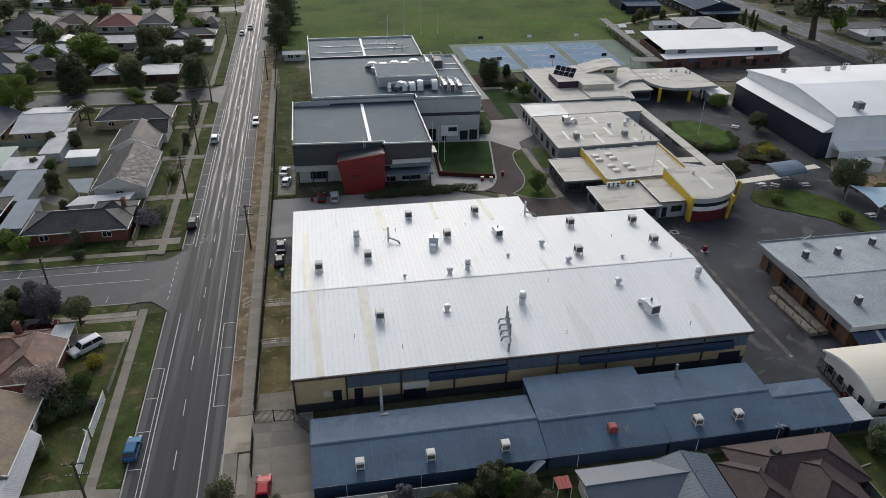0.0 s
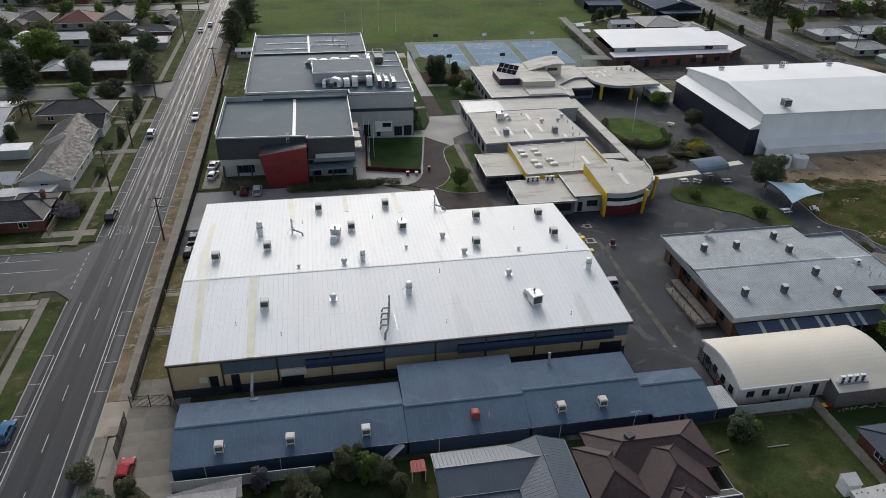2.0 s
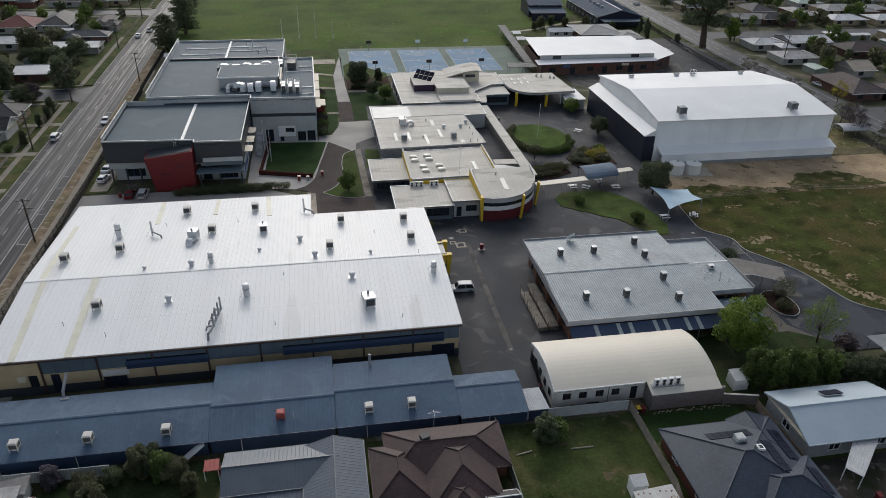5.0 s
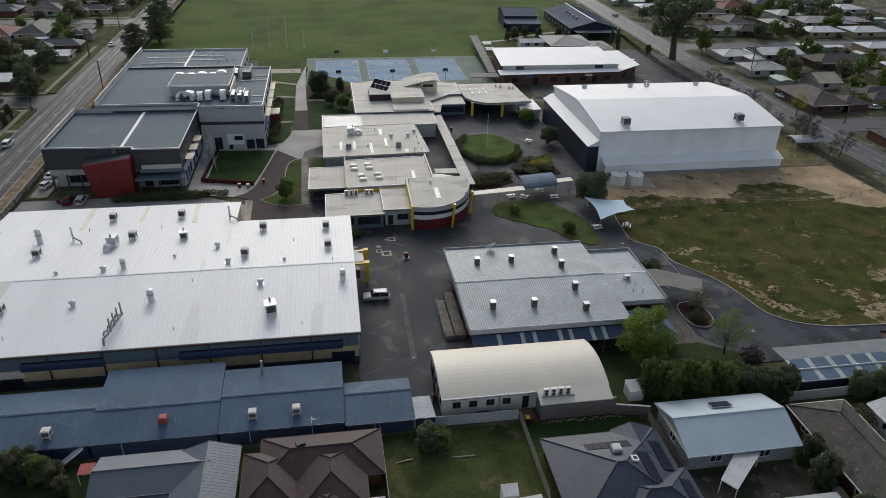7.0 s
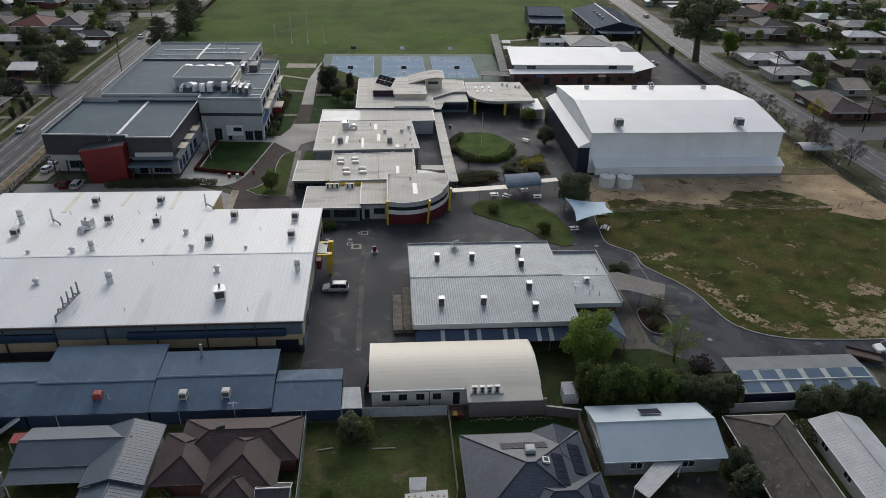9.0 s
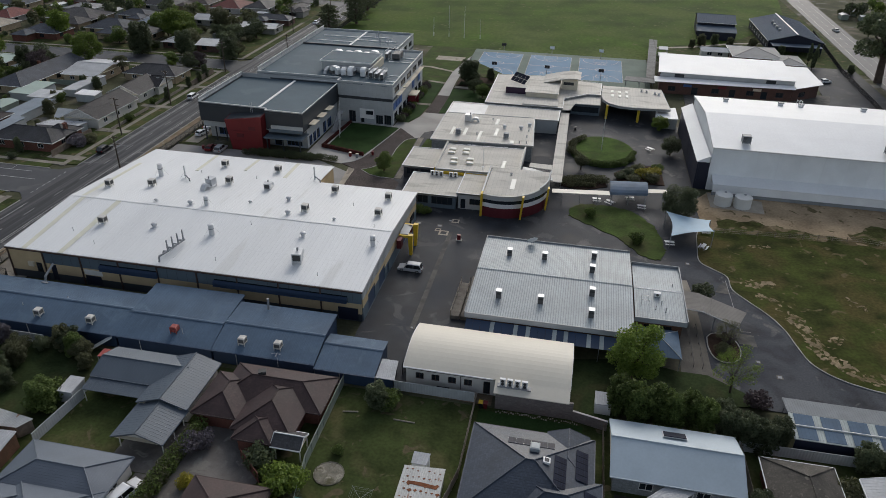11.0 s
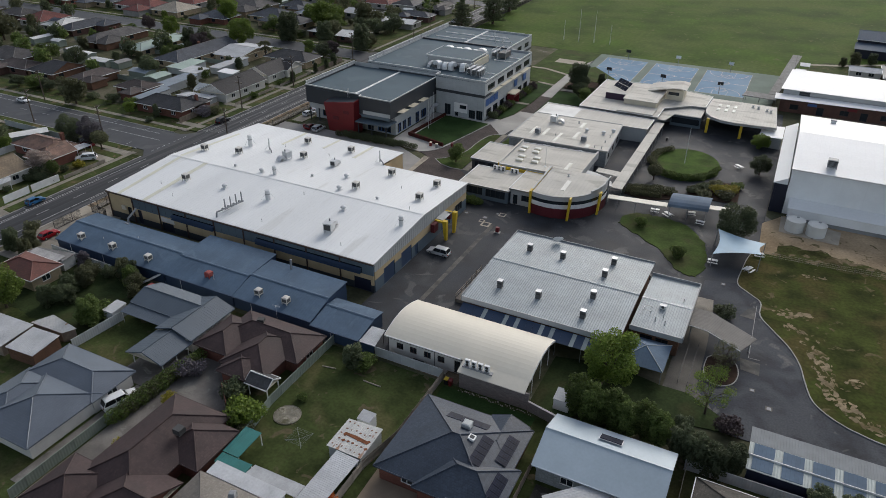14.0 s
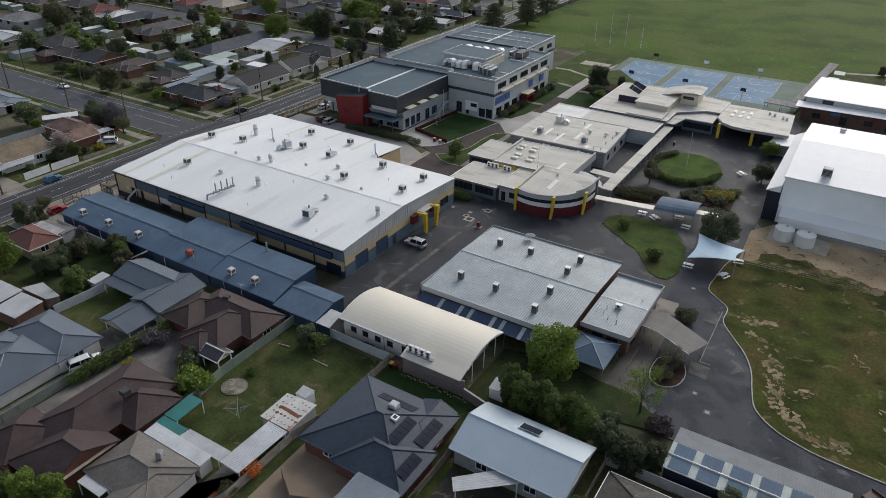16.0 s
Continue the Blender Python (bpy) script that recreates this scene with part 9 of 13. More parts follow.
house("brown_tile_house", "brown tiled brick house with many hips and gables", [(47.4, 61.8, 47.6, 54.4, "x", "hh"), (45.4, 51.0, 44.2, 52.0, "y", "hh"), (52.0, 59.6, 42.6, 52.4, "y", "hh"), (53.0, 57.4, 40.9, 45.4, "y", "hh")], TILE_BROWN, BRICK_RED, cap=TILE_BROWN, pitch=24)
split_unit("units on the brown house", 52.0, 51.7, 4.0, 20, "rooftop_aircon", (1.1, 0.9, 0.6), LOUVRE)
ant = thing("tv_antenna", (53.5, 53.8, 4.1), "thin television antenna on the roof ridge", "antenna", "antennas")
part("mast", Geo().cyl((0, 0, -0.3), (0, 0, 2.3), 0.025, n=5), GALV, ant)
part("element", Geo().tube([(-0.8, 0, 2.1), (0.8, 0, 2.1)], 0.015, 4).tube([(-0.6, 0.3, 2.0), (0.6, 0.3, 2.0)], 0.015, 4).tube([(0, -0.6, 2.1), (0, 0.7, 2.0)], 0.015, 4), GALV, ant)
pc = thing("porch_gable", (0, 0, 0), "small dark tiled porch gable with white timber posts", "porch")
hip_wing(pc, 58.4, 61.5, 40.8, 43.0, 2.35, 30, "x", "gg", TILE_GREY, WHITE, walls_too=False, cap_mat=WHITE)
for x in (58.4, 61.8):
    for y in (40.6, 43.1):
        part("post", Geo().box(x - 0.07, y - 0.07, 0, x + 0.07, y + 0.07, 2.3), WHITE, pc)
house("brown_unit_house", "long brown tiled brick unit with hip roof", [(51.6, 60.6, 17.0, 33.2, "y", "hh"), (56.5, 63.6, 24.8, 31.6, "x", "hh"), (55.6, 63.4, 12.6, 21.6, "x", "hg"), (48.6, 55.0, 12.0, 19.0, "x", "hh")], TILE_BROWN, BRICK_RED, pitch=25, cap=TILE_BROWN)
split_unit("units on the brown house", 59.0, 27.0, 4.4, 0, "rooftop_aircon", (1.2, 1.1, 0.9), LOUVRE)
house("blue_grey_hip_house", "slate blue tiled hip roof house", [(28.3, 41.6, 27.4, 34.2, "x", "hh"), (31.0, 41.4, 17.6, 28.5, "y", "hh"), (28.0, 34.6, 19.0, 27.6, "y", "hh")], TILE_SLATE, RENDER_WHITE, cap=TILE_SLATE, pitch=19)
house("taupe_hip_house", "taupe tiled hip roof house with white walls", [(65.0, 75.8, 16.9, 24.0, "x", "hh"), (71.2, 75.9, 6.0, 22.8, "y", "hh")], mat("taupe_concrete_tiles", (0.17, 0.152, 0.13), 0.42, 0.35, var=0.12, scale=0.4, spec=0.5, rough_var=0.03, **TILE), RENDER_WHITE, cap=mat("taupe_ridge_caps", (0.14, 0.125, 0.11), 0.6), pitch=19)
cooler(71.6, 22.6, 3.45, 0.8, 20, GREY_PAINT, 0.7, 0.2, "small dark grey cooler on a tiled roof")
slab_roof("white_flat_annexe", [(65.2, 24.7), (76.2, 24.7), (76.2, 26.7), (65.2, 26.8)], 2.55, IRON_LIGHT, "white metal roofed annexe behind the house", "shed", walls_mat=RENDER_WHITE, tilt=0.12)
slab_roof("white_porch_roof", [(65.2, 15.0), (69.6, 15.0), (69.6, 16.3), (65.2, 16.3)], 2.3, IRON_LIGHT, "small white metal porch roof", "porch", tilt=0.1)
house("navy_tile_house", "blue-grey tiled hip roof house with solar panels", [(83.7, 98.7, 35.7, 49.6, "x", "hh", 2.6, 18.5), (93.6, 98.0, 43.0, 50.0, "y", "hg", 2.62, 22), (89.6, 99.7, 34.9, 42.3, "x", "hh", 2.56, 24)], TILE_NAVY, BRICK_RED, cap=TILE_NAVY)
cooler(91.6, 45.2, 4.0, 1.2, 0, FENCE_PALE, 0.8, 0.15, "pale grey cooler on a blue-grey tiled roof")
slab_roof("garage_roof", [(93.6, 27.0), (100.2, 27.0), (100.2, 34.7), (93.6, 34.7)], 2.5, IRON_GREY, "grey metal garage roof beside the house", "garage", walls_mat=BRICK_RED, tilt=0.25)


def solar_row(x, y, z, n, m2, label="row of dark solar panels fixed on a tiled roof"):
    s = thing("solar_row", Matrix(pose(x, y, z)) @ m2, label, "solar panels", "solar panels on houses")
    me = None
    for i in range(n):
        p = part("panel", Geo().box(-0.48, -0.8, 0, 0.48, 0.8, 0.05) if me is None else me, SOLAR, s)
        me = p.data
        p.matrix_basis = pose(1.0 * i, 0, 0.08)
    part("rail", Geo().box(-0.5, -0.5, 0, n - 0.5, -0.44, 0.08).box(-0.5, 0.44, 0, n - 0.5, 0.5, 0.08), GALV, s)


solar_row(88.6, 46.75, 3.66, 6, pose(0, 0, 0, -18.5, 0, 0))
solar_row(94.9, 44.3, 4.02, 5, pose(0, 0, 0, 0, 0, -90) @ pose(0, 0, 0, -18.5, 0, 0))
solar_row(97.6, 46.6, 3.16, 5, pose(0, 0, 0, 0, 0, -90) @ pose(0, 0, 0, -18.5, 0, 0))
solar_row(98.7, 39.9, 3.25, 4, pose(0, 0, 0, 0, 0, -90) @ pose(0, 0, 0, -24, 0, 0))
sk = thing("roof_window", (93.2, 43.2, 4.85, 0, 10, 0), "small square roof window", "skylight")
part("frame", Geo().box(-0.45, -0.45, -0.4, 0.45, 0.45, 0.08), WHITE, sk)
part("pane", Geo().box(-0.28, -0.28, 0.08, 0.28, 0.28, 0.1), GLASS, sk)
house("silver_roof_house", "house with broad pale blue metal gable roof", [(101.6, 116.8, 44.6, 53.8, "x", "gg", 3.0, 20)], IRON_PALE, RENDER_GREY, style="plain", cap=IRON_PALE)
sp = thing("solar_heater", (109.2, 51.6, 4.25, -20, 0, 0), "dark roof water heater panel", "solar heater")
part("panel", Geo().box(-1.4, -0.7, 0.02, 1.4, 0.7, 0.12), SOLAR, sp)
part("frame", Geo().box(-1.5, -0.8, -0.05, 1.5, 0.8, 0.02), GALV, sp)
slab_roof("white_patio_roof", [(103.8, 40.4), (105.1, 38.6), (111.4, 44.0), (109.8, 46.2)], 2.5, IRON_LIGHT, "white ribbed patio roof standing off the house", "patio roof", tilt=0.1, step=0.35)
house("mossy_tile_house", "old house with long mossy grey tiled roof", [(120.6, 128.6, 16.0, 51.4, "y", "hh", 2.6, 26)], mat("lichen_spotted_tiles", (0.062, 0.056, 0.047), 0.8, var=0.4, scale=0.5, color2=(0.036, 0.033, 0.028), color3=(0.12, 0.11, 0.09), blotch3=0.62, scale3=1.6, **TILE), BRICK_RED)
house("white_iron_house", "house with weathered white metal roof", [(132.2, 138.5, 22.0, 50.0, "y", "gg", 2.8, 18)], IRON_LIGHT, RENDER_WHITE, style="rib")
slab_roof("white_lean_to", [(110.0, 30.0), (117.0, 30.0), (117.0, 36.5), (110.0, 36.5)], 2.5, IRON_LIGHT, "white metal roof in the back yard", "shed", walls_mat=RENDER_WHITE, tilt=0.2)
house("grey_corner_house", "grey metal roofed house beyond the white one", [(143, 156, 30, 46, "x", "hh", 2.7, 22)], IRON_GREY, RENDER_WHITE, style="plain")
pb = thing("brick_classroom", (0, 0, 0), "brown brick classroom with pale hipped metal roof", "school building")
PALE = mat("pale_grey_iron_roof", (0.34, 0.335, 0.32), 0.7, var=0.1, scale=0.3, bump=0.05, spec=0.12)
hip_wing(pb, 148.6, 166.0, 263.0, 281.0, 3.4, 12, "x", "hh", PALE, BRICK_ORANGE, "plain")
hip_wing(pb, 163.0, 172.6, 257.6, 271.0, 3.0, 13, "y", "hh", PALE, BRICK_ORANGE, "plain", wins=False)
# garden buildings
slab_roof("rusty_shed", [(75.7, 35.6), (81.0, 35.6), (80.9, 41.4), (75.7, 41.0)], 2.2, IRON_RUST, "garden shed with rust-streaked iron roof", walls_mat=FENCE_PALE, tilt=0.15, step=0.3)
rusty = bpy.data.objects["rusty_shed"]
rm_ = random.Random(9)
for i in range(7):
    for j in range(5):
        if (i, j) == (3, 4):
            continue
        w = rm_.uniform(0.1, 0.2) if j not in (1, 2) else rm_.uniform(0.16, 0.42)
        x, y = 76.2 + 0.7 * i + 0.3 * (j % 2), 36.3 + 1.05 * j + rm_.uniform(-0.12, 0.12)
        z = 2.235 + 0.15 * (y - 35.6) / 5.6
        part("rust_patch", Geo().prism([(x - w, y), (x, y - w * 0.9), (x + w, y + 0.02), (x + 0.03, y + w * 0.8)], z - 0.02, z + 0.004), RUST_MARK, rusty)
part("rust_patch", Geo().prism([(76.6, 38.3), (80.4, 38.0), (80.6, 38.5), (78.4, 38.75), (76.7, 38.7)], 2.28, 2.315), RUST_MARK, rusty)
slab_roof("small_white_shed", [(76.3, 41.9), (78.3, 41.9), (78.5, 43.7), (76.3, 43.7)], 1.9, IRON_LIGHT, "small white garden shed", walls_mat=WHITE, tilt=0.25, step=0.3)
slab_roof("pergola_roof", [(69.4, 26.9), (77.3, 26.8), (77.3, 28.8), (69.6, 28.7)], 2.2, IRON_LIGHT, "grey corrugated pergola roof", "pergola", tilt=0.0, step=0.3)
slab_roof("pergola_roof", [(80.7, 26.7), (80.9, 35.4), (77.4, 35.5), (77.35, 26.8)], 2.12, IRON_LIGHT, "grey corrugated pergola roof", "pergola", tilt=0.06, step=0.3)
slab_roof("teal_shade_house", [(64.2, 28.7), (66.8, 28.7), (66.8, 33.4), (64.1, 33.4)], 2.1, TEAL, "garden shelter covered with teal shade cloth", "shade house", tilt=0.2)
slab_roof("teal_shade_house", [(64.3, 26.95), (69.2, 26.95), (69.2, 28.6), (64.3, 28.6)], 1.95, TEAL, "low garden shelter covered with teal shade cloth", "shade house", tilt=0.1)
slab_roof("tiny_garden_shed", [(99.2, 58.2), (101.6, 58.2), (101.6, 60.6), (99.2, 60.6)], 1.9, IRON_LIGHT, "small white tin shed beside the trees", walls_mat=WHITE, tilt=0.35, step=0.3)
slab_roof("old_iron_shed", [(19.2, 29.8), (25.1, 30.2), (24.8, 35.4), (19.0, 35.0)], 2.3, IRON_LIGHT, "old shed with pale grey corrugated roof", walls_mat=BRICK_ORANGE, tilt=0.4, step=0.35)
slab_roof("old_iron_shed", [(16.4, 36.2), (23.6, 36.5), (24.8, 38.3), (18.2, 39.2)], 2.0, IRON_RUST, "low rusty lean-to in the garden", walls_mat=TIMBER, tilt=0.2, step=0.35)
slab_roof("old_iron_shed", [(8.6, 29.0), (18.4, 29.6), (18.2, 35.6), (9.0, 35.2)], 2.2, IRON_LIGHT, "old garden shed with pale iron roof", walls_mat=TIMBER, tilt=0.3, step=0.35)
lp = thing("leaning_panel", (20.6, 55.4, 0, 0, 62, 25), "white panel leaning against the shed wall", "panel")
part("panel", Geo().box(-0.1, -0.5, 0.0, 0.0, 0.5, 4.4), WHITE, lp)
slab_roof("back_shed", [(24.0, 44.0), (26.3, 44.0), (26.3, 47.2), (24.0, 47.2)], 2.1, IRON_LIGHT, "small shed with white iron roof", walls_mat=FENCE_PALE, tilt=0.2, step=0.3)
slab_roof("carport_roof", [(-3.8, 50.9), (4.0, 50.9), (4.0, 52.8), (-3.8, 52.6)], 2.5, IRON_DULL, "dull grey ribbed carport roof beside a red roof", "carport", tilt=0.15, step=0.3)
house("red_tile_house", "house with red tiled hip roof behind a garden", [(-3.8, 5.6, 44.4, 50.2, "x", "hh", 2.6, 22)], TILE_RED, BRICK_CREAM)
slab_roof("grey_flat_roof", [(-5.0, 51.2), (4.7, 51.6), (4.4, 54.6), (-4.2, 53.0)], 2.4, IRON_DULL, "flat dull metal roof beside the red one", walls_mat=FENCE_PALE)
slab_roof("red_garden_seat", [(24.6, 52.4), (26.4, 52.4), (26.4, 54.2), (24.6, 54.2)], 1.9, COOLER_RED, "small red roofed garden seat", "garden seat", tilt=0.1)
cpk = thing("carport", (0, 0, 0), "long carport with pale ribbed roof and blue solar sheets", "carport")
part("roof", ribbed([[(125.4, 61.2, 2.9), (146.4, 61.2, 2.9), (146.4, 64.6, 2.6), (125.4, 64.6, 2.6)]], 0.35, rib=0.03), mat("dull_carport_sheet", (0.2, 0.215, 0.225), 0.7, var=0.12, scale=0.4, bump=0.05, spec=0.15), cpk)
part("roof", ribbed([[(125.4, 56.4, 2.5), (146.4, 56.4, 2.5), (146.4, 61.1, 2.95), (125.4, 61.1, 2.95)]], 0.35), CLEAR_SHEET, cpk)
for k in range(6):
    for ya, yb, za, zb in ((56.6, 58.6, 2.58, 2.77), (59.0, 61.0, 2.82, 3.0)):
        xa = 126.0 + 3.5 * k
        part("blue_sheet", Geo().add([(xa, ya, za), (xa + 2.5, ya, za), (xa + 2.5, yb, zb), (xa, yb, zb), (xa, ya, za - 0.05), (xa + 2.5, ya, za - 0.05), (xa + 2.5, yb, zb - 0.05), (xa, yb, zb - 0.05)],
                                     [(0, 1, 2, 3), (7, 6, 5, 4), (0, 4, 5, 1), (1, 5, 6, 2), (2, 6, 7, 3), (3, 7, 4, 0)]), ROOF_BLUE, cpk, "blue roof sheet")
part("ridge_pipe", Geo().cyl((125.4, 58.8, 2.86), (146.4, 58.8, 2.86), 0.1, n=6), WHITE, cpk)
for k in range(6):
    for y in (56.8, 64.2):
        part("post", Geo().cyl((126 + 4 * k, y, 0), (126 + 4 * k, y, 2.6), 0.06, n=6), GREY_PAINT, cpk)
part("back_wall", Geo().box(125.6, 56.5, 0, 146.2, 56.62, 2.4), NAVY, cpk)

TILE_WET = mat("wet_dark_grey_tiles", (0.042, 0.04, 0.042), 0.5, var=0.45, scale=1.3, fine=3.5, rough_var=0.14, rough_band=(0.4, 0.6), spec=0.1, bump=0.3, pattern=("tile", 0.3, 0.34, 0.02, 0.62))
# houses across the wide road
house("tan_tile_house", "cream weatherboard house with tan tiled gable roof", [(-50.4, -40.2, 64.8, 77.4, "y", "gg", 2.8, 24)], TILE_TAN, RENDER_WHITE, chimney=(-48.5, 68.5, 5.4))
slab_roof("front_veranda", [(-37.6, 60.2), (-38.0, 71.2), (-39.6, 72.2), (-39.6, 60.2)], 2.2, IRON_LIGHT, "white metal front veranda roof", "veranda", tilt=0.4, step=0.3)
slab_roof("side_veranda", [(-50.0, 60.0), (-39.7, 60.2), (-39.7, 64.0), (-50.0, 64.0)], 2.3, IRON_LIGHT, "grey corrugated side veranda roof", "veranda", tilt=0.25, step=0.3)
house("pink_tile_house", "weathered pink tiled brick house", [(-58.4, -43.4, 86.4, 93.6, "x", "hh", 2.6, 24), (-47.5, -40.4, 82.0, 90.6, "y", "hg", 2.6, 24)], TILE_ROSE, BRICK_RED, chimney=(-47.0, 92.6, 5.2))
slab_roof("carport_roof", [(-43.0, 90.8), (-40.0, 90.8), (-40.0, 95.4), (-43.0, 95.4)], 2.4, IRON_LIGHT, "small pale carport roof", "carport")
house("dark_corner_house", "brick corner house with dark tiled hip roof", [(-57.0, -38.6, 125.8, 134.6, "x", "hh", 2.7, 24), (-46.0, -38.6, 131.0, 137.4, "y", "hh", 2.7, 24)], TILE_GREY, BRICK_RED, chimney=(-40.2, 133.8, 5.0))
slab_roof("pale_lean_to", [(-52.5, 137.2), (-40.5, 138.2), (-39.8, 142.4), (-51.0, 141.6)], 2.5, IRON_LIGHT, "pale flat metal roof between houses", "lean-to", walls_mat=FENCE_PALE)
house("ash_gable_house", "house with wet dark grey tiled gable roof", [(-48.6, -38.2, 144.0, 163.0, "y", "gg", 2.8, 26)], TILE_WET, RENDER_WHITE)
house("grey_gable_house", "house with crossed wet grey tiled gables", [(-50.0, -40.0, 167.0, 180.0, "y", "gg", 2.7, 25), (-47.0, -38.8, 176.0, 184.4, "x", "hg", 2.7, 25)], TILE_WET, RENDER_WHITE)
house("long_hip_house", "long dark tiled hip roof house", [(-58.0, -39.6, 187.6, 197.4, "x", "hh", 2.7, 22)], TILE_GREY, BRICK_CREAM)
house("white_iron_roof_house", "house with broad white iron roof", [(-76.4, -64.4, 181.0, 199.4, "x", "gg", 2.8, 9)], IRON_LIGHT, BRICK_CREAM, style="rib")
slab_roof("blue_carport_roof", [(-51.8, 144.0), (-49.6, 143.4), (-50.2, 150.8), (-55.6, 150.8)], 2.4, IRON_GREY, "blue-grey metal carport roof", "carport", tilt=0.1)
for x0, x1, y0, y1, mt in ((-67.5, -61.2, 141.6, 156.8, IRON_GREY), (-62.6, -58.2, 129.0, 141.2, IRON_GREY), (-66.4, -61.6, 166.8, 183.0, IRON_LIGHT), (-59.6, -52.6, 163.6, 167.6, WHITE), (-72, -64, 158, 165, IRON_LIGHT), (-80, -72, 160, 172, IRON_GREEN)):
    slab_roof("yard_shed", [(x0, y0), (x1, y0), (x1, y1), (x0, y1)], 2.4, mt, "back yard shed with metal roof", walls_mat=FENCE_PALE, tilt=0.3, step=0.5)
gable_block("bus_shelter_shed", (-7.2, 249.2, 0), 7.0, 3.5, 2.4, 0.5, CLAD_GREY, IRON_LIGHT, "small grey shed behind the street fence", "shed")
esh = thing("arched_shed", (190.2, 154.6, 0), "small open shelter with pale arched metal roof", "shelter")
arch = [(-2.6 * math.cos(math.pi * k / 10), 1.9 + 1.0 * math.sin(math.pi * k / 10)) for k in range(11)]
part("roof", Geo().extrude(arch + [(p * 0.97, z - 0.07) for p, z in reversed(arch)], -4.1, 4.1), IRON_LIGHT, esh, "pale arched roof sheets")
for x in (-3.9, 0.0, 3.9):
    for y in (-2.5, 2.5):
        part("post", Geo().cyl((x, y, 0), (x, y, 1.95), 0.05, n=6), GALV, esh)

# the streets of houses beyond the roads, lot by lot
RIDGE_PALE = mat("pale_ridge_mortar", (0.19, 0.18, 0.17), 0.8, var=0.15, scale=0.6, bump=0.05, spec=0.1)
SUBURB_ROOF = {
    "ash": ("ash grey tiled", TILE_ASH), "slate": ("dark slate blue tiled", TILE_SUB_SLATE), "brown": ("weathered brown tiled", TILE_SUB_BROWN), "red": ("faded red tiled", TILE_SUB_RED),
    "dark": ("dark charcoal tiled", TILE_SUB_DARK), "moss": ("mossy grey tiled", TILE_MOSS), "tan": ("tan tiled", TILE_TAN), "pale": ("pale iron roofed", IRON_LIGHT), "dull": ("dull grey iron roofed", IRON_DULL),
    "blue": ("blue-grey iron roofed", IRON_GREY), "green": ("pale green iron roofed", IRON_GREEN), "cream": ("cream tiled", TILE_SUB_CREAM), "white": ("white iron roofed", WHITE_IRON),
}
SUBURB_WALL = {"b": BRICK_BROWN, "r": BRICK_RED, "c": BRICK_CREAM, "o": BRICK_ORANGE, "w": mat("dull_weatherboard", (0.34, 0.33, 0.31), 0.7, var=0.15, scale=0.5, bump=0.15, rnd=0.2, pattern=("seam", 60.0, 0.18, 0.012, 0.75, 0.03))}
TAKEN = [(-62, -36, 123, 200), (-81, -60, 140, 202), (-62, -36, 62, 97)]
rh = random.Random(11)


def suburb_house(x0, x1, y0, y1, form, roof, wall, eave=2.6, pitch=None):
    """form: the ridge's axis, its two ends (h or g), and where a cross wing stands (L, R or none)."""
    words, rm = SUBURB_ROOF[roof]
    tile = roof not in ("pale", "dull", "blue", "green", "white")
    pitch = pitch or (21 if tile else 13)
    axis, ends, wing = form[0], form[1:3], form[3:]
    wings = []
    if wing:
        if axis == "x":
            ym = y0 + 0.34 * (y1 - y0)
            wings = [(x0, x1, ym, y1, "x", ends)]
            w = 0.42 * (x1 - x0)
            wings.append((x0, x0 + w, y0, ym + 2, "y", "hh") if wing == "L" else (x1 - w, x1, y0, ym + 2, "y", "hh"))
        else:
            xm = x1 - 0.34 * (x1 - x0)
            wings = [(x0, xm, y0, y1, "y", ends)]
            w = 0.42 * (y1 - y0)
            wings.append((xm - 2, x1, y0, y0 + w, "x", "hh") if wing == "L" else (xm - 2, x1, y1 - w, y1, "x", "hh"))
    else:
        wings = [(x0, x1, y0, y1, axis, ends)]
    shape = "gabled" if ends == "gg" else "hip roof"
    h = thing("suburban_house", (0, 0, 0), words + " " + shape + " suburban house", "house", "suburban houses")
    for xa, xb, ya, yb, ax, en in wings:
        hip_wing(h, xa, xb, ya, yb, eave, pitch, ax, en, rm, SUBURB_WALL[wall], "tile" if tile else "plain", cap_mat=RIDGE_PALE, simple=True)
    xa, xb, ya, yb = wings[0][:4]
    part("gutter", Geo().box(xa - 0.6, ya - 0.62, eave - 0.14, xb + 0.6, ya - 0.5, eave + 0.02).box(xb + 0.5, ya - 0.5, eave - 0.14, xb + 0.62, yb + 0.5, eave + 0.02), WHITE, h, "white gutter")
    for k in range(max(1, int((xb - xa) / 6.5))):
        xx = xa + 3.0 + 6.0 * k
        part("window", Geo().box(xx - 0.95, ya - 0.05, eave - 1.8, xx + 0.95, ya + 0.05, eave - 0.5), GLASS, h, "dark window")
    for k in range(max(1, int((yb - ya) / 8))):
        yy = ya + 3.2 + 7.0 * k
        part("window", Geo().box(xb - 0.05, yy - 0.95, eave - 1.8, xb + 0.05, yy + 0.95, eave - 0.5), GLASS, h, "dark window")
    if rh.random() < 0.25 and tile:
        cx, cy = xa + (xb - xa) * 0.3, ya + (yb - ya) * 0.6
        part("chimney", Geo().box(cx - 0.45, cy - 0.35, eave, cx + 0.45, cy + 0.35, eave + 2.6), BRICK_RED, h, "red brick chimney")
    TAKEN.append((x0 - 1, x1 + 1, y0 - 1, y1 + 1))
    return h


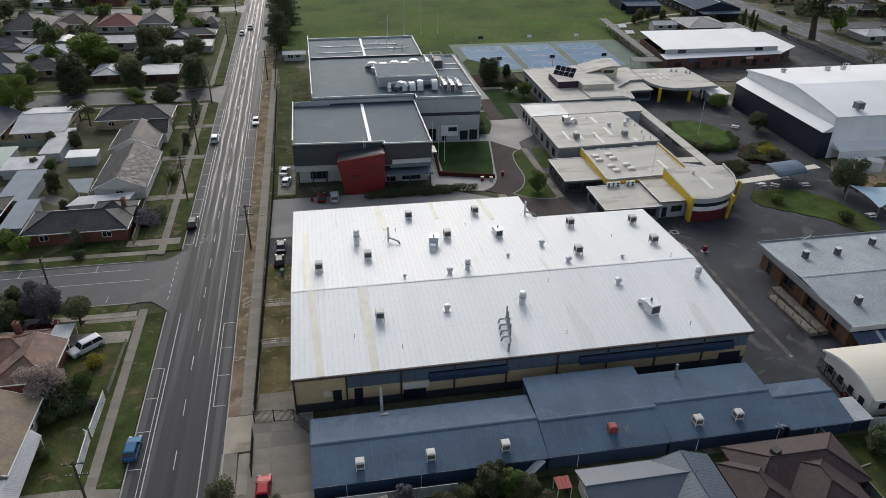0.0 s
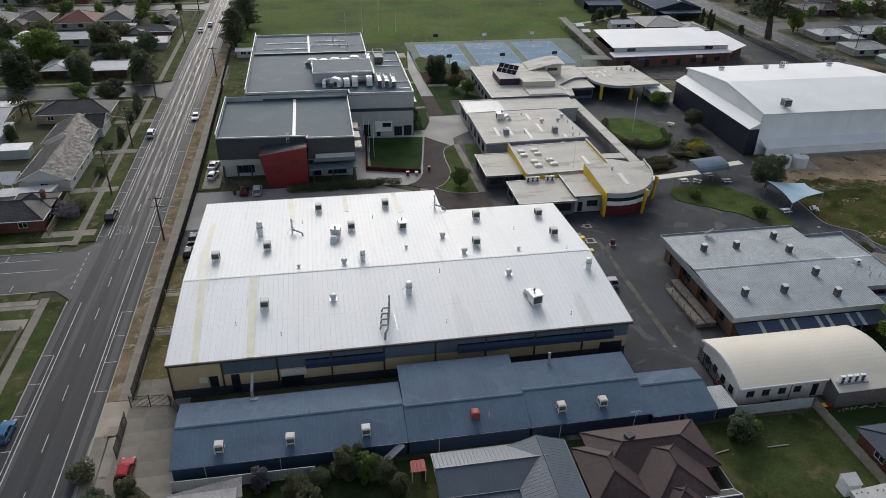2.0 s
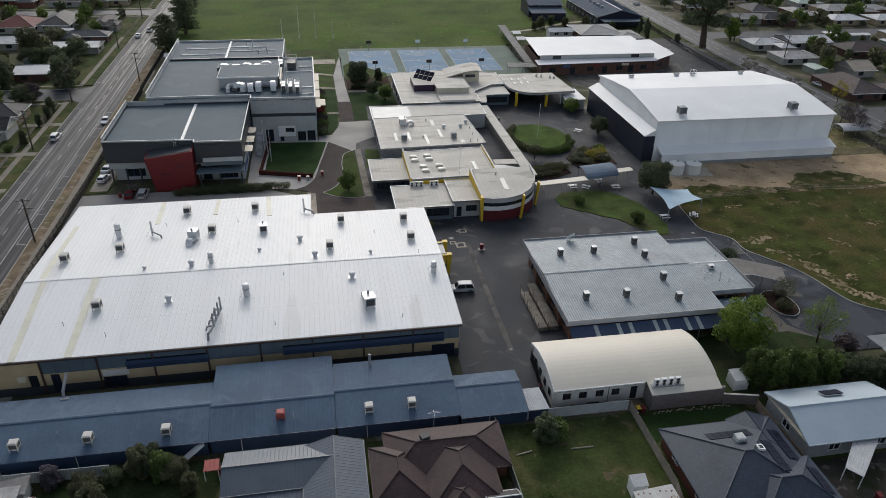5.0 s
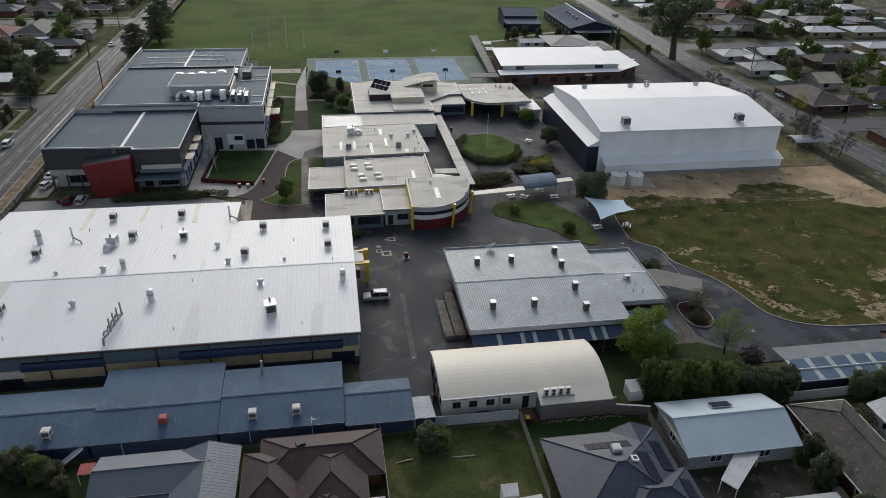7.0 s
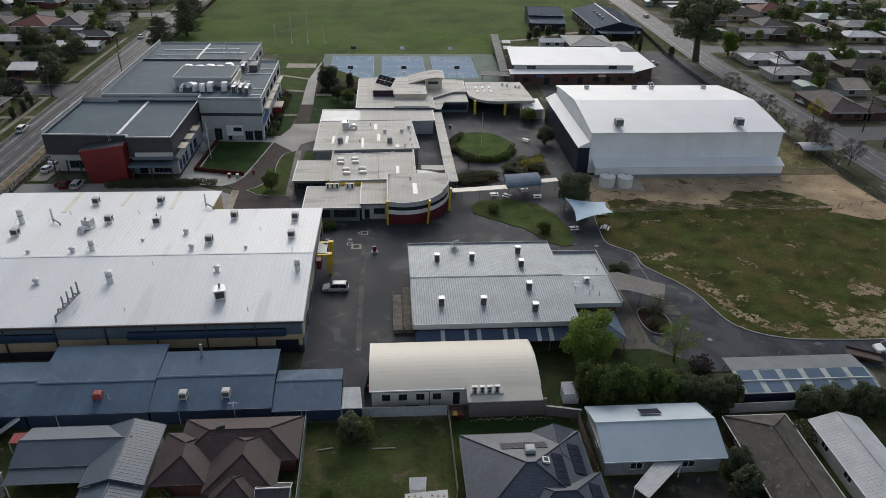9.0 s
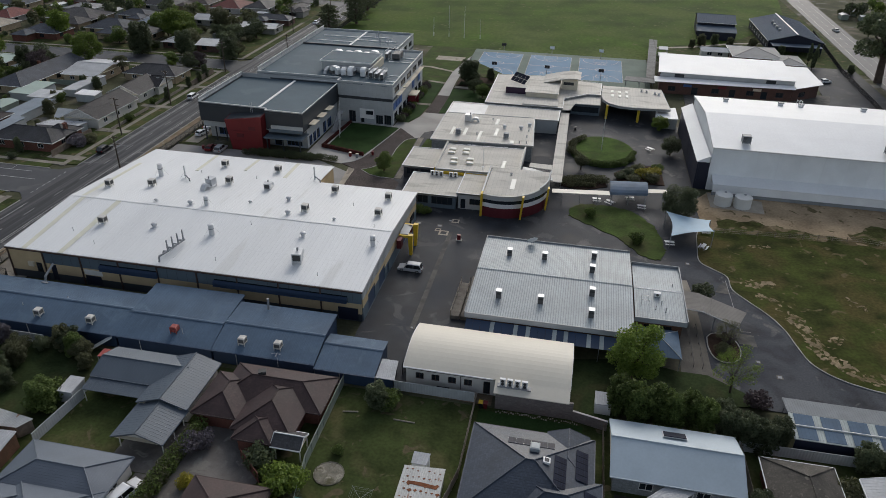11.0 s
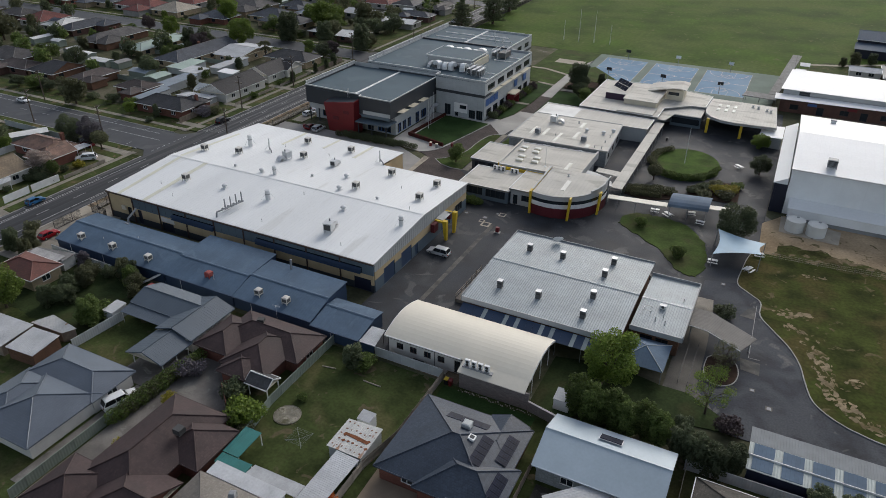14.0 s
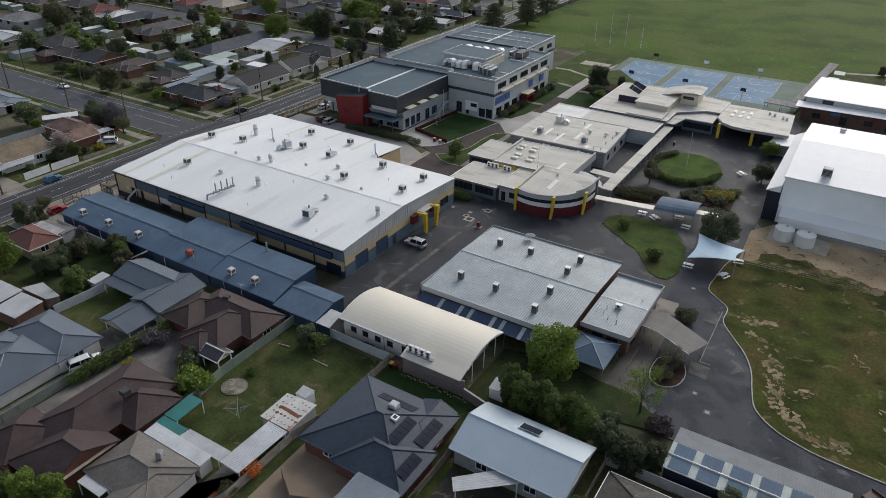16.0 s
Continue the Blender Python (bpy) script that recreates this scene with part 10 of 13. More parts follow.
def roof_panels(x, y, z, nx, ny, rx=0.0, rz=0.0):
    t = thing("solar_row", (x, y, z, rx, 0, rz), "dark solar panels fixed on a house roof", "solar panels", "solar panels on roofs")
    for i in range(nx):
        for j in range(ny):
            part("panel", Geo().box(i * 1.05, j * 1.7, 0, i * 1.05 + 1.0, j * 1.7 + 1.64, 0.05), SOLAR, t)


# north side of the nearer side street
for row in ((-76, -64.5, 130.5, 143, "xhhR", "brown", "r"), (-97, -86, 133.5, 148, "yhhL", "brown", "o"), (-118.5, -105.5, 134, 147, "xhg", "dark", "o"), (-135, -119, 129.5, 142, "xhhL", "brown", "b"), (-152, -133, 139, 152, "xhh", "ash", "b"),
            (-179, -163, 131, 146, "xgg", "pale", "w"), (-200, -186, 130, 142, "xhhR", "ash", "r"), (-222, -206, 131, 144, "xhhL", "brown", "c"), (-246, -230, 130, 143, "xhh", "slate", "b")):
    suburb_house(*row)
suburb_house(-197, -180, 150, 164, "xhh", "dull", "w", 5.4, 16)
# south side of the second side street
for row in ((-91, -79.5, 165.5, 197.5, "yhg", "slate", "c"), (-114.5, -104.5, 171.5, 198.5, "yhh", "green", "c"), (-139, -124, 172, 198, "yhhL", "ash", "o"), (-165, -151, 182, 203, "yhhR", "slate", "b"), (-178, -165.5, 184, 200, "xhh", "white", "w"),
            (-195, -181.5, 186, 202, "xhh", "red", "w"), (-216, -201, 186, 201, "xhhL", "ash", "b"), (-240, -224, 185, 200, "xhh", "brown", "c"), (-262, -247, 186, 201, "xhhR", "slate", "r")):
    suburb_house(*row)
roof_panels(-175.5, 186.0, 4.0, 5, 2, 13)
# north side of the second side street
for row in ((-93, -79.5, 232.5, 249, "xhhL", "dark", "c"), (-69, -61.5, 230, 242.5, "yhh", "pale", "b"), (-54, -43.6, 228.8, 239.5, "xgg", "white", "b"), (-112, -94, 236, 257, "xhhR", "slate", "c"), (-131.5, -116, 224.5, 241, "xhhL", "slate", "r"),
            (-139, -118, 247, 272, "xhhR", "ash", "c"), (-162, -145.5, 231, 246.5, "xhh", "cream", "c"), (-187, -163, 224, 246, "xhhR", "red", "w"), (-208, -192, 226, 242, "xhhL", "slate", "c"), (-232, -215, 226, 240, "xhh", "brown", "r"), (-165, -153, 250, 266, "yhh", "red", "w")):
    suburb_house(*row)
# back to back with the third side street
for row in ((-52, -36.5, 262, 271, "xgg", "white", "w"), (-53, -37, 275, 286, "xhhL", "slate", "b"), (-47, -37.4, 297, 315, "yhhL", "ash", "w"), (-68, -56, 299, 317, "yhg", "dark", "w"), (-83, -68.5, 296, 312, "xhh", "red", "w"),
            (-100, -87, 294, 314, "xhhL", "brown", "c"), (-117, -101.5, 293, 315, "xhh", "dark", "w"), (-136, -122, 296, 312, "xhhR", "ash", "c"), (-114, -100, 264, 279, "xhhR", "slate", "c"), (-98, -84, 258, 270, "xhh", "blue", "w"),
            (-160, -144, 290, 304, "xhhR", "brown", "r"), (-184, -168, 276, 290, "xhh", "slate", "c"), (-208, -192, 262, 276, "xhh", "ash", "w"), (-146, -132, 276, 288, "xhh", "dull", "w"), (-78, -62, 270, 281, "xgg", "pale", "w"), (-190, -174, 300, 314, "xhh", "ash", "r")):
    suburb_house(*row)
for row in ((-58, -44, 346, 358, "xhhL", "ash", "c"), (-78, -64, 348, 361, "xhh", "brown", "w"), (-100, -84, 347, 360, "xhhR", "slate", "r"), (-121, -106, 346, 360, "xhh", "pale", "w"), (-142, -127, 348, 361, "xhhL", "ash", "c"), (-59, -43, 372, 386, "xhh", "red", "w"), (-81, -66, 370, 384, "xhh", "slate", "c"), (-104, -88, 372, 386, "xhh", "ash", "w"), (-128, -112, 371, 384, "xhh", "brown", "c")):
    suburb_house(*row)
# south of the nearer side street
for row in ((-100, -84, 86, 97, "xhhR", "blue", "w"), (-122, -106, 84, 97, "xhh", "brown", "r"), (-146, -130, 85, 98, "xhhL", "slate", "c")):
    suburb_house(*row)
# across the far road
for row in ((211, 231, 181.5, 203, "yhhL", "brown", "b"), (214, 229, 224, 235, "xhh", "dull", "w"), (214.5, 229, 239, 256, "xhhR", "pale", "w"), (232, 250, 246, 259, "xgg", "pale", "w"), (247, 267, 231, 243, "xhh", "brown", "b"), (236, 253, 186, 198, "xhhL", "ash", "c"), (262, 278, 186, 199, "xhh", "slate", "c"),
            (230, 238.5, 206, 217, "xgg", "cream", "w"), (214, 230, 146, 159, "xhhR", "ash", "r"), (240, 256, 146, 159, "xhh", "slate", "c"), (214, 230, 120, 134, "xhh", "brown", "r"), (238, 254, 121, 134, "xhh", "dull", "c")):
    suburb_house(*row)
for row in ((279, 297, 285, 297, "xhh", "pale", "c"), (290, 311, 306, 320, "xhh", "dull", "c"), (301, 320, 284, 296, "xhh", "pale", "c"), (270, 284, 296, 315, "yhhL", "dull", "o"), (265, 283, 340, 356, "xhh", "red", "w"), (250, 262, 306, 321, "yhh", "ash", "c"), (233, 248, 291, 302, "xgg", "dull", "w"),
            (246, 260, 285, 298, "xhhR", "ash", "b"), (287, 301, 324, 337, "xhh", "green", "w"), (308, 327, 302, 318, "xhhL", "dull", "o"), (331, 348, 338, 351, "xhh", "pale", "w"), (222, 238, 318, 332, "xhh", "slate", "c"), (222, 238, 342, 356, "xhhL", "pale", "w"), (244, 260, 330, 343, "xhh", "brown", "c"),
            (240, 256, 362, 376, "xhh", "ash", "w"), (266, 282, 366, 380, "xhh", "pale", "c"), (292, 308, 350, 364, "xhhR", "slate", "c"), (318, 334, 366, 380, "xhh", "dull", "w")):
    suburb_house(*row)
for row in ((284, 301, 232, 246, "xhhL", "ash", "c"), (309, 326, 230, 244, "xhh", "brown", "w"), (282, 300, 206, 219, "xhh", "dull", "c"), (308, 325, 206, 219, "xhh", "slate", "c"), (331, 346, 286, 299, "xhh", "ash", "c"), (286, 303, 254, 265, "xhh", "pale", "c"), (312, 328, 252, 264, "xhh", "ash", "o"), (258, 274, 206, 219, "xhhR", "ash", "c"), (288, 304, 180, 194, "xhh", "brown", "c"), (348, 364, 322, 336, "xhh", "brown", "c"), (352, 368, 298, 312, "xhh", "pale", "w")):
    suburb_house(*row)


def in_suburb(x, y):
    """The stretch of suburb that lies open to the school."""
    if x < 0:
        return x > -262 and y < 395 and y > 44 - 0.489 * (x + 9) - 8 and not (x < -140 and y > 330)
    return x < 76 + 0.93 * (y + 14) and y < 390


def free(x, y, gap=0.0):
    return in_suburb(x, y) and not any(a - gap < x < b + gap and c - gap < y < d + gap for a, b, c, d in TAKEN)


# sheds, carports and lean-tos in the back yards
SHED_KINDS = ((6, 4, IRON_DULL, "dull grey"), (8, 5, IRON_GREY, "blue-grey"), (5, 3.4, IRON_LIGHT, "pale"), (9, 4, WHITE_IRON, "white"), (7, 5.5, IRON_GREEN, "pale green"))
SHED_MADE = {}


def put_shed(k, x, y, rz):
    m = pose(x, y, 0, 0, 0, rz)
    if k in SHED_MADE:
        copy_thing(SHED_MADE[k], m)
        return
    w, d, mt, word = SHED_KINDS[k]
    t = SHED_MADE[k] = thing("backyard_shed", m, "back yard shed with " + word + " metal roof", "shed", "back yard sheds")
    part("wall", Geo().extrude([(-d / 2, 0), (d / 2, 0), (d / 2, 2.2), (0, 2.65), (-d / 2, 2.2)], -w / 2, w / 2), FENCE_GREY, t)
    part("roof", Geo().extrude([(-d / 2 - 0.2, 2.2), (0, 2.68), (d / 2 + 0.2, 2.2), (d / 2 + 0.2, 2.27), (0, 2.76), (-d / 2 - 0.2, 2.27)], -w / 2 - 0.2, w / 2 + 0.2), mt, t)


for x, y, rz, k in ((-108, 156, 0, 3), (-159, 169.5, 90, 3), (-63, 94, 60, 3), (-74.5, 151, 90, 4), (-143, 160, 0, 2), (-100, 158, 90, 0), (-84, 153, 0, 1), (-122, 160, 0, 3)):
    put_shed(k, x, y, rz)
sheds = 0
for i in range(900):
    x, y = (rh.uniform(-250, -40), rh.uniform(120, 380)) if i < 600 else (rh.uniform(216, 340), rh.uniform(120, 380))
    if sheds < 95 and free(x, y, 5.0) and not (x < 0 and any(a - 11 < y < b + 11 for a, b in ((103, 117), (208, 220), (329, 340)))) and not (x > 0 and any(a < y < b for a, b in ((155, 182), (262, 286)))):
        put_shed(rh.choices(range(5), (4, 3, 5, 3, 1))[0], x, y, rh.choice((0, 90)) + rh.uniform(-2, 2))
        TAKEN.append((x - 4, x + 4, y - 4, y + 4))
        sheds += 1

# ---- trees and shrubs ----
def leaf_cloud(rg, blobs, count, size, flatten=1.0):
    """Many small leaf clumps set on and in a few ellipsoids: each a bent quad of its own."""
    bl = np.array(blobs, dtype=float)
    weight = bl[:, 3] * bl[:, 4]
    k = rg.choice(len(bl), count, p=weight / weight.sum())

    def unit(a):
        return a / np.linalg.norm(a, axis=1)[:, None]

    d = unit(rg.normal(size=(count, 3)))
    reach = np.where(rg.random(count) < 0.9, rg.uniform(0.7, 1.05, count), rg.uniform(0.2, 0.7, count))[:, None]
    c = bl[k, :3] + d * reach * bl[k][:, [3, 3, 4]]
    n = unit(d * 0.7 + rg.normal(size=(count, 3)) * 0.6)
    u = unit(np.cross(n, rg.normal(size=(count, 3))))
    w = np.cross(n, u)
    q = (size * rg.uniform(0.6, 1.35, count))[:, None]
    vs = np.stack([c - u * q, c - w * q * 0.62 + n * q * 0.18, c + u * q, c + w * q * 0.62 + n * q * 0.18], 1).reshape(-1, 3)
    return [tuple(p) for p in vs.tolist()], [(i, i + 1, i + 2, i + 3) for i in range(0, 4 * count, 4)]


TREES = {}


def build_tree(kind, m, label, category):
    """height about 10 for trees and 1 to 3 for shrubs; trunk, limbs and a crown of leaf clumps."""
    leaf, form, seed = kind
    rg = np.random.default_rng(seed)
    t = thing("tree" if form not in ("shrub", "hedge", "ball") else ("hedge" if form == "hedge" else "shrub"), m, label, category, "trees" if form not in ("shrub", "hedge", "ball") else "shrubs")
    g = Geo()
    blobs, count, size = [], 2600, 0.3
    if form == "broad":
        g.cyl((0, 0, -0.1), (0.1, 0.05, 2.4), 0.34, 0.24, 9)
        for i in range(9):
            a = i * 2.4 + rg.uniform(-0.4, 0.4)
            r, z = rg.uniform(1.4, 3.0), rg.uniform(2.6, 7.8)
            tip = (r * math.cos(a), r * math.sin(a), z)
            g.tube([(0.1, 0.05, 2.2), (tip[0] * 0.45, tip[1] * 0.45, 2.2 + (z - 2.2) * 0.55), tip], 0.1, 6)
            blobs.append((*tip, rg.uniform(1.2, 2.0), rg.uniform(1.0, 1.6)))
        blobs += [(0, 0, 6.4, 2.5, 2.5), (0.4, -0.3, 8.4, 1.6, 1.4), (0, 0, 4.0, 3.0, 2.4)]
        count, size = 5600, 0.25
    elif form == "bushy":
        g.cyl((0, 0, -0.1), (0, 0, 6.0), 0.25, 0.08, 7)
        for i in range(26):
            a = i * 2.4 + rg.uniform(-0.3, 0.3)
            z = 1.0 + 0.31 * i
            r = 2.3 * math.sqrt(max(0.05, 1 - ((z - 3.4) / 6.2) ** 2)) * rg.uniform(0.55, 1.0)
            tip = (r * math.cos(a), r * math.sin(a), z)
            g.tube([(0, 0, max(0.2, z - 1.4)), tip], 0.05, 4)
            blobs.append((*tip, rg.uniform(0.6, 1.0), rg.uniform(0.9, 1.5)))
        blobs.append((0, 0, 4.2, 1.9, 4.0))
        count, size = 6500, 0.22
    elif form == "fine":
        g.cyl((0, 0, -0.1), (0.1, 0, 2.6), 0.28, 0.2, 8)
        for i in range(22):
            a = i * 2.4 + rg.uniform(-0.3, 0.3)
            z = rg.uniform(2.4, 8.2)
            r = 3.1 * math.sqrt(max(0.1, 1 - ((z - 5.0) / 4.6) ** 2)) * rg.uniform(0.7, 1.0)
            tip = (r * math.cos(a), r * math.sin(a), z)
            g.tube([(0.1, 0, 2.4), (tip[0] * 0.5, tip[1] * 0.5, 2.4 + (z - 2.4) * 0.6), tip], 0.06, 5)
            blobs.append((*tip, rg.uniform(0.9, 1.4), rg.uniform(0.9, 1.4)))
        blobs.append((0, 0, 5.3, 3.0, 3.8))
        count, size = 8600, 0.18
    elif form == "small":
        g.cyl((0, 0, -0.1), (0.1, 0.05, 2.6), 0.34, 0.24, 7)
        for i in range(7):
            a = i * 2.4 + rg.uniform(-0.4, 0.4)
            r, z = rg.uniform(1.6, 3.2), rg.uniform(2.0, 7.6)
            tip = (r * math.cos(a), r * math.sin(a), z)
            g.tube([(0.1, 0.05, 2.2), tip], 0.12, 5)
            blobs.append((*tip, rg.uniform(1.3, 2.1), rg.uniform(1.1, 1.7)))
        blobs += [(0, 0, 6.2, 2.5, 2.6), (0, 0, 3.6, 3.1, 2.4)]
        count, size = 2600, 0.34
    elif form == "tall":
        g.cyl((0, 0, -0.1), (0, 0, 5.0), 0.3, 0.2, 8).cyl((0, 0, 5.0), (0.1, 0, 9.0), 0.2, 0.06, 6)
        for i in range(10):
            a, z = i * 2.4, 2.4 + 0.75 * i
            r = 2.0 * math.sin(math.pi * min(1, (i + 1.6) / 11.5)) * rg.uniform(0.6, 1.05)
            tip = (r * math.cos(a), r * math.sin(a), z)
            g.tube([(0, 0, z - 0.9), tip], 0.06, 5)
            blobs.append((*tip, rg.uniform(0.9, 1.4), rg.uniform(0.9, 1.3)))
        blobs.append((0, 0, 6, 1.6, 3.6))
        count = 3600
    elif form == "airy":
        g.cyl((0, 0, -0.1), (0.15, 0.1, 2.6), 0.2, 0.14, 8)
        for i in range(30):
            a = i * 2.4 + rg.uniform(-0.3, 0.3)
            z = rg.uniform(3.4, 8.0)
            r = 2.9 * math.sqrt(max(0.08, 1 - ((z - 5.2) / 3.4) ** 2)) * rg.uniform(0.5, 1.0)
            tip = (r * math.cos(a), r * math.sin(a), z)
            g.tube([(0.15, 0.1, 2.3), (tip[0] * 0.5, tip[1] * 0.5, 2.4 + (z - 2.4) * 0.6), tip], 0.028, 4)
            blobs.append((*tip, rg.uniform(0.6, 1.0), rg.uniform(0.5, 0.9)))
        count, size = 2600, 0.11
    elif form == "conifer":
        g.cyl((0, 0, -0.1), (0, 0, 9.6), 0.4, 0.06, 8)
        for j in range(15):
            z = 1.3 + 0.58 * j
            r = 3.5 * math.sqrt(max(0.04, 1 - ((z - 2.6) / 7.6) ** 2))
            for i in range(6):
                a = i * math.tau / 6 + j * 1.9 + rg.uniform(-0.35, 0.35)
                q = r * rg.uniform(0.5, 1.12)
                rise = rg.uniform(-0.15, 0.35)
                tip = (q * math.cos(a), q * math.sin(a), z + rise)
                g.tube([(0, 0, z - 0.3), tip], 0.05, 4)
                for f in (0.45, 0.8):
                    blobs.append((tip[0] * f, tip[1] * f, z + rise * f - 0.05, 0.35 + 0.2 * q * f, rg.uniform(0.16, 0.28)))
        blobs.append((0, 0, 9.3, 0.6, 0.9))
        count, size = 7500, 0.17
    elif form == "gum":
        g.cyl((0, 0, -0.1), (0.5, 0.2, 4.0), 0.55, 0.4, 9)
        for i in range(14):
            a = i * 2.4 + rg.uniform(-0.3, 0.3)
            r, z = rg.uniform(1.6, 4.2), rg.uniform(4.5, 10.5)
            tip = (r * math.cos(a), r * math.sin(a), z)
            g.tube([(0.5, 0.2, 3.8), (tip[0] * 0.4, tip[1] * 0.4, 3.8 + (z - 3.8) * 0.5), tip], 0.14, 6)
            blobs.append((*tip, rg.uniform(1.3, 2.1), rg.uniform(0.9, 1.5)))
        count, size = 4800, 0.3
    elif form == "palm":
        g.cyl((0, 0, -0.1), (0.2, 0, 5.2), 0.28, 0.22, 8)
        for i in range(24):
            a, up = i * 2.4, rg.uniform(-0.5, 0.9)
            d = Vector((math.cos(a), math.sin(a), 0))
            p = [Vector((0.2, 0, 5.2)), Vector((0.2, 0, 5.2)) + d * 1.1 + Vector((0, 0, 0.7 * up + 0.3)), Vector((0.2, 0, 5.2)) + d * 2.4 + Vector((0, 0, 0.5 * up - 0.5))]
            g.tube(p, 0.03, 4)
            for q in np.linspace(0.3, 1, 9):
                c = p[0].lerp(p[1], min(1, q * 2)) if q < 0.5 else p[1].lerp(p[2], q * 2 - 1)
                blobs.append((c.x, c.y, c.z, 0.22, 0.16))
        count, size = 1500, 0.2
    elif form == "ball":
        g.cyl((0, 0, -0.1), (0, 0, 1.4), 0.12, 0.08, 7)
        blobs = [(0, 0, 2.0, 1.15, 1.05), (0.4, 0.2, 2.2, 0.8, 0.8), (-0.4, -0.2, 1.9, 0.8, 0.8)]
        for a in (0, 2.1, 4.2):
            g.tube([(0, 0, 1.2), (0.6 * math.cos(a), 0.6 * math.sin(a), 2.0)], 0.04, 5)
        count, size = 2600, 0.1
    elif form == "hedge":
        for i in range(8):
            g.cyl((i * 0.75 - 2.6, 0, -0.05), (i * 0.75 - 2.6, 0.1, 0.8), 0.05, 0.03, 5)
            blobs += [(i * 0.75 - 2.6, rg.uniform(-0.15, 0.15), rg.uniform(0.6, 0.85), 0.65, 0.62)]
        count, size = 2200, 0.1
    else:
        for i in range(6):
            a = i * 2.4
            tip = (0.6 * math.cos(a), 0.6 * math.sin(a), rg.uniform(0.6, 1.1))
            g.tube([(0, 0, -0.05), tip], 0.04, 5)
            blobs.append((*tip, rg.uniform(0.5, 0.75), rg.uniform(0.45, 0.65)))
        blobs.append((0, 0, 0.8, 0.8, 0.7))
        count, size = 1300, 0.12
    part("trunk", g, BARK, t, uv=False)
    vs, fs = leaf_cloud(rg, blobs, count, size)
    cr = Geo()
    cr.v, cr.f = vs, fs
    part("crown", cr, LEAF[leaf], t, uv=False)
    return t


WORDS = {"green": "mid green", "lime": "fresh lime green", "dark": "dark green", "olive": "olive green", "yellow": "yellow-green", "plum": "purple-brown", "ember": "orange flowering", "blossom": "pale blossoming", "grey": "grey-lilac"}
FORMS = {"broad": "broad leafy tree with rounded crown", "small": "leafy garden tree with uneven crown", "bushy": "dense upright tree leafy to the ground", "fine": "full round tree with fine leaves", "tall": "tall narrow leafy tree", "airy": "thin young tree with sparse leaves", "conifer": "tall dark conifer with tiered branches",
         "gum": "large spreading gum tree", "palm": "short palm with drooping fronds", "ball": "small round clipped tree", "hedge": "clipped hedge section", "shrub": "low rounded garden shrub"}
rp = random.Random(21)


def plant(leaf, form, x, y, s=1.0, wide=1.0, z=0.0, rz=None, seed=0):
    kind = (leaf, form, seed)
    rz = rp.uniform(0, 360) if rz is None else rz
    m = pose(x, y, z, 0, 0, rz) @ Matrix.Diagonal((s * wide, s * wide, s, 1))
    if kind in TREES:
        ob, first = TREES[kind]
        t = copy_thing(ob, m @ Matrix.Diagonal((1 / ob.scale[0], 1 / ob.scale[1], 1 / ob.scale[2], 1)))
    else:
        t = build_tree(kind, m, WORDS[leaf] + " " + FORMS[form], "shrub" if form in ("shrub", "ball") else ("hedge" if form == "hedge" else "tree"))
        TREES[kind] = (t, m)
    return t


# trees of the school
plant("lime", "fine", 105.0, 67.4, 1.0, 1.08)
for x, y, q, w in ((102.6, 59.0, 0.68, 1.15), (104.8, 57.8, 0.7, 1.1), (107.2, 58.8, 0.66, 1.2), (109.6, 57.8, 0.66, 1.15), (112.0, 58.8, 0.6, 1.2), (114.2, 58.0, 0.56, 1.2)):
    plant("green", "bushy", x, y, q, w, seed=int(x) % 2)
for x, y, q in ((117.4, 57.6, 0.5), (119.4, 56.6, 0.52), (121.8, 56.0, 0.5), (124.0, 57.6, 0.46), (117.0, 60.4, 0.42), (134.1, 55.0, 0.46), (137.6, 54.6, 0.5), (141.6, 54.2, 0.55), (145, 54, 0.45)):
    plant("dark", "bushy", x, y, q, 1.4)
plant("lime", "airy", 119.2, 67.2, 0.95)
plant("olive", "airy", 120.0, 78.6, 0.62)
plant("dark", "shrub", 118.2, 94.1, 1.3, 1.3)
plant("olive", "shrub", 119.6, 77.0, 1.0, 1.3)
plant("plum", "shrub", 120.6, 80.2, 1.0)
plant("plum", "shrub", 122.6, 64.8, 1.6)
plant("dark", "fine", 116.3, 124.0, 0.86, 1.2)
plant("dark", "bushy", 54.8, 215.6, 0.78, 1.75)
plant("dark", "bushy", 61.6, 219.6, 0.42, 1.3)
plant("dark", "broad", 58.4, 203.4, 0.5, 1.2)
plant("green", "broad", 61.8, 199.0, 0.5, 1.3)
plant("green", "broad", 46.9, 134.6, 0.5, 1.2)
for i in range(9):
    plant("dark", "shrub", 53.0 + 1.4 * i, 211.4 + 0.2 * (i % 3), 0.7, 1.1)
for i, y in enumerate((170.4, 173.2, 176.0, 178.6, 181.4, 184.0, 191.4, 194.6, 198.0, 201.2, 204.4)):
    plant(("dark", "plum", "green")[i % 3], "shrub", 42.0 + 0.12 * (i % 3), y, 1.25 if i % 2 else 1.45, 0.95)
for x, y, s in ((58.6, 113.6, 1.4), (60.4, 114.6, 1.2), (56.8, 114.8, 1.1), (62.2, 114.4, 1.0)):
    plant("green", "shrub", x, y, s)
for i in range(9):
    plant("dark", "hedge", 14.0 + 4.0 * (i % 5) - (0 if i < 5 else 2), 137.6 - 1.1 * (i // 5), 1.25, 0.95, rz=0)
plant("lime", "fine", 116.2, 181.6, 0.46, 1.45)
plant("dark", "fine", 117.8, 162.8, 0.56, 1.2)
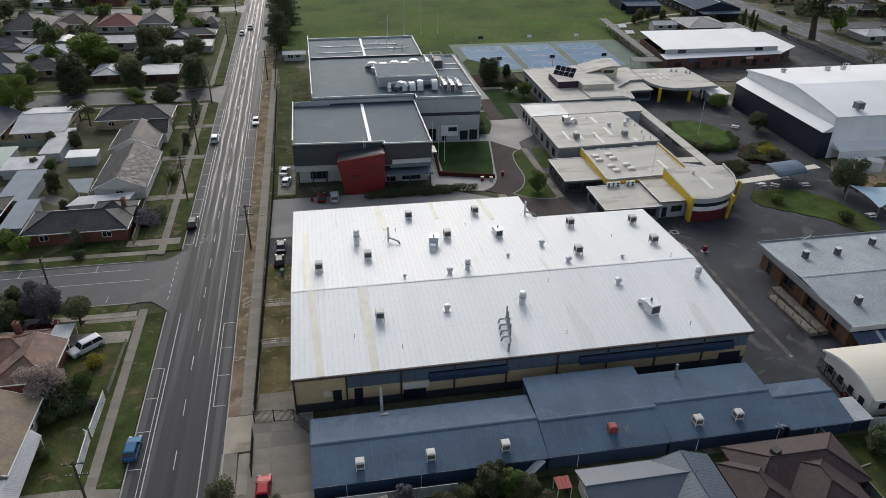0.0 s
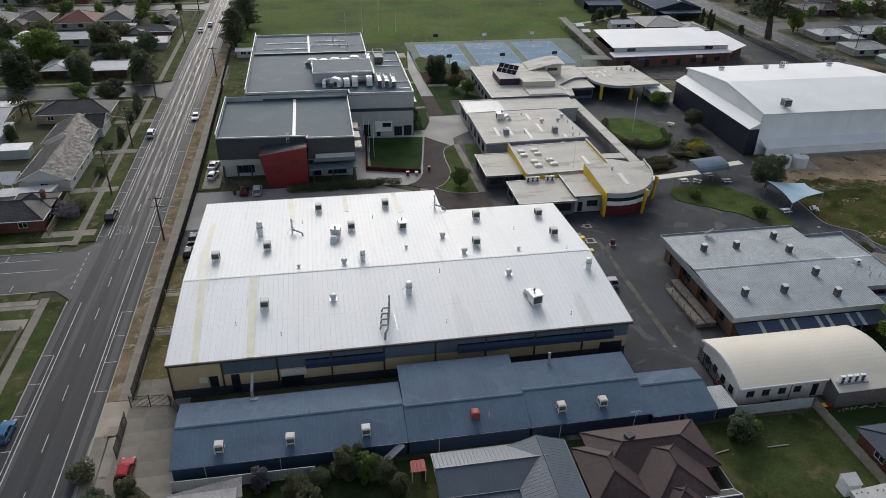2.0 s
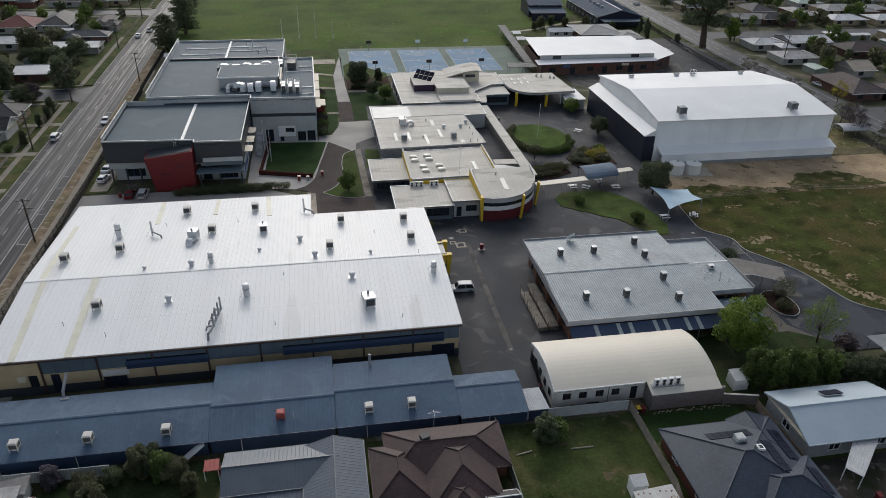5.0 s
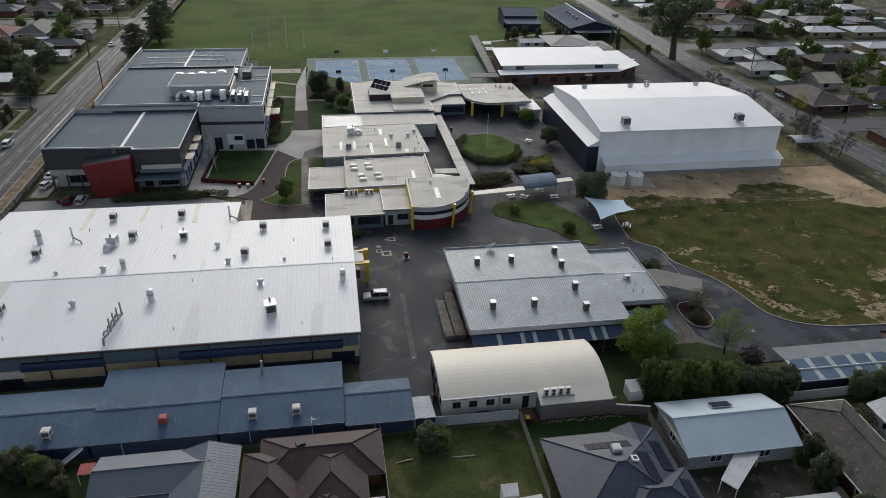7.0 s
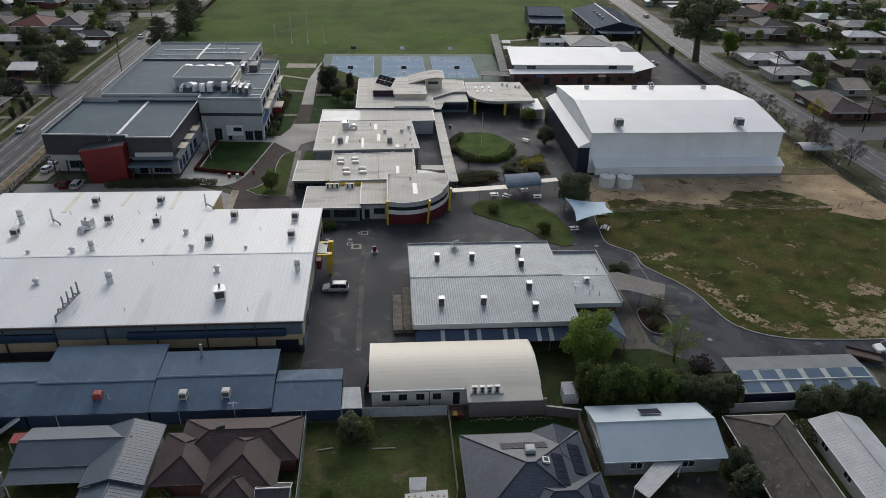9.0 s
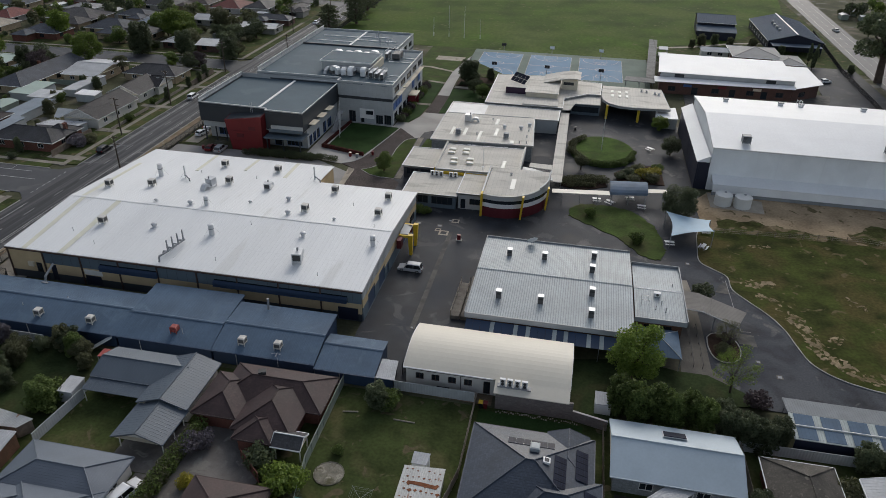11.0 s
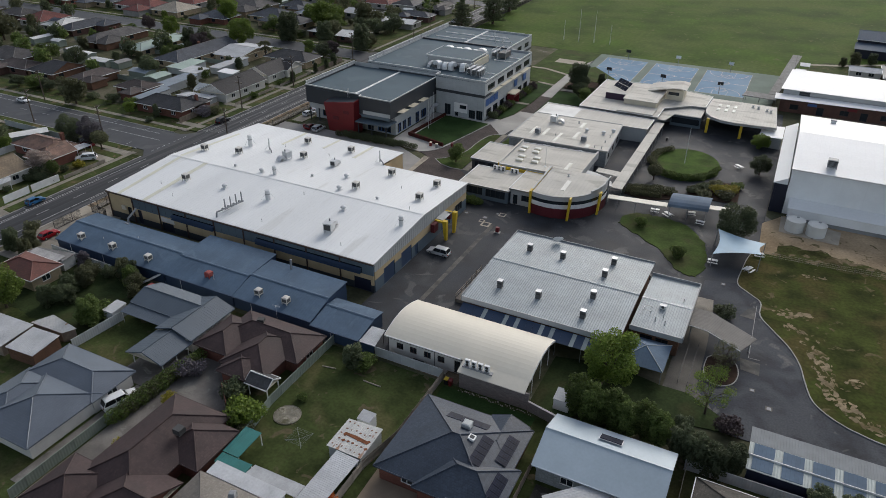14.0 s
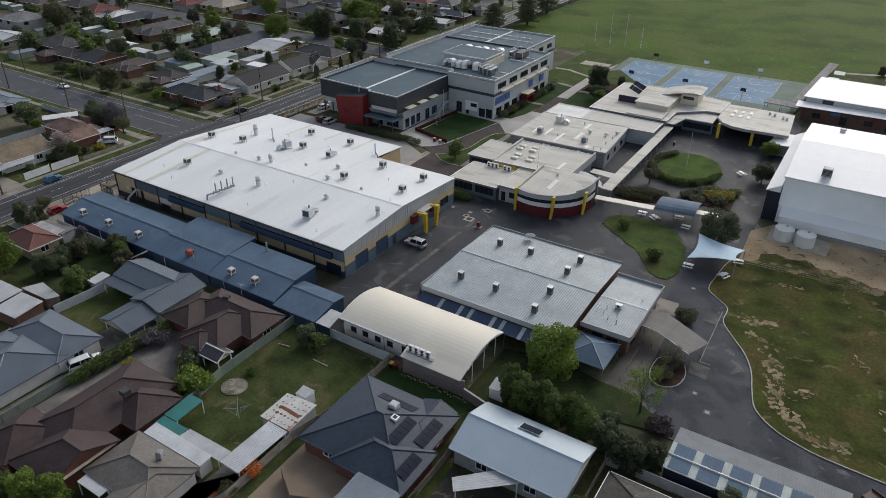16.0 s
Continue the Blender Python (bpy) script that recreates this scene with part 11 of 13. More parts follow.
for x, y, s in ((97.6, 121.6, 1.2), (107.2, 111.6, 1.4)):
    plant("green", "shrub", x, y, s)
# round garden of the yard
flat("round_garden", [(100.0 + 8.6 * math.cos(i * math.tau / 30), 161.0 + 11.2 * math.sin(i * math.tau / 30)) for i in range(30)], 0.16, GARDEN_TURF, "round raised lawn with flagpole in the schoolyard", "lawn", 0.25)
for a, k in ((150, 1.15), (180, 1.25), (212, 1.25), (258, 1.2), (286, 1.2), (314, 1.15), (342, 1.0), (238, 0.9)):
    q = radians(a)
    plant("olive" if a < 240 else "green", "hedge", 100.0 + 7.8 * math.cos(q), 161.0 + 10.3 * math.sin(q), k, 1.15, rz=a + 90)
flat("garden_bed", [(90.2, 136.2), (91.4, 141), (95, 142.6), (100.2, 143), (101.4, 138), (95.4, 134.8)], 0.14, MULCH, "mulched garden bed with shrubs", "garden bed", 0.2)
flat("garden_bed", [(104, 141.6), (115, 142), (114.6, 154), (108, 153), (103, 147)], 0.14, MULCH, "mulched garden bed with shrubs", "garden bed", 0.2)
for x, y, k in ((93.4, 138.0, 1.3), (97.6, 139.2, 1.35), (95.2, 136.6, 1.1), (97.4, 141.4, 1.1), (93.2, 140.2, 1.0)):
    plant("olive", "hedge", x, y, k, rz=12)
plant("olive", "ball", 94.8, 147.4, 1.25, 1.2)
for x, y, s, lf in ((110.4, 146.6, 2.0, "yellow"), (112.6, 148.6, 1.7, "yellow"), (112.0, 144.4, 1.9, "olive"), (109.0, 150.4, 1.5, "olive"), (106.6, 147.4, 1.5, "dark"), (104.8, 144.4, 1.5, "dark"), (113.8, 151.8, 1.4, "green"), (107.4, 143.0, 1.6, "olive")):
    plant(lf, "shrub", x, y, s * 0.62, 1.6)
# conifers by the road and the big gum in the east
plant("dark", "conifer", -12.4, 263.4, 1.35, 1.2)
plant("dark", "conifer", -10.0, 292.0, 1.5, 1.15)
plant("dark", "conifer", -14.0, 322.0, 1.7, 1.1, seed=1)
plant("dark", "gum", 196.6, 252.6, 2.25, 1.15)
plant("lime", "broad", 214.0, 262.0, 1.0)
for x, y, s in ((176.5, 262.0, 0.8), (178.5, 268.0, 0.85), (177.5, 272.0, 0.8)):
    plant("dark", "tall", x, y, s, 0.45)
for x, y in ((195.0, 161.0), (191.6, 156.0), (196.0, 146.0)):
    plant("plum", "airy", x, y, 0.85, 1.2)
plant("yellow", "airy", 205.6, 181.0, 0.8)
for x, y, q in ((140, 292, 0.5), (146, 296, 0.45), (152, 294, 0.4), (160, 290, 0.5), (170, 284, 0.4), (136, 288, 0.35), (190, 262, 0.35)):
    plant("dark" if int(x) % 4 else "olive", "bushy", x, y, q, 1.5)
for k in range(9):
    plant("plum" if k % 2 else "olive", "airy", 192.6 + 0.5 * (k % 3), 146.0 + 8.5 * k, 0.5 + 0.12 * (k % 3), 1.3)
# gardens south of the school
plant("dark", "bushy", 68.6, 53.0, 0.42, 1.6)
plant("green", "shrub", 70.2, 53.6, 1.6)
plant("lime", "shrub", 61.2, 35.6, 2.2)
plant("lime", "shrub", 62.4, 36.8, 1.7)
plant("green", "bushy", 22.8, 42.4, 0.52, 1.6)
plant("green", "shrub", 22.6, 44.4, 1.8)
for x, y, s, w, lf in ((-0.6, 38.4, 0.6, 1.1, "lime"), (12.0, 46.8, 0.42, 1.35, "dark"), (11.6, 42.6, 0.42, 1.3, "dark"), (12.2, 50.0, 0.4, 1.5, "olive"), (16.6, 55.0, 0.45, 1.3, "olive"), (19.4, 54.2, 0.4, 1.4, "green"),
                       (6.4, 54.6, 0.34, 1.3, "grey"), (-8.6, 54.6, 0.42, 1.3, "olive"), (-11.4, 52.4, 0.5, 1.3, "dark"), (-6.6, 51.8, 0.42, 1.3, "olive"), (14.6, 45.0, 0.3, 1.6, "dark"), (23.0, 51.4, 0.28, 1.5, "olive")):
    plant(lf, "bushy", x, y, s, w)
for x, y, q, w, lf in ((5.8, 38.8, 0.86, 1.15, "lime"), (13.6, 44.6, 0.4, 1.3, "dark"), (10.8, 52.4, 0.36, 1.3, "olive"), (17.8, 55.2, 0.42, 1.2, "dark"), (21.0, 53.6, 0.36, 1.3, "olive"), (13.6, 54.0, 0.26, 1.3, "dark")):
    plant(lf, "fine", x, y, q, w)
for i in range(5):
    plant("olive" if i % 2 else "green", "hedge", 45.7 + 0.1 * i, 31.6 + 1.8 * i, 1.7, rz=86)
for x, y, s, lf in ((46.6, 39.4, 1.6, "grey"), (48.0, 40.6, 1.4, "grey"), (80.4, 28.6, 1.3, "ember"), (49.2, 34.0, 1.0, "yellow"), (56.8, 39.4, 1.8, "dark"), (58.4, 37.6, 1.2, "green"), (63.4, 34.0, 1.1, "olive"), (64.0, 12.6, 2.4, "lime"), (61.0, 10.8, 2.6, "lime"),
                    (58.0, 9.6, 2.2, "green"), (50.6, 24.0, 1.1, "yellow"), (66.0, 43.2, 0.7, "green"), (80.4, 25.0, 1.0, "olive"), (118.0, 40.0, 2.6, "dark"), (119.0, 44.0, 2.2, "dark"), (118.6, 33.6, 2.4, "dark"), (130.0, 49.4, 1.8, "olive"), (100.6, 36.0, 1.0, "green")):
    if s > 2.1:
        plant(lf, "bushy", x, y, s * 0.2, 1.4)
    else:
        plant(lf, "shrub", x, y, s)
# along the wide road
for x, y, s, w, lf, fm in ((-40.4, 98.3, 1.7, 1.1, "olive", "ball"), (-35.2, 80.2, 1.5, 0.75, "green", "ball"), (-35.6, 87.4, 1.1, 1.15, "yellow", "shrub"), (-40.2, 80.4, 0.62, 1.25, "blossom", "broad"), (-38.6, 79.0, 1.9, 1.1, "dark", "shrub"), (-37.0, 80.2, 2.1, 0.95, "olive", "shrub"), (-37.2, 77.6, 1.3, 1.1, "dark", "shrub"), (-35.4, 77.9, 1.2, 1.1, "dark", "shrub"), (-39.0, 75.8, 1.2, 0.9, "dark", "shrub"), (-33.6, 77.8, 0.8, 1.0, "plum", "shrub"), (-38.0, 69.6, 0.9, 0.9, "dark", "shrub"), (-15.2, 59.4, 1.5, 1.0, "olive", "shrub"), (-36.2, 83.6, 1.2, 0.8, "dark", "shrub"), (-51.2, 103.4, 0.5, 1.1, "dark", "bushy"), (-48.6, 101.0, 0.45, 1.1, "dark", "bushy"),
                           (-47.2, 124.0, 0.42, 0.9, "dark", "bushy"), (-56.6, 122.4, 0.42, 1.1, "lime", "broad"), (-35.8, 131.4, 1.7, 1.3, "grey", "shrub"), (-37.6, 133.2, 1.7, 1.2, "grey", "shrub"), (-34.4, 134.8, 1.5, 1.2, "olive", "shrub"),
                           (-58.6, 150.6, 0.5, 1.2, "olive", "bushy"), (-53.6, 139.6, 0.3, 1.2, "olive", "bushy"), (-33.4, 172.0, 0.42, 0.9, "dark", "bushy"), (-34.0, 186.0, 0.36, 0.9, "dark", "bushy"), (-33.6, 192.0, 0.4, 0.9, "dark", "bushy"), (-34.4, 198.0, 0.45, 1.0, "dark", "bushy"),
                           (-36.8, 221.0, 1.05, 1.4, "dark", "bushy"), (-42.4, 208.6, 0.6, 1.3, "plum", "broad"), (-52.2, 207.6, 0.55, 1.3, "green", "broad"), (-72.0, 246.0, 1.25, 1.5, "lime", "broad"), (-55.5, 252.9, 1.2, 1.4, "olive", "bushy"),
                           (-72.0, 220.0, 1.2, 1.5, "dark", "bushy"), (-55.4, 222.6, 0.95, 1.45, "dark", "bushy"), (-82.6, 203.4, 1.2, 1.15, "lime", "fine"), (-89.9, 246.0, 0.6, 1.2, "green", "broad"), (-93.7, 280.0, 0.6, 1.2, "green", "broad"),
                           (-64.4, 195.6, 0.95, 1.0, "olive", "palm"), (-61.0, 191.6, 0.8, 1.0, "olive", "palm"), (-60.6, 176.0, 0.45, 1.2, "dark", "bushy"), (-62.0, 160.4, 0.36, 1.2, "green", "broad"), (-66.0, 162.4, 0.34, 1.3, "olive", "bushy"),
                           (-46.0, 120.0, 1.0, 1.1, "dark", "shrub"), (-34.0, 152.0, 1.3, 1.0, "green", "shrub"), (-36.0, 168.0, 1.1, 1.0, "green", "shrub"), (-93.0, 190.6, 0.72, 1.5, "plum", "fine"), (-45.8, 99.6, 0.8, 1.0, "grey", "fine"), (-54.2, 99.8, 0.72, 1.2, "dark", "fine"), (-50.2, 97.6, 0.6, 1.2, "dark", "bushy"), (-119.6, 202.0, 0.95, 1.0, "lime", "fine"), (-137.0, 206.0, 0.7, 1.1, "plum", "fine"), (-176.0, 165.0, 1.25, 1.2, "olive", "fine"), (-131.0, 152.0, 0.7, 1.6, "green", "fine"), (-116.0, 152.0, 0.75, 1.4, "dark", "fine"), (-104.0, 126.6, 0.5, 1.8, "green", "fine"), (-112.0, 125.6, 0.4, 1.8, "dark", "fine"), (-98.6, 127.0, 0.4, 1.8, "dark", "fine"), (-118, 236, 1.1, 1.1, "lime", "broad"), (-98, 190, 0.85, 1.3, "dark", "bushy")):
    plant(lf, fm, x, y, s, w)
for x, y, s, w, lf, fm in ((-132.8, 168.6, 0.55, 1.4, "olive", "bushy"), (-114.6, 147.9, 0.5, 1.4, "dark", "bushy"), (-106.0, 161.1, 0.45, 1.3, "dark", "bushy"), (-100.4, 167.0, 0.4, 1.4, "olive", "bushy"), (-92.4, 183.9, 0.5, 1.4, "dark", "bushy"), (-66.5, 177.5, 0.4, 1.3, "dark", "bushy"),
                           (-61.2, 127.2, 1.9, 1.0, "lime", "shrub"), (-92.0, 127.6, 1.5, 1.2, "dark", "shrub"), (-86.4, 129.0, 1.7, 1.2, "olive", "shrub"), (-78.4, 127.4, 1.4, 1.2, "dark", "shrub"), (-70.6, 128.6, 1.6, 1.2, "dark", "shrub"), (-104.0, 127.8, 1.6, 1.2, "plum", "shrub")):
    plant(lf, fm, x, y, s, w)
# the rest of the suburb: near trees one by one, the distant ones as one mass of crowns a colour
far = {"dark": Geo(), "green": Geo(), "lime": Geo(), "olive": Geo()}
rf = np.random.default_rng(8)


def distant(leaf, x, y, q, w):
    g = far[leaf]
    blobs = [(x + rf.uniform(-1.6, 1.6) * q * w, y + rf.uniform(-1.6, 1.6) * q * w, q * rf.uniform(2.4, 7.6), q * w * rf.uniform(1.4, 2.3), q * rf.uniform(1.3, 2.2)) for _ in range(5)] + [(x, y, 4.4 * q, 2.9 * q * w, 3.6 * q)]
    vs, fs = leaf_cloud(rf, blobs, 420, 0.52 * q + 0.12)
    g.add(vs, fs)
    g.cyl((x, y, -0.1), (x, y, 4.5 * q), 0.3 * q, 0.2 * q, 5)


near_count = 0
for i in range(1900):
    x, y = (rp.uniform(-260, -36), rp.uniform(80, 430)) if i < 1400 else (rp.uniform(216, 350), rp.uniform(120, 400))
    if not in_suburb(x, y):
        continue
    if x < 0 and (any(a - 1 < y < b + 1 for a, b in ((101, 119), (206, 222), (327, 342))) or any(a < x < b and c < y < d for a, b, c, d in TAKEN)):
        continue
    if x > 0 and any(a < y < b or any(c < x < d and e < y < f for c, d, e, f in TAKEN) for a, b in ((160, 180), (263, 283))):
        continue
    k = rp.random()
    if k < 0.5:
        leaf, q, w = rp.choice(("dark", "dark", "green", "olive")), rp.uniform(0.4, 0.95), rp.uniform(0.95, 1.35)
    elif k < 0.66:
        leaf, q, w = rp.choice(("lime", "green")), rp.uniform(0.4, 0.85), 1.1
    else:
        leaf, q, w = rp.choice(("green", "dark", "olive")), rp.uniform(0.2, 0.34), 1.4
    if -150 < x < 0 and y < 208 and rp.random() < 0.62:
        continue
    if -150 < x < 0 and y < 230 and k > 0.3:
        q *= 0.7
    if -100 < x < 0 and y < 260 and near_count < 50:
        near_count += 1
        plant(leaf, "small", x, y, q, w, seed=rp.choice((0, 1)))
    else:
        distant(leaf, x, y, q, w)
for leaf, g in far.items():
    solid("distant_trees", g, LEAF[leaf], "mass of " + WORDS[leaf] + " garden trees among distant houses", "trees", kind="stuff", uv=False)

# ---- fences ----
def sheet_panel(w, h):
    """A ribbed steel fence panel with rails, as one closed sheet."""
    g = Geo()
    n = 12
    top, bot = [], []
    for i in range(n + 1):
        y = 0.014 if i % 2 else -0.014
        bot.append((w * i / n, y, 0.05))
        top.append((w * i / n, y, h))
    g.add(bot + top, [(i, i + 1, n + 2 + i, n + 1 + i) for i in range(n)])
    g.box(0, -0.05, h - 0.02, w, 0.05, h + 0.05).box(0, -0.05, 0.02, w, 0.05, 0.08)
    return g


def picket_panel(w, h, gap=0.14, r=0.014):
    g = Geo().box(0, -0.02, 0.15, w, 0.02, 0.2).box(0, -0.02, h - 0.2, w, 0.02, h - 0.15)
    k = int(w / gap)
    for i in range(k):
        x = (i + 0.5) * w / k
        g.box(x - r, -r, 0.06, x + r, r, h)
    return g


def paling_panel(w, h):
    g = Geo()
    k = int(w / 0.2)
    for i in range(k):
        x = i * w / k
        dz = 0.02 * ((i * 7) % 3)
        g.box(x + 0.004, -0.012, 0.03, x + w / k - 0.004, 0.012, h - dz)
    g.box(0, 0.013, 0.35, w, 0.06, 0.43).box(0, 0.013, h - 0.4, w, 0.06, h - 0.32)
    return g


def rail_panel(w, h):
    g = Geo()
    for z in (0.35, 0.75, h - 0.05):
        g.cyl((0, 0, z), (w, 0, z), 0.022, n=5)
    for i in range(9):
        x = w * (i + 0.5) / 9
        g.cyl((x, 0, 0.2), (x, 0, h - 0.05), 0.006, n=4)
    return g


PANELS = {"sheet": (sheet_panel, 2.4, 1.7), "picket": (picket_panel, 2.4, 1.8), "paling": (paling_panel, 2.4, 1.7), "rail": (rail_panel, 3.0, 1.2), "low": (paling_panel, 2.4, 0.95), "tall": (picket_panel, 2.4, 2.2), "far": (picket_panel, 5.0, 1.8), "far_sheet": (sheet_panel, 6.0, 1.6)}
PANEL_MESH, POST_MESH = {}, {}


def fence(kind, pts, material, label, z=0.0, post_mat=None):
    f = thing("fence", (pts[0][0], pts[0][1], z), label, "fence", "fences")
    make, w0, h = PANELS[kind]
    for (xa, ya), (xb, yb) in zip(pts, pts[1:]):
        length = math.hypot(xb - xa, yb - ya)
        n = max(1, round(length / w0))
        rz = math.degrees(math.atan2(yb - ya, xb - xa))
        for i in range(n):
            m = pose(xa - pts[0][0] + (xb - xa) * i / n, ya - pts[0][1] + (yb - ya) * i / n, 0, 0, 0, rz) @ Matrix.Diagonal((length / n / w0, 1, 1, 1))
            key = (kind, material.name)
            p = part("panel", make(w0, h) if key not in PANEL_MESH else PANEL_MESH[key], material, f, kind="" if kind == "sheet" else "stuff")
            PANEL_MESH[key] = p.data
            p.matrix_basis = m
            pk = (kind, (post_mat or material).name)
            q = part("post", Geo().box(-0.05, -0.05, -0.1, 0.05, 0.05, h + 0.06) if pk not in POST_MESH else POST_MESH[pk], post_mat or material, f)
            POST_MESH[pk] = q.data
            q.matrix_basis = pose(m.translation.x, m.translation.y, 0, 0, 0, rz)
    return f


fence("tall", [(-11.8, 73.0), (-11.5, 112.0), (-11.3, 143.0), (-11.9, 180.0), (-12.4, 214.0)], BLACK, "tall black steel picket fence along the street")
fence("tall", [(-11.8, 71.4), (-6.6, 71.0)], BLACK, "black steel double gate across the side yard")
fence("tall", [(-11.7, 62.0), (-11.8, 68.6)], BLACK, "open black steel sliding gate")
fence("tall", [(-6.5, 70.8), (-4.6, 68.2)], BLACK, "black steel fence beside the blue shed")
for y in (88.2, 99.0):
    fence("rail", [(-11.5, y), (-6.5, y)], GALV, "low steel fence across the side strip")
fence("tall", [(70.4, 60.6), (71.2, 66.0), (71.3, 69.6)], BLACK, "black steel gate at the lane")
fence("sheet", [(-4.0, 55.6), (13.0, 55.4)], FENCE_PALE, "pale steel sheet fence behind the blue shed")
fence("sheet", [(62.6, 57.0), (82.1, 56.9)], FENCE_PALE, "pale steel sheet fence across the back lawn")
fence("sheet", [(62.4, 56.8), (62.6, 40.4), (64.4, 29.9)], FENCE_GREY, "grey-green steel sheet fence beside the lawn")
fence("paling", [(82.3, 56.7), (82.3, 42.4), (81.0, 36.0), (81.2, 24.0), (78.0, 14.0)], TIMBER_PALE, "weathered timber paling fence beside the lawn")
fence("paling", [(100.5, 54.4), (100.6, 32.0)], TIMBER, "brown timber paling fence between houses")
fence("sheet", [(45.0, 12.0), (44.8, 31.0)], FENCE_GREY, "grey-green steel sheet fence beside a driveway")
fence("sheet", [(26.0, 36.2), (26.8, 45.6)], FENCE_PALE, "pale steel sheet fence beside a back lawn")
fence("sheet", [(118.4, 55.2), (147.0, 55.6)], FENCE_PALE, "pale steel sheet fence behind the carport")
fence("paling", [(118.6, 55.0), (119.0, 30.0)], TIMBER_PALE, "weathered timber paling fence beside a tiled house")
fence("sheet", [(54.0, 39.6), (58.0, 36.2)], BRICK_RED, "low red brick coloured garden fence")
fence("low", [(61.0, 9.0), (64.6, 22.0)], TIMBER, "low dark timber garden fence")
fence("paling", [(84.5, 30.4), (88.2, 28.0), (92.0, 29.6)], TIMBER, "short curved timber screen fence")
fence("sheet", [(-32.6, 65.2), (-32.8, 71.6), (-33.4, 72.0)], WHITE, "white steel sheet front fence")
fence("low", [(-32.5, 80.6), (-32.3, 92.4)], TIMBER_PALE, "low pale timber front fence")
fence("sheet", [(-32.7, 72.2), (-32.6, 79.4)], WHITE, "white steel sheet front fence")
fence("low", [(-34.0, 143.6), (-34.4, 163.0)], TIMBER_PALE, "low pale timber front fence")
fence("low", [(-34.2, 166.0), (-34.6, 184.0)], TIMBER_PALE, "low pale timber front fence")
fence("sheet", [(-33.6, 186.5), (-34.0, 203.0)], TIMBER, "brown front fence with hedge")
fence("sheet", [(-37.0, 123.0), (-37.6, 140.0)], TIMBER, "brown timber side fence")
fence("sheet", [(-60.0, 97.0), (-60.4, 66.0)], FENCE_PALE, "pale back fence between yards")
fence("sheet", [(-80.0, 98.6), (-46.0, 98.4)], FENCE_PALE, "pale side fence along the street corner")
for y in (147.0, 178.0):
    fence("far_sheet", [(-62.0, y), (-150.0, y)], FENCE_GREY, "grey-green fence between back yards")
for y in (273.0, 392.0):
    fence("far_sheet", [(-42.0, y), (-170.0, y)], FENCE_PALE, "pale fence between back yards")
fence("far", [(191.6, 72.0), (191.4, 121.4), (190.0, 150.0), (187.0, 178.0), (185.1, 193.5), (186.0, 215.0), (187.0, 262.0), (193.0, 330.0)], BLACK, "black steel school fence along the far road")
fence("rail", [(122.0, 119.4), (125.5, 119.7), (135.9, 120.4), (153.3, 122.1), (168.8, 119.4), (190.6, 122.4)], TIMBER_PALE, "post and wire fence across the bare ground", post_mat=TIMBER)
fence("picket", [(173.8, 141.2), (181.6, 140.2), (188.0, 141.0)], TIMBER_PALE, "pale picket gate beside the gymnasium")
fence("picket", [(168.0, 210.0), (180.0, 196.0)], BLACK, "black steel fence beside the car park")
fence("far", [(-13.0, 214.0), (-13.6, 262.0), (-14.6, 420.0)], BLACK, "black steel fence beside the sports oval")

# ---- cars ----


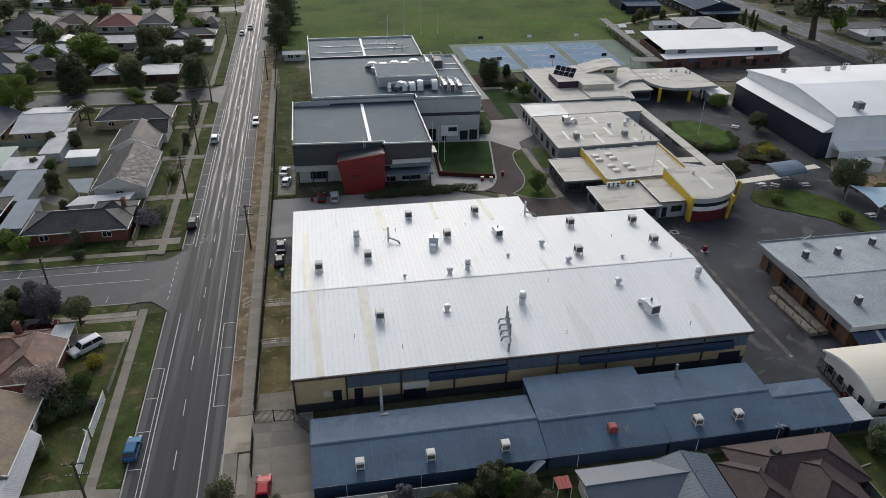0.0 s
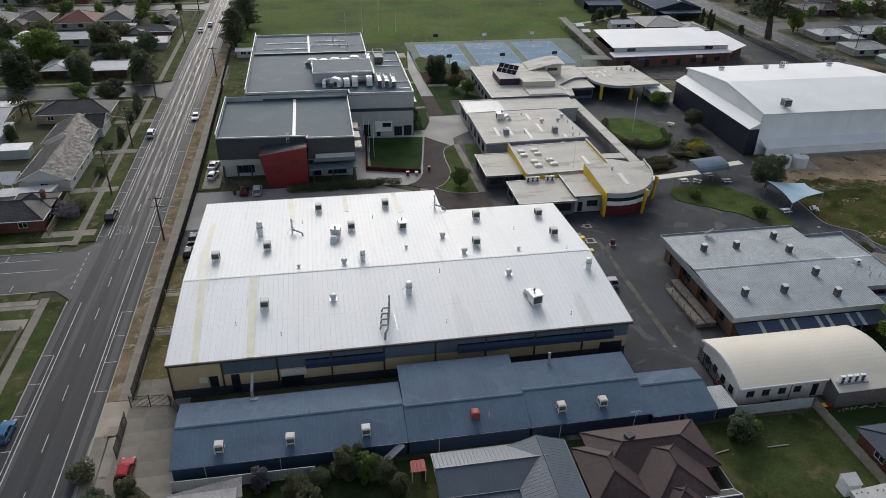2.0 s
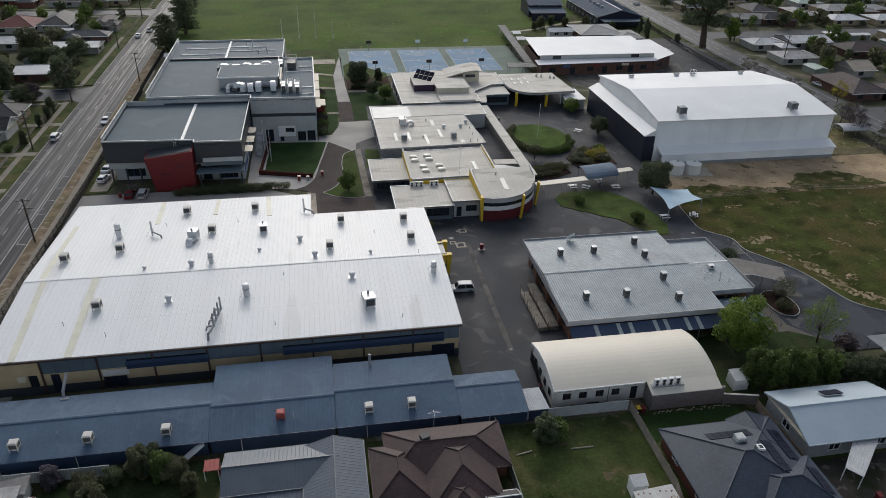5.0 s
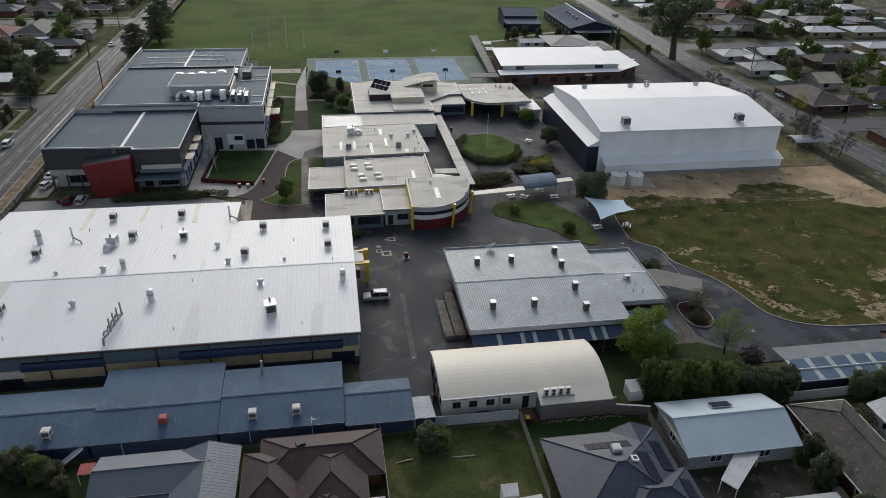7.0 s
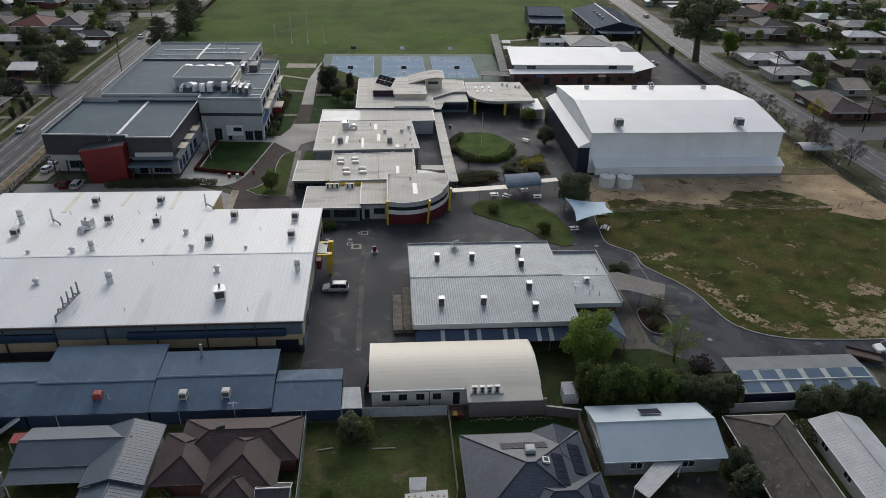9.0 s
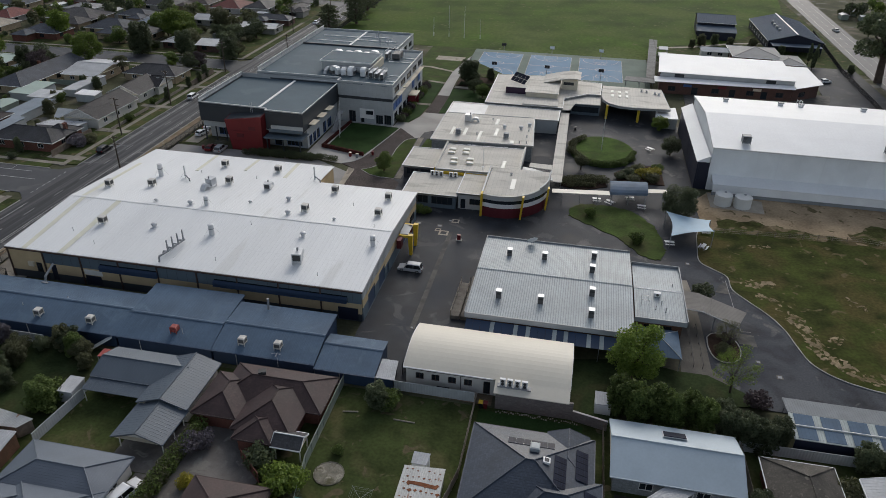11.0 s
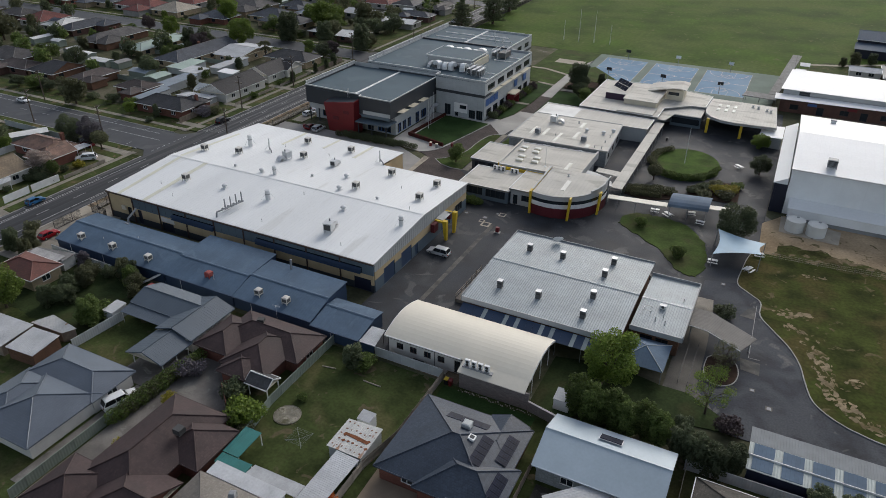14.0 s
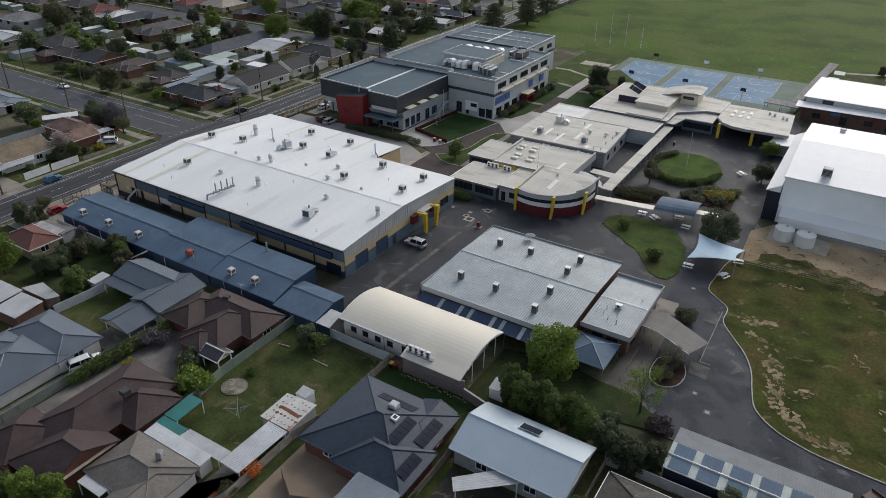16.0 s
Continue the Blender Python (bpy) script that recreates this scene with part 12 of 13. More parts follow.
def car(x, y, rz, color, label, style="hatch", z=0.0):
    """A parked car, its nose along its own +x."""
    L, W, H = {"hatch": (4.2, 1.75, 1.48), "sedan": (4.7, 1.8, 1.45), "wagon": (4.75, 1.85, 1.7), "ute": (5.2, 1.88, 1.78)}[style]
    c = thing("car", (x, y, z, 0, 0, rz), label, "car", "parked cars")
    pm = mat("car_paint_" + color[0], color[1], 0.32, 0.05, var=0.03, scale=1.0, bump=0.0, spec=0.2, rough_var=0.04)
    a, b = -L / 2, L / 2
    low, belt = 0.28, 0.92 if style != "ute" else 1.05
    prof = [(a, low + 0.15), (a + 0.1, low), (b - 0.15, low), (b, low + 0.2), (b - 0.05, belt - 0.28), (b - 0.35, belt - 0.14), (b - 1.2, belt), (a + 0.15, belt), (a, belt - 0.12)]
    g = Geo()
    n = len(prof)
    hw = W / 2
    rings = [(-hw, 0.06), (-hw + 0.08, 0.0), (hw - 0.08, 0.0), (hw, 0.06)]
    vs = []
    for yy, inset in rings:
        for px, pz in prof:
            vs.append((px * (1 - inset * 0.6), yy, low + (pz - low) * (1 - inset) + inset * 0.05))
    fs = [(k * n + i, k * n + (i + 1) % n, (k + 1) * n + (i + 1) % n, (k + 1) * n + i) for k in range(3) for i in range(n)] + [tuple(range(n - 1, -1, -1)), tuple(range(3 * n, 4 * n))]
    part("body", Geo().add(vs, fs), pm, c)
    f0, f1, r1, r0 = {"hatch": (b - 1.25, b - 1.95, a + 0.6, a + 0.2), "sedan": (b - 1.35, b - 2.05, a + 1.35, a + 0.75), "wagon": (b - 1.3, b - 1.9, a + 0.45, a + 0.12), "ute": (b - 1.35, b - 1.95, a + 0.5, a + 0.1)}[style]
    t = W / 2 - 0.24
    s = W / 2 - 0.06
    part("glasshouse", Geo().add([(f0, -s, belt - 0.02), (f0, s, belt - 0.02), (r0, s, belt - 0.02), (r0, -s, belt - 0.02), (f1, -t, H - 0.08), (f1, t, H - 0.08), (r1, t, H - 0.08), (r1, -t, H - 0.08)],
                                 [(0, 1, 5, 4), (1, 2, 6, 5), (2, 3, 7, 6), (3, 0, 4, 7), (4, 5, 6, 7)]), GLASS_CAR, c, "dark tinted windows")
    part("roof_panel", Geo().add([(f1 + 0.1, -t - 0.04, H - 0.09), (f1 + 0.1, t + 0.04, H - 0.09), (r1 - 0.06, t + 0.04, H - 0.09), (r1 - 0.06, -t - 0.04, H - 0.09), (f1 - 0.1, -t + 0.1, H), (f1 - 0.1, t - 0.1, H), (r1 + 0.15, t - 0.1, H), (r1 + 0.15, -t + 0.1, H)],
                                 [(4, 5, 6, 7), (0, 1, 5, 4), (1, 2, 6, 5), (2, 3, 7, 6), (3, 0, 4, 7), (3, 2, 1, 0)]), pm, c)
    for sy in (-1, 1):
        part("pillar", Geo().tube([(f0 + 0.02, sy * s, belt), (f1 + 0.02, sy * (t + 0.01), H - 0.08)], 0.035, 5).tube([((f1 + r1) / 2, sy * s, belt), ((f1 + r1) / 2, sy * (t + 0.02), H - 0.08)], 0.04, 5).tube([(r0, sy * s, belt), (r1, sy * (t + 0.01), H - 0.08)], 0.05, 5), pm, c, kind="stuff")
        part("mirror", Geo().box(f0 - 0.35, sy * (s + 0.02), belt, f0 - 0.2, sy * (s + 0.2), belt + 0.13), pm, c)
        part("headlight", Geo().box(b - 0.3, sy * (hw - 0.42), belt - 0.36, b - 0.03, sy * (hw - 0.06), belt - 0.2), LAMP_CLEAR, c, "clear headlight")
        part("tail_light", Geo().box(a - 0.015, sy * (hw - 0.35), belt - 0.3, a + 0.12, sy * (hw - 0.06), belt - 0.08), LAMP_RED, c, "red tail light")
        for wx in (a + 0.85, b - 0.85):
            w = part("wheel", Geo().cyl((wx, sy * (hw - 0.2), 0.32), (wx, sy * (hw + 0.01), 0.32), 0.32, n=16), TYRE, c, "black tyre")
            part("rim", Geo().cyl((wx, sy * (hw + 0.0), 0.32), (wx, sy * (hw + 0.025), 0.32), 0.2, n=10), RIM, w, "alloy rim")
    return c


P_BLUE, P_RED, P_WHITE, P_BLACK, P_SILVER, P_NAVY, P_MAROON = ("blue", (0.03, 0.12, 0.25)), ("red", (0.28, 0.008, 0.014)), ("white", (0.72, 0.73, 0.74)), ("black", (0.015, 0.016, 0.018)), ("silver", (0.45, 0.46, 0.47)), ("navy", (0.02, 0.03, 0.06)), ("maroon", (0.12, 0.012, 0.015))
car(-26.9, 68.7, 89, P_BLUE, "bright blue hatchback parked by the kerb", "hatch")
car(-10.1, 59.4, 88, P_RED, "red hatchback parked on the concrete drive", "hatch", 0.05)
car(-37.9, 91.4, 222, P_WHITE, "white utility parked on a front lawn", "ute", 0.03)
car(-46.0, 98.0, 185, P_MAROON, "dark red sedan in a side driveway", "sedan")
car(-26.9, 129.9, 91, P_BLACK, "black wagon parked by the kerb", "wagon")
car(-27.0, 175.8, 91, P_WHITE, "white wagon parked by the kerb", "wagon")
car(-17.3, 187.0, 271, P_WHITE, "white hatchback on the wide road", "hatch")
car(-27.6, 287.6, 92, P_WHITE, "white sedan on the wide road", "sedan")
car(-25.0, 297.0, 92, P_SILVER, "silver sedan on the wide road", "sedan")
car(64.4, 90.4, 178, P_SILVER, "silver wagon parked beside the workshop", "wagon")
car(1.8, 137.4, 90, P_SILVER, "pale silver wagon beside the red tower", "wagon", 0.012)
car(-1.0, 137.6, 90, P_MAROON, "dark red hatchback beside the red tower", "hatch", 0.012)
car(-9.2, 117.6, 90, P_NAVY, "dark sedan in the side car park", "sedan", 0.012)
car(-9.4, 112.4, 90, P_BLACK, "dark hatchback in the side car park", "hatch", 0.012)
car(-9.0, 152.6, 80, P_WHITE, "white sedan behind the street fence", "sedan", 0.02)
car(-8.6, 147.0, 80, P_WHITE, "white hatchback behind the street fence", "hatch", 0.02)
car(42.9, 30.6, 72, P_WHITE, "white utility parked beside a house wall", "ute")
car(211.5, 199.0, 100, P_WHITE, "white sedan on the far road", "sedan")
car(205.0, 338.0, 95, P_SILVER, "silver sedan on the far road", "sedan")
car(211.4, 297.0, 95, P_BLACK, "dark sedan parked on the far road", "sedan")
car(156.0, 68.2, 180, P_WHITE, "white van-like wagon on the drive", "ute")
car(177.7, 247.0, 24, P_WHITE, "white hatchback in the staff car park", "hatch", 0.012)
for x, y, rz, p in ((-95, 115, 0, P_WHITE), (-120, 105.6, 180, P_SILVER), (-44.4, 208.0 + 3, 180, P_NAVY), (-98, 318, 90, P_WHITE), (-66, 322, 0, P_WHITE), (236, 184, 0, P_WHITE), (262, 178, 0, P_BLACK), (-150, 106, 0, P_WHITE)):
    car(x, y, rz, p, "parked car in a side street", "sedan", 0.004)
tl = thing("flat_trailer", (150.4, 66.6, 0, 0, 0, -28), "rusty brown flat trailer on the drive", "trailer")
part("deck", Geo().box(-2.6, -1.1, 0.55, 2.6, 1.1, 0.72), RUST_BROWN, tl)
part("rim", Geo().box(-2.6, -1.15, 0.72, 2.6, -1.05, 1.0).box(-2.6, 1.05, 0.72, 2.6, 1.15, 1.0), RUST_BROWN, tl)
part("drawbar", Geo().tube([(2.6, 0.7, 0.6), (4.0, 0, 0.55), (2.6, -0.7, 0.6)], 0.05, 5), RUST_BROWN, tl)
for sy in (-1, 1):
    part("wheel", Geo().cyl((-0.4, sy * 1.0, 0.32), (-0.4, sy * 1.22, 0.32), 0.32, n=12), TYRE, tl)

# ---- power poles and wires ----
def power_pole(x, y, h=10.5, rz=0.0, lamp=False, lean=0.0):
    p = thing("power_pole", (x, y, 0, lean, 0, rz), "weathered timber power pole with crossarms", "power pole", "power poles")
    part("pole", Geo().cyl((0, 0, -0.2), (0, 0, h), 0.19, 0.13, 9), POLE_WOOD, p)
    for z in (h - 0.5, h - 2.2):
        part("crossarm", Geo().box(-1.25, -0.06, z, 1.25, 0.06, z + 0.13), POLE_WOOD, p)
        ins = Geo()
        for xx in (-1.1, -0.6, 0.6, 1.1):
            ins.cyl((xx, 0, z + 0.13), (xx, 0, z + 0.3), 0.05, 0.035, 6)
        part("insulators", ins, CREAM_PAINT, p, kind="stuff")
    part("brace", Geo().tube([(-0.8, 0.08, h - 0.5), (0, 0.1, h - 1.1), (0.8, 0.08, h - 0.5)], 0.025, 4), GALV, p)
    if lamp:
        part("lamp_arm", Geo().tube([(0, 0, h - 3.0), (-1.6, 0, h - 2.4), (-2.6, 0, h - 2.4)], 0.04, 5), GALV, p)
        part("lamp_head", Geo().slope_box(-3.2, -0.14, -2.5, 0.14, h - 2.5, (h - 2.38,) * 4), GREY_PAINT, p)
    return p


line_a = [(-30.2, -40), (-29.6, 40), (-28.9, 57.6), (-29.4, 141.2), (-30.2, 168.0), (-30.8, 205.5), (-31.3, 269.8), (-32.0, 320), (-33, 380)]
for i, (x, y) in enumerate(line_a):
    power_pole(x, y, 10.6, 0, i in (0, 4, 6, 8))
power_pole(-14.9, 118.6, 9.5, 180, True)
power_pole(-15.6, 226.0, 9.5, 180, True)
line_b = [(-29.4, 141.2), (-45.7, 103.6), (-75.0, 103.9), (-109.0, 104.4), (-150, 105)]
for x, y in line_b[1:]:
    power_pole(x, y, 9.8, 90)
line_c = [(-52.0, 118.6), (-90.0, 118.8), (-125, 119.2)]
for x, y in line_c[1:]:
    power_pole(x, y, 9.8, 90)
line_e = [(216.0, 120), (215.4, 171.0), (214.6, 225.0), (216.0, 262.0), (217.0, 310.0), (219, 370)]
for x, y in line_e:
    power_pole(x, y, 11.0, 0)


def wires(name, pts, h, offs, along="x"):
    """Sagging wires between poles, one mesh for a span's wires."""
    g = Geo()
    for (xa, ya), (xb, yb) in zip(pts, pts[1:]):
        for off, dz in offs:
            line = []
            for i in range(7):
                t = i / 6
                ox, oy = (off, 0) if along == "x" else (0, off)
                line.append((xa + (xb - xa) * t + ox, ya + (yb - ya) * t + oy, h - dz - 0.9 * 4 * t * (1 - t) * 0.6))
            g.tube(line, 0.009, 4)
    return solid(name, g, BLACK, "thin sagging overhead power wires", "power lines", kind="structure", uv=False)


wires("power_lines", line_a, 10.4, ((-1.1, 0), (-0.6, 0), (0.6, 0), (1.1, 0), (-1.1, 1.7), (0.6, 1.7), (1.1, 1.7)))
wires("power_lines", line_b, 9.6, ((-1.1, 0), (-0.4, 0), (0.6, 0), (1.1, 0)), "y")
wires("power_lines", line_e, 10.8, ((-1.1, 0), (-0.6, 0), (0.6, 0), (1.1, 0), (0.6, 1.7)))
wires("power_lines", [(-29.4, 141.2), (-14.9, 118.6)], 9.4, ((-0.5, 0), (0.5, 0)))

# ---- yard furniture ----
def picnic_table(x, y, rz):
    p = thing("picnic_table", (x, y, 0, 0, 0, rz), "pale metal picnic table with two benches", "picnic table", "picnic tables")
    part("table_top", Geo().box(-0.95, -0.38, 0.7, 0.95, 0.38, 0.76), WHITE, p)
    for s in (-1, 1):
        part("bench", Geo().box(-0.95, s * 0.62, 0.42, 0.95, s * 0.92, 0.47), WHITE, p)
        part("leg_frame", Geo().tube([(s * 0.7, -0.75, 0.42), (s * 0.7, 0.75, 0.42)], 0.03, 5).tube([(s * 0.7, -0.5, 0), (s * 0.7, -0.2, 0.7)], 0.03, 5).tube([(s * 0.7, 0.5, 0), (s * 0.7, 0.2, 0.7)], 0.03, 5), GALV, p)


for x, y, rz in ((98.9, 129.6, 5), (101.9, 128.9, -38), (106.4, 131.9, 10), (108.9, 128.2, 0), (113.8, 112.2, 4), (120.5, 112.1, 65), (121.7, 119.2, 10), (112.7, 165.0, -40)):
    picnic_table(x, y, rz)
sail = thing("shade_sail", (0, 0, 0), "pale blue shade sail stretched between posts", "shade sail")
cs = [Vector((113.2, 119.8, 3.9)), Vector((122.4, 119.6, 2.9)), Vector((122.0, 112.6, 3.9)), Vector((113.6, 110.6, 2.9))]
g = Geo()
n = 8
for low_ in (0, 0.03):
    for j in range(n + 1):
        for i in range(n + 1):
            u, v = i / n, j / n
            du, dv = 4 * u * (1 - u), 4 * v * (1 - v)
            p = cs[0].lerp(cs[1], u).lerp(cs[3].lerp(cs[2], u), v)
            c = (cs[0] + cs[1] + cs[2] + cs[3]) / 4
            pull = 0.16 * (du * (1 - dv) + dv * (1 - du))
            p = p.lerp(c, pull)
            g.v.append((p.x, p.y, p.z - low_))
k = (n + 1) ** 2
for j in range(n):
    for i in range(n):
        q = (j * (n + 1) + i, j * (n + 1) + i + 1, (j + 1) * (n + 1) + i + 1, (j + 1) * (n + 1) + i)
        g.f += [q, tuple(x + k for x in reversed(q))]
part("cloth", g, SAIL, sail, smooth=True)
for p in cs:
    part("post", Geo().cyl((p.x, p.y, 0), (p.x, p.y, p.z + 0.15), 0.08, 0.07, 8), GREY_PAINT, sail)
for k in range(3):
    xc = 61.5 + 18.8 * k
    for y, s in ((228.2, 1), (258.4, -1)):
        h = thing("basketball_hoop", (xc, y, 0), "basketball hoop with dark backboard on a post" if s > 0 or k == 0 else "basketball hoop with white backboard on a post", "basketball hoop", "basketball hoops")
        part("post", Geo().cyl((0, 0, 0), (0, 0, 3.3), 0.09, 0.08, 8).tube([(0, 0, 3.2), (0, s * 0.9, 3.4)], 0.06, 6), GREY_PAINT, h)
        part("backboard", Geo().box(-0.9, s * 0.9, 2.9, 0.9, s * 0.96, 4.0), BLACK if s > 0 or k == 0 else WHITE, h)
        part("ring", Geo().tube([(0.23 * math.cos(q), s * 1.25 + 0.23 * math.sin(q), 3.05) for q in [math.tau * i / 10 for i in range(11)]], 0.015, 5), ORANGE, h)
for x, hgt in ((28.8, 8), (35.4, 13), (42.0, 13), (48.8, 8)):
    p = thing("goal_post", (x, 278.5, 0), "tall thin white football goal post", "goal post", "goal posts")
    part("post", Geo().cyl((0, 0, 0), (0, 0, hgt), 0.08, 0.06, 8), WHITE, p)
    part("pad", Geo().cyl((0, 0, 0), (0, 0, 1.6), 0.16, 0.16, 8), WHITE, p)
fpole = thing("flagpole", (99.8, 161.5, 0.15), "tall white flagpole in the round garden", "flagpole")
part("pole", Geo().cyl((0, 0, 0), (0, 0, 9.5), 0.08, 0.04, 8), WHITE, fpole)
part("finial", Geo().dome(0, 0, 9.5, 0.1, 0.1, 0.12, 8, 3), GALV, fpole)
hy = thing("red_hydrant", (71.3, 104.2, 0), "red fire hydrant stand with grey base in the yard", "hydrant")
part("stand", Geo().cyl((0, 0, 0), (0, 0, 1.1), 0.12, 0.1, 8), RED_PANEL, hy)
part("cabinet", Geo().box(-0.35, -0.3, 0.2, 0.35, 0.3, 1.25), RED_PANEL, hy)
part("base", Geo().box(-0.6, -0.5, 0, 0.6, 0.5, 0.12), KERB, hy)
for x, y, s in ((69.0, 72.6, 0.7), (61.6, 109.6, 1.0), (66.2, 109.4, 1.2), (68.0, 112.2, 0.8), (116.8, 105.0, 0.9), (124.8, 75.8, 0.8), (127.4, 72.6, 1.0), (133.6, 66.6, 1.0)):
    d = thing("pit_cover", (x, y, 0.0), "pale concrete pit cover in the asphalt", "pit cover", "pit covers")
    part("frame", Geo().box(-s / 2, -s / 2, 0, s / 2, s / 2, 0.035), TRENCH, d)
    part("grate", Geo().box(-s * 0.3, -s * 0.3, 0.035, s * 0.3, s * 0.3, 0.045), GREY_PAINT, d)
for x, y, mt, lb in ((41.2, 144.0, RED_PANEL, "red wheelie bin near the lawn"), (26.2, 53.6, RED_PANEL, "red wheelie bin in a back yard"), (83.2, 56.0, YELLOW, "wheelie bin with yellow lid"), (83.9, 56.0, RED_PANEL, "wheelie bin with red lid"), (-8.8, 108.6, TEAL, "dark green waste bin in the side strip"),
                     (70.8, 62.6, RED_PANEL, "red wheelie bin beside the gate"), (106.6, 37.0, RED_PANEL, "red wheelie bin in a back yard"), (-3.0, 137.2, RED_PANEL, "red bin in the car park"), (104.0, 100.2, BLACK, "dark bin in the yard"), (92.4, 176.0, BLACK, "dark bin in the yard")):
    b = thing("wheelie_bin", (x, y, 0.02), lb, "bin", "bins")
    part("bin_body", Geo().add([(-0.22, -0.25, 0), (0.22, -0.25, 0), (0.22, 0.25, 0), (-0.22, 0.25, 0), (-0.29, -0.34, 0.95), (0.29, -0.34, 0.95), (0.29, 0.34, 0.95), (-0.29, 0.34, 0.95)], [(3, 2, 1, 0), (4, 5, 6, 7), (0, 1, 5, 4), (1, 2, 6, 5), (2, 3, 7, 6), (3, 0, 4, 7)]), BLACK if mt is YELLOW else mt, b)
    part("lid", Geo().slope_box(-0.31, -0.37, 0.31, 0.37, 0.955, (1.0, 1.0, 1.08, 1.08)), mt, b)
    for s in (-1, 1):
        part("wheel", Geo().cyl((s * 0.2, 0.3, 0.1), (s * 0.27, 0.3, 0.1), 0.1, n=8), TYRE, b)
# back garden things
hoist = thing("clothes_hoist", (71.6, 35.2, 0), "rotary clothes hoist on the back lawn", "clothes line")
part("mast", Geo().cyl((0, 0, 0), (0, 0, 2.0), 0.03, n=6), GALV, hoist)
for i in range(4):
    a = math.pi / 4 + i * math.pi / 2
    part("arm", Geo().tube([(0, 0, 1.8), (1.9 * math.cos(a), 1.9 * math.sin(a), 2.2)], 0.022, 5), GREY_PAINT, hoist)
ln = Geo()
for r in (0.8, 1.2, 1.6, 1.85):
    ln.tube([(r * math.cos(math.pi / 4 + i * math.pi / 2), r * math.sin(math.pi / 4 + i * math.pi / 2), 1.8 + 0.21 * r) for i in range(5)], 0.008, 4)
part("lines", ln, GREY_PAINT, hoist)
ring_ = thing("round_slab", (66.0, 39.6, 0), "round worn concrete slab in the lawn", "slab")
part("slab", Geo().cyl((0, 0, -0.05), (0, 0, 0.06), 1.95, 1.85, 15), SLAB_WORN, ring_)
part("edge", Geo().tube([(1.95 * math.cos(i * math.tau / 24), 1.95 * math.sin(i * math.tau / 24), 0.03 + 0.03 * math.sin(3 * i)) for i in range(25)], 0.07, 5), SLAB_WORN, ring_)
ht = thing("hot_tub_pile", (113.6, 36.6, 0), "pile of pale garden furniture in a yard", "garden furniture")
for i in range(5):
    part("chair", Geo().box(-1.4 + 0.7 * i, -0.3, 0, -0.95 + 0.7 * i, 0.2, 0.42).box(-1.4 + 0.7 * i, 0.15, 0.42, -0.95 + 0.7 * i, 0.2, 0.9), FENCE_PALE, ht)
flat("driveway", [(45.2, 12), (50.5, 12), (51.5, 34), (57.6, 36), (57.6, 41), (53, 46), (46.4, 44.4), (45.2, 32)], 0.02, DRIVE_DARK, "stained concrete driveway between houses", "driveway", 0.06)
flat("driveway", [(37.2, 34.6), (44.6, 34.6), (44.6, 44.0), (37.2, 44.0)], 0.02, DRIVE_DARK, "stained concrete floor of the carport", "driveway", 0.06)
flat("driveway", [(41.9, 14.0), (44.7, 14.0), (44.7, 34.5), (41.9, 34.5)], 0.02, DRIVE_DARK, "narrow concrete drive beside the house", "driveway", 0.06)
flat("driveway", [(83.0, 24), (92.0, 24), (92.4, 37.6), (82.6, 38.6)], 0.02, mat("tan_paving", (0.24, 0.19, 0.14), 0.8, var=0.12, scale=0.4, bump=0.1, spec=0.1), "tan paved courtyard behind the house", "paving", 0.06)
flat("driveway", [(102.0, 36), (117.0, 36), (117.0, 44), (102.0, 44)], 0.02, mat("stained_yard_ground", (0.055, 0.05, 0.043), 0.9, var=0.4, scale=0.4, bump=0.2, color2=(0.035, 0.04, 0.02), color3=(0.12, 0.11, 0.1), blotch3=0.6, scale3=0.7, spec=0.1), "dark stained concrete yard", "paving", 0.06)
flat("driveway", [(67, 12), (81, 14), (80.5, 30), (76.5, 28), (76, 12)], 0.02, DRIVE_DARK, "stained concrete yard beside the house", "driveway", 0.06)
yw = thing("yard_wall", (0, 0, 0), "low taupe rendered wall behind the cream hall", "garden wall")
part("wall", Geo().prism([(96.2, 56.1), (101.0, 55.0), (101.05, 55.2), (96.25, 56.3)], 0, 1.7), TAUPE, yw)
part("coping", Geo().prism([(96.15, 56.05), (101.05, 54.93), (101.1, 55.25), (96.2, 56.36)], 1.7, 1.76), KERB, yw)
flat("shaded_soil", [(95.8, 56.6), (101.5, 56), (104, 64), (104, 72), (95.8, 70)], 0.012, LAWN_SHADE, "dark green lawn beside the cream hall", "garden", 0.06)
flat("back_lawn", [(83.0, 50.4), (97.6, 50.8), (97.8, 55.2), (83.0, 55.5)], 0.01, LAWN_RICH, "narrow dark lawn behind a house", "lawn", 0.05)
flat("front_path", [(-40, 99.4), (-31, 99.2), (-31, 98.0), (-40, 98.2)], 0.06, CONCRETE, "narrow concrete front path", "path", 0.08)
flat("front_drive", [(-44, 95.8), (-32.2, 95.2), (-32.2, 92.4), (-40.2, 92.6), (-44, 93.4)], 0.06, CONCRETE, "concrete driveway over the verge", "driveway", 0.08)
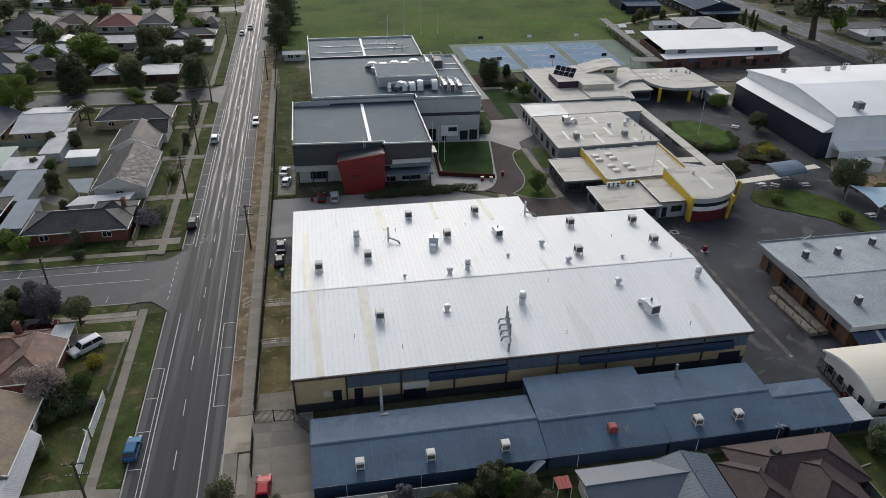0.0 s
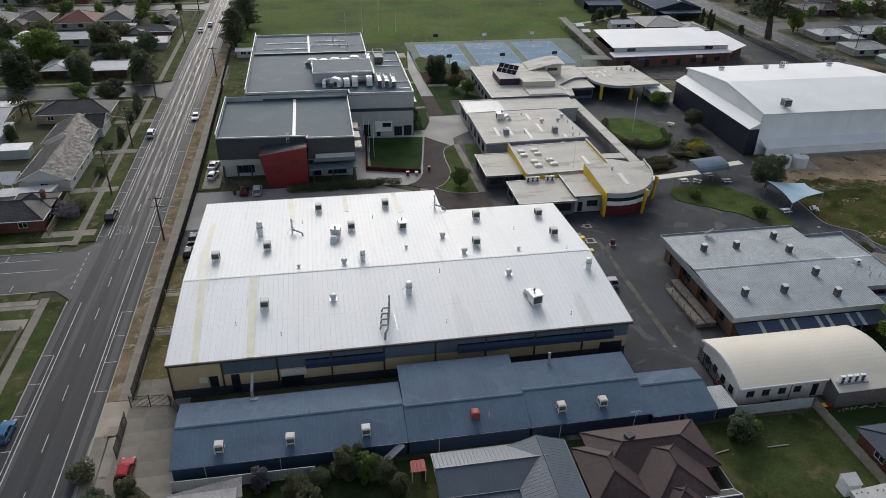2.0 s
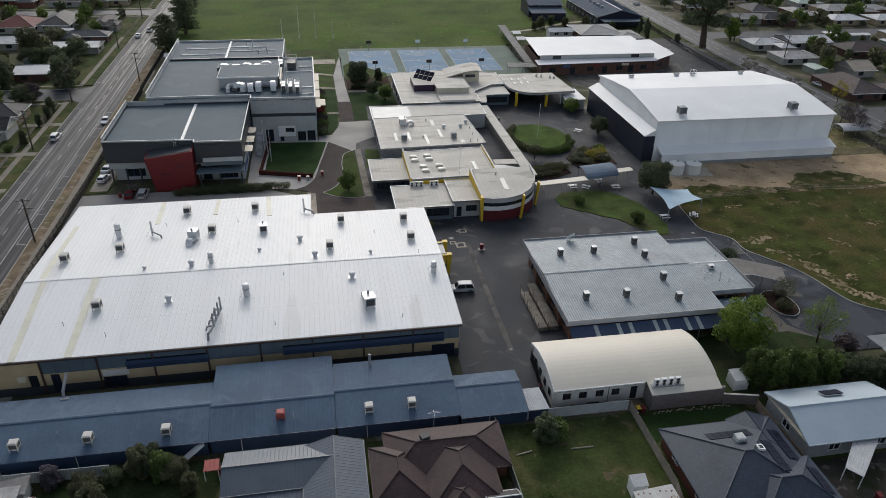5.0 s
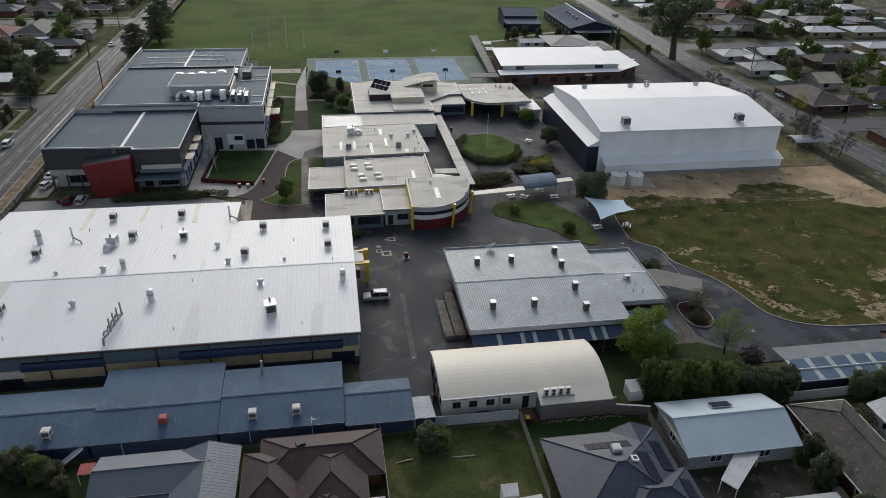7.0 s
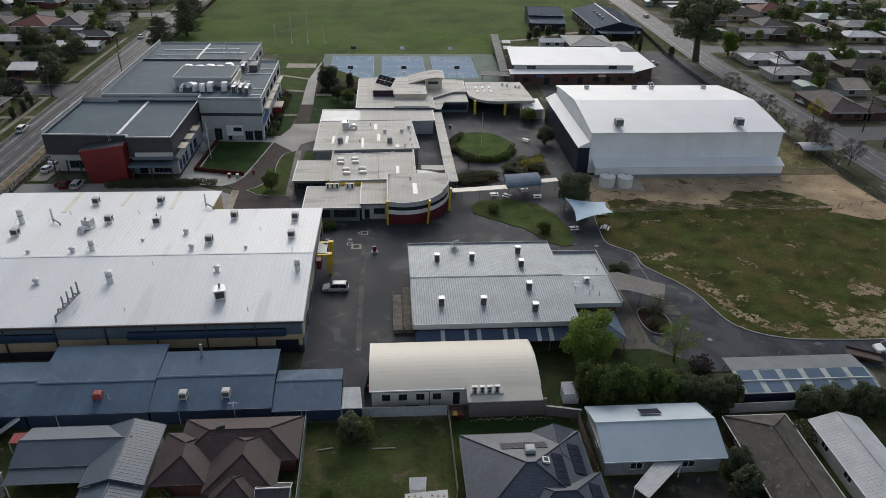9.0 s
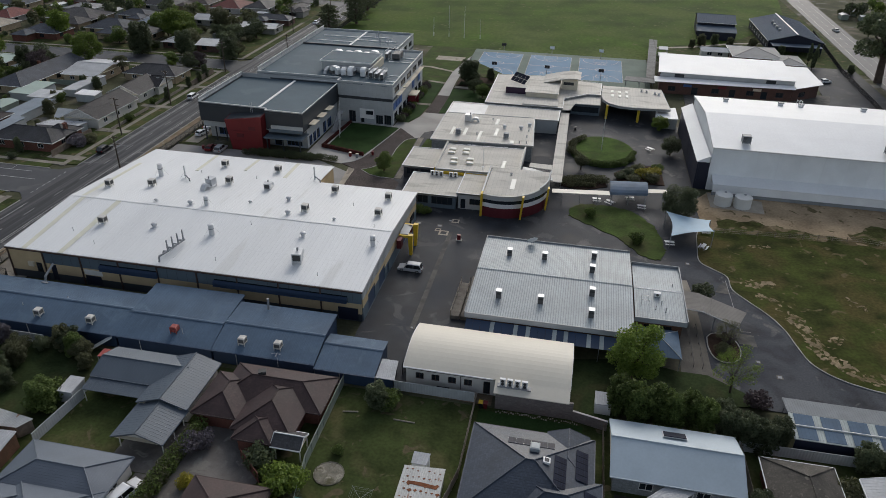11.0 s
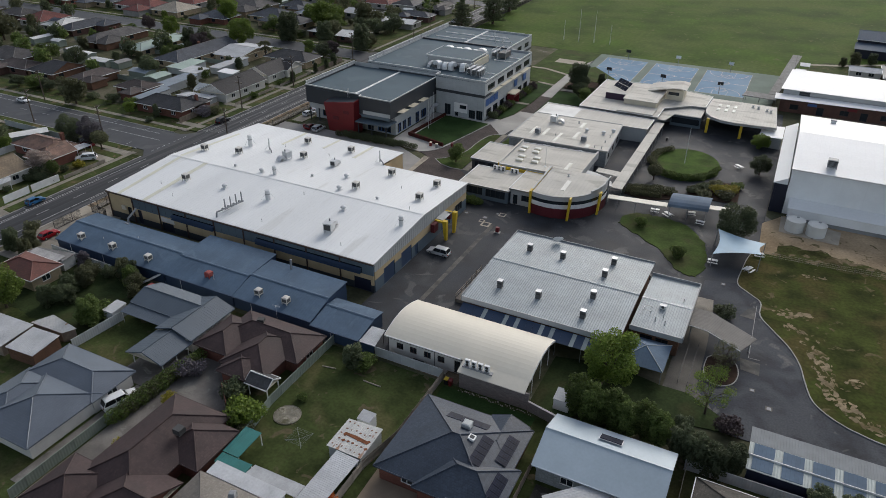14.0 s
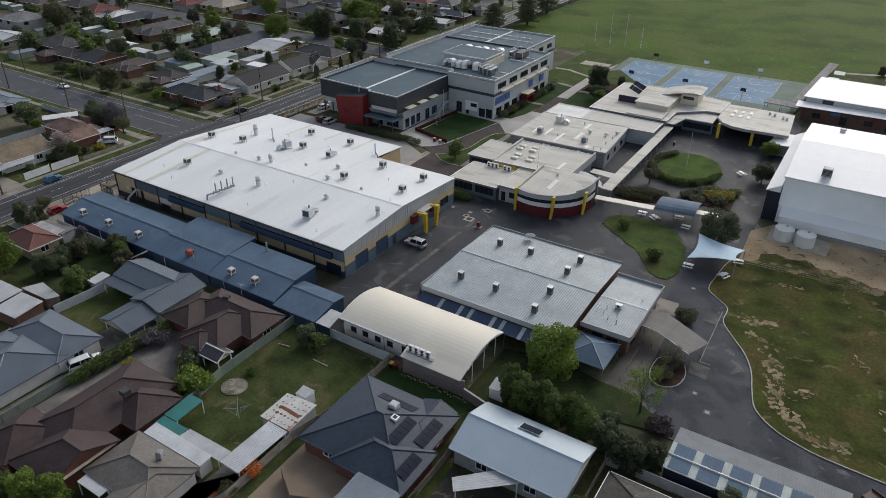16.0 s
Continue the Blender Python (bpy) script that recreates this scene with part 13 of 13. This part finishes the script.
flat("front_drive", [(-40.0, 56), (-27.2, 56), (-27.2, 62.6), (-33.2, 63.4), (-40, 63.4)], 0.13, CONCRETE, "wide concrete driveway over the verge", "driveway", 0.2)
for y in (122.6, 142.4, 164.2, 185.4):
    flat("front_drive", [(-38.4, y), (-28.6, y), (-28.6, y + 2.4), (-38.4, y + 2.4)], 0.115, CONCRETE, "concrete driveway over the verge", "driveway", 0.16)
flame = thing("orange_creeper", (80.0, 23.6, 0), "low orange flowering plant by a fence", "plant")
vs, fs = leaf_cloud(np.random.default_rng(4), [(0, 0, 0.4, 1.0, 0.5), (0.9, 0.5, 0.4, 0.8, 0.4)], 500, 0.1)
g = Geo()
g.v, g.f = vs, fs
part("flowers", g, leaf_mat("orange_flowers", (0.35, 0.06, 0.01), (0.55, 0.14, 0.03)), flame, uv=False)

# ---- footpath slabs ----
paths = thing("footpath_east", (0, 0, 0), "concrete slab footpath beside the street fence", "footpath", kind="structure")
me = None
for i in range(110):
    y = 73.0 + i * 1.5
    x = -12.95 - 0.004 * (y - 73)
    p = part("slab", Geo().box(-0.86, 0.012, -0.1, 0.86, 1.488, 0.11) if me is None else me, CONCRETE, paths)
    me = p.data
    p.matrix_basis = pose(x, y, 0.002 * (i % 3))
pathw = thing("footpath_west", (0, 0, 0), "concrete slab footpath between verge and front gardens", "footpath", kind="structure")
mw = None
for i in range(150):
    y = 62.0 + i * 1.5
    if 100 < y < 119 or 204.5 < y < 223:
        continue
    p = part("slab", Geo().box(-0.68, 0.012, -0.1, 0.68, 1.488, 0.11) if mw is None else mw, CONCRETE, pathw)
    mw = p.data
    p.matrix_basis = pose(road_mid(y) - HALF - 3.72, y, 0.002 * (i % 3))
drive = thing("driveway_slabs", (0, 0, 0), "square concrete slabs of the shed driveway", "driveway", kind="structure")
md = None
for i in range(3):
    for j in range(8):
        p = part("slab", Geo().box(0.015, 0.015, -0.02, 2.685, 2.685, 0.03) if md is None else md, CONCRETE, drive)
        md = p.data
        p.matrix_basis = pose(-12.2 + 2.7 * i, 50.4 + 2.7 * j, 0.04)
